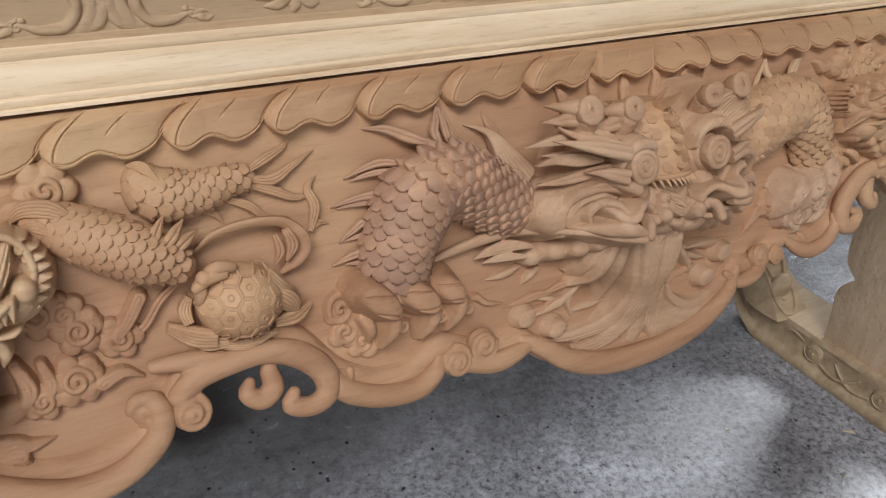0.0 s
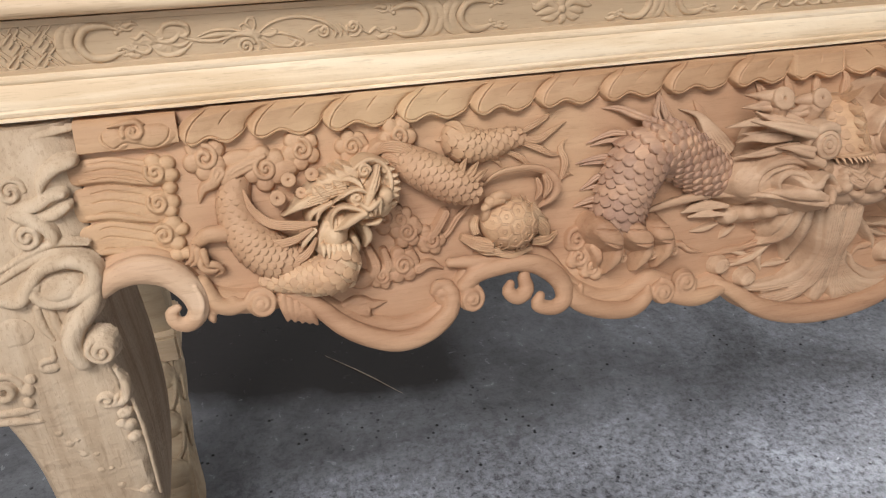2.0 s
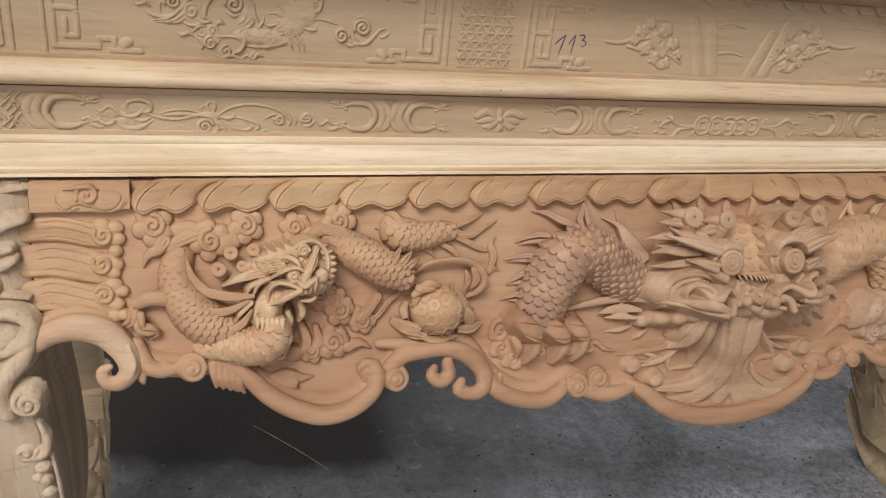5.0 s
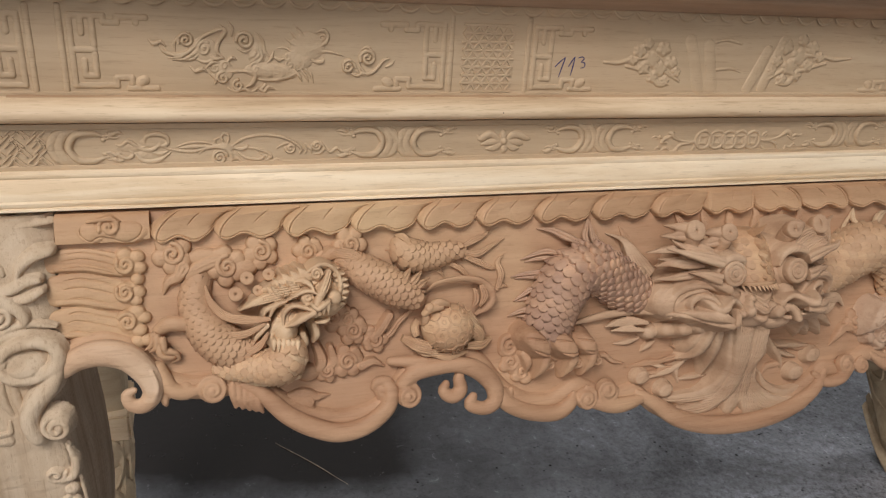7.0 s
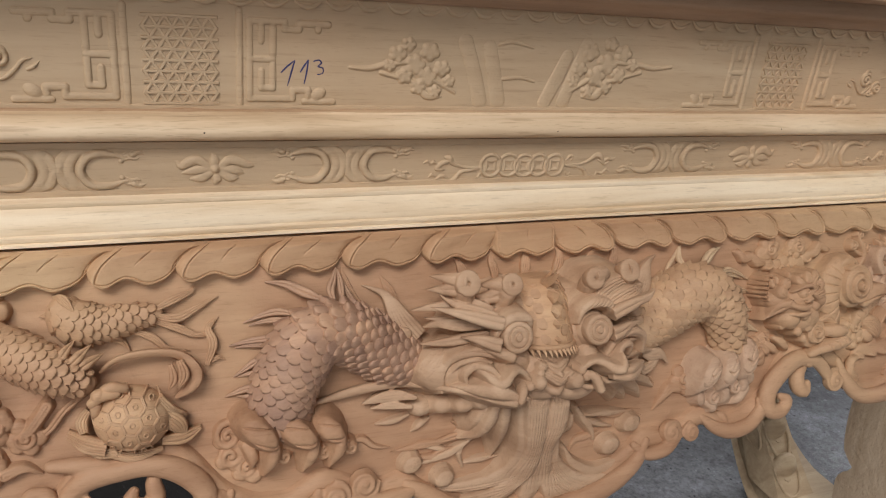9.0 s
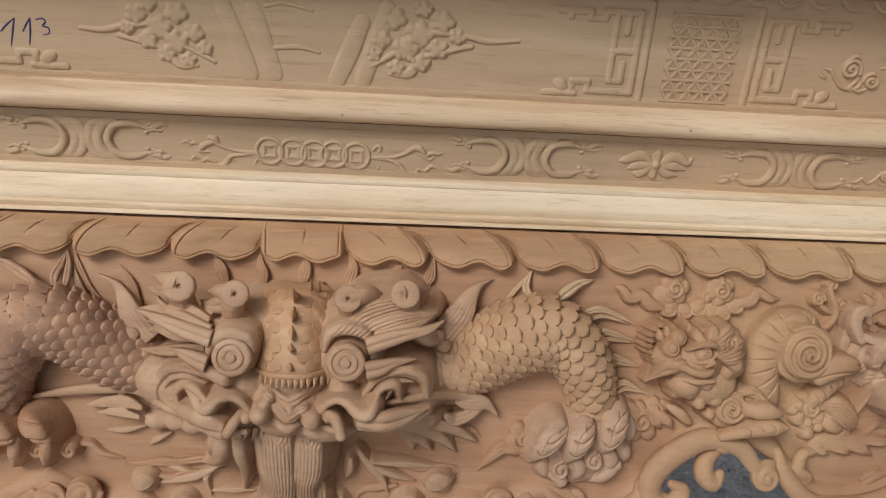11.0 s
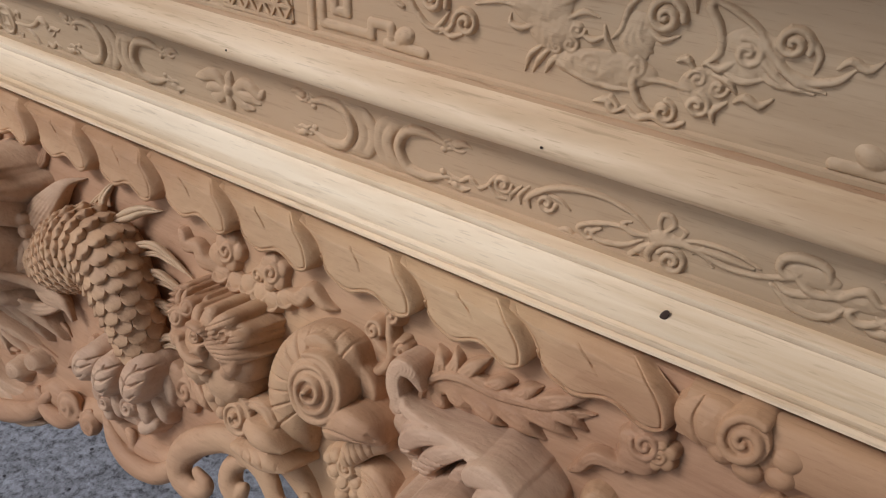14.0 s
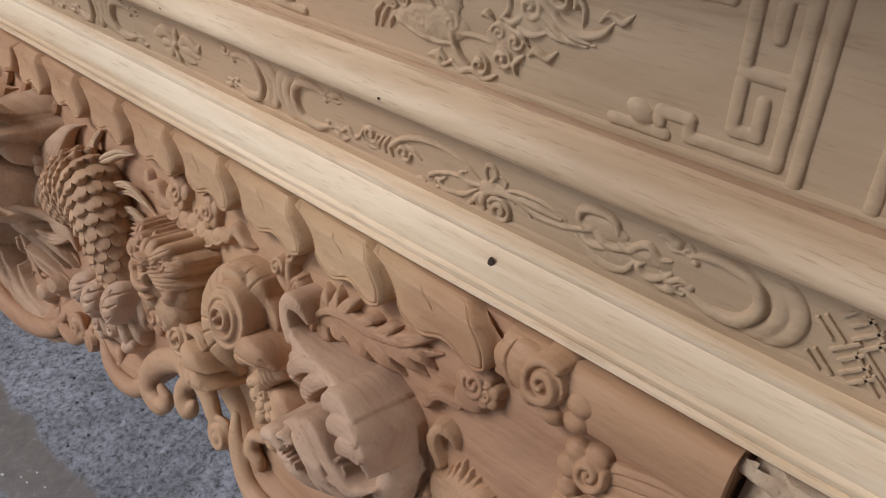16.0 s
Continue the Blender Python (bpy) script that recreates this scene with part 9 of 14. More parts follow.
c.hair([(-0.0426, 0.6265, 0.005), (-0.0633, 0.6261, 0.005), (-0.0857, 0.6239, 0.002)], [0.0006, 0.003, 0.0005], 2)
c.hair([(-0.1442, 0.6837, 0.006), (-0.1627, 0.6797, 0.005), (-0.1797, 0.6785, 0.002)], [0.0006, 0.003, 0.0005], 2)
c.hair([(-0.1212, 0.6774, 0.005), (-0.1329, 0.6721, 0.005), (-0.141, 0.6655, 0.002)], [0.0006, 0.003, 0.0005], 2)
c.hair([(0.054, 0.6665, 0.014), (0.0661, 0.6504, 0.011), (0.077, 0.6379, 0.008), (0.0825, 0.6244, 0.004)], [0.002, 0.0036, 0.003, 0.0005], 3)
c.hair([(0.0667, 0.6513, 0.01), (0.0869, 0.6426, 0.007), (0.1083, 0.6358, 0.003)], [0.002, 0.003, 0.0005], 2)
c.hair([(0.0675, 0.6572, 0.016), (0.0982, 0.6539, 0.01), (0.1316, 0.6503, 0.004)], [0.001, 0.003, 0.0005], 3)
c.hair([(0.0467, 0.66, 0.016), (0.0459, 0.6485, 0.012), (0.0419, 0.6387, 0.006)], [0.002, 0.0034, 0.0005], 2)
c.hair([(0.0908, 0.6962, 0.03), (0.1111, 0.6813, 0.018), (0.1226, 0.6667, 0.008)], [0.007, 0.005, 0.0005], 2)
c.hair([(0.1073, 0.6959, 0.026), (0.1313, 0.6808, 0.016), (0.1457, 0.6654, 0.007)], [0.007, 0.005, 0.0005], 2)
c.hair([(0.1218, 0.697, 0.022), (0.1457, 0.6875, 0.014), (0.1661, 0.6743, 0.006)], [0.006, 0.005, 0.0005], 2)
c.hair([(0.0979, 0.6896, 0.026), (0.1023, 0.6775, 0.016), (0.1044, 0.6669, 0.007)], [0.005, 0.004, 0.0005], 2)
c.hair([(-0.017, 0.6949, 0.054), (-0.0161, 0.6678, 0.046), (-0.0129, 0.6406, 0.034), (-0.0181, 0.6122, 0.018), (-0.0418, 0.5896, 0.009)], [0.014, 0.013, 0.012, 0.013, 0.009], 8, flat=0.9)
c.hair([(0.0113, 0.6908, 0.052), (0.011, 0.6629, 0.042), (0.0058, 0.6359, 0.028), (0.0098, 0.6066, 0.015), (0.0232, 0.5699, 0.008)], [0.012, 0.012, 0.01, 0.01, 0.008], 7, flat=0.9)
c.hair([(-0.031, 0.6903, 0.046), (-0.0269, 0.6614, 0.038), (-0.0235, 0.6335, 0.025), (-0.0395, 0.6088, 0.012), (-0.083, 0.5954, 0.005)], [0.007, 0.008, 0.009, 0.009, 0.004], 5, flat=0.9)
c.hair([(0.0206, 0.6421, 0.026), (0.0253, 0.6137, 0.016), (0.0535, 0.5876, 0.011), (0.097, 0.579, 0.008), (0.1357, 0.5901, 0.005)], [0.003, 0.006, 0.007, 0.006, 0.001], 5, flat=0.9)
c.hair([(0.0177, 0.6323, 0.022), (0.0255, 0.5982, 0.013), (0.0602, 0.5731, 0.01), (0.1067, 0.5653, 0.008), (0.1408, 0.5771, 0.005)], [0.004, 0.006, 0.007, 0.006, 0.001], 5, flat=0.9)
c.hair([(0.039, 0.6231, 0.013), (0.0496, 0.6059, 0.01), (0.0783, 0.5914, 0.008), (0.1109, 0.5945, 0.006), (0.1315, 0.6044, 0.004)], [0.0015, 0.0045, 0.005, 0.004, 0.001], 4, flat=0.9)
c.hair([(0.0132, 0.6179, 0.017), (0.0251, 0.5861, 0.011), (0.0456, 0.5697, 0.008), (0.0782, 0.5599, 0.005)], [0.004, 0.008, 0.008, 0.004], 6, flat=0.9)
c.hair([(-0.0003, 0.6185, 0.018), (0.0013, 0.5957, 0.012), (-0.004, 0.5795, 0.007)], [0.005, 0.008, 0.007], 6, flat=0.9)
c.hair([(-0.0123, 0.6191, 0.014), (-0.0416, 0.6032, 0.009), (-0.0817, 0.6008, 0.007), (-0.1217, 0.6015, 0.003)], [0.004, 0.007, 0.006, 0.001], 6, flat=0.9)
c.hair([(-0.0105, 0.608, 0.013), (-0.0348, 0.5884, 0.009), (-0.0719, 0.5843, 0.007), (-0.1104, 0.5849, 0.003)], [0.004, 0.007, 0.006, 0.001], 6, flat=0.9)
c.hair([(0.001, 0.6908, 0.046), (0.0009, 0.6638, 0.04), (-0.0007, 0.6366, 0.027), (-0.0045, 0.609, 0.015), (-0.0096, 0.5809, 0.008)], [0.011, 0.011, 0.01, 0.011, 0.009], 5, flat=0.8)
c.groove([(-0.0266, 0.6904, 0.044), (-0.0245, 0.6605, 0.036), (-0.0233, 0.6326, 0.022), (-0.0416, 0.6038, 0.009)], [0.0003, 0.0006, 0.0006, 0.0003], 0.0009)
c.groove([(-0.0232, 0.6901, 0.044), (-0.0214, 0.6604, 0.036), (-0.0206, 0.6326, 0.022), (-0.0366, 0.6014, 0.0089)], [0.0003, 0.0006, 0.0006, 0.0003], 0.0009)
c.groove([(-0.0198, 0.6899, 0.044), (-0.0183, 0.6604, 0.036), (-0.0178, 0.6326, 0.022), (-0.0316, 0.5989, 0.0089)], [0.0003, 0.0006, 0.0006, 0.0003], 0.0009)
c.groove([(-0.0164, 0.6896, 0.044), (-0.0151, 0.6604, 0.036), (-0.0151, 0.6326, 0.022), (-0.0266, 0.5965, 0.0088)], [0.0003, 0.0006, 0.0006, 0.0003], 0.0009)
c.groove([(-0.013, 0.6893, 0.044), (-0.012, 0.6603, 0.036), (-0.0123, 0.6326, 0.022), (-0.0215, 0.594, 0.0087)], [0.0003, 0.0006, 0.0006, 0.0003], 0.0009)
c.groove([(-0.0096, 0.689, 0.044), (-0.0088, 0.6603, 0.036), (-0.0096, 0.6326, 0.022), (-0.0165, 0.5916, 0.0086)], [0.0003, 0.0006, 0.0006, 0.0003], 0.0009)
c.groove([(-0.0062, 0.6887, 0.044), (-0.0056, 0.6603, 0.036), (-0.0068, 0.6326, 0.022), (-0.0113, 0.5891, 0.0086)], [0.0003, 0.0006, 0.0006, 0.0003], 0.0009)
c.groove([(-0.0028, 0.6885, 0.044), (-0.0024, 0.6602, 0.036), (-0.004, 0.6326, 0.022), (-0.0062, 0.5866, 0.0085)], [0.0003, 0.0006, 0.0006, 0.0003], 0.0009)
c.groove([(0.0007, 0.6882, 0.044), (0.0007, 0.6602, 0.036), (-0.0012, 0.6326, 0.022), (-0.001, 0.584, 0.0084)], [0.0003, 0.0006, 0.0006, 0.0003], 0.0009)
c.groove([(0.0041, 0.6879, 0.044), (0.0039, 0.6602, 0.036), (0.0015, 0.6326, 0.022), (0.0042, 0.5815, 0.0084)], [0.0003, 0.0006, 0.0006, 0.0003], 0.0009)
c.groove([(0.0076, 0.6876, 0.044), (0.0072, 0.6601, 0.036), (0.0043, 0.6326, 0.022), (0.0094, 0.5789, 0.0083)], [0.0003, 0.0006, 0.0006, 0.0003], 0.0009)
c.groove([(0.0111, 0.6873, 0.044), (0.0104, 0.6601, 0.036), (0.0071, 0.6326, 0.022), (0.0147, 0.5764, 0.0082)], [0.0003, 0.0006, 0.0006, 0.0003], 0.0009)
c.groove([(0.0146, 0.687, 0.044), (0.0136, 0.6601, 0.036), (0.0099, 0.6326, 0.022), (0.0199, 0.5738, 0.0081)], [0.0003, 0.0006, 0.0006, 0.0003], 0.0009)
c.groove([(0.0181, 0.6868, 0.044), (0.0168, 0.66, 0.036), (0.0128, 0.6326, 0.022), (0.0253, 0.5712, 0.0081)], [0.0003, 0.0006, 0.0006, 0.0003], 0.0009)
c.groove([(0.0216, 0.6865, 0.044), (0.0201, 0.66, 0.036), (0.0156, 0.6326, 0.022), (0.0306, 0.5685, 0.008)], [0.0003, 0.0006, 0.0006, 0.0003], 0.0009)
c.groove([(0.0217, 0.6384, 0.024), (0.0266, 0.6101, 0.015), (0.0556, 0.5843, 0.01), (0.1034, 0.5766, 0.008), (0.1374, 0.5871, 0.005)], [0.0003, 0.0006, 0.0006, 0.0003], 0.0009)
c.groove([(0.0204, 0.6352, 0.0231), (0.0264, 0.6061, 0.0144), (0.0549, 0.5814, 0.0097), (0.1013, 0.5734, 0.0077), (0.1364, 0.5838, 0.0049)], [0.0003, 0.0006, 0.0006, 0.0003], 0.0009)
c.groove([(0.0191, 0.6321, 0.0223), (0.0262, 0.6022, 0.0139), (0.0543, 0.5784, 0.0094), (0.0993, 0.5702, 0.0074), (0.1354, 0.5804, 0.0047)], [0.0003, 0.0006, 0.0006, 0.0003], 0.0009)
c.groove([(0.0178, 0.629, 0.0214), (0.026, 0.5983, 0.0133), (0.0536, 0.5754, 0.0091), (0.0973, 0.567, 0.0071), (0.1343, 0.5771, 0.0046)], [0.0003, 0.0006, 0.0006, 0.0003], 0.0009)
c.groove([(0.0165, 0.6259, 0.0206), (0.0257, 0.5943, 0.0127), (0.0529, 0.5725, 0.0089), (0.0953, 0.5638, 0.0069), (0.1333, 0.5737, 0.0044)], [0.0003, 0.0006, 0.0006, 0.0003], 0.0009)
c.groove([(0.0152, 0.6228, 0.0197), (0.0255, 0.5903, 0.0121), (0.0522, 0.5695, 0.0086), (0.0933, 0.5606, 0.0066), (0.1324, 0.5703, 0.0043)], [0.0003, 0.0006, 0.0006, 0.0003], 0.0009)
c.groove([(0.0139, 0.6196, 0.0189), (0.0253, 0.5863, 0.0116), (0.0516, 0.5665, 0.0083), (0.0913, 0.5574, 0.0063), (0.1314, 0.567, 0.0041)], [0.0003, 0.0006, 0.0006, 0.0003], 0.0009)
c.groove([(0.0126, 0.6164, 0.018), (0.0251, 0.5823, 0.011), (0.0509, 0.5635, 0.008), (0.0893, 0.5542, 0.006), (0.1304, 0.5636, 0.004)], [0.0003, 0.0006, 0.0006, 0.0003], 0.0009)
c.groove([(-0.0123, 0.6191, 0.014), (-0.0416, 0.6032, 0.009), (-0.0818, 0.5996, 0.007), (-0.1198, 0.6012, 0.003)], [0.0003, 0.0006, 0.0006, 0.0003], 0.0009)
c.groove([(-0.0123, 0.617, 0.0138), (-0.0411, 0.6004, 0.009), (-0.0801, 0.5965, 0.007), (-0.1182, 0.5982, 0.003)], [0.0003, 0.0006, 0.0006, 0.0003], 0.0009)
c.groove([(-0.0122, 0.6149, 0.0137), (-0.0405, 0.5977, 0.009), (-0.0785, 0.5933, 0.007), (-0.1167, 0.5952, 0.003)], [0.0003, 0.0006, 0.0006, 0.0003], 0.0009)
c.groove([(-0.0122, 0.6128, 0.0135), (-0.04, 0.5949, 0.009), (-0.0769, 0.5902, 0.007), (-0.1151, 0.5922, 0.003)], [0.0003, 0.0006, 0.0006, 0.0003], 0.0009)
c.groove([(-0.0121, 0.6107, 0.0133), (-0.0394, 0.5921, 0.009), (-0.0752, 0.587, 0.007), (-0.1135, 0.5891, 0.003)], [0.0003, 0.0006, 0.0006, 0.0003], 0.0009)
c.groove([(-0.012, 0.6085, 0.0132), (-0.0389, 0.5893, 0.009), (-0.0736, 0.5838, 0.007), (-0.112, 0.5861, 0.003)], [0.0003, 0.0006, 0.0006, 0.0003], 0.0009)
c.groove([(-0.012, 0.6064, 0.013), (-0.0384, 0.5865, 0.009), (-0.072, 0.5806, 0.007), (-0.1104, 0.5831, 0.003)], [0.0003, 0.0006, 0.0006, 0.0003], 0.0009)
c.ball(0.1341, 0.6369, 0.006, 0.0095, 0.0095, 0.006, 0)
c.hair([(0.1439, 0.6399, 0.008), (0.133, 0.64, 0.012), (0.1257, 0.6375, 0.011), (0.1221, 0.635, 0.007)], [0.002, 0.0076, 0.0081, 0.002], 6, flat=0.9)
c.ball(0.1045, 0.6152, 0.006, 0.0095, 0.0095, 0.006, 0)
c.hair([(0.1142, 0.6182, 0.008), (0.1036, 0.6185, 0.012), (0.0964, 0.6161, 0.011), (0.0929, 0.6134, 0.007)], [0.002, 0.0076, 0.0081, 0.002], 6, flat=0.9)
c.ball(-0.1424, 0.6333, 0.006, 0.009, 0.009, 0.006, 0)
c.hair([(-0.1341, 0.6361, 0.008), (-0.1419, 0.6364, 0.012), (-0.1479, 0.6341, 0.011), (-0.1516, 0.6317, 0.007)], [0.002, 0.0072, 0.0076, 0.002], 6, flat=0.9)
c.ball(-0.1063, 0.6131, 0.006, 0.009, 0.009, 0.006, 0)
c.hair([(-0.0978, 0.616, 0.008), (-0.106, 0.6164, 0.012), (-0.1122, 0.6142, 0.011), (-0.1159, 0.6116, 0.007)], [0.002, 0.0072, 0.0076, 0.002], 6, flat=0.9)
hung("dragon_beard", c.mesh("dragon_beard"), HEAD_WOOD, apron, "long grooved dragon beard spreading along the lower lip", fuse=0, soften=0)

c = Relief(slope=9.0, soft=.0008)
c.ball(-0.5692, 0.7776, 0.012, 0.032, 0.022, 0.028, -15)
c.ball(-0.5578, 0.7587, 0.018, 0.02, 0.015, 0.032, 0)
c.ball(-0.604, 0.7344, 0.018, 0.015, 0.017, 0.026, 0)
c.ball(-0.5992, 0.7465, 0.018, 0.016, 0.014, 0.024, 0)
c.ball(-0.601, 0.7688, 0.01, 0.022, 0.014, 0.022, 0)
c.ball(-0.5406, 0.7724, 0.014, 0.012, 0.022, 0.022, 0)
c.hair([(-0.5849, 0.7857, 0.042), (-0.6041, 0.7854, 0.038), (-0.619, 0.7801, 0.032), (-0.6349, 0.7749, 0.02)], [0.0031, 0.005, 0.0037, 0.0004], 4, flat=1.2)
c.hair([(-0.5939, 0.7766, 0.043), (-0.6169, 0.7716, 0.038), (-0.6351, 0.7658, 0.029), (-0.6515, 0.7571, 0.016)], [0.0031, 0.005, 0.0037, 0.0004], 5, flat=1.2)
c.hair([(-0.604, 0.7664, 0.042), (-0.6146, 0.7616, 0.04), (-0.6199, 0.7504, 0.034)], [0.0025, 0.0028, 0.0009], 1, flat=1.2)
c.hair([(-0.612, 0.7647, 0.04), (-0.6238, 0.7574, 0.034), (-0.6266, 0.7492, 0.028)], [0.0022, 0.0025, 0.0009], 1, flat=1.2)
c.spike((-0.6171, 0.7694, 0.038), (-0.6055, 0.7729, 0.04), (-0.6215, 0.7819, 0.038), 0.003)
c.spike((-0.6095, 0.777, 0.038), (-0.5979, 0.7806, 0.04), (-0.6139, 0.7895, 0.038), 0.003)
c.spike((-0.6009, 0.7823, 0.038), (-0.5893, 0.7859, 0.04), (-0.6054, 0.7948, 0.038), 0.003)
c.spike((-0.5921, 0.7849, 0.038), (-0.5803, 0.7885, 0.04), (-0.5966, 0.7974, 0.038), 0.003)
c.spike((-0.5836, 0.7881, 0.038), (-0.5719, 0.7917, 0.04), (-0.5882, 0.8006, 0.038), 0.003)
c.spike((-0.6124, 0.7737, 0.042), (-0.6043, 0.777, 0.044), (-0.6174, 0.7833, 0.046), 0.003)
c.spike((-0.6043, 0.7752, 0.042), (-0.5961, 0.7785, 0.044), (-0.6093, 0.7847, 0.046), 0.003)
c.spike((-0.5949, 0.7777, 0.042), (-0.5867, 0.781, 0.044), (-0.6, 0.7872, 0.046), 0.003)
c.spike((-0.559, 0.8044, 0.036), (-0.5594, 0.7973, 0.038), (-0.5493, 0.8011, 0.04), 0.003)
c.spike((-0.5511, 0.8004, 0.036), (-0.5515, 0.7933, 0.038), (-0.5413, 0.7971, 0.04), 0.003)
c.spike((-0.5457, 0.7944, 0.036), (-0.5461, 0.7872, 0.038), (-0.5359, 0.791, 0.04), 0.003)
c.spike((-0.5427, 0.7879, 0.036), (-0.5431, 0.7808, 0.038), (-0.5328, 0.7846, 0.04), 0.003)
c.spike((-0.5415, 0.7816, 0.036), (-0.5418, 0.7744, 0.038), (-0.5316, 0.7782, 0.04), 0.003)
c.spike((-0.5415, 0.7748, 0.036), (-0.5419, 0.7676, 0.038), (-0.5316, 0.7714, 0.04), 0.003)
c.spike((-0.5438, 0.7688, 0.036), (-0.5442, 0.7616, 0.038), (-0.534, 0.7654, 0.04), 0.003)
c.spike((-0.5468, 0.7628, 0.036), (-0.5472, 0.7556, 0.038), (-0.5369, 0.7594, 0.04), 0.003)
c.spike((-0.552, 0.7582, 0.036), (-0.5524, 0.751, 0.038), (-0.5421, 0.7548, 0.04), 0.003)
c.tube([(-0.5812, 0.7919, 0.04), (-0.572, 0.799, 0.042), (-0.5612, 0.8026, 0.042), (-0.5506, 0.7995, 0.04), (-0.5431, 0.7899, 0.04), (-0.5414, 0.7762, 0.04), (-0.5457, 0.7619, 0.04)], [0.0012, 0.0022, 0.0025, 0.0025, 0.0025, 0.0025, 0.0012])
c.tube([(-0.5537, 0.7942, 0.042), (-0.558, 0.7827, 0.048), (-0.5644, 0.7727, 0.054), (-0.5703, 0.7636, 0.057)], [0.0031, 0.0043, 0.0043, 0.0031], flat=0.6)
c.groove([(-0.5584, 0.7949, 0.046), (-0.5652, 0.7835, 0.05), (-0.5757, 0.7759, 0.054)], [0.0005, 0.001, 0.0005], 0.002)
c.groove([(-0.5509, 0.7931, 0.046), (-0.5568, 0.7797, 0.054), (-0.5619, 0.7684, 0.058)], [0.0005, 0.001, 0.0005], 0.002)
c.groove([(-0.5452, 0.787, 0.044), (-0.5516, 0.779, 0.05), (-0.5548, 0.7728, 0.052)], [0.0005, 0.001, 0.0005], 0.002)
c.groove([(-0.578, 0.7875, 0.044), (-0.5744, 0.7819, 0.048), (-0.5683, 0.7784, 0.052)], [0.0005, 0.001, 0.0005], 0.002)
c.volute(-0.5676, 0.7927, 0.044, 0.007, 1.4, 0, 1, 0.25, 0.2)
c.hair([(-0.5976, 0.7846, 0.042), (-0.5852, 0.7871, 0.046), (-0.5768, 0.7834, 0.05), (-0.572, 0.7766, 0.053)], [0.0006, 0.0025, 0.0025, 0.0006], 3)
c.tube([(-0.6042, 0.7653, 0.042), (-0.5928, 0.7721, 0.05), (-0.5825, 0.7765, 0.054), (-0.5724, 0.7751, 0.055), (-0.5646, 0.7681, 0.052)], [0.0006, 0.0015, 0.0017, 0.0016, 0.0006])
c.tube([(-0.6044, 0.7631, 0.042), (-0.5924, 0.7613, 0.047), (-0.5812, 0.7624, 0.051), (-0.5707, 0.7653, 0.052)], [0.0006, 0.0012, 0.0012, 0.0006])
c.tube([(-0.6066, 0.7398, 0.04), (-0.605, 0.7547, 0.046), (-0.5955, 0.7619, 0.05), (-0.5819, 0.7594, 0.054), (-0.5734, 0.7551, 0.057)], [0.0007, 0.0019, 0.002, 0.002, 0.0016])
c.groove([(-0.6007, 0.7441, 0.044), (-0.5986, 0.7534, 0.05), (-0.5889, 0.7572, 0.053)], [0.0003, 0.0006, 0.0003], 0.002)
c.hair([(-0.5737, 0.7541, 0.058), (-0.5854, 0.7495, 0.056), (-0.5945, 0.7443, 0.051), (-0.6046, 0.7401, 0.044)], [0.0025, 0.0034, 0.0028, 0.0003], 1, flat=0.5)
c.tube([(-0.576, 0.7629, 0.056), (-0.5701, 0.7584, 0.06), (-0.5628, 0.7621, 0.06), (-0.5564, 0.7657, 0.058)], [0.0019, 0.0025, 0.0025, 0.0012])
c.tube([(-0.5565, 0.7455, 0.046), (-0.5615, 0.7427, 0.046), (-0.5721, 0.7426, 0.046)], [0.0012, 0.0022, 0.0012])
c.spike((-0.5659, 0.7633, 0.058), (-0.5601, 0.7627, 0.058), (-0.5633, 0.7507, 0.056), 0.002)
c.spike((-0.5612, 0.7639, 0.058), (-0.5554, 0.7634, 0.058), (-0.5586, 0.7513, 0.056), 0.002)
c.ball(-0.5678, 0.7529, 0.052, 0.0035, 0.0035, 0.004, 0)
c.ball(-0.5718, 0.7508, 0.05, 0.003, 0.003, 0.004, 0)
c.hair([(-0.6112, 0.7475, 0.036), (-0.6169, 0.7356, 0.034), (-0.6225, 0.7204, 0.026)], [0.0025, 0.0031, 0.0006], 3)
c.hair([(-0.6231, 0.7418, 0.034), (-0.6342, 0.731, 0.028), (-0.6382, 0.7223, 0.02)], [0.0025, 0.0028, 0.0006], 3)
c.hair([(-0.5721, 0.7389, 0.034), (-0.569, 0.7278, 0.03), (-0.5725, 0.7178, 0.022)], [0.0031, 0.0037, 0.0006], 2)
c.hair([(-0.5846, 0.7297, 0.032), (-0.5813, 0.7193, 0.026), (-0.585, 0.7092, 0.018)], [0.0028, 0.0031, 0.0006], 2)
c.spike((-0.6202, 0.7259, 0.042), (-0.6145, 0.7253, 0.042), (-0.6186, 0.7172, 0.048), 0.0025)
c.spike((-0.6151, 0.7253, 0.042), (-0.6094, 0.7247, 0.042), (-0.6137, 0.7155, 0.048), 0.0025)
c.spike((-0.61, 0.7248, 0.042), (-0.6043, 0.7242, 0.042), (-0.6087, 0.7139, 0.048), 0.0025)
c.spike((-0.6048, 0.7242, 0.042), (-0.5991, 0.7236, 0.042), (-0.6036, 0.7133, 0.048), 0.0025)
c.spike((-0.5997, 0.7237, 0.042), (-0.5939, 0.723, 0.042), (-0.5984, 0.7138, 0.048), 0.0025)
c.spike((-0.5945, 0.7231, 0.042), (-0.5888, 0.7225, 0.042), (-0.5931, 0.7144, 0.048), 0.0025)
c.groove([(-0.5822, 0.7856, 0.044), (-0.6021, 0.7837, 0.04), (-0.6191, 0.779, 0.032)], [0.0004, 0.0007, 0.0003], 0.0012)
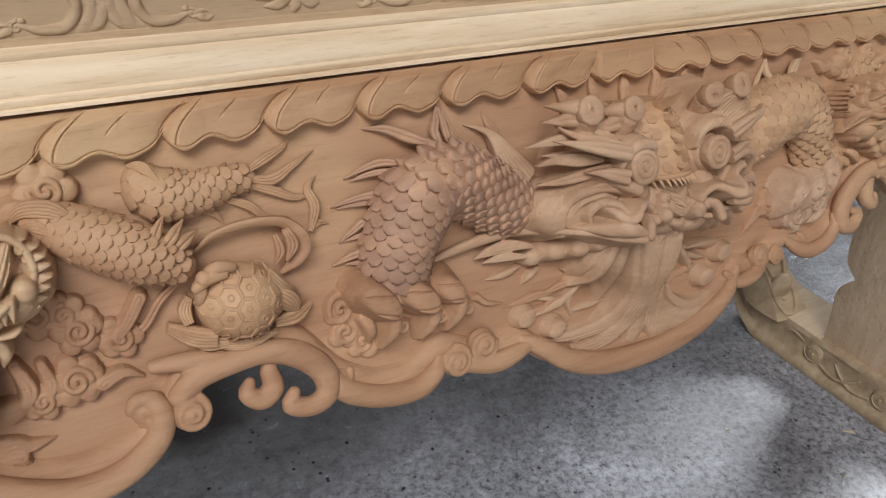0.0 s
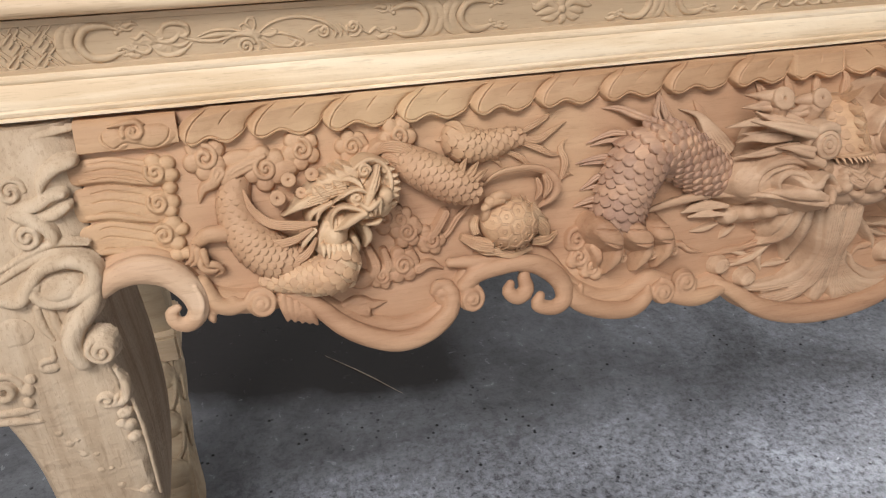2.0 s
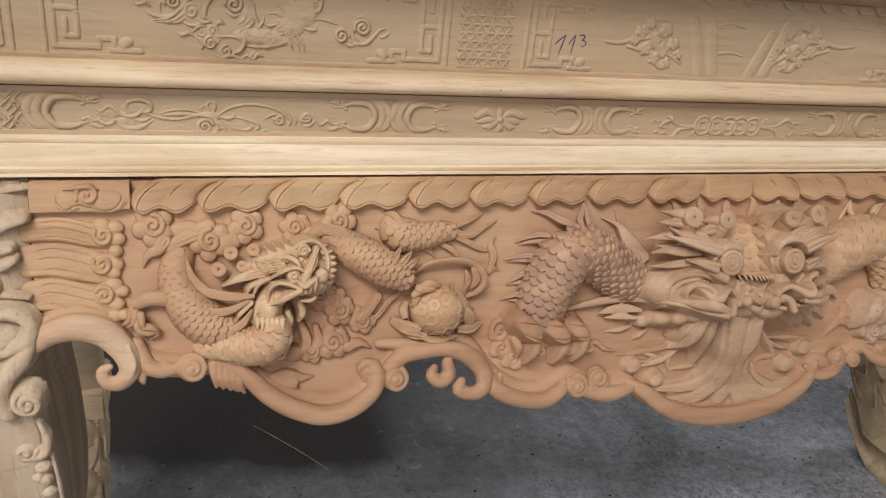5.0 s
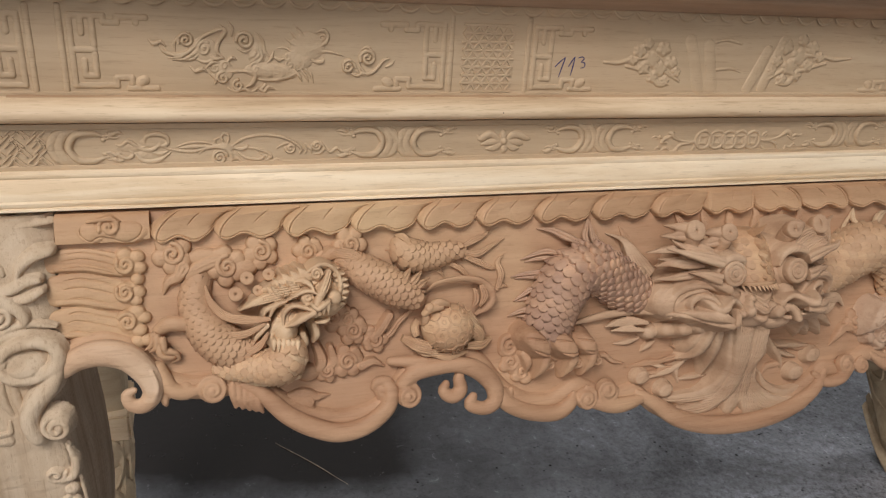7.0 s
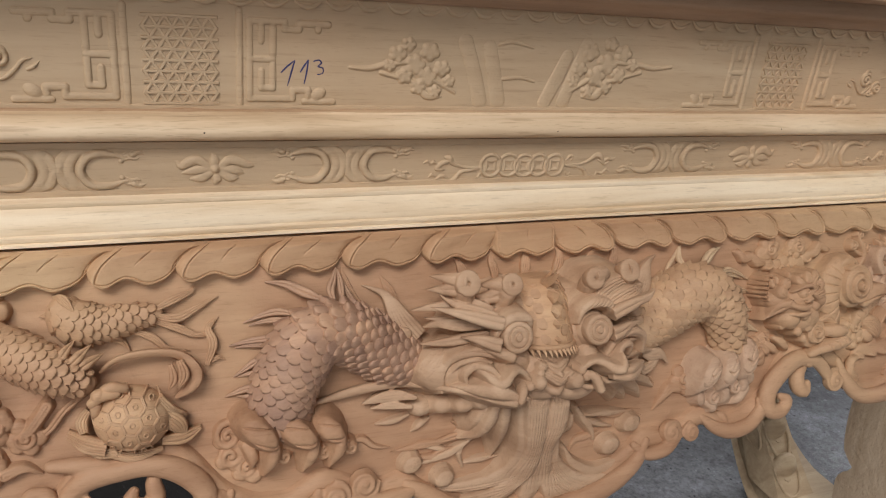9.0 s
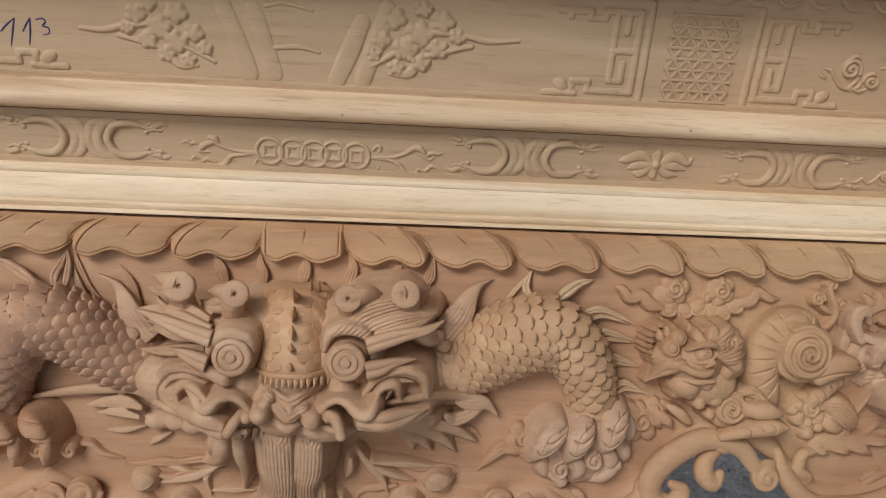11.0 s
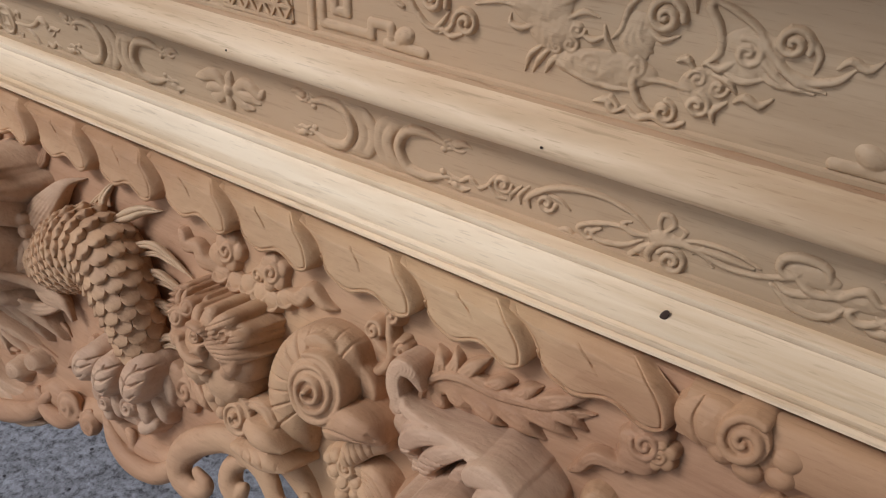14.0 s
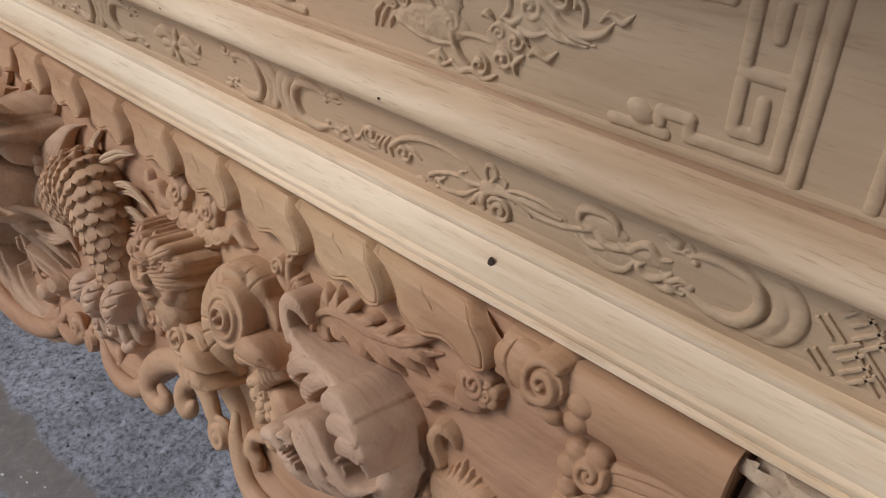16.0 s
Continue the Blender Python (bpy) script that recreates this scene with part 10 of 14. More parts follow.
c.groove([(-0.5842, 0.783, 0.044), (-0.6041, 0.7808, 0.04), (-0.6217, 0.7762, 0.032)], [0.0004, 0.0007, 0.0003], 0.0012)
c.groove([(-0.5862, 0.7804, 0.044), (-0.6061, 0.778, 0.04), (-0.6243, 0.7734, 0.032)], [0.0004, 0.0007, 0.0003], 0.0012)
c.groove([(-0.5882, 0.7778, 0.044), (-0.6081, 0.7751, 0.04), (-0.6268, 0.7706, 0.032)], [0.0004, 0.0007, 0.0003], 0.0012)
c.groove([(-0.5902, 0.7752, 0.044), (-0.6101, 0.7722, 0.04), (-0.6294, 0.7677, 0.032)], [0.0004, 0.0007, 0.0003], 0.0012)
c.groove([(-0.5921, 0.7726, 0.044), (-0.6121, 0.7694, 0.04), (-0.632, 0.7649, 0.032)], [0.0004, 0.0007, 0.0003], 0.0012)
c.groove([(-0.5941, 0.7701, 0.044), (-0.6141, 0.7665, 0.04), (-0.6345, 0.7621, 0.032)], [0.0004, 0.0007, 0.0003], 0.0012)
c.groove([(-0.5517, 0.7966, 0.046), (-0.5582, 0.784, 0.05), (-0.5646, 0.774, 0.056)], [0.0004, 0.0007, 0.0003], 0.0012)
c.groove([(-0.549, 0.7947, 0.046), (-0.5554, 0.7821, 0.05), (-0.5618, 0.7726, 0.056)], [0.0004, 0.0007, 0.0003], 0.0012)
c.groove([(-0.5462, 0.7928, 0.046), (-0.5527, 0.7802, 0.05), (-0.559, 0.7713, 0.056)], [0.0004, 0.0007, 0.0003], 0.0012)
c.groove([(-0.5434, 0.7909, 0.046), (-0.5499, 0.7783, 0.05), (-0.5563, 0.7699, 0.056)], [0.0004, 0.0007, 0.0003], 0.0012)
c.ball(-0.5494, 0.7671, 0.044, 0.008, 0.008, 0.009, 0)
c.ball(-0.5794, 0.7689, 0.046, 0.0076, 0.0076, 0.008, 0)
c.ring(-0.5792, 0.7696, 0.054, .0048, .0007, .0014)
c.groove([(-0.5792 - .0006, 0.7696, 0.054), (-0.5792 + .0006, 0.7696, 0.054)], .0014, .0026)
hung("young_dragon_face", c.mesh("young_dragon_face"), YELLOW_WOOD, apron, "rounded skull, spiny crest and mane of the young dragon", fuse=0, soften=0)

c = Carve()
c.scaled([(-0.6003, 0.7177, 0.024), (-0.602, 0.7062, 0.03), (-0.612, 0.6984, 0.028), (-0.6327, 0.6966, 0.02), (-0.6584, 0.6974, 0.011), (-0.6788, 0.6949, 0.003)], [0.016, 0.02, 0.02, 0.016, 0.013, 0.008], 0.0105, way=1, lift=0.28)
c.tube([(-0.5867, 0.7197, 0.032), (-0.5843, 0.7048, 0.034), (-0.595, 0.6903, 0.032), (-0.6195, 0.6875, 0.026), (-0.648, 0.6875, 0.014)], [0.0025, 0.004, 0.004, 0.0035, 0.002], bands=0.008, root=0.0028)
c.tube([(-0.5909, 0.6838, 0.022), (-0.6226, 0.6799, 0.018), (-0.6512, 0.683, 0.01), (-0.6726, 0.6885, 0.004)], [0.004, 0.0055, 0.005, 0.002], bands=0.009, root=0.0028)
hung("young_dragon", c.mesh("young_dragon"), YELLOW_WOOD, apron, "yellow-tan young dragon head with spiny crest and scaled chest", fuse=0, soften=0)
scales_of(c, YELLOW_SCALES, apron)

c = Carve()
c.scaled([(-0.6915, 0.7937, -0.002), (-0.6979, 0.7766, 0.0), (-0.6948, 0.7542, 0.003), (-0.6795, 0.7296, 0.008), (-0.6564, 0.7154, 0.01), (-0.633, 0.715, 0.006)], [0.013, 0.016, 0.019, 0.022, 0.02, 0.013], 0.0096, way=1, lift=0.22)
c.tube([(-0.7392, 0.7413, 0.006), (-0.7272, 0.7483, 0.01), (-0.7119, 0.748, 0.011), (-0.6946, 0.7455, 0.005)], [0.0065, 0.0085, 0.009, 0.008], flat=0.9)
c.tube([(-0.7392, 0.7369, 0.014), (-0.7412, 0.7258, 0.012), (-0.7486, 0.7205, 0.008)], [0.0042, 0.0036, 0.0026, 0.0008])
c.tube([(-0.7339, 0.7344, 0.016), (-0.7321, 0.723, 0.015), (-0.7282, 0.7179, 0.01)], [0.0042, 0.0036, 0.0026, 0.0008])
c.tube([(-0.7377, 0.732, 0.012), (-0.7373, 0.7181, 0.012), (-0.7258, 0.7139, 0.011), (-0.716, 0.719, 0.008)], [0.0042, 0.0036, 0.0026, 0.0008])
c.tube([(-0.7423, 0.7391, 0.012), (-0.7459, 0.7282, 0.01), (-0.7533, 0.723, 0.007)], [0.0042, 0.0036, 0.0026, 0.0008])
c.tube([(-0.7314, 0.7214, 0.012), (-0.7229, 0.7193, 0.012), (-0.7184, 0.7125, 0.008), (-0.7269, 0.7073, 0.005)], [0.0042, 0.0036, 0.0026, 0.0008])
c.hair([(-0.6873, 0.7889, 0.012), (-0.6817, 0.769, 0.018), (-0.6667, 0.7539, 0.024), (-0.6448, 0.7488, 0.028), (-0.6195, 0.7487, 0.034)], [0.0006, 0.0036, 0.0046, 0.0046, 0.002], 5)
c.hair([(-0.6768, 0.748, 0.022), (-0.6643, 0.735, 0.026), (-0.6464, 0.7348, 0.03), (-0.6252, 0.7445, 0.036)], [0.0006, 0.0038, 0.004, 0.0015], 4)
c.hair([(-0.678, 0.7121, 0.02), (-0.6543, 0.7127, 0.026), (-0.6343, 0.72, 0.03), (-0.6228, 0.7353, 0.036)], [0.001, 0.0036, 0.004, 0.0015], 4)
c.hair([(-0.705, 0.7611, 0.006), (-0.7079, 0.7557, 0.005), (-0.7019, 0.7506, 0.004)], [0.003, 0.004, 0.001], 2)
c.stub(-0.6418, 0.7919, 0.024, 0.0076, 2.4)
c.stub(-0.6183, 0.7946, 0.026, 0.007, 2.4)
c.stub(-0.6547, 0.7758, 0.022, 0.0082, 2.4)
c.stub(-0.6309, 0.7786, 0.028, 0.006, 2.4)
c.tube([(-0.6171, 0.7844, 0.01), (-0.6207, 0.7736, 0.012), (-0.628, 0.7659, 0.014)], [0.0035, 0.0035, 0.003])
hung("young_dragon_coil", c.mesh("young_dragon_coil"), APRON_WOOD, apron, "tan coiled back, arm and whiskers of the young dragon", fuse=0, soften=0)
scales_of(c, APRON_WOOD, apron)

c = Carve()
c.scaled([(-0.5346, 0.8045, 0.002), (-0.5144, 0.7928, 0.01), (-0.4933, 0.7803, 0.016), (-0.4691, 0.7661, 0.02), (-0.4452, 0.7545, 0.02)], [0.013, 0.017, 0.019, 0.017, 0.009], 0.0106, way=1, lift=0.3)
c.scaled([(-0.4628, 0.817, 0.0), (-0.453, 0.8045, 0.004), (-0.4269, 0.8008, 0.005), (-0.4023, 0.8051, 0.005), (-0.3842, 0.805, 0.004)], [0.013, 0.018, 0.014, 0.01, 0.007], 0.0104, way=1, lift=0.28)
c.hair([(-0.552, 0.8026, 0.01), (-0.5402, 0.8113, 0.018), (-0.5227, 0.809, 0.022), (-0.508, 0.7977, 0.024)], [0.001, 0.005, 0.006, 0.001], 5)
c.hair([(-0.5461, 0.7963, 0.008), (-0.5353, 0.8007, 0.02), (-0.5224, 0.792, 0.026)], [0.001, 0.0045, 0.001], 4)
c.hair([(-0.4695, 0.827, 0.004), (-0.4604, 0.8254, 0.014), (-0.4523, 0.8156, 0.02)], [0.001, 0.004, 0.001], 4)
c.hair([(-0.4684, 0.7739, 0.03), (-0.4621, 0.7826, 0.028), (-0.453, 0.792, 0.018)], [0.003, 0.0044, 0.0004], 2)
c.hair([(-0.4603, 0.7714, 0.03), (-0.4508, 0.7788, 0.028), (-0.4403, 0.7868, 0.018)], [0.003, 0.0044, 0.0004], 2)
c.hair([(-0.4536, 0.7672, 0.028), (-0.4429, 0.7732, 0.026), (-0.4304, 0.7781, 0.016)], [0.003, 0.0044, 0.0004], 2)
c.hair([(-0.3872, 0.8048, 0.009), (-0.3678, 0.8009, 0.008), (-0.3513, 0.8071, 0.006), (-0.3293, 0.8167, 0.002)], [0.0021, 0.0042, 0.0029, 0.0004], 3)
c.hair([(-0.3869, 0.8096, 0.009), (-0.372, 0.8159, 0.007), (-0.3552, 0.8221, 0.004), (-0.3486, 0.8266, 0.002)], [0.0018, 0.0036, 0.0025, 0.0004], 3)
c.hair([(-0.3872, 0.7999, 0.008), (-0.368, 0.7923, 0.007), (-0.3509, 0.7841, 0.005), (-0.3355, 0.7834, 0.002)], [0.0019, 0.0038, 0.0027, 0.0004], 3)
c.hair([(-0.4078, 0.794, 0.007), (-0.3889, 0.7852, 0.006), (-0.3775, 0.775, 0.005), (-0.3577, 0.7701, 0.002)], [0.0018, 0.0036, 0.0025, 0.0004], 3)
c.hair([(-0.4293, 0.7907, 0.006), (-0.416, 0.7848, 0.005), (-0.4092, 0.7756, 0.003)], [0.0017, 0.0034, 0.0024, 0.0004], 3)
c.hair([(-0.343, 0.7566, 0.006), (-0.3366, 0.775, 0.007), (-0.34, 0.7889, 0.005), (-0.3304, 0.798, 0.002)], [0.0023, 0.0046, 0.0032, 0.0004], 3)
c.hair([(-0.3396, 0.7588, 0.005), (-0.3333, 0.7619, 0.004), (-0.3255, 0.7586, 0.002)], [0.0015, 0.003, 0.0021, 0.0004], 3)
c.hair([(-0.4692, 0.8009, 0.005), (-0.4735, 0.8119, 0.005), (-0.4813, 0.8112, 0.002)], [0.002, 0.004, 0.0028, 0.0004], 3)
c.hair([(-0.461, 0.7889, 0.005), (-0.4692, 0.7985, 0.004), (-0.4769, 0.8097, 0.002)], [0.0015, 0.003, 0.0021, 0.0004], 3)
c.tube([(-0.436, 0.7613, 0.01), (-0.4199, 0.7718, 0.015), (-0.3919, 0.7751, 0.017), (-0.3661, 0.7699, 0.017), (-0.3534, 0.7545, 0.016), (-0.358, 0.741, 0.013), (-0.3723, 0.7312, 0.008)], [0.0012, 0.003, 0.0036, 0.0044, 0.006, 0.0055, 0.002], ridges=3)
c.hair([(-0.3682, 0.7661, 0.022), (-0.3649, 0.7537, 0.024), (-0.3704, 0.7416, 0.02)], [0.003, 0.005, 0.001], 3)
c.hair([(-0.3759, 0.7628, 0.018), (-0.374, 0.7505, 0.02), (-0.3788, 0.7401, 0.016)], [0.002, 0.004, 0.001], 2)
c.hair([(-0.4463, 0.7461, 0.007), (-0.4658, 0.732, 0.006), (-0.4814, 0.7152, 0.005), (-0.4997, 0.7101, 0.003)], [0.0025, 0.0032, 0.003, 0.0015], 2)
hung("young_dragon_tail", c.mesh("young_dragon_tail"), APRON_WOOD, apron, "tan scaled tail coils of the young dragon with flame tufts", fuse=0, soften=0)
scales_of(c, APRON_WOOD, apron)

c = Carve()
c.plates(-0.4111, 0.7202, 0.014, .0330, .0300, .0300, .0086, -12)
c.tube([(-0.4223, 0.7463, 0.032), (-0.4341, 0.7464, 0.034), (-0.4432, 0.7397, 0.03)], [0.0045, 0.0055, 0.004], root=0.0028)
c.ball(-0.4367, 0.7467, 0.034, 0.0065, 0.006, 0.006, 0)
c.tube([(-0.4148, 0.749, 0.03), (-0.4258, 0.7522, 0.034), (-0.4332, 0.7497, 0.032)], [0.004, 0.005, 0.004], root=0.0028)
c.tube([(-0.4395, 0.738, 0.028), (-0.4403, 0.7304, 0.024), (-0.4437, 0.7249, 0.016)], [0.005, 0.0045, 0.001], root=0.0028)
c.hair([(-0.434, 0.6991, 0.022), (-0.4501, 0.7041, 0.019), (-0.4652, 0.7114, 0.008)], [0.007, 0.0075, 0.004], 6, root=0.004)
c.hair([(-0.4252, 0.6926, 0.018), (-0.4413, 0.6947, 0.016), (-0.4523, 0.6977, 0.008)], [0.004, 0.005, 0.001], 4, root=0.004)
c.hair([(-0.3894, 0.736, 0.026), (-0.3793, 0.7229, 0.022), (-0.3649, 0.7152, 0.012)], [0.006, 0.0065, 0.003], 6, root=0.004)
c.hair([(-0.3823, 0.7195, 0.022), (-0.3718, 0.7086, 0.018), (-0.3696, 0.6965, 0.01)], [0.007, 0.008, 0.003], 6, root=0.004)
c.hair([(-0.4328, 0.6919, 0.016), (-0.4119, 0.6874, 0.018), (-0.3869, 0.6905, 0.016)], [0.003, 0.0045, 0.002], 5, root=0.004)
c.hair([(-0.3871, 0.6977, 0.018), (-0.3675, 0.6966, 0.012), (-0.3517, 0.7015, 0.005)], [0.004, 0.006, 0.002], 3, root=0.004)
c.hair([(-0.451, 0.714, 0.02), (-0.4524, 0.723, 0.018), (-0.4467, 0.7311, 0.014)], [0.004, 0.005, 0.003], 4, root=0.004)
hung("turtle_carving", c.mesh("turtle_carving"), YELLOW_SCALES, apron, "yellow-tan carved turtle with hexagon shell and fan fins", fuse=0, soften=0)

c = Carve()
c.tube([(-0.8379, 0.7082, 0.006), (-0.8187, 0.7212, 0.01), (-0.7947, 0.7253, 0.012), (-0.7694, 0.7176, 0.013), (-0.7506, 0.6971, 0.013), (-0.7475, 0.6786, 0.012), (-0.7577, 0.6673, 0.011), (-0.7703, 0.6696, 0.011), (-0.7737, 0.6798, 0.012), (-0.7661, 0.6846, 0.013)], [0.009, 0.013, 0.015, 0.015, 0.0135, 0.011, 0.009, 0.0075, 0.0065, 0.004], flat=0.85)
c.tube([(-0.7461, 0.7048, 0.024), (-0.7414, 0.6873, 0.022), (-0.7479, 0.6721, 0.018), (-0.7611, 0.664, 0.014)], [0.0015, 0.0024, 0.0024, 0.0012])
hung("lip_scroll", c.mesh("lip_scroll"), PALE_LIP_WOOD, apron, "broad pale scroll of the lower lip", fuse=0.0016, soften=0)

c = Relief(slope=6.0, soft=.0012)
c.ball(-0.7969, 0.8463, 0.007, 0.018, 0.012, 0.008, 0)
c.ball(-0.7633, 0.8458, 0.007, 0.026, 0.0125, 0.008, 0)
c.ball(-0.7799, 0.849, 0.008, 0.018, 0.011, 0.008, 0)
c.volute(-0.7794, 0.851, 0.015, 0.0115, 1.5, 200, -1, 0.12, 0.2)
c.hair([(-0.8017, 0.8565, 0.014), (-0.7892, 0.8583, 0.016), (-0.7782, 0.8589, 0.016), (-0.7697, 0.8562, 0.014)], [0.0006, 0.0022, 0.0024, 0.001], 1)
c.groove([(-0.8082, 0.8527, 0.009), (-0.8078, 0.8436, 0.009), (-0.7995, 0.8369, 0.009), (-0.7903, 0.8409, 0.009), (-0.7781, 0.8386, 0.01), (-0.7638, 0.835, 0.01), (-0.7509, 0.8407, 0.01), (-0.7454, 0.8532, 0.01)], [0.0005, 0.0008, 0.0008, 0.0005], 0.0016)
hung("end_curl", c.mesh("end_curl"), ROPE_WOOD, apron, "layered curled end of the rope border", fuse=0, soften=0)

c = Relief(slope=6.0, soft=.0012)
c.ball(0.7123, 0.8493, 0.007, 0.022, 0.015, 0.0085, 0)
c.ball(0.7309, 0.8481, 0.007, 0.017, 0.012, 0.008, 0)
c.ball(0.752, 0.8475, .006, 0.01, 0.0085, .009, 0)
c.ball(0.752, 0.8375, .006, 0.009, 0.0076, .009, 0)
c.ball(0.737, 0.8345, .006, 0.0095, 0.0081, .009, 0)
c.ball(0.722, 0.8375, .006, 0.009, 0.0076, .009, 0)
c.volute(.7300, .8500, .017, .0145, 1.7, 60, 1, .12, .18)
c.groove([(.705, .864, .01), (.703, .850, .01), (.710, .838, .01), (.722, .831, .01)], [.0005, .0009, .0009, .0005], .0018)
c.groove([(.7445, .8570, .01), (.7445, .8440, .01), (.7520, .8420, .01)], [.0004, .0008, .0004], .0014)
c.groove([(.7460, .8300, .01), (.7440, .8380, .01), (.7400, .8410, .01)], [.0004, .0008, .0004], .0014)
hung("end_curl", c.mesh("end_curl"), ROPE_WOOD, apron, "layered curled end of the rope border", fuse=0, soften=0)
# END CARVINGS

# ---- legs and plinths ----


def leg_front(sg):
    """A kneeling leg: broad shoulder, narrow shin, foot on the plinth. Rows: z, inner u, outer u, front y, back y."""
    c = Carve()
    rows = []
    for z, ui, uo, yf, yb in smooth_path([(.864, .837, 1.03, .541, .70), (.83, .837, 1.035, .520, .70), (.79, .837, 1.035, .503, .69), (.75, .837, 1.03, .491, .68), (.71, .837, 1.02, .480, .67),
                                          (.66, .836, 1.00, .470, .66), (.61, .832, .975, .466, .655), (.56, .828, .957, .466, .655), (.50, .827, .945, .468, .660), (.43, .829, .942, .474, .667),
                                          (.36, .836, .946, .483, .667), (.30, .846, .953, .494, .660), (.275, .851, .957, .500, .637), (.25, .856, .965, .500, .655), (.22, .862, .975, .490, .667), (.16, .872, .985, .485, .664), (.100, .878, .99, .482, .66)], 0.01):
        n = 10
        ring = []
        for i in range(n + 1):
            s = i / n
            e = min(s, 1 - s)
            ring.append(Vector((CX + sg * (ui + (uo - ui) * s), yf + 0.016 * (1 - min(1, e / 0.12)) ** 2 - 0.004 * math.sin(math.pi * s) + 0.002 * noise.noise((s * 6, z * 25, sg)), z)))
        for i in range(5):
            ring.append(Vector((CX + sg * uo, yf + 0.02 + (yb - yf - 0.02) * i / 4, z)))
        for i in range(6):
            ring.append(Vector((CX + sg * (uo - 0.03 + (ui - uo + 0.03) * i / 5), yb, z)))
        rows.append(ring if sg > 0 else ring[::-1])
    c.grid(rows)
    return c.mesh("front_leg")


def rear_leg(sg):
    c = Carve()
    rows = []
    for z, y, w, d in smooth_path([(.864, .985, .045, .055), (.40, .985, .040, .05), (.335, .98, .040, .05), (.29, .960, .036, .045), (.25, .925, .037, .048), (.18, .865, .042, .05), (.12, .81, .05, .05), (.098, .79, .055, .05)], 0.012):
        ring = []
        for i in range(16):
            a = 2 * math.pi * i / 16
            q = max(abs(math.cos(a)), abs(math.sin(a))) ** 0.75
            ring.append(Vector((CX + sg * .882 + w * math.cos(a) / q, y + d * math.sin(a) / q, z)))
        rows.append(ring[::-1])
    c.grid(rows)
    return c.mesh("rear_leg")


def rear_leaf(sg, k):
    """One of the overlapping U-shaped leaves down the slope of a rear leg."""
    c = Carve(lambda u, z, h: Vector((CX + u, .882 + (z - .25) * .88 - h, z)))
    u = sg * (.878 - .002 * k)
    z = .268 - .062 * k
    w = .030 + .002 * k
    c.ball(u, z, -.006, w, .040, .020)
    c.tube([(u - w * .9, z + .028, .004), (u - w * .85, z - .012, .008), (u - w * .4, z - .036, .008), (u + w * .4, z - .036, .008), (u + w * .85, z - .012, .008), (u + w * .9, z + .028, .004)], [.002, .0032, .0036, .0036, .0032, .002])
    c.tube([(u - w * .5, z + .016, .011), (u - w * .1, z + .010, .014), (u + w * .35, z + .014, .012)], [.0012, .0018, .001])
    c.tube([(u - w * .5, z - .006, .012), (u - w * .2, z - .012, .013), (u + w * .1, z - .010, .012)], [.0012, .0018, .001])
    return c.mesh("leaf")


def side_leaf(sg, k):
    """The same leaves on the inner face of a rear leg."""
    c = Carve(lambda u, z, h: Vector((CX + sg * (.846 - h), .925 + (z - .25) * .88 + u, z)))
    z, w = .262 - .060 * k, .036
    c.ball(0, z, -.006, w, .038, .016)
    c.tube([(-w * .9, z + .026, .003), (-w * .85, z - .012, .006), (-w * .4, z - .034, .006), (w * .4, z - .034, .006), (w * .85, z - .012, .006), (w * .9, z + .026, .003)], [.002, .003, .0034, .0034, .003, .002])
    c.tube([(-w * .5, z + .014, .008), (-w * .1, z + .008, .010), (w * .35, z + .012, .009)], [.0012, .0018, .001])
    return c.mesh("leaf")


def plinth(sg):
    c = Carve()
    sec = [(.862, 0), (.856, .012), (.860, .026), (.866, .034), (.862, .060), (.864, .080), (.858, .092), (.862, .102), (1.0, .102), (1.005, .05), (1.0, 0)]
    rows = []
    for y in np.linspace(.36, .80, 40):
        rows.append([Vector((CX + sg * (u + 0.0008 * noise.noise((y * 30, z * 60, 2))), y, z)) for u, z in (sec if sg < 0 else sec[::-1])])
    for k in range(1, 9):
        t = k / 8
        rows.append([Vector((CX + sg * u, .80 + .13 * t, z + (0.115 - z * 0.4) * t ** 1.6 * (1 if z < .09 else 0.75))) for u, z in (sec if sg < 0 else sec[::-1])])
    c.grid(rows)
    return c.mesh("side_plinth")


def plinth_scroll(sg, y, w):
    c = Carve(lambda u, z, h: Vector((CX + sg * (.863 - h), u, z)))
    c.volute(y, .062, .0, .024, 1.5, 180 if w > 0 else 0, w, .05, .10)
    c.tube([(y + w * .022, .045, .001), (y + w * .06, .038, .002), (y + w * .09, .052, .002), (y + w * .11, .07, .001)], [.003, .004, .0035, .002], flat=.6)
    c.tube([(y - w * .03, .075, .001), (y - w * .06, .082, .002), (y - w * .085, .065, .001)], [.003, .0035, .001], flat=.6)
    return c.mesh("scroll_carving")


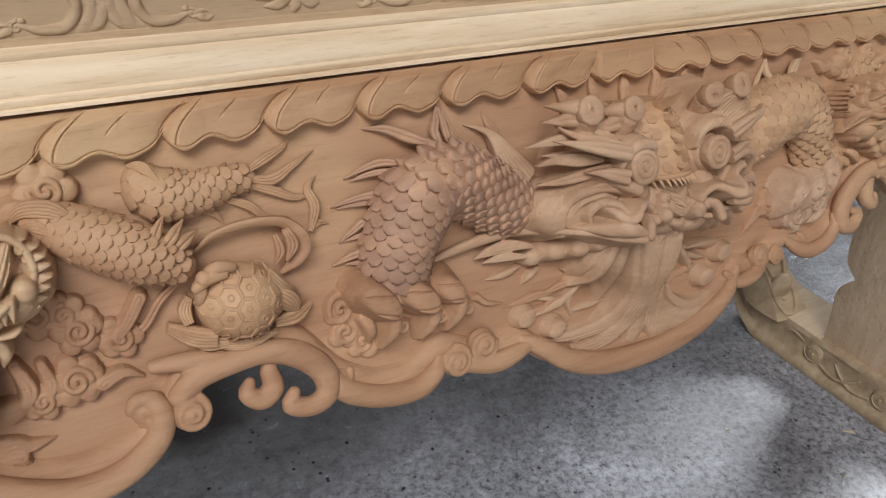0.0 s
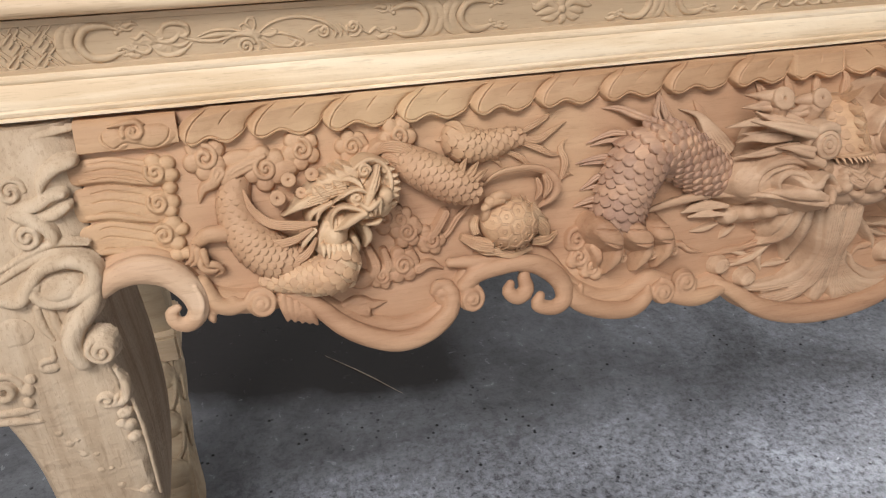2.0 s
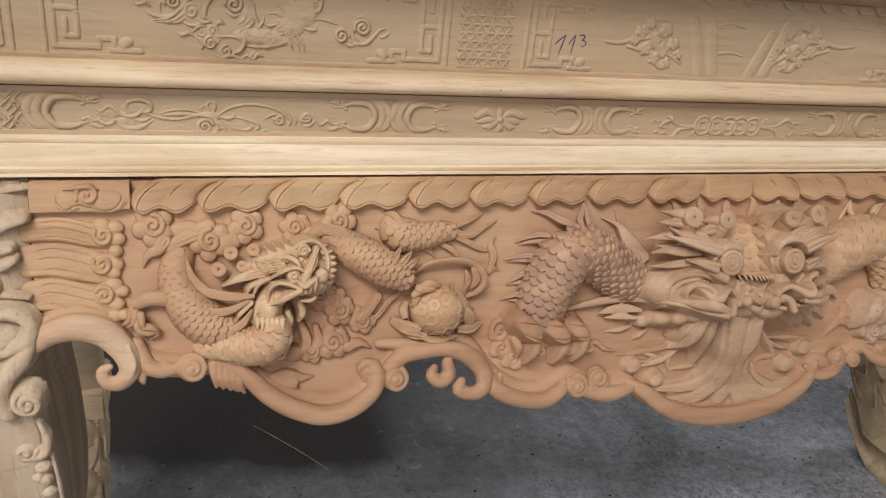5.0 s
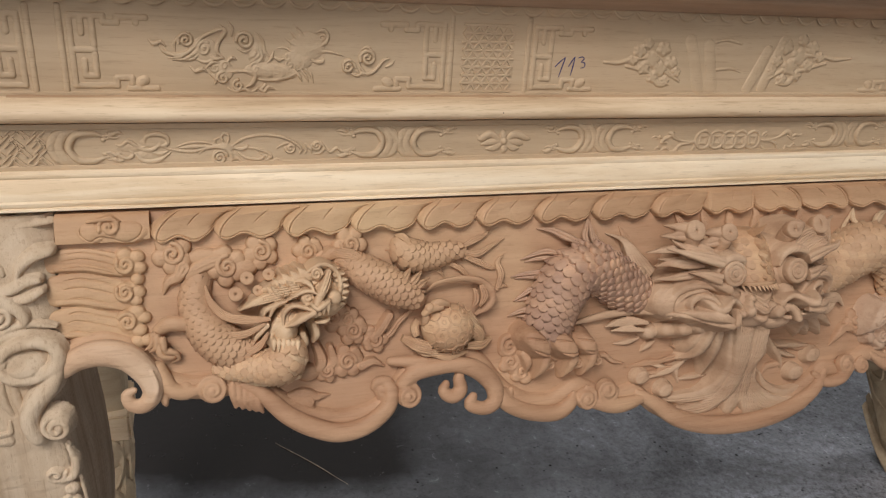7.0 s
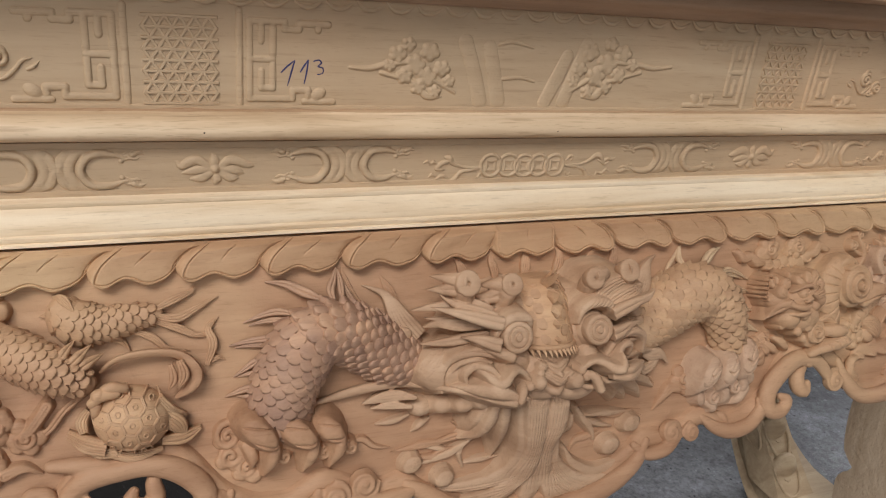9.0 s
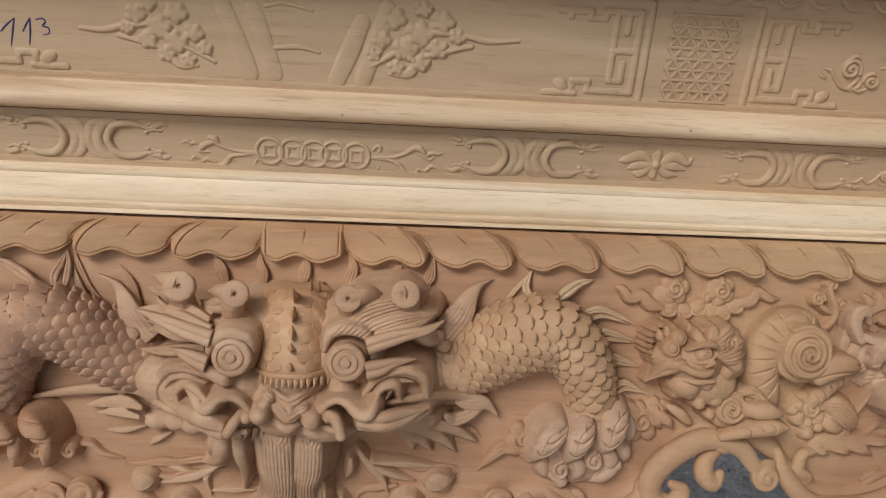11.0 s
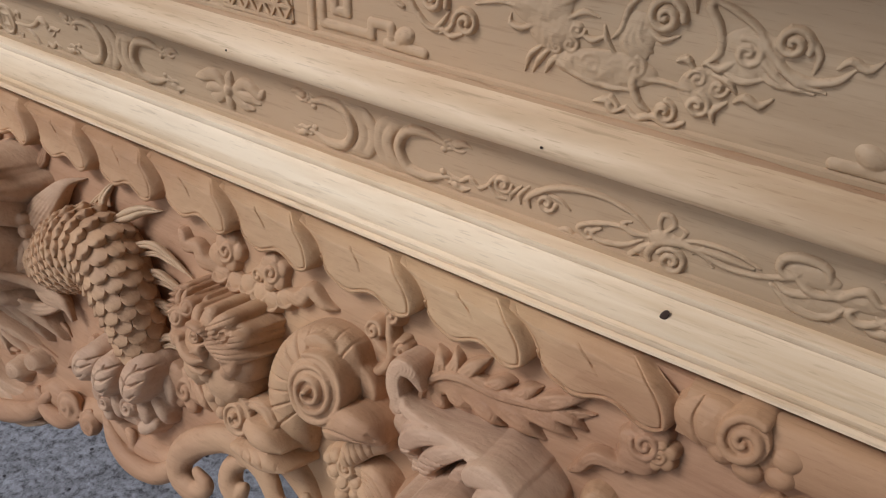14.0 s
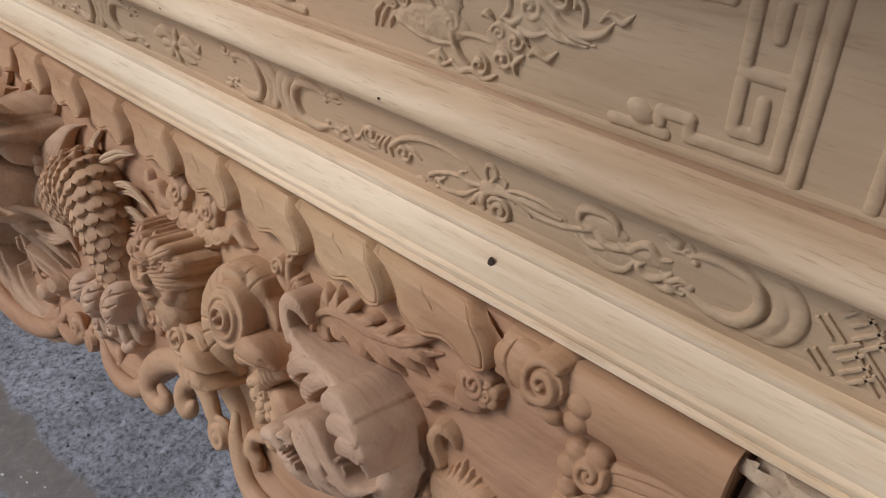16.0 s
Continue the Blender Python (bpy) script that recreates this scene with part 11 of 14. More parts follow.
LEGS = {}
for sg in (-1, 1):
    lg = hung("front_leg", leg_front(sg), LEG_WOOD, stand, "grey-tan rough carved kneeling front leg")
    LEGS[sg] = lg
    rl = hung("rear_leg", rear_leg(sg), PLINTH_WOOD, stand, "tan rear leg with overlapping carved leaves")
    for k in range(3):
        hung("leaf", rear_leaf(sg, k), PLINTH_WOOD, rl, fuse=0.002)
        hung("leaf", side_leaf(sg, k), PLINTH_WOOD, rl, fuse=0.002)
    part("capital", block(CX + sg * .882 - .046, CX + sg * .882 + .046, .915, 1.035, .292, .345, .004), TORUS_WOOD, rl, "pale square block at the top of the rear leg")
    pl = hung("side_plinth", plinth(sg), PLINTH_WOOD, stand, "dusty olive plinth with low scroll carving")
    for y, w in ((.50, 1), (.66, -1), (.42, -1)):
        hung("scroll_carving", plinth_scroll(sg, y, w), PLINTH_WOOD, pl)

# LEGCARVING

c = Relief(on_leg, step=.0009, slope=2.5, soft=.0014)
c.volute(-0.895, 0.8147, 0.004, 0.0126, 1.6, 0, 1, 0.3, 0.2)
c.tube([(-0.8391, 0.835, 0.004), (-0.8572, 0.8299, 0.004), (-0.868, 0.8189, 0.004), (-0.8712, 0.807, 0.004)], [0.0053, 0.0064, 0.0048, 0.0016])
c.tube([(-0.8515, 0.8072, 0.004), (-0.864, 0.8062, 0.004), (-0.8774, 0.8004, 0.004), (-0.8967, 0.8003, 0.004)], [0.0037, 0.0053, 0.0058, 0.0027])
c.tube([(-0.8485, 0.7969, 0.004), (-0.8619, 0.7911, 0.004), (-0.8744, 0.7901, 0.004)], [0.0032, 0.0053, 0.0027])
c.volute(-0.8878, 0.7756, 0.006, 0.0138, 1.8, 90, 1, 0.35, 0.2)
c.tube([(-0.8974, 0.7959, 0.005), (-0.8884, 0.7923, 0.005), (-0.8733, 0.7826, 0.005), (-0.8658, 0.7711, 0.005), (-0.8698, 0.7637, 0.005)], [0.0043, 0.0064, 0.0064, 0.0053, 0.0021])
c.tube([(-0.9181, 0.7457, 0.003), (-0.8911, 0.7578, 0.003), (-0.8649, 0.7647, 0.003), (-0.8381, 0.7599, 0.003)], [0.0027, 0.0043, 0.0038, 0.0016])
c.tube([(-0.9204, 0.7352, 0.003), (-0.898, 0.7481, 0.003), (-0.8715, 0.7565, 0.003), (-0.8424, 0.7508, 0.003)], [0.0027, 0.0048, 0.0043, 0.0016])
c.tube([(-0.9229, 0.7193, 0.008), (-0.9064, 0.7166, 0.008), (-0.8964, 0.7287, 0.008), (-0.8835, 0.743, 0.008), (-0.8623, 0.7491, 0.008), (-0.8433, 0.7435, 0.008), (-0.8367, 0.7304, 0.008), (-0.8458, 0.7179, 0.008), (-0.8649, 0.7115, 0.008), (-0.8823, 0.7126, 0.008), (-0.892, 0.7214, 0.008), (-0.8886, 0.7302, 0.008)], [0.0043, 0.0059, 0.0059, 0.0065, 0.007, 0.007, 0.0076, 0.0076, 0.007, 0.0065, 0.0059, 0.0038])
c.ball(-0.8706, 0.7236, 0.004, 0.0229, 0.0142, 0.0076, 0)
c.ball(-0.8705, 0.7201, 0.01, 0.0141, 0.0065, 0.0065, 0)
c.tube([(-0.8363, 0.722, 0.008), (-0.8461, 0.7036, 0.008), (-0.8626, 0.6858, 0.008), (-0.8703, 0.6662, 0.008), (-0.8659, 0.6458, 0.008), (-0.8595, 0.6391, 0.008)], [0.005, 0.0095, 0.01, 0.0095, 0.0078, 0.0033])
c.volute(-0.8448, 0.6563, 0.012, 0.0146, 1.8, 120, 1, 0.35, 0.2)
c.ball(-0.844, 0.663, 0.006, 0.0135, 0.0124, 0.009, 0)
c.tube([(-0.8898, 0.6643, 0.004), (-0.8912, 0.6517, 0.004), (-0.9021, 0.6493, 0.004), (-0.9025, 0.6407, 0.004), (-0.8941, 0.6389, 0.004)], [0.0022, 0.0034, 0.0034, 0.0034, 0.0017])
c.ball(-0.8962, 0.6419, 0.003, 0.009, 0.0067, 0.0045, 0)
c.tube([(-0.8945, 0.7061, 0.003), (-0.8934, 0.6883, 0.003), (-0.8867, 0.6721, 0.003)], [0.0039, 0.005, 0.0028])
c.tube([(-0.8824, 0.704, 0.003), (-0.8806, 0.6889, 0.003), (-0.8768, 0.6703, 0.003)], [0.0039, 0.005, 0.0028])
c.ball(-0.9223, 0.684, 0.002, 0.0219, 0.0164, 0.0044, 0)
c.volute(-0.9436, 0.6261, 0.004, 0.019, 1.6, 0, 1, 0.25, 0.2)
c.tube([(-0.9544, 0.5958, 0.003), (-0.9336, 0.5957, 0.003), (-0.9182, 0.5941, 0.003)], [0.0034, 0.0046, 0.0017])
c.tube([(-0.9573, 0.5852, 0.003), (-0.9367, 0.5836, 0.003), (-0.9143, 0.5777, 0.003)], [0.0035, 0.0046, 0.0017])
c.ball(-0.9218, 0.6211, 0.004, 0.0068, 0.0068, 0.0068, 0)
c.ball(-0.9162, 0.6335, 0.004, 0.0056, 0.0056, 0.0056, 0)
c.ball(-0.9244, 0.6063, 0.004, 0.0057, 0.0057, 0.0057, 0)
c.volute(-0.8548, 0.592, 0.004, 0.0105, 1.4, 0, -1, 0.3, 0.22)
c.tube([(-0.8385, 0.6261, 0.003), (-0.833, 0.6072, 0.003), (-0.8367, 0.589, 0.003), (-0.8503, 0.5823, 0.003)], [0.0023, 0.0041, 0.0047, 0.0029])
c.ball(-0.842, 0.569, 0.001, 0.0078, 0.007, 0.0048, 0)
c.ball(-0.8412, 0.5509, 0.001, 0.0073, 0.0065, 0.0048, 0)
c.ball(-0.839, 0.5334, 0.001, 0.0067, 0.0061, 0.0049, 0)
c.ball(-0.8476, 0.556, 0.001, 0.006, 0.0054, 0.0048, 0)
c.ball(-0.9084, 0.5586, 0.001, 0.0053, 0.0048, 0.0047, 0)
c.ball(-0.9012, 0.5425, 0.001, 0.0066, 0.0059, 0.0048, 0)
c.ball(-0.8931, 0.5461, 0.001, 0.0048, 0.0043, 0.0048, 0)
c.ball(-0.8914, 0.5244, 0.001, 0.0061, 0.0055, 0.0049, 0)
c.ball(-0.8797, 0.521, 0.001, 0.0049, 0.0044, 0.0049, 0)
c.ball(-0.8805, 0.4964, 0.001, 0.0062, 0.0056, 0.005, 0)
c.ball(-0.8701, 0.4959, 0.001, 0.0044, 0.0039, 0.005, 0)
c.ball(-0.8665, 0.4658, 0.001, 0.0064, 0.0057, 0.0051, 0)
c.ball(-0.8428, 0.4479, 0.001, 0.0065, 0.0058, 0.0052, 0)
c.tube([(-0.9122, 0.5652, 0.001), (-0.9001, 0.5354, 0.001), (-0.8843, 0.518, 0.001), (-0.8764, 0.4885, 0.001), (-0.8623, 0.4575, 0.001), (-0.838, 0.4412, 0.001)], [0.0025, 0.0037, 0.0037, 0.0037, 0.0037, 0.0025])
c.tube([(-0.8358, 0.8604, -0.002), (-0.8686, 0.8565, -0.002), (-0.899, 0.848, -0.002)], [0.0032, 0.0043, 0.0043])
c.tube([(-0.8348, 0.6188, -0.001), (-0.8281, 0.5388, -0.001), (-0.8297, 0.436, -0.001)], [0.0019, 0.0022, 0.0019])
hung("leg_carving", c.mesh("leg_carving"), LEG_WOOD, LEGS[-1], "swirling mask-like carving on the leg")

c = Relief(on_leg, step=.0009, slope=2.5, soft=.0014, flip=True)
c.volute(-0.895, 0.8147, 0.004, 0.0126, 1.6, 0, 1, 0.3, 0.2)
c.tube([(-0.8391, 0.835, 0.004), (-0.8572, 0.8299, 0.004), (-0.868, 0.8189, 0.004), (-0.8712, 0.807, 0.004)], [0.0053, 0.0064, 0.0048, 0.0016])
c.tube([(-0.8515, 0.8072, 0.004), (-0.864, 0.8062, 0.004), (-0.8774, 0.8004, 0.004), (-0.8967, 0.8003, 0.004)], [0.0037, 0.0053, 0.0058, 0.0027])
c.tube([(-0.8485, 0.7969, 0.004), (-0.8619, 0.7911, 0.004), (-0.8744, 0.7901, 0.004)], [0.0032, 0.0053, 0.0027])
c.volute(-0.8878, 0.7756, 0.006, 0.0138, 1.8, 90, 1, 0.35, 0.2)
c.tube([(-0.8974, 0.7959, 0.005), (-0.8884, 0.7923, 0.005), (-0.8733, 0.7826, 0.005), (-0.8658, 0.7711, 0.005), (-0.8698, 0.7637, 0.005)], [0.0043, 0.0064, 0.0064, 0.0053, 0.0021])
c.tube([(-0.9181, 0.7457, 0.003), (-0.8911, 0.7578, 0.003), (-0.8649, 0.7647, 0.003), (-0.8381, 0.7599, 0.003)], [0.0027, 0.0043, 0.0038, 0.0016])
c.tube([(-0.9204, 0.7352, 0.003), (-0.898, 0.7481, 0.003), (-0.8715, 0.7565, 0.003), (-0.8424, 0.7508, 0.003)], [0.0027, 0.0048, 0.0043, 0.0016])
c.tube([(-0.9229, 0.7193, 0.008), (-0.9064, 0.7166, 0.008), (-0.8964, 0.7287, 0.008), (-0.8835, 0.743, 0.008), (-0.8623, 0.7491, 0.008), (-0.8433, 0.7435, 0.008), (-0.8367, 0.7304, 0.008), (-0.8458, 0.7179, 0.008), (-0.8649, 0.7115, 0.008), (-0.8823, 0.7126, 0.008), (-0.892, 0.7214, 0.008), (-0.8886, 0.7302, 0.008)], [0.0043, 0.0059, 0.0059, 0.0065, 0.007, 0.007, 0.0076, 0.0076, 0.007, 0.0065, 0.0059, 0.0038])
c.ball(-0.8706, 0.7236, 0.004, 0.0229, 0.0142, 0.0076, 0)
c.ball(-0.8705, 0.7201, 0.01, 0.0141, 0.0065, 0.0065, 0)
c.tube([(-0.8363, 0.722, 0.008), (-0.8461, 0.7036, 0.008), (-0.8626, 0.6858, 0.008), (-0.8703, 0.6662, 0.008), (-0.8659, 0.6458, 0.008), (-0.8595, 0.6391, 0.008)], [0.005, 0.0095, 0.01, 0.0095, 0.0078, 0.0033])
c.volute(-0.8448, 0.6563, 0.012, 0.0146, 1.8, 120, 1, 0.35, 0.2)
c.ball(-0.844, 0.663, 0.006, 0.0135, 0.0124, 0.009, 0)
c.tube([(-0.8898, 0.6643, 0.004), (-0.8912, 0.6517, 0.004), (-0.9021, 0.6493, 0.004), (-0.9025, 0.6407, 0.004), (-0.8941, 0.6389, 0.004)], [0.0022, 0.0034, 0.0034, 0.0034, 0.0017])
c.ball(-0.8962, 0.6419, 0.003, 0.009, 0.0067, 0.0045, 0)
c.tube([(-0.8945, 0.7061, 0.003), (-0.8934, 0.6883, 0.003), (-0.8867, 0.6721, 0.003)], [0.0039, 0.005, 0.0028])
c.tube([(-0.8824, 0.704, 0.003), (-0.8806, 0.6889, 0.003), (-0.8768, 0.6703, 0.003)], [0.0039, 0.005, 0.0028])
c.ball(-0.9223, 0.684, 0.002, 0.0219, 0.0164, 0.0044, 0)
c.volute(-0.9436, 0.6261, 0.004, 0.019, 1.6, 0, 1, 0.25, 0.2)
c.tube([(-0.9544, 0.5958, 0.003), (-0.9336, 0.5957, 0.003), (-0.9182, 0.5941, 0.003)], [0.0034, 0.0046, 0.0017])
c.tube([(-0.9573, 0.5852, 0.003), (-0.9367, 0.5836, 0.003), (-0.9143, 0.5777, 0.003)], [0.0035, 0.0046, 0.0017])
c.ball(-0.9218, 0.6211, 0.004, 0.0068, 0.0068, 0.0068, 0)
c.ball(-0.9162, 0.6335, 0.004, 0.0056, 0.0056, 0.0056, 0)
c.ball(-0.9244, 0.6063, 0.004, 0.0057, 0.0057, 0.0057, 0)
c.volute(-0.8548, 0.592, 0.004, 0.0105, 1.4, 0, -1, 0.3, 0.22)
c.tube([(-0.8385, 0.6261, 0.003), (-0.833, 0.6072, 0.003), (-0.8367, 0.589, 0.003), (-0.8503, 0.5823, 0.003)], [0.0023, 0.0041, 0.0047, 0.0029])
c.ball(-0.842, 0.569, 0.001, 0.0078, 0.007, 0.0048, 0)
c.ball(-0.8412, 0.5509, 0.001, 0.0073, 0.0065, 0.0048, 0)
c.ball(-0.839, 0.5334, 0.001, 0.0067, 0.0061, 0.0049, 0)
c.ball(-0.8476, 0.556, 0.001, 0.006, 0.0054, 0.0048, 0)
c.ball(-0.9084, 0.5586, 0.001, 0.0053, 0.0048, 0.0047, 0)
c.ball(-0.9012, 0.5425, 0.001, 0.0066, 0.0059, 0.0048, 0)
c.ball(-0.8931, 0.5461, 0.001, 0.0048, 0.0043, 0.0048, 0)
c.ball(-0.8914, 0.5244, 0.001, 0.0061, 0.0055, 0.0049, 0)
c.ball(-0.8797, 0.521, 0.001, 0.0049, 0.0044, 0.0049, 0)
c.ball(-0.8805, 0.4964, 0.001, 0.0062, 0.0056, 0.005, 0)
c.ball(-0.8701, 0.4959, 0.001, 0.0044, 0.0039, 0.005, 0)
c.ball(-0.8665, 0.4658, 0.001, 0.0064, 0.0057, 0.0051, 0)
c.ball(-0.8428, 0.4479, 0.001, 0.0065, 0.0058, 0.0052, 0)
c.tube([(-0.9122, 0.5652, 0.001), (-0.9001, 0.5354, 0.001), (-0.8843, 0.518, 0.001), (-0.8764, 0.4885, 0.001), (-0.8623, 0.4575, 0.001), (-0.838, 0.4412, 0.001)], [0.0025, 0.0037, 0.0037, 0.0037, 0.0037, 0.0025])
c.tube([(-0.8358, 0.8604, -0.002), (-0.8686, 0.8565, -0.002), (-0.899, 0.848, -0.002)], [0.0032, 0.0043, 0.0043])
c.tube([(-0.8348, 0.6188, -0.001), (-0.8281, 0.5388, -0.001), (-0.8297, 0.436, -0.001)], [0.0019, 0.0022, 0.0019])
hung("leg_carving", c.mesh("leg_carving"), LEG_WOOD, LEGS[1], "swirling mask-like carving on the leg")
# END LEGCARVING
# ---- the altar's body ----
LONG = 1.06
base_section = [(.5450, .8690), (.5415, .8696), (.5418, .8715), (.5450, .8725), (.5435, .8742), (.5437, .8775), (.5468, .8790), (.5462, .8815), (.5492, .8880), (.5525, .8950), (.5545, .8985), (.5562, .9003), (.5552, .9020), (.5560, .9050), (.5600, .9066), (1.06, .9068), (1.06, .8690)]
hung("base_moulding", moulded(base_section, CX - LONG, CX + LONG), PALE_WOOD, body, "bright planed pale base moulding with fine beads")
frieze_section = [(.5655, .9065), (.5655, .9110), (.5680, .9120), (.5680, .9495), (.5660, .9505), (.5660, .9560), (.60, .9575), (1.05, .9575), (1.05, .9065)]
frieze = hung("frieze", moulded(frieze_section, CX - LONG + .01, CX + LONG - .01), BODY_WOOD, body, "narrow olive-tan frieze with low relief")
torus_section = [(.600, .9575), (.566, .9580), (.5580, .9592), (.5530, .9620), (.5508, .9662), (.5518, .9708), (.5552, .9752), (.5605, .9786), (.5675, .9806), (.5715, .9812), (.5728, .9824), (.5785, .9834), (1.04, .9850), (1.04, .9575)]
hung("round_moulding", moulded(torus_section, CX - LONG, CX + LONG), TORUS_WOOD, body, "planed half-round moulding")
panel_section = [(.5765, .9832), (.5765, .9868), (.5790, .9880), (.579, 1.088), (1.03, 1.088), (1.03, .9832)]
panel = hung("front_panel", moulded(panel_section, CX - LONG + .02, CX + LONG - .02), BODY_WOOD, body, "olive-tan panel with fretwork and low relief flowers")
# The jutting lip above 1.12 is unseen, added to shade the panel.
cornice_section = [(.574, 1.088), (.571, 1.091), (.566, 1.096), (.560, 1.100), (.552, 1.1035), (.549, 1.108), (.552, 1.121), (.530, 1.124), (.512, 1.128), (.508, 1.142), (.512, 1.155), (1.07, 1.155), (1.07, 1.088)]
cornice = hung("cornice", moulded(cornice_section, CX - LONG, CX + LONG), CORNICE_WOOD, body, "red-brown cornice overhanging the panel")

# ORNAMENT

c = Relief(on_plane(.579), step=.0006, slope=1.6, soft=.0012, reach=.003, tall=.6)
c.tube([(-0.0761, 1.0534, 0.), (-0.0645, 1.0252, 0.), (-0.0542, 0.9942, 0.)], [0.0082, 0.0082, 0.0088], flat=0.35)
c.tube([(-0.0482, 1.0487, 0.), (-0.0409, 1.0229, 0.), (-0.0331, 0.9944, 0.)], [0.0077, 0.0083, 0.0089], flat=0.35)
c.tube([(-0.0301, 1.0174, 0.001), (-0.0103, 1.019, 0.001), (0.0073, 1.0152, 0.001)], [0.0018, 0.0018, 0.0012])
c.tube([(-0.0382, 1.0521, 0.001), (-0.0224, 1.0555, 0.001), (0.0016, 1.0506, 0.001)], [0.0012, 0.0018, 0.0012])
c.tube([(0.0447, 1.043, 0.), (0.035, 1.0185, 0.), (0.0234, 0.9924, 0.)], [0.0073, 0.0086, 0.008], flat=0.4)
c.tube([(0.067, 1.0557, 0.), (0.0572, 1.0251, 0.), (0.0465, 0.9939, 0.)], [0.0074, 0.008, 0.008], flat=0.4)
c.ball(-0.1293, 1.0296, 0.0015, 0.009, 0.0081, 0.0034, 0)
c.ball(-0.1223, 1.0299, 0.002, 0.0038, 0.0038, 0.0028, 0)
c.ball(-0.1267, 1.0238, 0.002, 0.0038, 0.0038, 0.0028, 0)
c.ball(-0.1349, 1.0259, 0.002, 0.0038, 0.0038, 0.0028, 0)
c.ball(-0.1355, 1.0332, 0.002, 0.0038, 0.0038, 0.0028, 0)
c.ball(-0.1277, 1.0356, 0.002, 0.0038, 0.0038, 0.0028, 0)
c.ball(-0.1136, 1.0423, 0.0015, 0.0079, 0.0071, 0.0034, 0)
c.ball(-0.1197, 1.0407, 0.002, 0.0033, 0.0033, 0.0028, 0)
c.ball(-0.1177, 1.0468, 0.002, 0.0033, 0.0033, 0.0028, 0)
c.ball(-0.1103, 1.0468, 0.002, 0.0033, 0.0033, 0.0028, 0)
c.ball(-0.1076, 1.0407, 0.002, 0.0033, 0.0033, 0.0028, 0)
c.ball(-0.1135, 1.0369, 0.002, 0.0033, 0.0033, 0.0028, 0)
c.ball(-0.1478, 1.039, 0.0015, 0.0072, 0.0065, 0.0033, 0)
c.ball(-0.1467, 1.0342, 0.002, 0.003, 0.003, 0.0028, 0)
c.ball(-0.1529, 1.0367, 0.002, 0.003, 0.003, 0.0028, 0)
c.ball(-0.1522, 1.0425, 0.002, 0.003, 0.003, 0.0028, 0)
c.ball(-0.1457, 1.0436, 0.002, 0.003, 0.003, 0.0028, 0)
c.ball(-0.1423, 1.0385, 0.002, 0.003, 0.003, 0.0028, 0)
c.ball(-0.1161, 1.0175, 0.0015, 0.0086, 0.0077, 0.0034, 0)
c.ball(-0.113, 1.0122, 0.002, 0.0036, 0.0036, 0.0029, 0)
c.ball(-0.121, 1.0135, 0.002, 0.0036, 0.0036, 0.0028, 0)
c.ball(-0.1225, 1.0204, 0.002, 0.0036, 0.0036, 0.0028, 0)
c.ball(-0.1154, 1.0234, 0.002, 0.0036, 0.0036, 0.0028, 0)
c.ball(-0.1095, 1.0184, 0.002, 0.0036, 0.0036, 0.0029, 0)
c.ball(-0.1391, 1.0182, 0.0015, 0.0068, 0.0061, 0.0034, 0)
c.ball(-0.1354, 1.0148, 0.002, 0.0029, 0.0029, 0.0028, 0)
c.ball(-0.1417, 1.0141, 0.002, 0.0028, 0.0028, 0.0028, 0)
c.ball(-0.1445, 1.0192, 0.002, 0.0028, 0.0028, 0.0028, 0)
c.ball(-0.1401, 1.0229, 0.002, 0.0028, 0.0028, 0.0028, 0)
c.ball(-0.1345, 1.0202, 0.002, 0.0028, 0.0028, 0.0028, 0)
c.ball(-0.0997, 1.0258, 0.0015, 0.0069, 0.0062, 0.0034, 0)
c.ball(-0.1038, 1.0295, 0.002, 0.0029, 0.0029, 0.0028, 0)
c.ball(-0.0974, 1.03, 0.002, 0.0029, 0.0029, 0.0029, 0)
c.ball(-0.0944, 1.0249, 0.002, 0.0029, 0.0029, 0.0029, 0)
c.ball(-0.0991, 1.0212, 0.002, 0.0029, 0.0029, 0.0029, 0)
c.ball(-0.1049, 1.024, 0.002, 0.0029, 0.0029, 0.0029, 0)
c.ball(-0.1557, 1.0278, 0.0015, 0.005, 0.0045, 0.0033, 0)
c.ball(-0.1541, 1.0309, 0.002, 0.0021, 0.0021, 0.0028, 0)
c.ball(-0.152, 1.0271, 0.002, 0.0021, 0.0021, 0.0028, 0)
c.ball(-0.1554, 1.0244, 0.002, 0.0021, 0.0021, 0.0028, 0)
c.ball(-0.1595, 1.0265, 0.002, 0.0021, 0.0021, 0.0028, 0)
c.ball(-0.1586, 1.0304, 0.002, 0.0021, 0.0021, 0.0028, 0)
c.ball(-0.091, 1.0134, 0.0015, 0.0052, 0.0047, 0.0035, 0)
c.ball(-0.0953, 1.0146, 0.002, 0.0022, 0.0022, 0.0029, 0)
c.ball(-0.0916, 1.0171, 0.002, 0.0022, 0.0022, 0.0029, 0)
c.ball(-0.0873, 1.0147, 0.002, 0.0022, 0.0022, 0.0029, 0)
c.ball(-0.0884, 1.0106, 0.002, 0.0022, 0.0022, 0.0029, 0)
c.ball(-0.0933, 1.0105, 0.002, 0.0022, 0.0022, 0.0029, 0)
c.ball(-0.1243, 1.0071, 0.0015, 0.0063, 0.0057, 0.0034, 0)
c.ball(-0.1234, 1.0114, 0.002, 0.0026, 0.0026, 0.0028, 0)
c.ball(-0.1195, 1.0074, 0.002, 0.0026, 0.0026, 0.0029, 0)
c.ball(-0.1224, 1.0031, 0.002, 0.0026, 0.0026, 0.0029, 0)
c.ball(-0.1282, 1.0045, 0.002, 0.0026, 0.0026, 0.0029, 0)
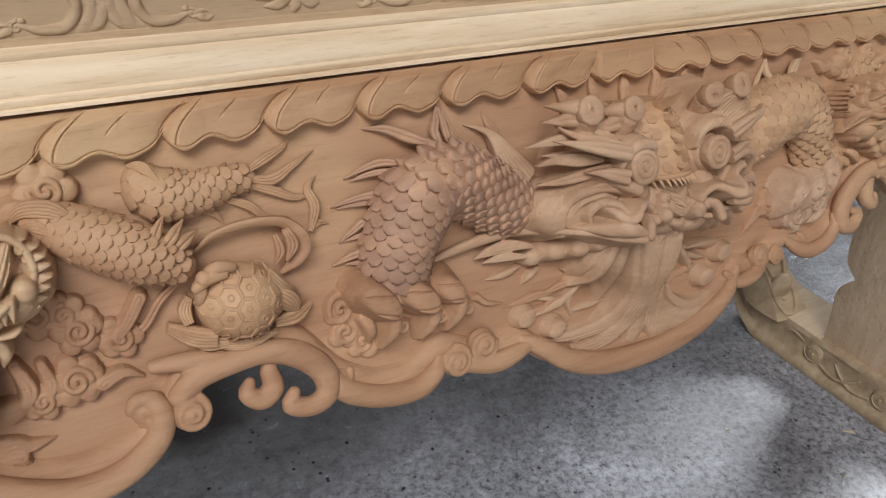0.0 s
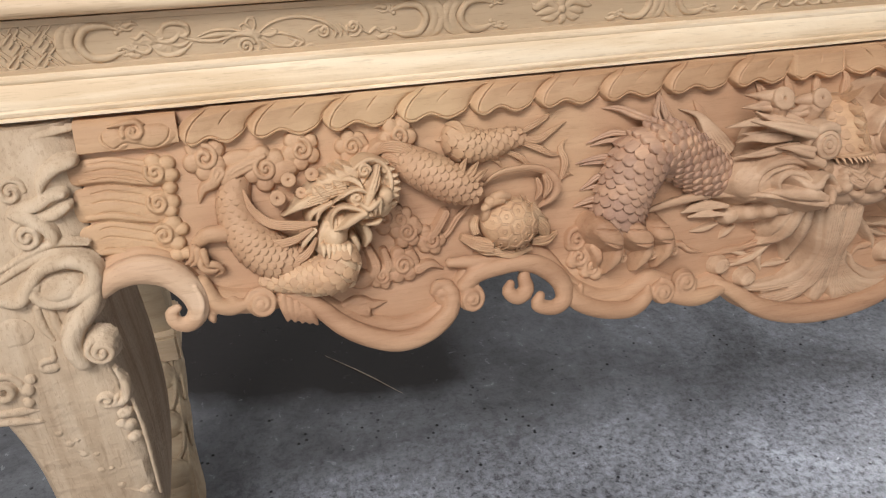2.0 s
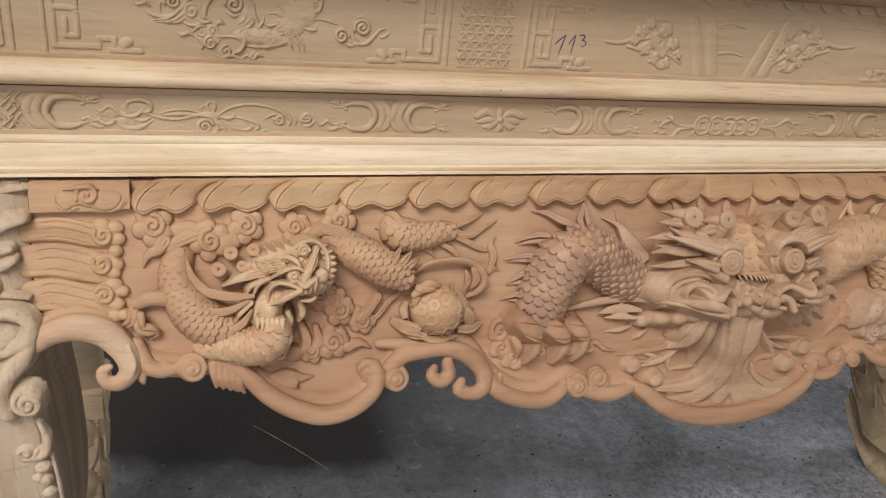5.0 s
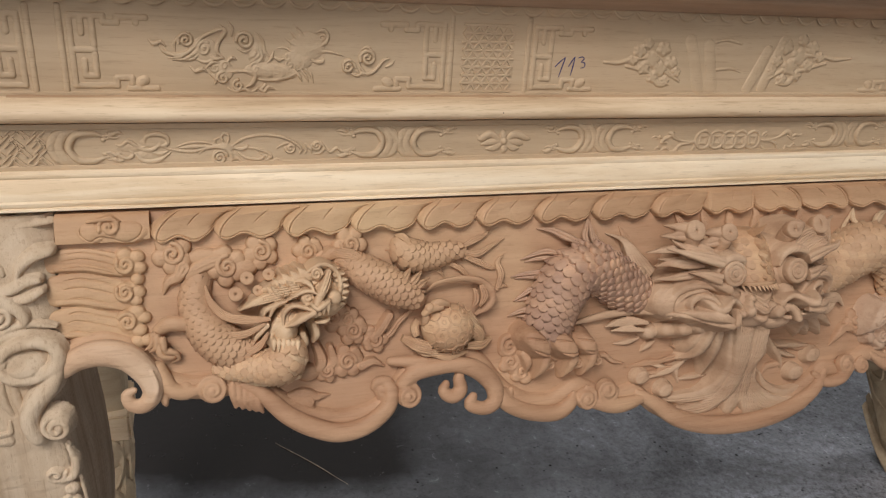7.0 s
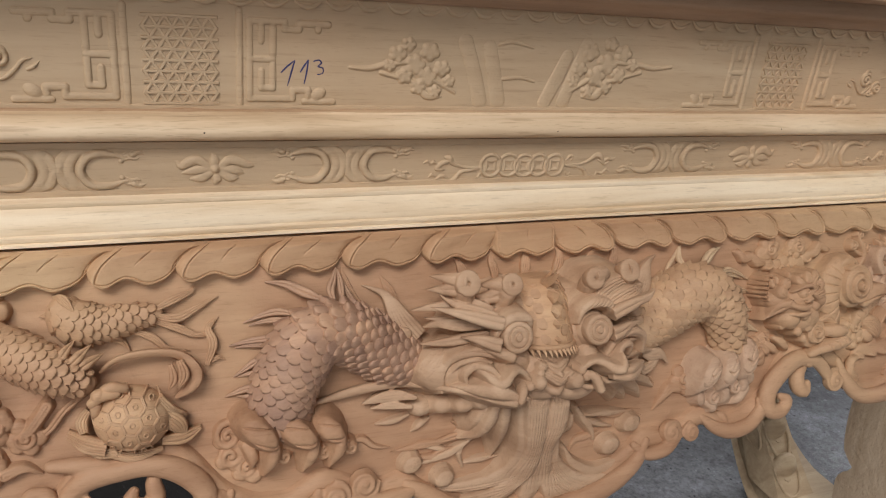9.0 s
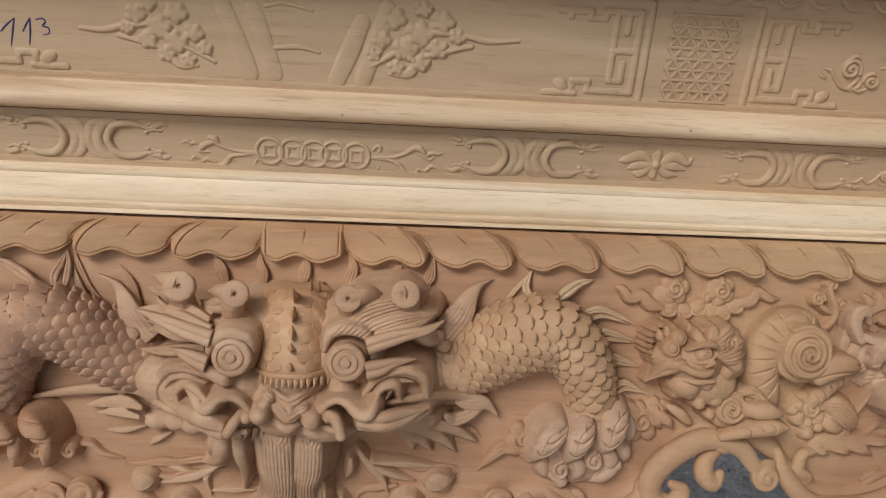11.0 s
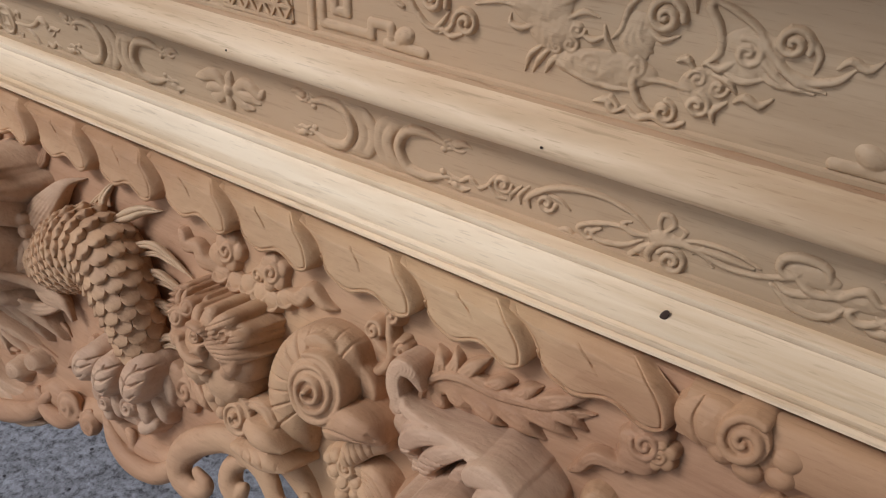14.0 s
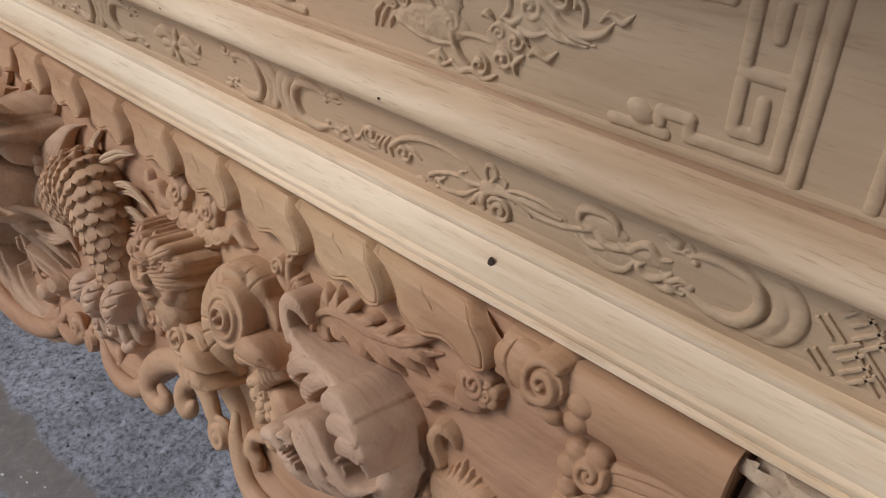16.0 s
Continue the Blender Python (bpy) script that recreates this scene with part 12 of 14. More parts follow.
c.ball(-0.1288, 1.0096, 0.002, 0.0026, 0.0026, 0.0028, 0)
c.ball(-0.1055, 1.0028, 0.0015, 0.0052, 0.0047, 0.0035, 0)
c.ball(-0.1096, 1.0044, 0.002, 0.0022, 0.0022, 0.0029, 0)
c.ball(-0.1055, 1.0065, 0.002, 0.0022, 0.0022, 0.0029, 0)
c.ball(-0.1016, 1.0036, 0.002, 0.0022, 0.0022, 0.0029, 0)
c.ball(-0.1033, 0.9997, 0.002, 0.0022, 0.0022, 0.0029, 0)
c.ball(-0.1083, 1.0002, 0.002, 0.0022, 0.0022, 0.0029, 0)
c.ball(-0.1368, 1.0487, 0.0015, 0.0056, 0.005, 0.0033, 0)
c.ball(-0.1405, 1.0465, 0.002, 0.0023, 0.0023, 0.0028, 0)
c.ball(-0.1406, 1.051, 0.002, 0.0023, 0.0023, 0.0028, 0)
c.ball(-0.1357, 1.0523, 0.002, 0.0023, 0.0023, 0.0028, 0)
c.ball(-0.1326, 1.0487, 0.002, 0.0023, 0.0023, 0.0028, 0)
c.ball(-0.1356, 1.0451, 0.002, 0.0023, 0.0023, 0.0028, 0)
c.tube([(-0.1958, 1.0252, 0.002), (-0.1759, 1.0246, 0.002), (-0.1589, 1.0289, 0.002), (-0.1297, 1.0325, 0.002)], [0.0008, 0.0017, 0.0019, 0.0017])
c.tube([(-0.1295, 1.0297, 0.002), (-0.11, 1.016, 0.002), (-0.0836, 1.002, 0.002)], [0.0017, 0.002, 0.0011])
c.tube([(-0.1641, 1.0205, 0.002), (-0.1402, 1.0154, 0.002), (-0.1217, 1.0101, 0.002)], [0.0011, 0.0017, 0.0011])
c.tube([(-0.1245, 1.0099, 0.0015), (-0.1143, 0.9986, 0.0015), (-0.0987, 0.9976, 0.0015)], [0.0017, 0.0035, 0.0009], flat=0.6)
c.ball(0.0955, 1.0356, 0.0015, 0.01, 0.009, 0.0037, 0)
c.ball(0.104, 1.0359, 0.002, 0.0042, 0.0042, 0.0031, 0)
c.ball(0.0993, 1.0292, 0.002, 0.0042, 0.0042, 0.0031, 0)
c.ball(0.0889, 1.0315, 0.002, 0.0042, 0.0042, 0.0031, 0)
c.ball(0.0873, 1.0395, 0.002, 0.0042, 0.0042, 0.0031, 0)
c.ball(0.0965, 1.0423, 0.002, 0.0042, 0.0042, 0.0031, 0)
c.ball(0.0725, 1.0483, 0.0015, 0.0086, 0.0077, 0.0037, 0)
c.ball(0.0654, 1.0466, 0.002, 0.0036, 0.0036, 0.0031, 0)
c.ball(0.0671, 1.0531, 0.002, 0.0036, 0.0036, 0.003, 0)
c.ball(0.0759, 1.0532, 0.002, 0.0036, 0.0036, 0.0031, 0)
c.ball(0.0797, 1.0466, 0.002, 0.0036, 0.0036, 0.0031, 0)
c.ball(0.0731, 1.0425, 0.002, 0.0036, 0.0036, 0.0031, 0)
c.ball(0.1152, 1.0473, 0.0015, 0.0081, 0.0073, 0.0038, 0)
c.ball(0.1172, 1.0419, 0.002, 0.0034, 0.0034, 0.0031, 0)
c.ball(0.109, 1.0446, 0.002, 0.0034, 0.0034, 0.0031, 0)
c.ball(0.1089, 1.0511, 0.002, 0.0034, 0.0034, 0.0031, 0)
c.ball(0.117, 1.0524, 0.002, 0.0034, 0.0034, 0.0031, 0)
c.ball(0.1222, 1.0467, 0.002, 0.0034, 0.0034, 0.0031, 0)
c.ball(0.0837, 1.0217, 0.0015, 0.0094, 0.0084, 0.0037, 0)
c.ball(0.088, 1.0159, 0.002, 0.0039, 0.0039, 0.0031, 0)
c.ball(0.0782, 1.0173, 0.002, 0.0039, 0.0039, 0.0031, 0)
c.ball(0.0757, 1.0249, 0.002, 0.0039, 0.0039, 0.0031, 0)
c.ball(0.0838, 1.0281, 0.002, 0.0039, 0.0039, 0.0031, 0)
c.ball(0.0914, 1.0226, 0.002, 0.0039, 0.0039, 0.0031, 0)
c.ball(0.1115, 1.0235, 0.0015, 0.0076, 0.0068, 0.0038, 0)
c.ball(0.1165, 1.0197, 0.002, 0.0032, 0.0032, 0.0032, 0)
c.ball(0.1087, 1.019, 0.002, 0.0032, 0.0032, 0.0032, 0)
c.ball(0.1044, 1.0246, 0.002, 0.0032, 0.0032, 0.0031, 0)
c.ball(0.1094, 1.0288, 0.002, 0.0032, 0.0032, 0.0031, 0)
c.ball(0.1169, 1.0258, 0.002, 0.0032, 0.0032, 0.0032, 0)
c.ball(0.0619, 1.0298, 0.0015, 0.0074, 0.0066, 0.0037, 0)
c.ball(0.0567, 1.0337, 0.002, 0.0031, 0.0031, 0.0031, 0)
c.ball(0.0641, 1.0343, 0.002, 0.0031, 0.0031, 0.0031, 0)
c.ball(0.068, 1.0288, 0.002, 0.0031, 0.0031, 0.0031, 0)
c.ball(0.063, 1.0248, 0.002, 0.0031, 0.0031, 0.0031, 0)
c.ball(0.056, 1.0279, 0.002, 0.0031, 0.0031, 0.0031, 0)
c.ball(0.1292, 1.0352, 0.0015, 0.0057, 0.0051, 0.0038, 0)
c.ball(0.1307, 1.0387, 0.002, 0.0024, 0.0024, 0.0032, 0)
c.ball(0.134, 1.0345, 0.002, 0.0024, 0.0024, 0.0032, 0)
c.ball(0.1301, 1.0314, 0.002, 0.0024, 0.0024, 0.0032, 0)
c.ball(0.1245, 1.0337, 0.002, 0.0024, 0.0024, 0.0032, 0)
c.ball(0.1249, 1.0382, 0.002, 0.0024, 0.0024, 0.0032, 0)
c.ball(0.0559, 1.0162, 0.0015, 0.0056, 0.005, 0.0037, 0)
c.ball(0.0508, 1.0174, 0.002, 0.0023, 0.0023, 0.0031, 0)
c.ball(0.0548, 1.0201, 0.002, 0.0023, 0.0023, 0.0031, 0)
c.ball(0.0599, 1.0176, 0.002, 0.0023, 0.0023, 0.0031, 0)
c.ball(0.059, 1.0132, 0.002, 0.0023, 0.0023, 0.0031, 0)
c.ball(0.0533, 1.0131, 0.002, 0.0023, 0.0023, 0.0031, 0)
c.ball(0.0971, 1.0106, 0.0015, 0.0069, 0.0062, 0.0038, 0)
c.ball(0.0975, 1.0154, 0.002, 0.0029, 0.0029, 0.0031, 0)
c.ball(0.1028, 1.011, 0.002, 0.0029, 0.0029, 0.0032, 0)
c.ball(0.0998, 1.0062, 0.002, 0.0029, 0.0029, 0.0032, 0)
c.ball(0.0925, 1.0077, 0.002, 0.0029, 0.0029, 0.0032, 0)
c.ball(0.0912, 1.0134, 0.002, 0.0029, 0.0029, 0.0031, 0)
c.ball(0.0761, 1.0053, 0.0015, 0.0056, 0.0051, 0.0038, 0)
c.ball(0.071, 1.007, 0.002, 0.0024, 0.0024, 0.0031, 0)
c.ball(0.0756, 1.0093, 0.002, 0.0024, 0.0024, 0.0031, 0)
c.ball(0.0804, 1.0062, 0.002, 0.0024, 0.0024, 0.0031, 0)
c.ball(0.0788, 1.0019, 0.002, 0.0024, 0.0024, 0.0031, 0)
c.ball(0.0729, 1.0025, 0.002, 0.0024, 0.0024, 0.0031, 0)
c.ball(0.0982, 1.0571, 0.0015, 0.0062, 0.0056, 0.0037, 0)
c.ball(0.0938, 1.0547, 0.002, 0.0026, 0.0026, 0.0031, 0)
c.ball(0.0931, 1.0596, 0.002, 0.0026, 0.0026, 0.0031, 0)
c.ball(0.099, 1.0611, 0.002, 0.0026, 0.0026, 0.0031, 0)
c.ball(0.1034, 1.0571, 0.002, 0.0026, 0.0026, 0.0031, 0)
c.ball(0.1002, 1.0531, 0.002, 0.0026, 0.0026, 0.0031, 0)
c.tube([(0.1832, 1.0348, 0.002), (0.1562, 1.0329, 0.002), (0.1323, 1.0367, 0.002), (0.0945, 1.0387, 0.002)], [0.001, 0.0019, 0.0022, 0.0019])
c.tube([(0.0952, 1.0357, 0.002), (0.0765, 1.0198, 0.002), (0.0507, 1.0038, 0.002)], [0.0019, 0.0022, 0.0012])
c.tube([(0.1421, 1.0275, 0.002), (0.1133, 1.0205, 0.002), (0.0924, 1.0138, 0.002)], [0.0013, 0.0019, 0.0013])
c.tube([(0.0964, 1.0138, 0.0015), (0.088, 1.001, 0.0015), (0.0699, 0.9995, 0.0015)], [0.0019, 0.0038, 0.0009], flat=0.6)
hung("bouquet_relief", c.mesh("bouquet_relief"), BODY_WOOD, panel, "low relief of blossoms and tilted scrolls")

c = Relief(on_plane(.568), step=.0006, slope=1.6, soft=.0012, reach=.003, tall=.8)
c.tube([(-0.3273, 0.9295, 0.0012), (-0.3416, 0.9383, 0.0012), (-0.3543, 0.9328, 0.0012), (-0.3591, 0.9371, 0.0012)], [0.0021, 0.0045, 0.0035, 0.0007], flat=0.6)
c.tube([(-0.3273, 0.9295, 0.0012), (-0.3421, 0.9283, 0.0012), (-0.3537, 0.9256, 0.0012)], [0.0021, 0.0045, 0.0035, 0.0007], flat=0.6)
c.tube([(-0.3257, 0.928, 0.0012), (-0.3362, 0.921, 0.0012), (-0.3472, 0.9198, 0.0012)], [0.0021, 0.0045, 0.0035, 0.0007], flat=0.6)
c.tube([(-0.3221, 0.9294, 0.0012), (-0.3102, 0.9378, 0.0012), (-0.2961, 0.9333, 0.0012), (-0.2899, 0.9317, 0.0012)], [0.0021, 0.0046, 0.0035, 0.0007], flat=0.6)
c.tube([(-0.3221, 0.9294, 0.0012), (-0.3069, 0.9277, 0.0012), (-0.2989, 0.9246, 0.0012)], [0.0021, 0.0046, 0.0035, 0.0007], flat=0.6)
c.tube([(-0.3235, 0.928, 0.0012), (-0.3114, 0.9205, 0.0012), (-0.3038, 0.9203, 0.0012)], [0.0021, 0.0046, 0.0035, 0.0007], flat=0.6)
c.tube([(-0.3258, 0.9294, 0.0012), (-0.3252, 0.938, 0.0012), (-0.3273, 0.9437, 0.0012)], [0.0021, 0.0045, 0.0035, 0.0007], flat=0.6)
c.tube([(-0.3241, 0.9265, 0.0012), (-0.3233, 0.9193, 0.0012), (-0.3259, 0.915, 0.0012)], [0.0021, 0.0046, 0.0035, 0.0007], flat=0.6)
c.ball(-0.3247, 0.9296, 0.002, 0.0042, 0.0042, 0.0042, 0)
hung("flower_relief", c.mesh("flower_relief"), BODY_WOOD, frieze, "low relief four-petal flower")

c = Relief(on_plane(.568), step=.0006, slope=1.6, soft=.0012, reach=.003, tall=.8, flip=True)
c.tube([(-0.3273, 0.9295, 0.0012), (-0.3416, 0.9383, 0.0012), (-0.3543, 0.9328, 0.0012), (-0.3591, 0.9371, 0.0012)], [0.0021, 0.0045, 0.0035, 0.0007], flat=0.6)
c.tube([(-0.3273, 0.9295, 0.0012), (-0.3421, 0.9283, 0.0012), (-0.3537, 0.9256, 0.0012)], [0.0021, 0.0045, 0.0035, 0.0007], flat=0.6)
c.tube([(-0.3257, 0.928, 0.0012), (-0.3362, 0.921, 0.0012), (-0.3472, 0.9198, 0.0012)], [0.0021, 0.0045, 0.0035, 0.0007], flat=0.6)
c.tube([(-0.3221, 0.9294, 0.0012), (-0.3102, 0.9378, 0.0012), (-0.2961, 0.9333, 0.0012), (-0.2899, 0.9317, 0.0012)], [0.0021, 0.0046, 0.0035, 0.0007], flat=0.6)
c.tube([(-0.3221, 0.9294, 0.0012), (-0.3069, 0.9277, 0.0012), (-0.2989, 0.9246, 0.0012)], [0.0021, 0.0046, 0.0035, 0.0007], flat=0.6)
c.tube([(-0.3235, 0.928, 0.0012), (-0.3114, 0.9205, 0.0012), (-0.3038, 0.9203, 0.0012)], [0.0021, 0.0046, 0.0035, 0.0007], flat=0.6)
c.tube([(-0.3258, 0.9294, 0.0012), (-0.3252, 0.938, 0.0012), (-0.3273, 0.9437, 0.0012)], [0.0021, 0.0045, 0.0035, 0.0007], flat=0.6)
c.tube([(-0.3241, 0.9265, 0.0012), (-0.3233, 0.9193, 0.0012), (-0.3259, 0.915, 0.0012)], [0.0021, 0.0046, 0.0035, 0.0007], flat=0.6)
c.ball(-0.3247, 0.9296, 0.002, 0.0042, 0.0042, 0.0042, 0)
hung("flower_relief", c.mesh("flower_relief"), BODY_WOOD, frieze, "low relief four-petal flower")

c = Carve(on_plane(.579))
c.tube([(-0.2621, 1.0184, 0.0002), (-0.2561, 1.0247, 0.0002), (-0.2492, 1.0302, 0.0002)], [0.0006, 0.0008, 0.0004], n=6, flat=0.4)
c.tube([(-0.2492, 1.0302, 0.0002), (-0.2523, 1.0192, 0.0002), (-0.2558, 1.006, 0.0002)], [0.0006, 0.0008, 0.0004], n=6, flat=0.4)
c.tube([(-0.2439, 1.0193, 0.0002), (-0.2402, 1.0255, 0.0002), (-0.2364, 1.0311, 0.0002)], [0.0006, 0.0008, 0.0004], n=6, flat=0.4)
c.tube([(-0.2364, 1.0311, 0.0002), (-0.2378, 1.0194, 0.0002), (-0.24, 1.0082, 0.0002)], [0.0006, 0.0008, 0.0004], n=6, flat=0.4)
c.tube([(-0.2316, 1.0298, 0.0002), (-0.2264, 1.0312, 0.0002), (-0.2237, 1.0285, 0.0002), (-0.2271, 1.025, 0.0002), (-0.2222, 1.0237, 0.0002), (-0.2223, 1.0188, 0.0002), (-0.2275, 1.0174, 0.0002)], [0.0006, 0.0008, 0.0004], n=6, flat=0.4)
hung("ink_number", c.mesh("ink_number"), INK, panel, "handwritten number in blue ink")

for mirrored in (False, True):
    c = Relief(on_plane(.568), step=.0006, slope=1.4, soft=.0010, reach=.003, tall=1.25, flip=mirrored)
    c.ball(-0.732, 0.9349, -0.0003, 0.014, 0.006, 0.0016, 0)
    c.ball(-0.7553, 0.929, -0.0003, 0.016, 0.005, 0.0014, 0)
    c.ball(-0.7361, 0.9204, -0.0003, 0.017, 0.006, 0.0015, 0)
    c.tube([(-0.7696, 0.9331, 0.0003), (-0.7636, 0.9317, 0.0003), (-0.7569, 0.9366, 0.0003), (-0.7505, 0.9327, 0.0003), (-0.7463, 0.9282, 0.0003), (-0.7404, 0.93, 0.0003)], [0.0006, 0.0016, 0.0022, 0.0022, 0.0018, 0.0008], flat=0.75)
    c.tube([(-0.74, 0.935, 0.0003), (-0.7384, 0.9407, 0.0003), (-0.7324, 0.9437, 0.0003), (-0.7227, 0.9435, 0.0003), (-0.7166, 0.9397, 0.0003), (-0.7165, 0.9333, 0.0003), (-0.7225, 0.9309, 0.0003), (-0.7262, 0.9348, 0.0003)], [0.0012, 0.002, 0.0024, 0.0026, 0.0024, 0.002, 0.0016, 0.001], flat=0.75)
    c.tube([(-0.7497, 0.9289, 0.0003), (-0.7356, 0.9261, 0.0003), (-0.7278, 0.9298, 0.0003), (-0.7239, 0.9347, 0.0003)], [0.001, 0.0022, 0.0022, 0.001], flat=0.75)
    c.tube([(-0.7818, 0.9233, 0.0003), (-0.775, 0.9244, 0.0003), (-0.7697, 0.9212, 0.0003), (-0.7649, 0.9242, 0.0003)], [0.0006, 0.0016, 0.0018, 0.0008], flat=0.75)
    c.tube([(-0.7704, 0.9256, 0.0003), (-0.7642, 0.9198, 0.0003), (-0.7575, 0.9177, 0.0003), (-0.7526, 0.922, 0.0003), (-0.7557, 0.9253, 0.0003)], [0.001, 0.002, 0.0022, 0.002, 0.001], flat=0.75)
    c.tube([(-0.7502, 0.9226, 0.0003), (-0.7451, 0.9155, 0.0003), (-0.7361, 0.9133, 0.0003), (-0.7254, 0.9156, 0.0003), (-0.7144, 0.9231, 0.0003)], [0.001, 0.0022, 0.0026, 0.0024, 0.0008], flat=0.75)
    c.tube([(-0.7374, 0.9249, 0.0003), (-0.7244, 0.922, 0.0003), (-0.7153, 0.9263, 0.0003)], [0.0008, 0.0022, 0.0006], flat=0.75)
    c.tube([(-0.7242, 0.931, 0.0003), (-0.7095, 0.9256, 0.0003), (-0.6919, 0.9239, 0.0003), (-0.6786, 0.9269, 0.0003), (-0.6615, 0.9311, 0.0003)], [0.0016, 0.0016, 0.0016, 0.0016, 0.0014], flat=0.75)
    c.tube([(-0.708, 0.9294, 0.0003), (-0.6942, 0.9336, 0.0003), (-0.6782, 0.9339, 0.0003), (-0.6628, 0.9298, 0.0003)], [0.0006, 0.0013, 0.0013, 0.0008], flat=0.75)
    c.tube([(-0.7046, 0.928, 0.0003), (-0.6886, 0.9296, 0.0003), (-0.6707, 0.9286, 0.0003)], [0.0008, 0.0024, 0.0008], flat=0.75)
    c.tube([(-0.6849, 0.9212, 0.0003), (-0.6762, 0.9275, 0.0003), (-0.6641, 0.9285, 0.0003), (-0.6534, 0.9244, 0.0003), (-0.6495, 0.9151, 0.0003), (-0.6542, 0.9073, 0.0003)], [0.0008, 0.0018, 0.0022, 0.0024, 0.0022, 0.0008], flat=0.75)
    c.tube([(-0.6857, 0.9276, 0.0003), (-0.6784, 0.9301, 0.0003), (-0.6727, 0.9248, 0.0003)], [0.0006, 0.0015, 0.0006], flat=0.75)
    c.tube([(-0.6572, 0.9336, 0.0003), (-0.6605, 0.9388, 0.0003), (-0.6579, 0.9432, 0.0003), (-0.6531, 0.9425, 0.0003), (-0.6522, 0.9367, 0.0003), (-0.6542, 0.9322, 0.0003)], [0.0012, 0.0015, 0.0015, 0.0015, 0.0015, 0.0012], flat=0.75)
    c.tube([(-0.6652, 0.9311, 0.0003), (-0.6673, 0.9363, 0.0003), (-0.6623, 0.9388, 0.0003)], [0.001, 0.0013, 0.0005], flat=0.75)
    c.tube([(-0.6483, 0.9295, 0.0003), (-0.6369, 0.9371, 0.0003), (-0.6196, 0.9414, 0.0003), (-0.6009, 0.9404, 0.0003), (-0.5859, 0.9356, 0.0003), (-0.5758, 0.9281, 0.0003), (-0.5707, 0.9227, 0.0003)], [0.0008, 0.0014, 0.0017, 0.0018, 0.0018, 0.0017, 0.0009], flat=0.75)
    c.tube([(-0.6472, 0.9269, 0.0003), (-0.6386, 0.9254, 0.0003), (-0.6323, 0.9292, 0.0003), (-0.6371, 0.9319, 0.0003)], [0.001, 0.0018, 0.0016, 0.0006], flat=0.75)
    c.tube([(-0.6449, 0.9229, 0.0003), (-0.6341, 0.9154, 0.0003), (-0.6205, 0.9131, 0.0003), (-0.6153, 0.9169, 0.0003), (-0.6202, 0.921, 0.0003)], [0.0008, 0.0016, 0.0018, 0.0016, 0.0008], flat=0.75)
    c.tube([(-0.6435, 0.9268, 0.0003), (-0.6281, 0.9265, 0.0003), (-0.6139, 0.9222, 0.0003), (-0.6065, 0.9167, 0.0003), (-0.613, 0.9116, 0.0003)], [0.0006, 0.0013, 0.0015, 0.0016, 0.0008], flat=0.75)
    c.tube([(-0.6168, 0.9103, 0.0003), (-0.608, 0.9074, 0.0003), (-0.6003, 0.9126, 0.0003), (-0.5915, 0.909, 0.0003), (-0.5786, 0.9114, 0.0003)], [0.0006, 0.0015, 0.0017, 0.0015, 0.0005], flat=0.75)
    c.tube([(-0.6486, 0.9217, 0.0003), (-0.6416, 0.9136, 0.0003), (-0.6357, 0.9068, 0.0003)], [0.0014, 0.0018, 0.0008], flat=0.75)
    c.tube([(-0.5777, 0.9321, 0.0003), (-0.5727, 0.9247, 0.0003), (-0.5746, 0.9187, 0.0003)], [0.0008, 0.0016, 0.0006], flat=0.75)
    c.tube([(-0.5726, 0.9321, 0.0003), (-0.5669, 0.9246, 0.0003), (-0.5682, 0.9192, 0.0003)], [0.0008, 0.0016, 0.0006], flat=0.75)
    c.tube([(-0.5675, 0.9306, 0.0003), (-0.5617, 0.9238, 0.0003), (-0.5611, 0.9191, 0.0003)], [0.0008, 0.0015, 0.0006], flat=0.75)
    c.tube([(-0.55, 0.9317, 0.0003), (-0.5461, 0.9248, 0.0003), (-0.5513, 0.9189, 0.0003), (-0.5578, 0.9183, 0.0003)], [0.001, 0.0016, 0.0016, 0.0006], flat=0.75)
    c.tube([(-0.5461, 0.9248, 0.0003), (-0.5389, 0.9199, 0.0003), (-0.5316, 0.9246, 0.0003), (-0.525, 0.9203, 0.0003), (-0.5144, 0.9242, 0.0003)], [0.001, 0.0016, 0.0016, 0.0012, 0.0004], flat=0.75)
    c.tube([(-0.6, 0.9259, 0.0003), (-0.5936, 0.9298, 0.0003), (-0.5872, 0.931, 0.0003)], [0.0005, 0.0014, 0.001], flat=0.75)
    c.ball(-0.6544, 0.9283, -0.0003, 0.008, 0.005, 0.0022, -20)
    c.volute(-0.6629, 0.9161, 0.0004, 0.009, 1.8, 20, 1, 0.1, 0.2)
    c.volute(-0.5848, 0.9256, 0.0004, 0.0065, 1.4, 180, 1, 0.1, 0.2)
    c.volute(-0.5552, 0.9284, 0.0004, 0.0065, 1.5, 180, 1, 0.1, 0.2)
    c.volute(-0.6129, 0.9156, 0.0004, 0.0045, 1.2, 0, -1, 0.1, 0.2)
    c.ball(-0.6464, 0.9164, -0.0003, 0.004, 0.005, 0.0016, 0)
    c.ball(-0.6419, 0.907, -0.0003, 0.004, 0.003, 0.0012, 0)
    hung("dragonfly_relief", c.mesh("dragonfly_relief"), BODY_WOOD, frieze, "low relief of cloud, dragonfly and tendrils")

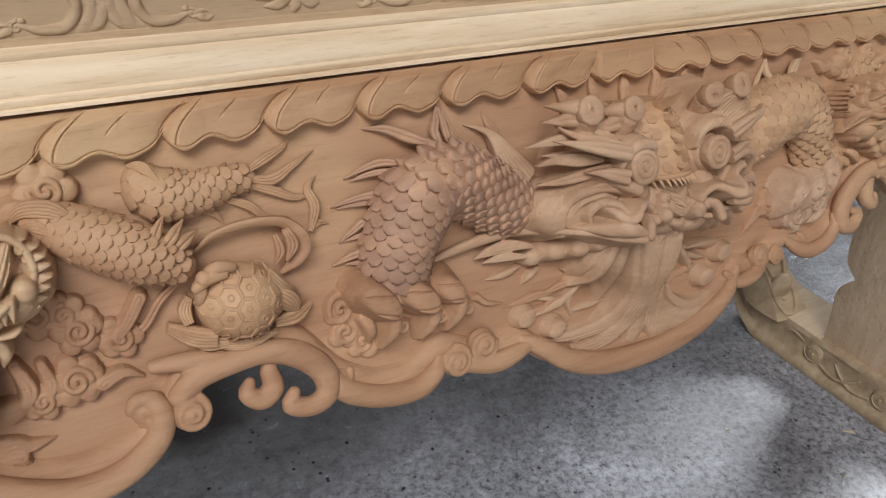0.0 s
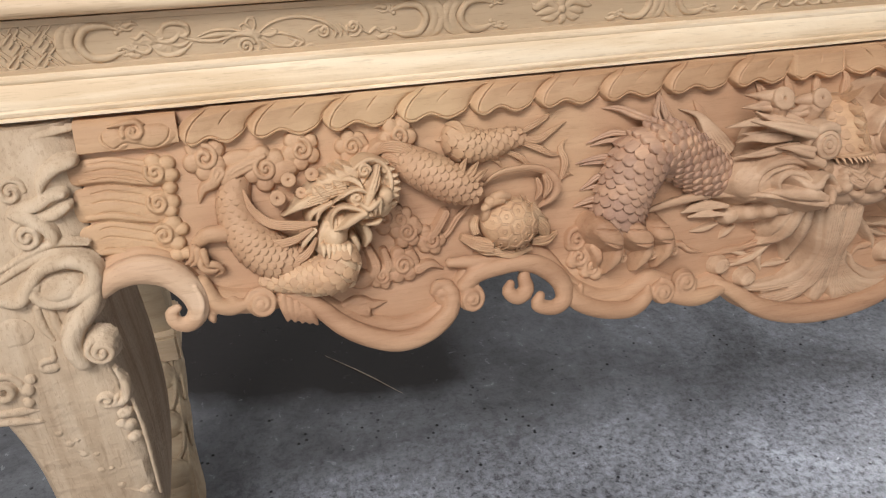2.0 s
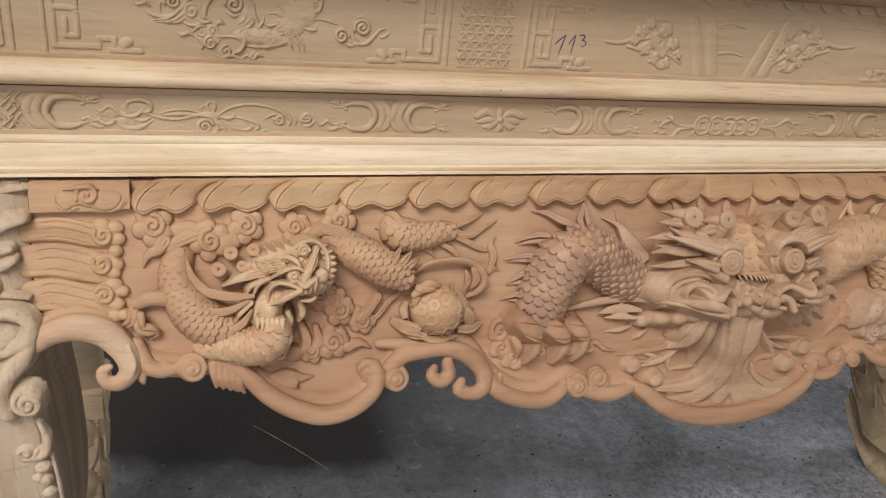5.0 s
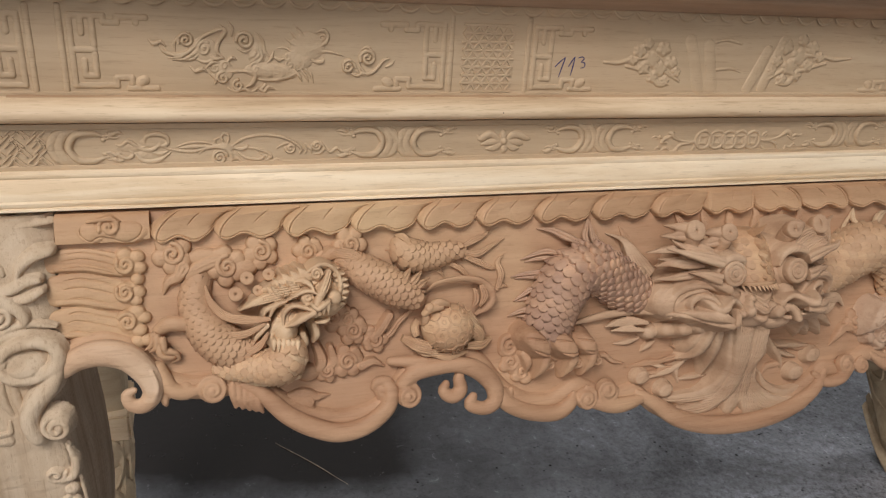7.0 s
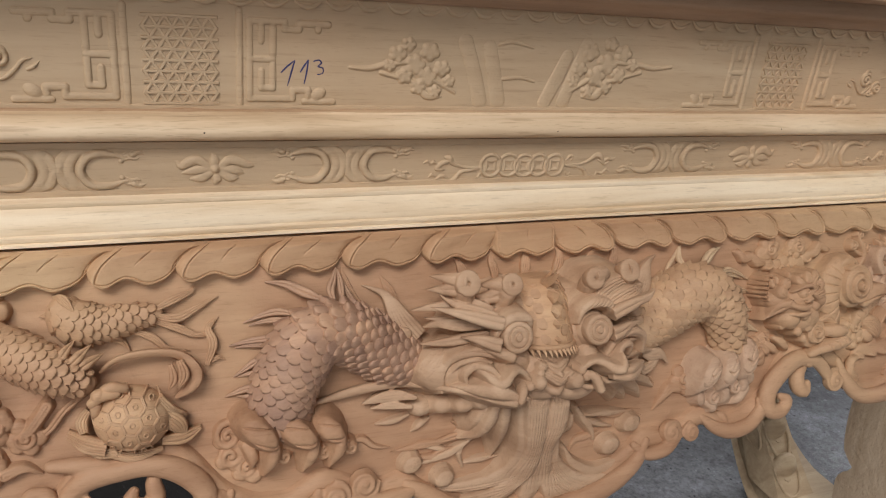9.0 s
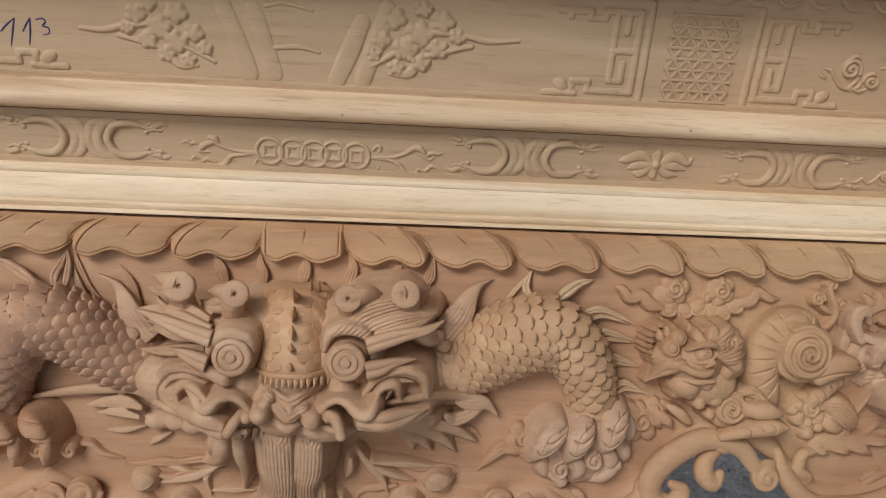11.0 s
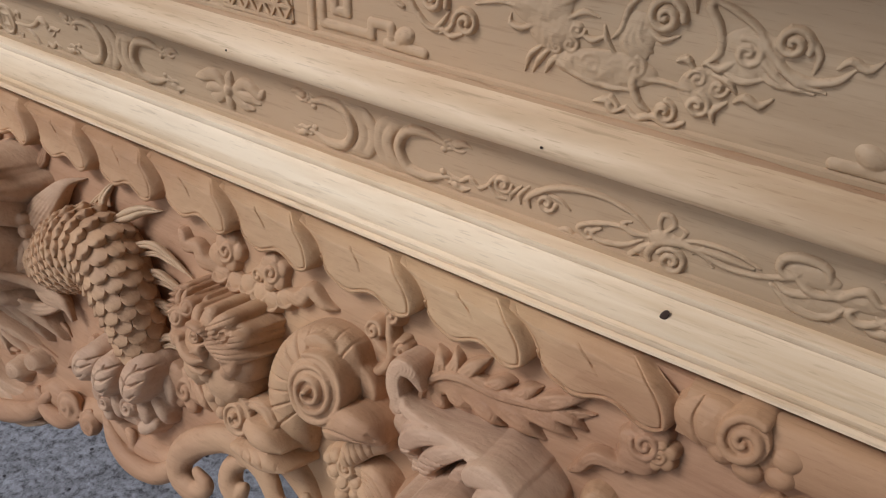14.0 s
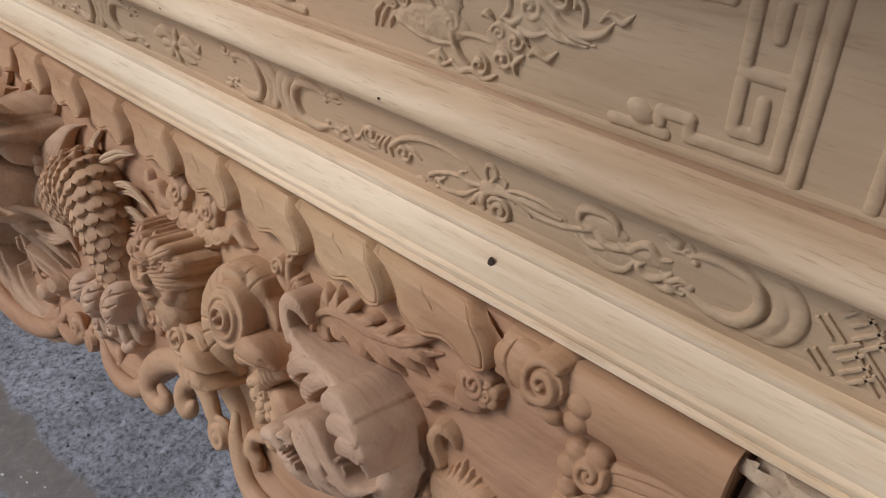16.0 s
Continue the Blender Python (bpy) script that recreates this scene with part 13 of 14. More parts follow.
for mirrored in (False, True):
    c = Relief(on_plane(.579), step=.0006, slope=1.4, soft=.0010, reach=.003, tall=1.5, flip=mirrored)
    c.ball(-0.6032, 1.0098, -0.0003, 0.03, 0.01, 0.0024, -4)
    c.ball(-0.6178, 1.0293, -0.0003, 0.01, 0.014, 0.0016, 0)
    c.ball(-0.6735, 1.0325, -0.0003, 0.016, 0.014, 0.0016, 0)
    c.ball(-0.5627, 1.0381, -0.0003, 0.02, 0.016, 0.0024, 0)
    c.ball(-0.5722, 1.0238, -0.0003, 0.016, 0.012, 0.0022, 0)
    c.ball(-0.6543, 1.0106, -0.0003, 0.012, 0.012, 0.0014, 0)
    c.tube([(-0.7281, 1.042, 0.0003), (-0.7229, 1.0375, 0.0003), (-0.716, 1.04, 0.0003), (-0.7114, 1.0354, 0.0003)], [0.0006, 0.002, 0.0018, 0.0008], flat=0.75)
    c.tube([(-0.7186, 1.0364, 0.0003), (-0.7124, 1.0296, 0.0003), (-0.7013, 1.0268, 0.0003), (-0.6873, 1.0311, 0.0003)], [0.0006, 0.002, 0.0018, 0.0008], flat=0.75)
    c.tube([(-0.7095, 1.0231, 0.0003), (-0.6957, 1.0257, 0.0003), (-0.6825, 1.0359, 0.0003), (-0.6739, 1.0455, 0.0003), (-0.662, 1.0516, 0.0003), (-0.6503, 1.0553, 0.0003)], [0.0006, 0.002, 0.002, 0.0018, 0.0018, 0.001], flat=0.75)
    c.tube([(-0.7051, 1.0214, 0.0003), (-0.6913, 1.0234, 0.0003), (-0.6792, 1.0324, 0.0003), (-0.6764, 1.0419, 0.0003)], [0.0006, 0.0018, 0.0016, 0.0006], flat=0.75)
    c.tube([(-0.696, 1.021, 0.0003), (-0.6844, 1.0229, 0.0003), (-0.6759, 1.0301, 0.0003)], [0.0006, 0.0016, 0.0006], flat=0.75)
    c.tube([(-0.7021, 1.0309, 0.0003), (-0.7027, 1.0391, 0.0003), (-0.6965, 1.0461, 0.0003), (-0.6873, 1.0498, 0.0003)], [0.0008, 0.0016, 0.0016, 0.0008], flat=0.75)
    c.tube([(-0.6559, 1.0587, 0.0003), (-0.6505, 1.0518, 0.0003), (-0.6568, 1.0423, 0.0003), (-0.6596, 1.0316, 0.0003), (-0.653, 1.0233, 0.0003)], [0.0008, 0.0024, 0.0022, 0.002, 0.0008], flat=0.75)
    c.tube([(-0.6466, 1.0613, 0.0003), (-0.6428, 1.0555, 0.0003), (-0.6443, 1.0473, 0.0003)], [0.0008, 0.0018, 0.0006], flat=0.75)
    c.tube([(-0.6668, 1.0279, 0.0003), (-0.6612, 1.0232, 0.0003), (-0.6542, 1.0245, 0.0003)], [0.001, 0.002, 0.001], flat=0.75)
    c.tube([(-0.6821, 1.0229, 0.0003), (-0.6731, 1.0195, 0.0003), (-0.6636, 1.022, 0.0003)], [0.0008, 0.0018, 0.0008], flat=0.75)
    c.tube([(-0.6884, 1.0145, 0.0003), (-0.683, 1.0097, 0.0003), (-0.6758, 1.0122, 0.0003), (-0.6714, 1.0086, 0.0003)], [0.0006, 0.002, 0.002, 0.0008], flat=0.75)
    c.tube([(-0.6711, 1.0135, 0.0003), (-0.6662, 1.0183, 0.0003), (-0.6591, 1.0196, 0.0003)], [0.0008, 0.002, 0.0008], flat=0.75)
    c.tube([(-0.6497, 1.0197, 0.0003), (-0.6447, 1.0246, 0.0003), (-0.6401, 1.0223, 0.0003)], [0.0008, 0.002, 0.0006], flat=0.75)
    c.tube([(-0.649, 1.0094, 0.0003), (-0.6371, 1.0102, 0.0003), (-0.6227, 1.0091, 0.0003)], [0.001, 0.0014, 0.0012], flat=0.75)
    c.tube([(-0.668, 1.0074, 0.0003), (-0.6624, 1.0014, 0.0003), (-0.6638, 0.9965, 0.0003)], [0.0008, 0.002, 0.0008], flat=0.75)
    c.tube([(-0.6213, 1.0128, 0.0003), (-0.6204, 1.0041, 0.0003), (-0.6243, 0.9967, 0.0003), (-0.6305, 0.9929, 0.0003)], [0.002, 0.0024, 0.0022, 0.001], flat=0.75)
    c.tube([(-0.6498, 0.9916, 0.0003), (-0.6428, 0.9879, 0.0003), (-0.633, 0.9904, 0.0003), (-0.6247, 0.9873, 0.0003), (-0.6184, 0.9917, 0.0003)], [0.0008, 0.002, 0.002, 0.002, 0.001], flat=0.75)
    c.tube([(-0.6184, 0.9917, 0.0003), (-0.6112, 0.9879, 0.0003), (-0.6073, 0.993, 0.0003), (-0.6, 0.9905, 0.0003)], [0.0008, 0.002, 0.002, 0.0006], flat=0.75)
    c.tube([(-0.6097, 0.9955, 0.0003), (-0.6135, 0.9917, 0.0003)], [0.0015, 0.0015], flat=0.75)
    c.tube([(-0.6193, 1.0017, 0.0003), (-0.6047, 1.0005, 0.0003), (-0.5873, 1.0031, 0.0003), (-0.5761, 1.0082, 0.0003)], [0.001, 0.0018, 0.0018, 0.0008], flat=0.75)
    c.tube([(-0.627, 1.0237, 0.0003), (-0.6196, 1.0298, 0.0003), (-0.6193, 1.0383, 0.0003)], [0.0006, 0.0018, 0.0006], flat=0.75)
    c.tube([(-0.6247, 1.0201, 0.0003), (-0.616, 1.0275, 0.0003), (-0.617, 1.0359, 0.0003)], [0.0006, 0.0018, 0.0006], flat=0.75)
    c.tube([(-0.62, 1.0177, 0.0003), (-0.6125, 1.0251, 0.0003), (-0.6146, 1.0347, 0.0003)], [0.0006, 0.0018, 0.0006], flat=0.75)
    c.tube([(-0.6384, 1.0343, 0.0003), (-0.6303, 1.0309, 0.0003), (-0.6217, 1.0358, 0.0003)], [0.0008, 0.0016, 0.0006], flat=0.75)
    c.tube([(-0.6188, 1.0514, 0.0003), (-0.6119, 1.0444, 0.0003), (-0.6093, 1.0324, 0.0003), (-0.6052, 1.0264, 0.0003)], [0.0006, 0.0015, 0.0015, 0.0006], flat=0.75)
    c.tube([(-0.5828, 1.0546, 0.0003), (-0.5768, 1.0487, 0.0003), (-0.5707, 1.0416, 0.0003)], [0.0004, 0.0018, 0.001], flat=0.75)
    c.tube([(-0.5766, 1.0595, 0.0003), (-0.5706, 1.0525, 0.0003), (-0.5658, 1.0441, 0.0003)], [0.0004, 0.0018, 0.001], flat=0.75)
    c.tube([(-0.5878, 1.0461, 0.0003), (-0.5805, 1.0414, 0.0003), (-0.5732, 1.0367, 0.0003)], [0.0004, 0.0016, 0.001], flat=0.75)
    c.tube([(-0.5965, 1.0351, 0.0003), (-0.588, 1.0364, 0.0003), (-0.5807, 1.0317, 0.0003)], [0.0005, 0.0016, 0.001], flat=0.75)
    c.tube([(-0.5533, 1.0529, 0.0003), (-0.5459, 1.0555, 0.0003), (-0.5409, 1.0507, 0.0003), (-0.5434, 1.0421, 0.0003), (-0.5509, 1.0383, 0.0003)], [0.001, 0.0022, 0.0024, 0.0024, 0.001], flat=0.75)
    c.tube([(-0.569, 1.0319, 0.0003), (-0.5584, 1.0345, 0.0003), (-0.5496, 1.0395, 0.0003)], [0.001, 0.002, 0.001], flat=0.75)
    c.tube([(-0.5731, 1.044, 0.0003), (-0.5626, 1.0478, 0.0003), (-0.5559, 1.0431, 0.0003)], [0.001, 0.002, 0.001], flat=0.75)
    c.tube([(-0.5547, 1.0321, 0.0003), (-0.5383, 1.0323, 0.0003), (-0.523, 1.0282, 0.0003)], [0.0012, 0.0013, 0.0006], flat=0.75)
    c.tube([(-0.5609, 1.0246, 0.0003), (-0.5534, 1.0209, 0.0003), (-0.5459, 1.0223, 0.0003), (-0.5459, 1.0273, 0.0003)], [0.001, 0.0018, 0.0016, 0.0006], flat=0.75)
    c.tube([(-0.576, 1.0107, 0.0003), (-0.5724, 1.0057, 0.0003), (-0.5699, 0.9994, 0.0003)], [0.001, 0.0018, 0.0005], flat=0.75)
    c.tube([(-0.5704, 1.012, 0.0003), (-0.5655, 1.0058, 0.0003), (-0.5624, 0.9982, 0.0003)], [0.001, 0.0018, 0.0005], flat=0.75)
    c.tube([(-0.5654, 1.0133, 0.0003), (-0.5598, 1.0071, 0.0003), (-0.5573, 0.9976, 0.0003)], [0.001, 0.0018, 0.0005], flat=0.75)
    c.tube([(-0.6016, 1.0265, 0.0003), (-0.5943, 1.0229, 0.0003), (-0.5869, 1.0254, 0.0003)], [0.0006, 0.0017, 0.001], flat=0.75)
    c.tube([(-0.6002, 1.0314, 0.0003), (-0.6028, 1.024, 0.0003), (-0.6078, 1.019, 0.0003)], [0.0008, 0.0016, 0.0006], flat=0.75)
    c.tube([(-0.515, 1.0087, 0.0003), (-0.5072, 1.0062, 0.0003), (-0.5007, 1.0101, 0.0003)], [0.0008, 0.0018, 0.0008], flat=0.75)
    c.tube([(-0.51, 1.0164, 0.0003), (-0.506, 1.0101, 0.0003), (-0.4993, 1.0063, 0.0003)], [0.0006, 0.0015, 0.0006], flat=0.75)
    c.tube([(-0.5061, 1.0203, 0.0003), (-0.5008, 1.0127, 0.0003), (-0.4941, 1.0076, 0.0003)], [0.0006, 0.0015, 0.0006], flat=0.75)
    c.tube([(-0.502, 1.0088, 0.0003), (-0.4915, 1.0089, 0.0003), (-0.4825, 1.0167, 0.0003), (-0.4761, 1.0244, 0.0003), (-0.4696, 1.0258, 0.0003)], [0.001, 0.0018, 0.0018, 0.0016, 0.0006], flat=0.75)
    c.tube([(-0.5026, 1.0354, 0.0003), (-0.4962, 1.038, 0.0003), (-0.4882, 1.0331, 0.0003)], [0.0006, 0.0015, 0.0006], flat=0.75)
    c.tube([(-0.4732, 1.0168, 0.0003), (-0.468, 1.0194, 0.0003), (-0.4642, 1.0233, 0.0003)], [0.0014, 0.0018, 0.0005], flat=0.75)
    c.volute(-0.6906, 1.0422, 0.0004, 0.0085, 1.7, 200, -1, 0.1, 0.2)
    c.volute(-0.6723, 1.0337, 0.0004, 0.008, 1.5, 60, 1, 0.1, 0.2)
    c.volute(-0.6546, 1.0027, 0.0004, 0.007, 1.5, 90, 1, 0.1, 0.2)
    c.volute(-0.6389, 0.9947, 0.0004, 0.0065, 1.4, 90, 1, 0.1, 0.2)
    c.volute(-0.6201, 1.014, 0.0004, 0.006, 1.3, 90, 1, 0.1, 0.2)
    c.volute(-0.5964, 1.0111, 0.0004, 0.0065, 1.3, 0, 1, 0.1, 0.2)
    c.volute(-0.6304, 1.0428, 0.0004, 0.01, 1.8, 180, -1, 0.1, 0.2)
    c.volute(-0.5828, 1.0181, 0.0004, 0.005, 1.3, 90, 1, 0.1, 0.2)
    c.volute(-0.5747, 1.0157, 0.0004, 0.0045, 1.3, 0, -1, 0.1, 0.2)
    c.volute(-0.5857, 1.0267, 0.0004, 0.0045, 1.3, 180, 1, 0.1, 0.2)
    c.volute(-0.5177, 1.0163, 0.0004, 0.0085, 1.7, 0, 1, 0.1, 0.2)
    c.volute(-0.4952, 1.0261, 0.0004, 0.01, 1.8, 200, -1, 0.1, 0.2)
    c.volute(-0.5471, 1.0469, 0.0004, 0.0045, 1.2, 0, 1, 0.1, 0.2)
    c.volute(-0.6522, 1.0161, 0.0004, 0.005, 1.3, 0, 1, 0.1, 0.2)
    c.volute(-0.6629, 1.0136, 0.0004, 0.005, 1.2, 180, 1, 0.1, 0.2)
    c.volute(-0.5627, 1.0424, 0.0004, 0.005, 1.3, 30, -1, 0.1, 0.2)
    hung("beast_relief", c.mesh("beast_relief"), BODY_WOOD, panel, "low relief of a curled mythical beast and leafy tail")
# END ORNAMENT

# ---- fretwork, lattice and brackets ----


class Fret(Carve):
    def bar(self, pts, w, h):
        """A square-cut raised line through the points."""
        for (ua, za), (ub, zb) in zip(pts, pts[1:]):
            d = Vector((ub - ua, zb - za))
            d.normalize()
            n = Vector((-d.y, d.x)) * (w / 2)
            a, b = Vector((ua, za)) - d * (w / 2), Vector((ub, zb)) + d * (w / 2)
            rows = []
            for k, q in ((1.0, -0.002), (1.0, h * 0.7), (0.72, h)):
                e = d * (w / 2) * (1 - k)
                rows.append([self.at(p.x, p.y, q) for p in (a + e - n * k, b - e - n * k, b - e + n * k, a + e + n * k)])
            self.grid(rows)


def seam():
    c = Carve(lambda u, z, h: Vector((CX + u, .5775 - h, z)))
    rows = []
    for u in np.linspace(-.868, .868, 300):
        w = .0010 * noise.noise((u * 30, 0, 5))
        rows.append([c.at(u, .9820, -.003), c.at(u, .9822, .0046 + w * .4), c.at(u, .9838 + w, .0030), c.at(u, .9846 + w, .0005), c.at(u, .984, -.003)])
    c.grid(rows)
    return c.mesh("seam_bead")


SEAM_WOOD = wood("orange_glue_line", (0.50, 0.335, 0.20), (0.43, 0.27, 0.155), (0.32, 0.185, 0.10), pores=0.9)
hung("seam_bead", seam(), SEAM_WOOD, body, "thin orange-brown joint line with pinholes")
PANEL_AT, FRIEZE_AT = on_plane(.579), on_plane(.568, .7)


def fret(u, d):
    """Fretwork of rounded bars at the corner of a panel."""
    c = Relief(PANEL_AT, step=.0007, slope=1.6, soft=.0008, reach=.003)
    z = .9885

    def run(*pts, w=.0066):
        for a, b in zip(pts, pts[1:]):
            c.tube([(u + d * a[0] * .82, z + a[1] * .92, .0001), (u + d * b[0] * .82, z + b[1] * .92, .0001)], w / 2, flat=.55)
    run((0, 0), (0, .092))
    run((.011, .006), (.011, .083))
    run((.011, .046), (.037, .046))
    run((.011, .083), (.037, .083), (.037, .051))
    run((.024, .080), (.024, .064))
    run((.037, .041), (.037, .017), (.024, .017), (.024, .034))
    run((.011, .006), (.060, .006), (.060, .015), (.078, .015), (.078, .009))
    run((.074, .003), (.108, .003))
    run((.037, .083), (.050, .083), (.050, .076), (.066, .076), (.066, .082), (.100, .082))
    run((.088, .082), (.088, .076))
    c.ball(u + d * .074, z + .010, -.001, .0085, .0060, .0040, 30 * d)
    return c.mesh("fret")


for u, d in ((-.840, -1), (-.811, 1), (-.397, -1), (-.300, 1), (.300, -1), (.400, 1), (.811, -1), (.842, 1)):
    hung("fret", fret(u, d), BODY_WOOD, panel)


def lattice(u0, u1):
    """A pad with a raised triangular mesh, small triangles left sunk."""
    c = Fret(PANEL_AT)
    z0, z1, n, m = .989, 1.066, 5, 8
    c.bar([((u0 + u1) / 2, z0 - .001), ((u0 + u1) / 2, z1 + .001)], u1 - u0 + .003, .0004)
    du, dz = (u1 - u0) / n, (z1 - z0) / m
    for j in range(m + 1):
        c.bar([(u0, z0 + dz * j), (u1, z0 + dz * j)], .0026, .0022)
    for j in range(m):
        for i in range(n):
            a, b = u0 + du * i, z0 + dz * j
            lo, hi = (b, b + dz) if j % 2 else (b + dz, b)
            c.bar([(a, lo), (a + du / 2, hi)], .0026, .0021)
            c.bar([(a + du / 2, hi), (a + du, lo)], .0026, .0021)
    return c.mesh("lattice")


for u0, u1 in ((-.382, -.320), (.320, .382)):
    hung("lattice", lattice(u0, u1), BODY_WOOD, panel, "raised diamond lattice block", smooth=False)


def bracket(u, d):
    """A C scroll opening towards d, with broad ripples behind it."""
    c = Relief(on_plane(.568), step=.0006, slope=1.6, soft=.0012, reach=.003)
    zc = .9305
    c.tube([(u + d * .036, zc + .0110, .0), (u + d * .022, zc + .0152, .0008), (u + d * .007, zc + .0128, .0012), (u, zc, .0014), (u + d * .007, zc - .0128, .0012), (u + d * .022, zc - .0152, .0008), (u + d * .036, zc - .0110, .0)], [.0014, .0030, .0034, .0034, .0034, .0030, .0014], flat=.85)
    for s in (1, -1):
        c.volute(u + d * .038, zc + s * .0118, .0004, .0040, 1.2, 90, s * d, .05, .2)
        c.ball(u + d * .044, zc + s * .0140, .0003, .0032, .0026, .0020)
        c.ball(u + d * .034, zc + s * .0078, .0002, .0024, .0020, .0016)
        c.tube([(u + d * .043, zc + s * .0140, .0004), (u + d * .049, zc + s * .0158, .0004), (u + d * .054, zc + s * .0138, .0)], [.0022, .0020, .0008], flat=.7)
        c.tube([(u + d * .041, zc + s * .0105, .0002), (u + d * .046, zc + s * .0098, .0003), (u + d * .050, zc + s * .0112, .0)], [.0014, .0015, .0006], flat=.7)
    for k, g in enumerate((.0085, .0165)):
        c.tube([(u + d * (.016 - g), zc + .0185, -.001), (u + d * (.004 - g), zc + .0125, .0002), (u - d * (.001 + g), zc, .0004), (u + d * (.004 - g), zc - .0125, .0002), (u + d * (.016 - g), zc - .0185, -.001)], [.0034, .0042, .0044, .0042, .0034], flat=.5)
    return c.mesh("bracket")


for u, d in ((-.815, 1), (-.478, -1), (-.440, 1), (-.218, -1), (-.180, 1), (.180, -1), (.218, 1), (.440, -1), (.478, 1), (.815, -1)):
    hung("bracket_relief", bracket(u, d), BODY_WOOD, frieze)


def ring_knot():
    """A chain of five coins with square holes between two leafy tails."""
    c = Relief(on_plane(.568), step=.0006, slope=1.5, soft=.0010, reach=.003)
    for u, z in ((-0.0369, 0.926), (-0.0155, 0.9258), (0.0039, 0.925), (0.0218, 0.9252), (0.0422, 0.9245)):
        c.ball(u, z, -.0006, .0130, .0135, .0014)
        c.tube([(u + .0118 * math.cos(a), z + .0122 * math.sin(a), .0006) for a in np.linspace(0, 2 * math.pi, 17)], .0016, flat=.9)
        for k in range(4):
            a, b = math.pi * (k / 2 + .25), math.pi * (k / 2 + .75)
            m = (a + b) / 2
            c.tube([(u + .0078 * math.cos(a), z + .0078 * math.sin(a), .0006), (u + .0046 * math.cos(m), z + .0046 * math.sin(m), .0007), (u + .0078 * math.cos(b), z + .0078 * math.sin(b), .0006)], [.0008, .0013, .0008], flat=.8)
        c.groove([(u - .0012, z, 0), (u + .0012, z, 0)], .0026, .0012)
    c.tube([(-0.0474, 0.9239, 0.0004), (-0.0612, 0.9239, 0.0004), (-0.0737, 0.9261, 0.0004), (-0.0824, 0.9299, 0.0004), (-0.0858, 0.9351, 0.0004), (-0.0907, 0.9359, 0.0004)], [0.0012, 0.0013, 0.0017, 0.0024, 0.0030, 0.0016], flat=.75)
    c.tube([(-0.0872, 0.9319, 0.0004), (-0.0947, 0.9294, 0.0004), (-0.0996, 0.9239, 0.0004), (-0.0917, 0.9221, 0.0004)], [0.0018, 0.0026, 0.0024, 0.0008], flat=.75)
    c.tube([(-0.099, 0.9282, 0.0004), (-0.1037, 0.9312, 0.0004), (-0.1083, 0.9278, 0.0004)], [0.0010, 0.0016, 0.0005], flat=.75)
    c.tube([(-0.106, 0.929, 0.0004), (-0.1107, 0.932, 0.0004), (-0.1151, 0.9297, 0.0004)], [0.0008, 0.0014, 0.0004], flat=.75)
    c.tube([(-0.0475, 0.9229, 0.0004), (-0.06, 0.9213, 0.0004), (-0.0715, 0.9192, 0.0004), (-0.0765, 0.9131, 0.0004), (-0.0822, 0.9085, 0.0004), (-0.0906, 0.9081, 0.0004)], [0.0012, 0.0013, 0.0018, 0.0026, 0.0028, 0.0012], flat=.75)
    c.tube([(-0.0868, 0.9126, 0.0004), (-0.0937, 0.9156, 0.0004), (-0.0993, 0.9121, 0.0004)], [0.0010, 0.0018, 0.0006], flat=.75)
    c.tube([(-0.1009, 0.9153, 0.0004), (-0.1047, 0.9173, 0.0004), (-0.1084, 0.9139, 0.0004)], [0.0008, 0.0014, 0.0004], flat=.75)
    c.tube([(0.0569, 0.924, 0.0004), (0.0743, 0.9247, 0.0004), (0.0856, 0.9284, 0.0004), (0.0959, 0.9352, 0.0004), (0.103, 0.9323, 0.0004), (0.1059, 0.9261, 0.0004)], [0.0012, 0.0014, 0.0018, 0.0026, 0.0030, 0.0012], flat=.75)
    c.tube([(0.1059, 0.9261, 0.0004), (0.111, 0.9305, 0.0004), (0.1181, 0.9298, 0.0004), (0.1222, 0.9321, 0.0004)], [0.0010, 0.0018, 0.0014, 0.0004], flat=.75)
    c.tube([(0.0999, 0.929, 0.0004), (0.11, 0.9241, 0.0004), (0.1141, 0.9275, 0.0004)], [0.0010, 0.0016, 0.0005], flat=.75)
    c.tube([(0.0589, 0.923, 0.0004), (0.0742, 0.9215, 0.0004), (0.0823, 0.9176, 0.0004), (0.0882, 0.9091, 0.0004), (0.0954, 0.9073, 0.0004), (0.0996, 0.914, 0.0004)], [0.0012, 0.0014, 0.0020, 0.0028, 0.0026, 0.0012], flat=.75)
    c.tube([(0.0996, 0.9151, 0.0004), (0.1068, 0.9132, 0.0004), (0.112, 0.9177, 0.0004), (0.1181, 0.9147, 0.0004)], [0.0010, 0.0018, 0.0016, 0.0004], flat=.75)
    c.tube([(0.0572, 0.9304, 0.0004), (0.0605, 0.9348, 0.0004), (0.0645, 0.9339, 0.0004), (0.0633, 0.9296, 0.0004)], [0.0008, 0.0014, 0.0014, 0.0006], flat=.75)
    c.tube([(-0.0481, 0.9175, 0.0004), (-0.0507, 0.9131, 0.0004), (-0.0466, 0.9121, 0.0004)], [0.0008, 0.0014, 0.0006], flat=.75)
    c.tube([(0.0586, 0.9155, 0.0004), (0.0616, 0.9124, 0.0004), (0.0637, 0.9157, 0.0004)], [0.0008, 0.0015, 0.0006], flat=.75)
    return c.mesh("knot")


hung("knot_relief", ring_knot(), BODY_WOOD, frieze, "low relief chain of five square-holed coins")


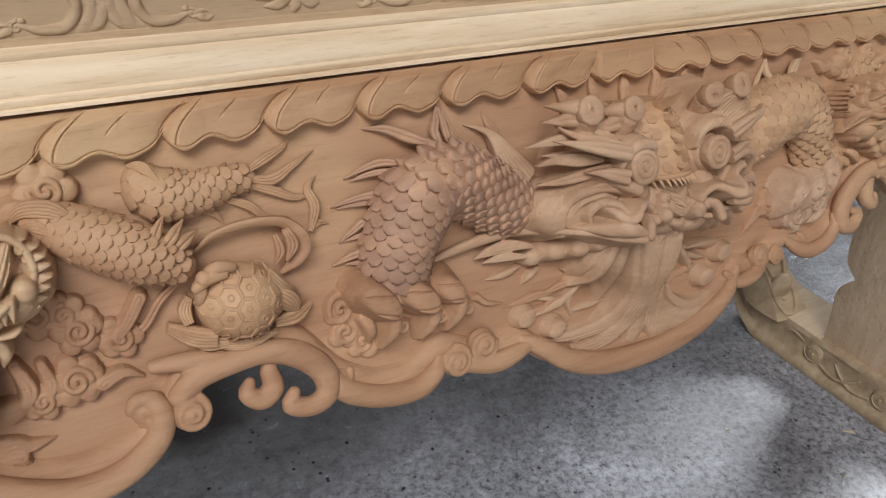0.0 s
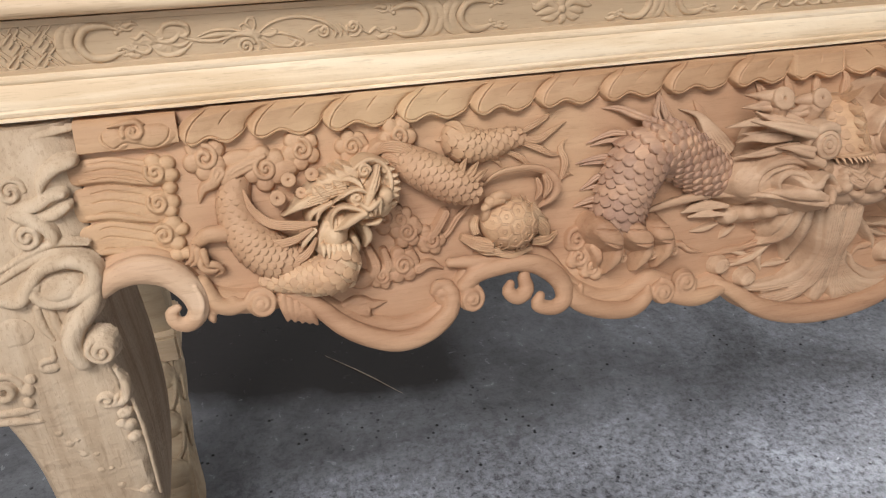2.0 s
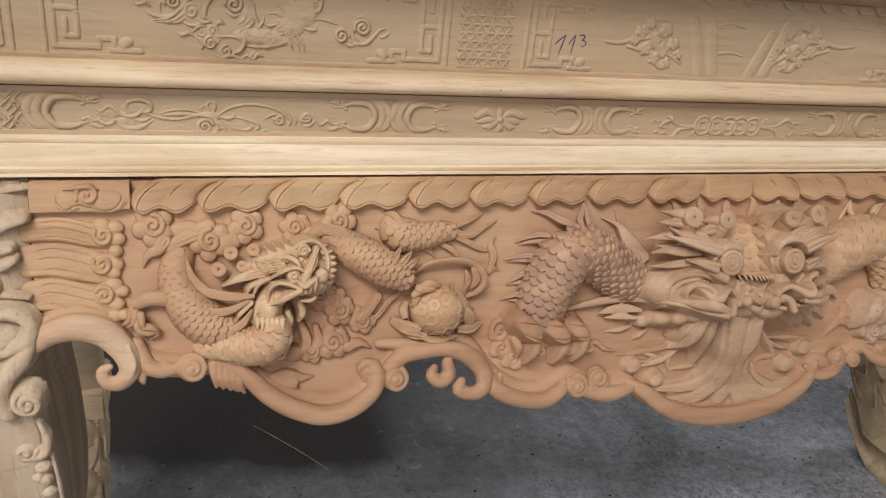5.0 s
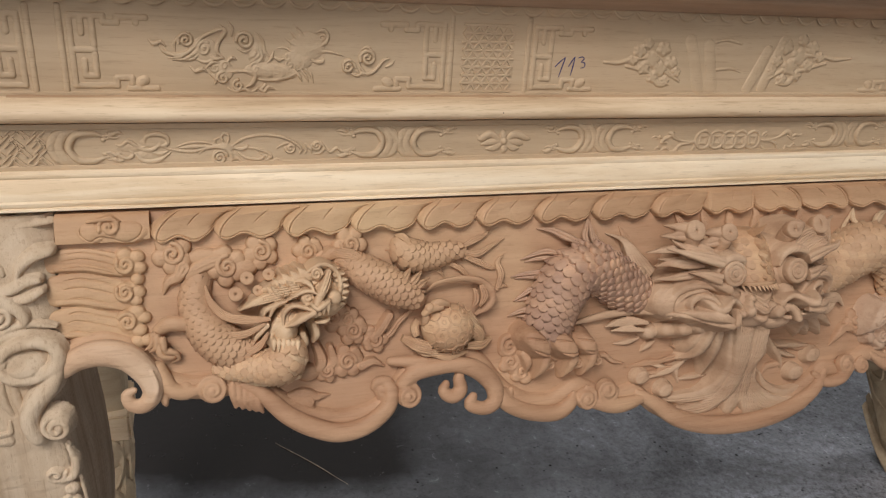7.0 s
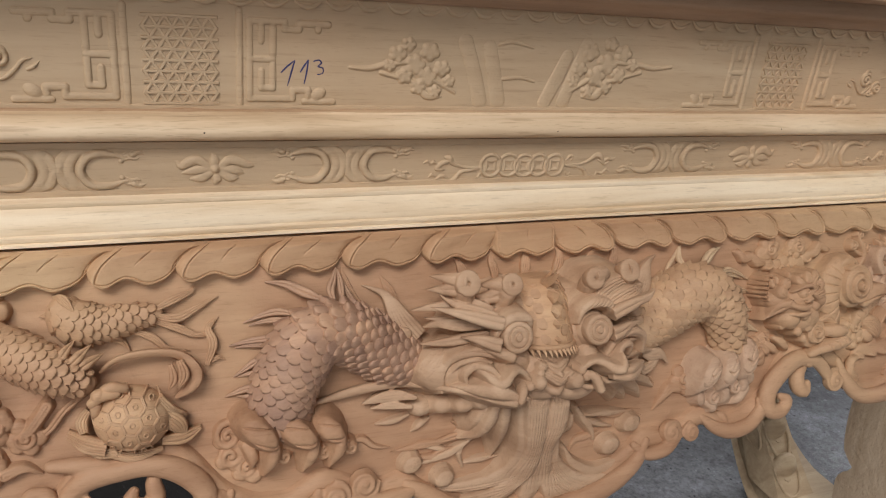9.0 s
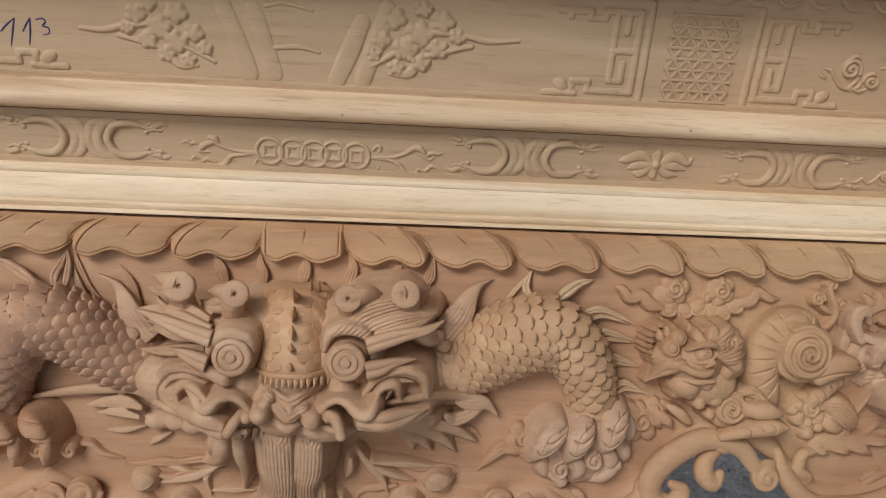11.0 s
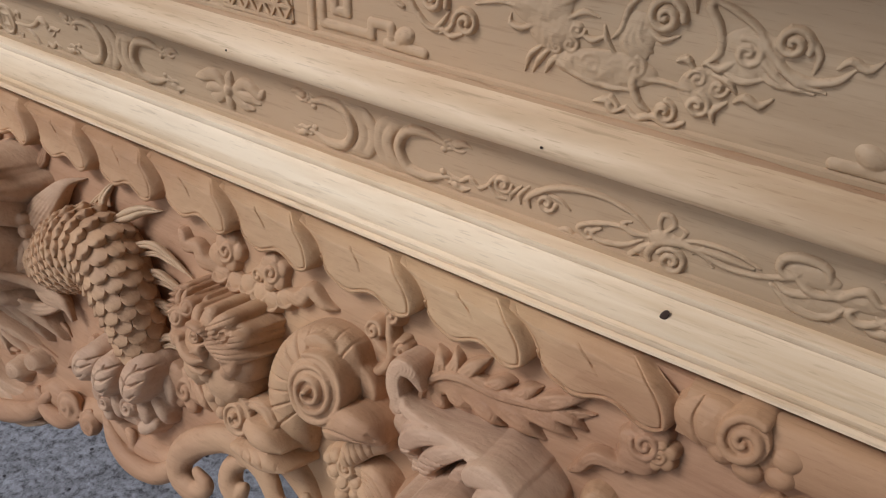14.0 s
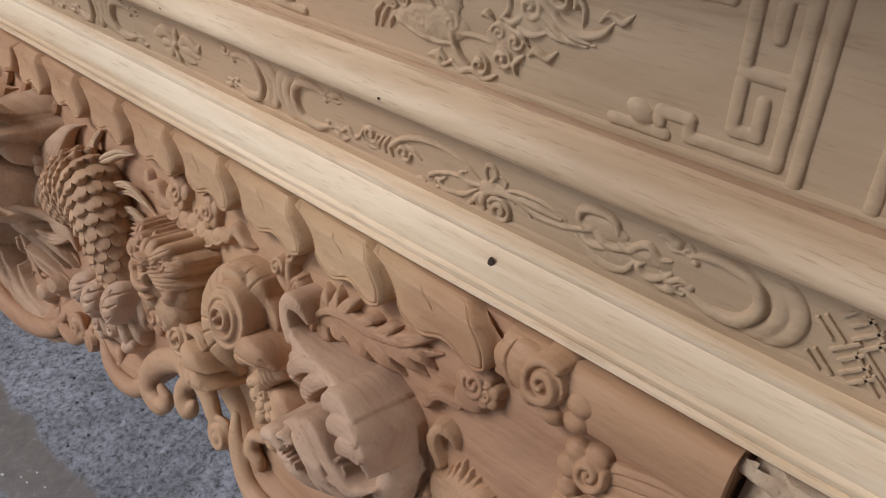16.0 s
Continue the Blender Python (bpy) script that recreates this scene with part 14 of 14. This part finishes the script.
def weave(s):
    """The woven ground at each end of the frieze."""
    c = Fret(FRIEZE_AT)
    for i in range(7):
        for j in range(4):
            u, z = s * (.842 + i * .0125 + (.006 if j % 2 else 0)), .9155 + j * .0100
            if i + j & 1:
                c.bar([(u, z), (u + .009, z + .009)], .0019, .0026)
                c.bar([(u + .0045, z - .0035), (u + .0125, z + .0045)], .0019, .0026)
            else:
                c.bar([(u, z + .006), (u + .009, z - .003)], .0019, .0026)
                c.bar([(u - .003, z + .003), (u + .004, z - .004)], .0019, .0026)
    return c.mesh("weave")


for s in (-1, 1):
    hung("weave_relief", weave(s), BODY_WOOD, frieze, smooth=False)


def edge_leaf():
    c = Carve(lambda u, z, h: Vector((u, .575 - h, z)))
    c.tube([(-.013, .001, .000), (-.006, -.006, .0012), (.004, -.0065, .0014), (.013, -.002, .0003)], [.0010, .0020, .0020, .0010], flat=.5, n=10)
    return c.mesh("edge_leaf")


leaf_mesh = edge_leaf()
for k in range(-34, 35):
    ob = hung("edge_leaf", leaf_mesh, BODY_WOOD, cornice)
    ob.location = (CX + k * .030, 0, 1.0865)


def dent(u, y, z, a, b, turn=0.0):
    c = Carve(on_plane(y))
    c.ball(u, z, 0, a, b, .0006, turn)
    return c.mesh("nail_hole")


for u, y, z, a, b, turn in ((.670, .5505, .8920, .0046, .0022, 70), (-.335, .5510, .9685, .0008, .0008, 0), (.585, .5510, .9690, .0009, .0009, 0), (.03, .5510, .9680, .0007, .0007, 0), (.345, .5510, .9690, .0008, .0008, 0)):
    hung("nail_hole", dent(u, y, z, a, b, turn), CAVITY, body, "small dark hole in the wood")

# ---- loose things on the floor ----


def splinter(ax, ay, bx, by, r):
    c = Carve(lambda u, z, h: Vector((u, z, h)))
    c.tube([(ax, ay, r), ((ax + bx) / 2 + .004, (ay + by) / 2, r * 1.3), (bx, by, r)], [r * .5, r, r * .4], n=6)
    return c.mesh("pale_sliver")


CHIP = plain("pale_splinter", (0.45, 0.36, 0.26), 0.8, 60)
# The first is a thin rod added for a faint pale line on the floor.
for k, (ax, ay, bx, by, r) in enumerate(((-.03, 1.235, .115, 1.055, .0011), (1.318, .507, 1.334, .492, .004), (1.10, .62, 1.108, .617, .002), (.95, .50, .957, .506, .002), (1.21, .43, 1.217, .434, .0025))):
    me = splinter(ax, ay, bx, by, r)
    me.materials.append(CHIP)
    tagged(new("pale_sliver", me), "thin pale line along the concrete" if k == 0 else "small pale wood chip lying on the concrete", "wood splinter", "splinters on the floor")

FLAKE = plain("white_flake", (0.68, 0.67, 0.66), 0.7, 80)
for ax, ay, bx, by, r in ((.199, .334, .205, .338, .0026), (.231, .356, .235, .358, .0014), (.286, .376, .290, .378, .0014), (-.051, .353, -.047, .354, .0016), (.250, .358, .254, .3595, .0013), (.242, .380, .245, .382, .0012)):
    me = splinter(ax, ay, bx, by, r)
    me.materials.append(FLAKE)
    tagged(new("white_flake", me), "tiny white flake lying on the brown screed strip", "flake", "flakes on the floor")
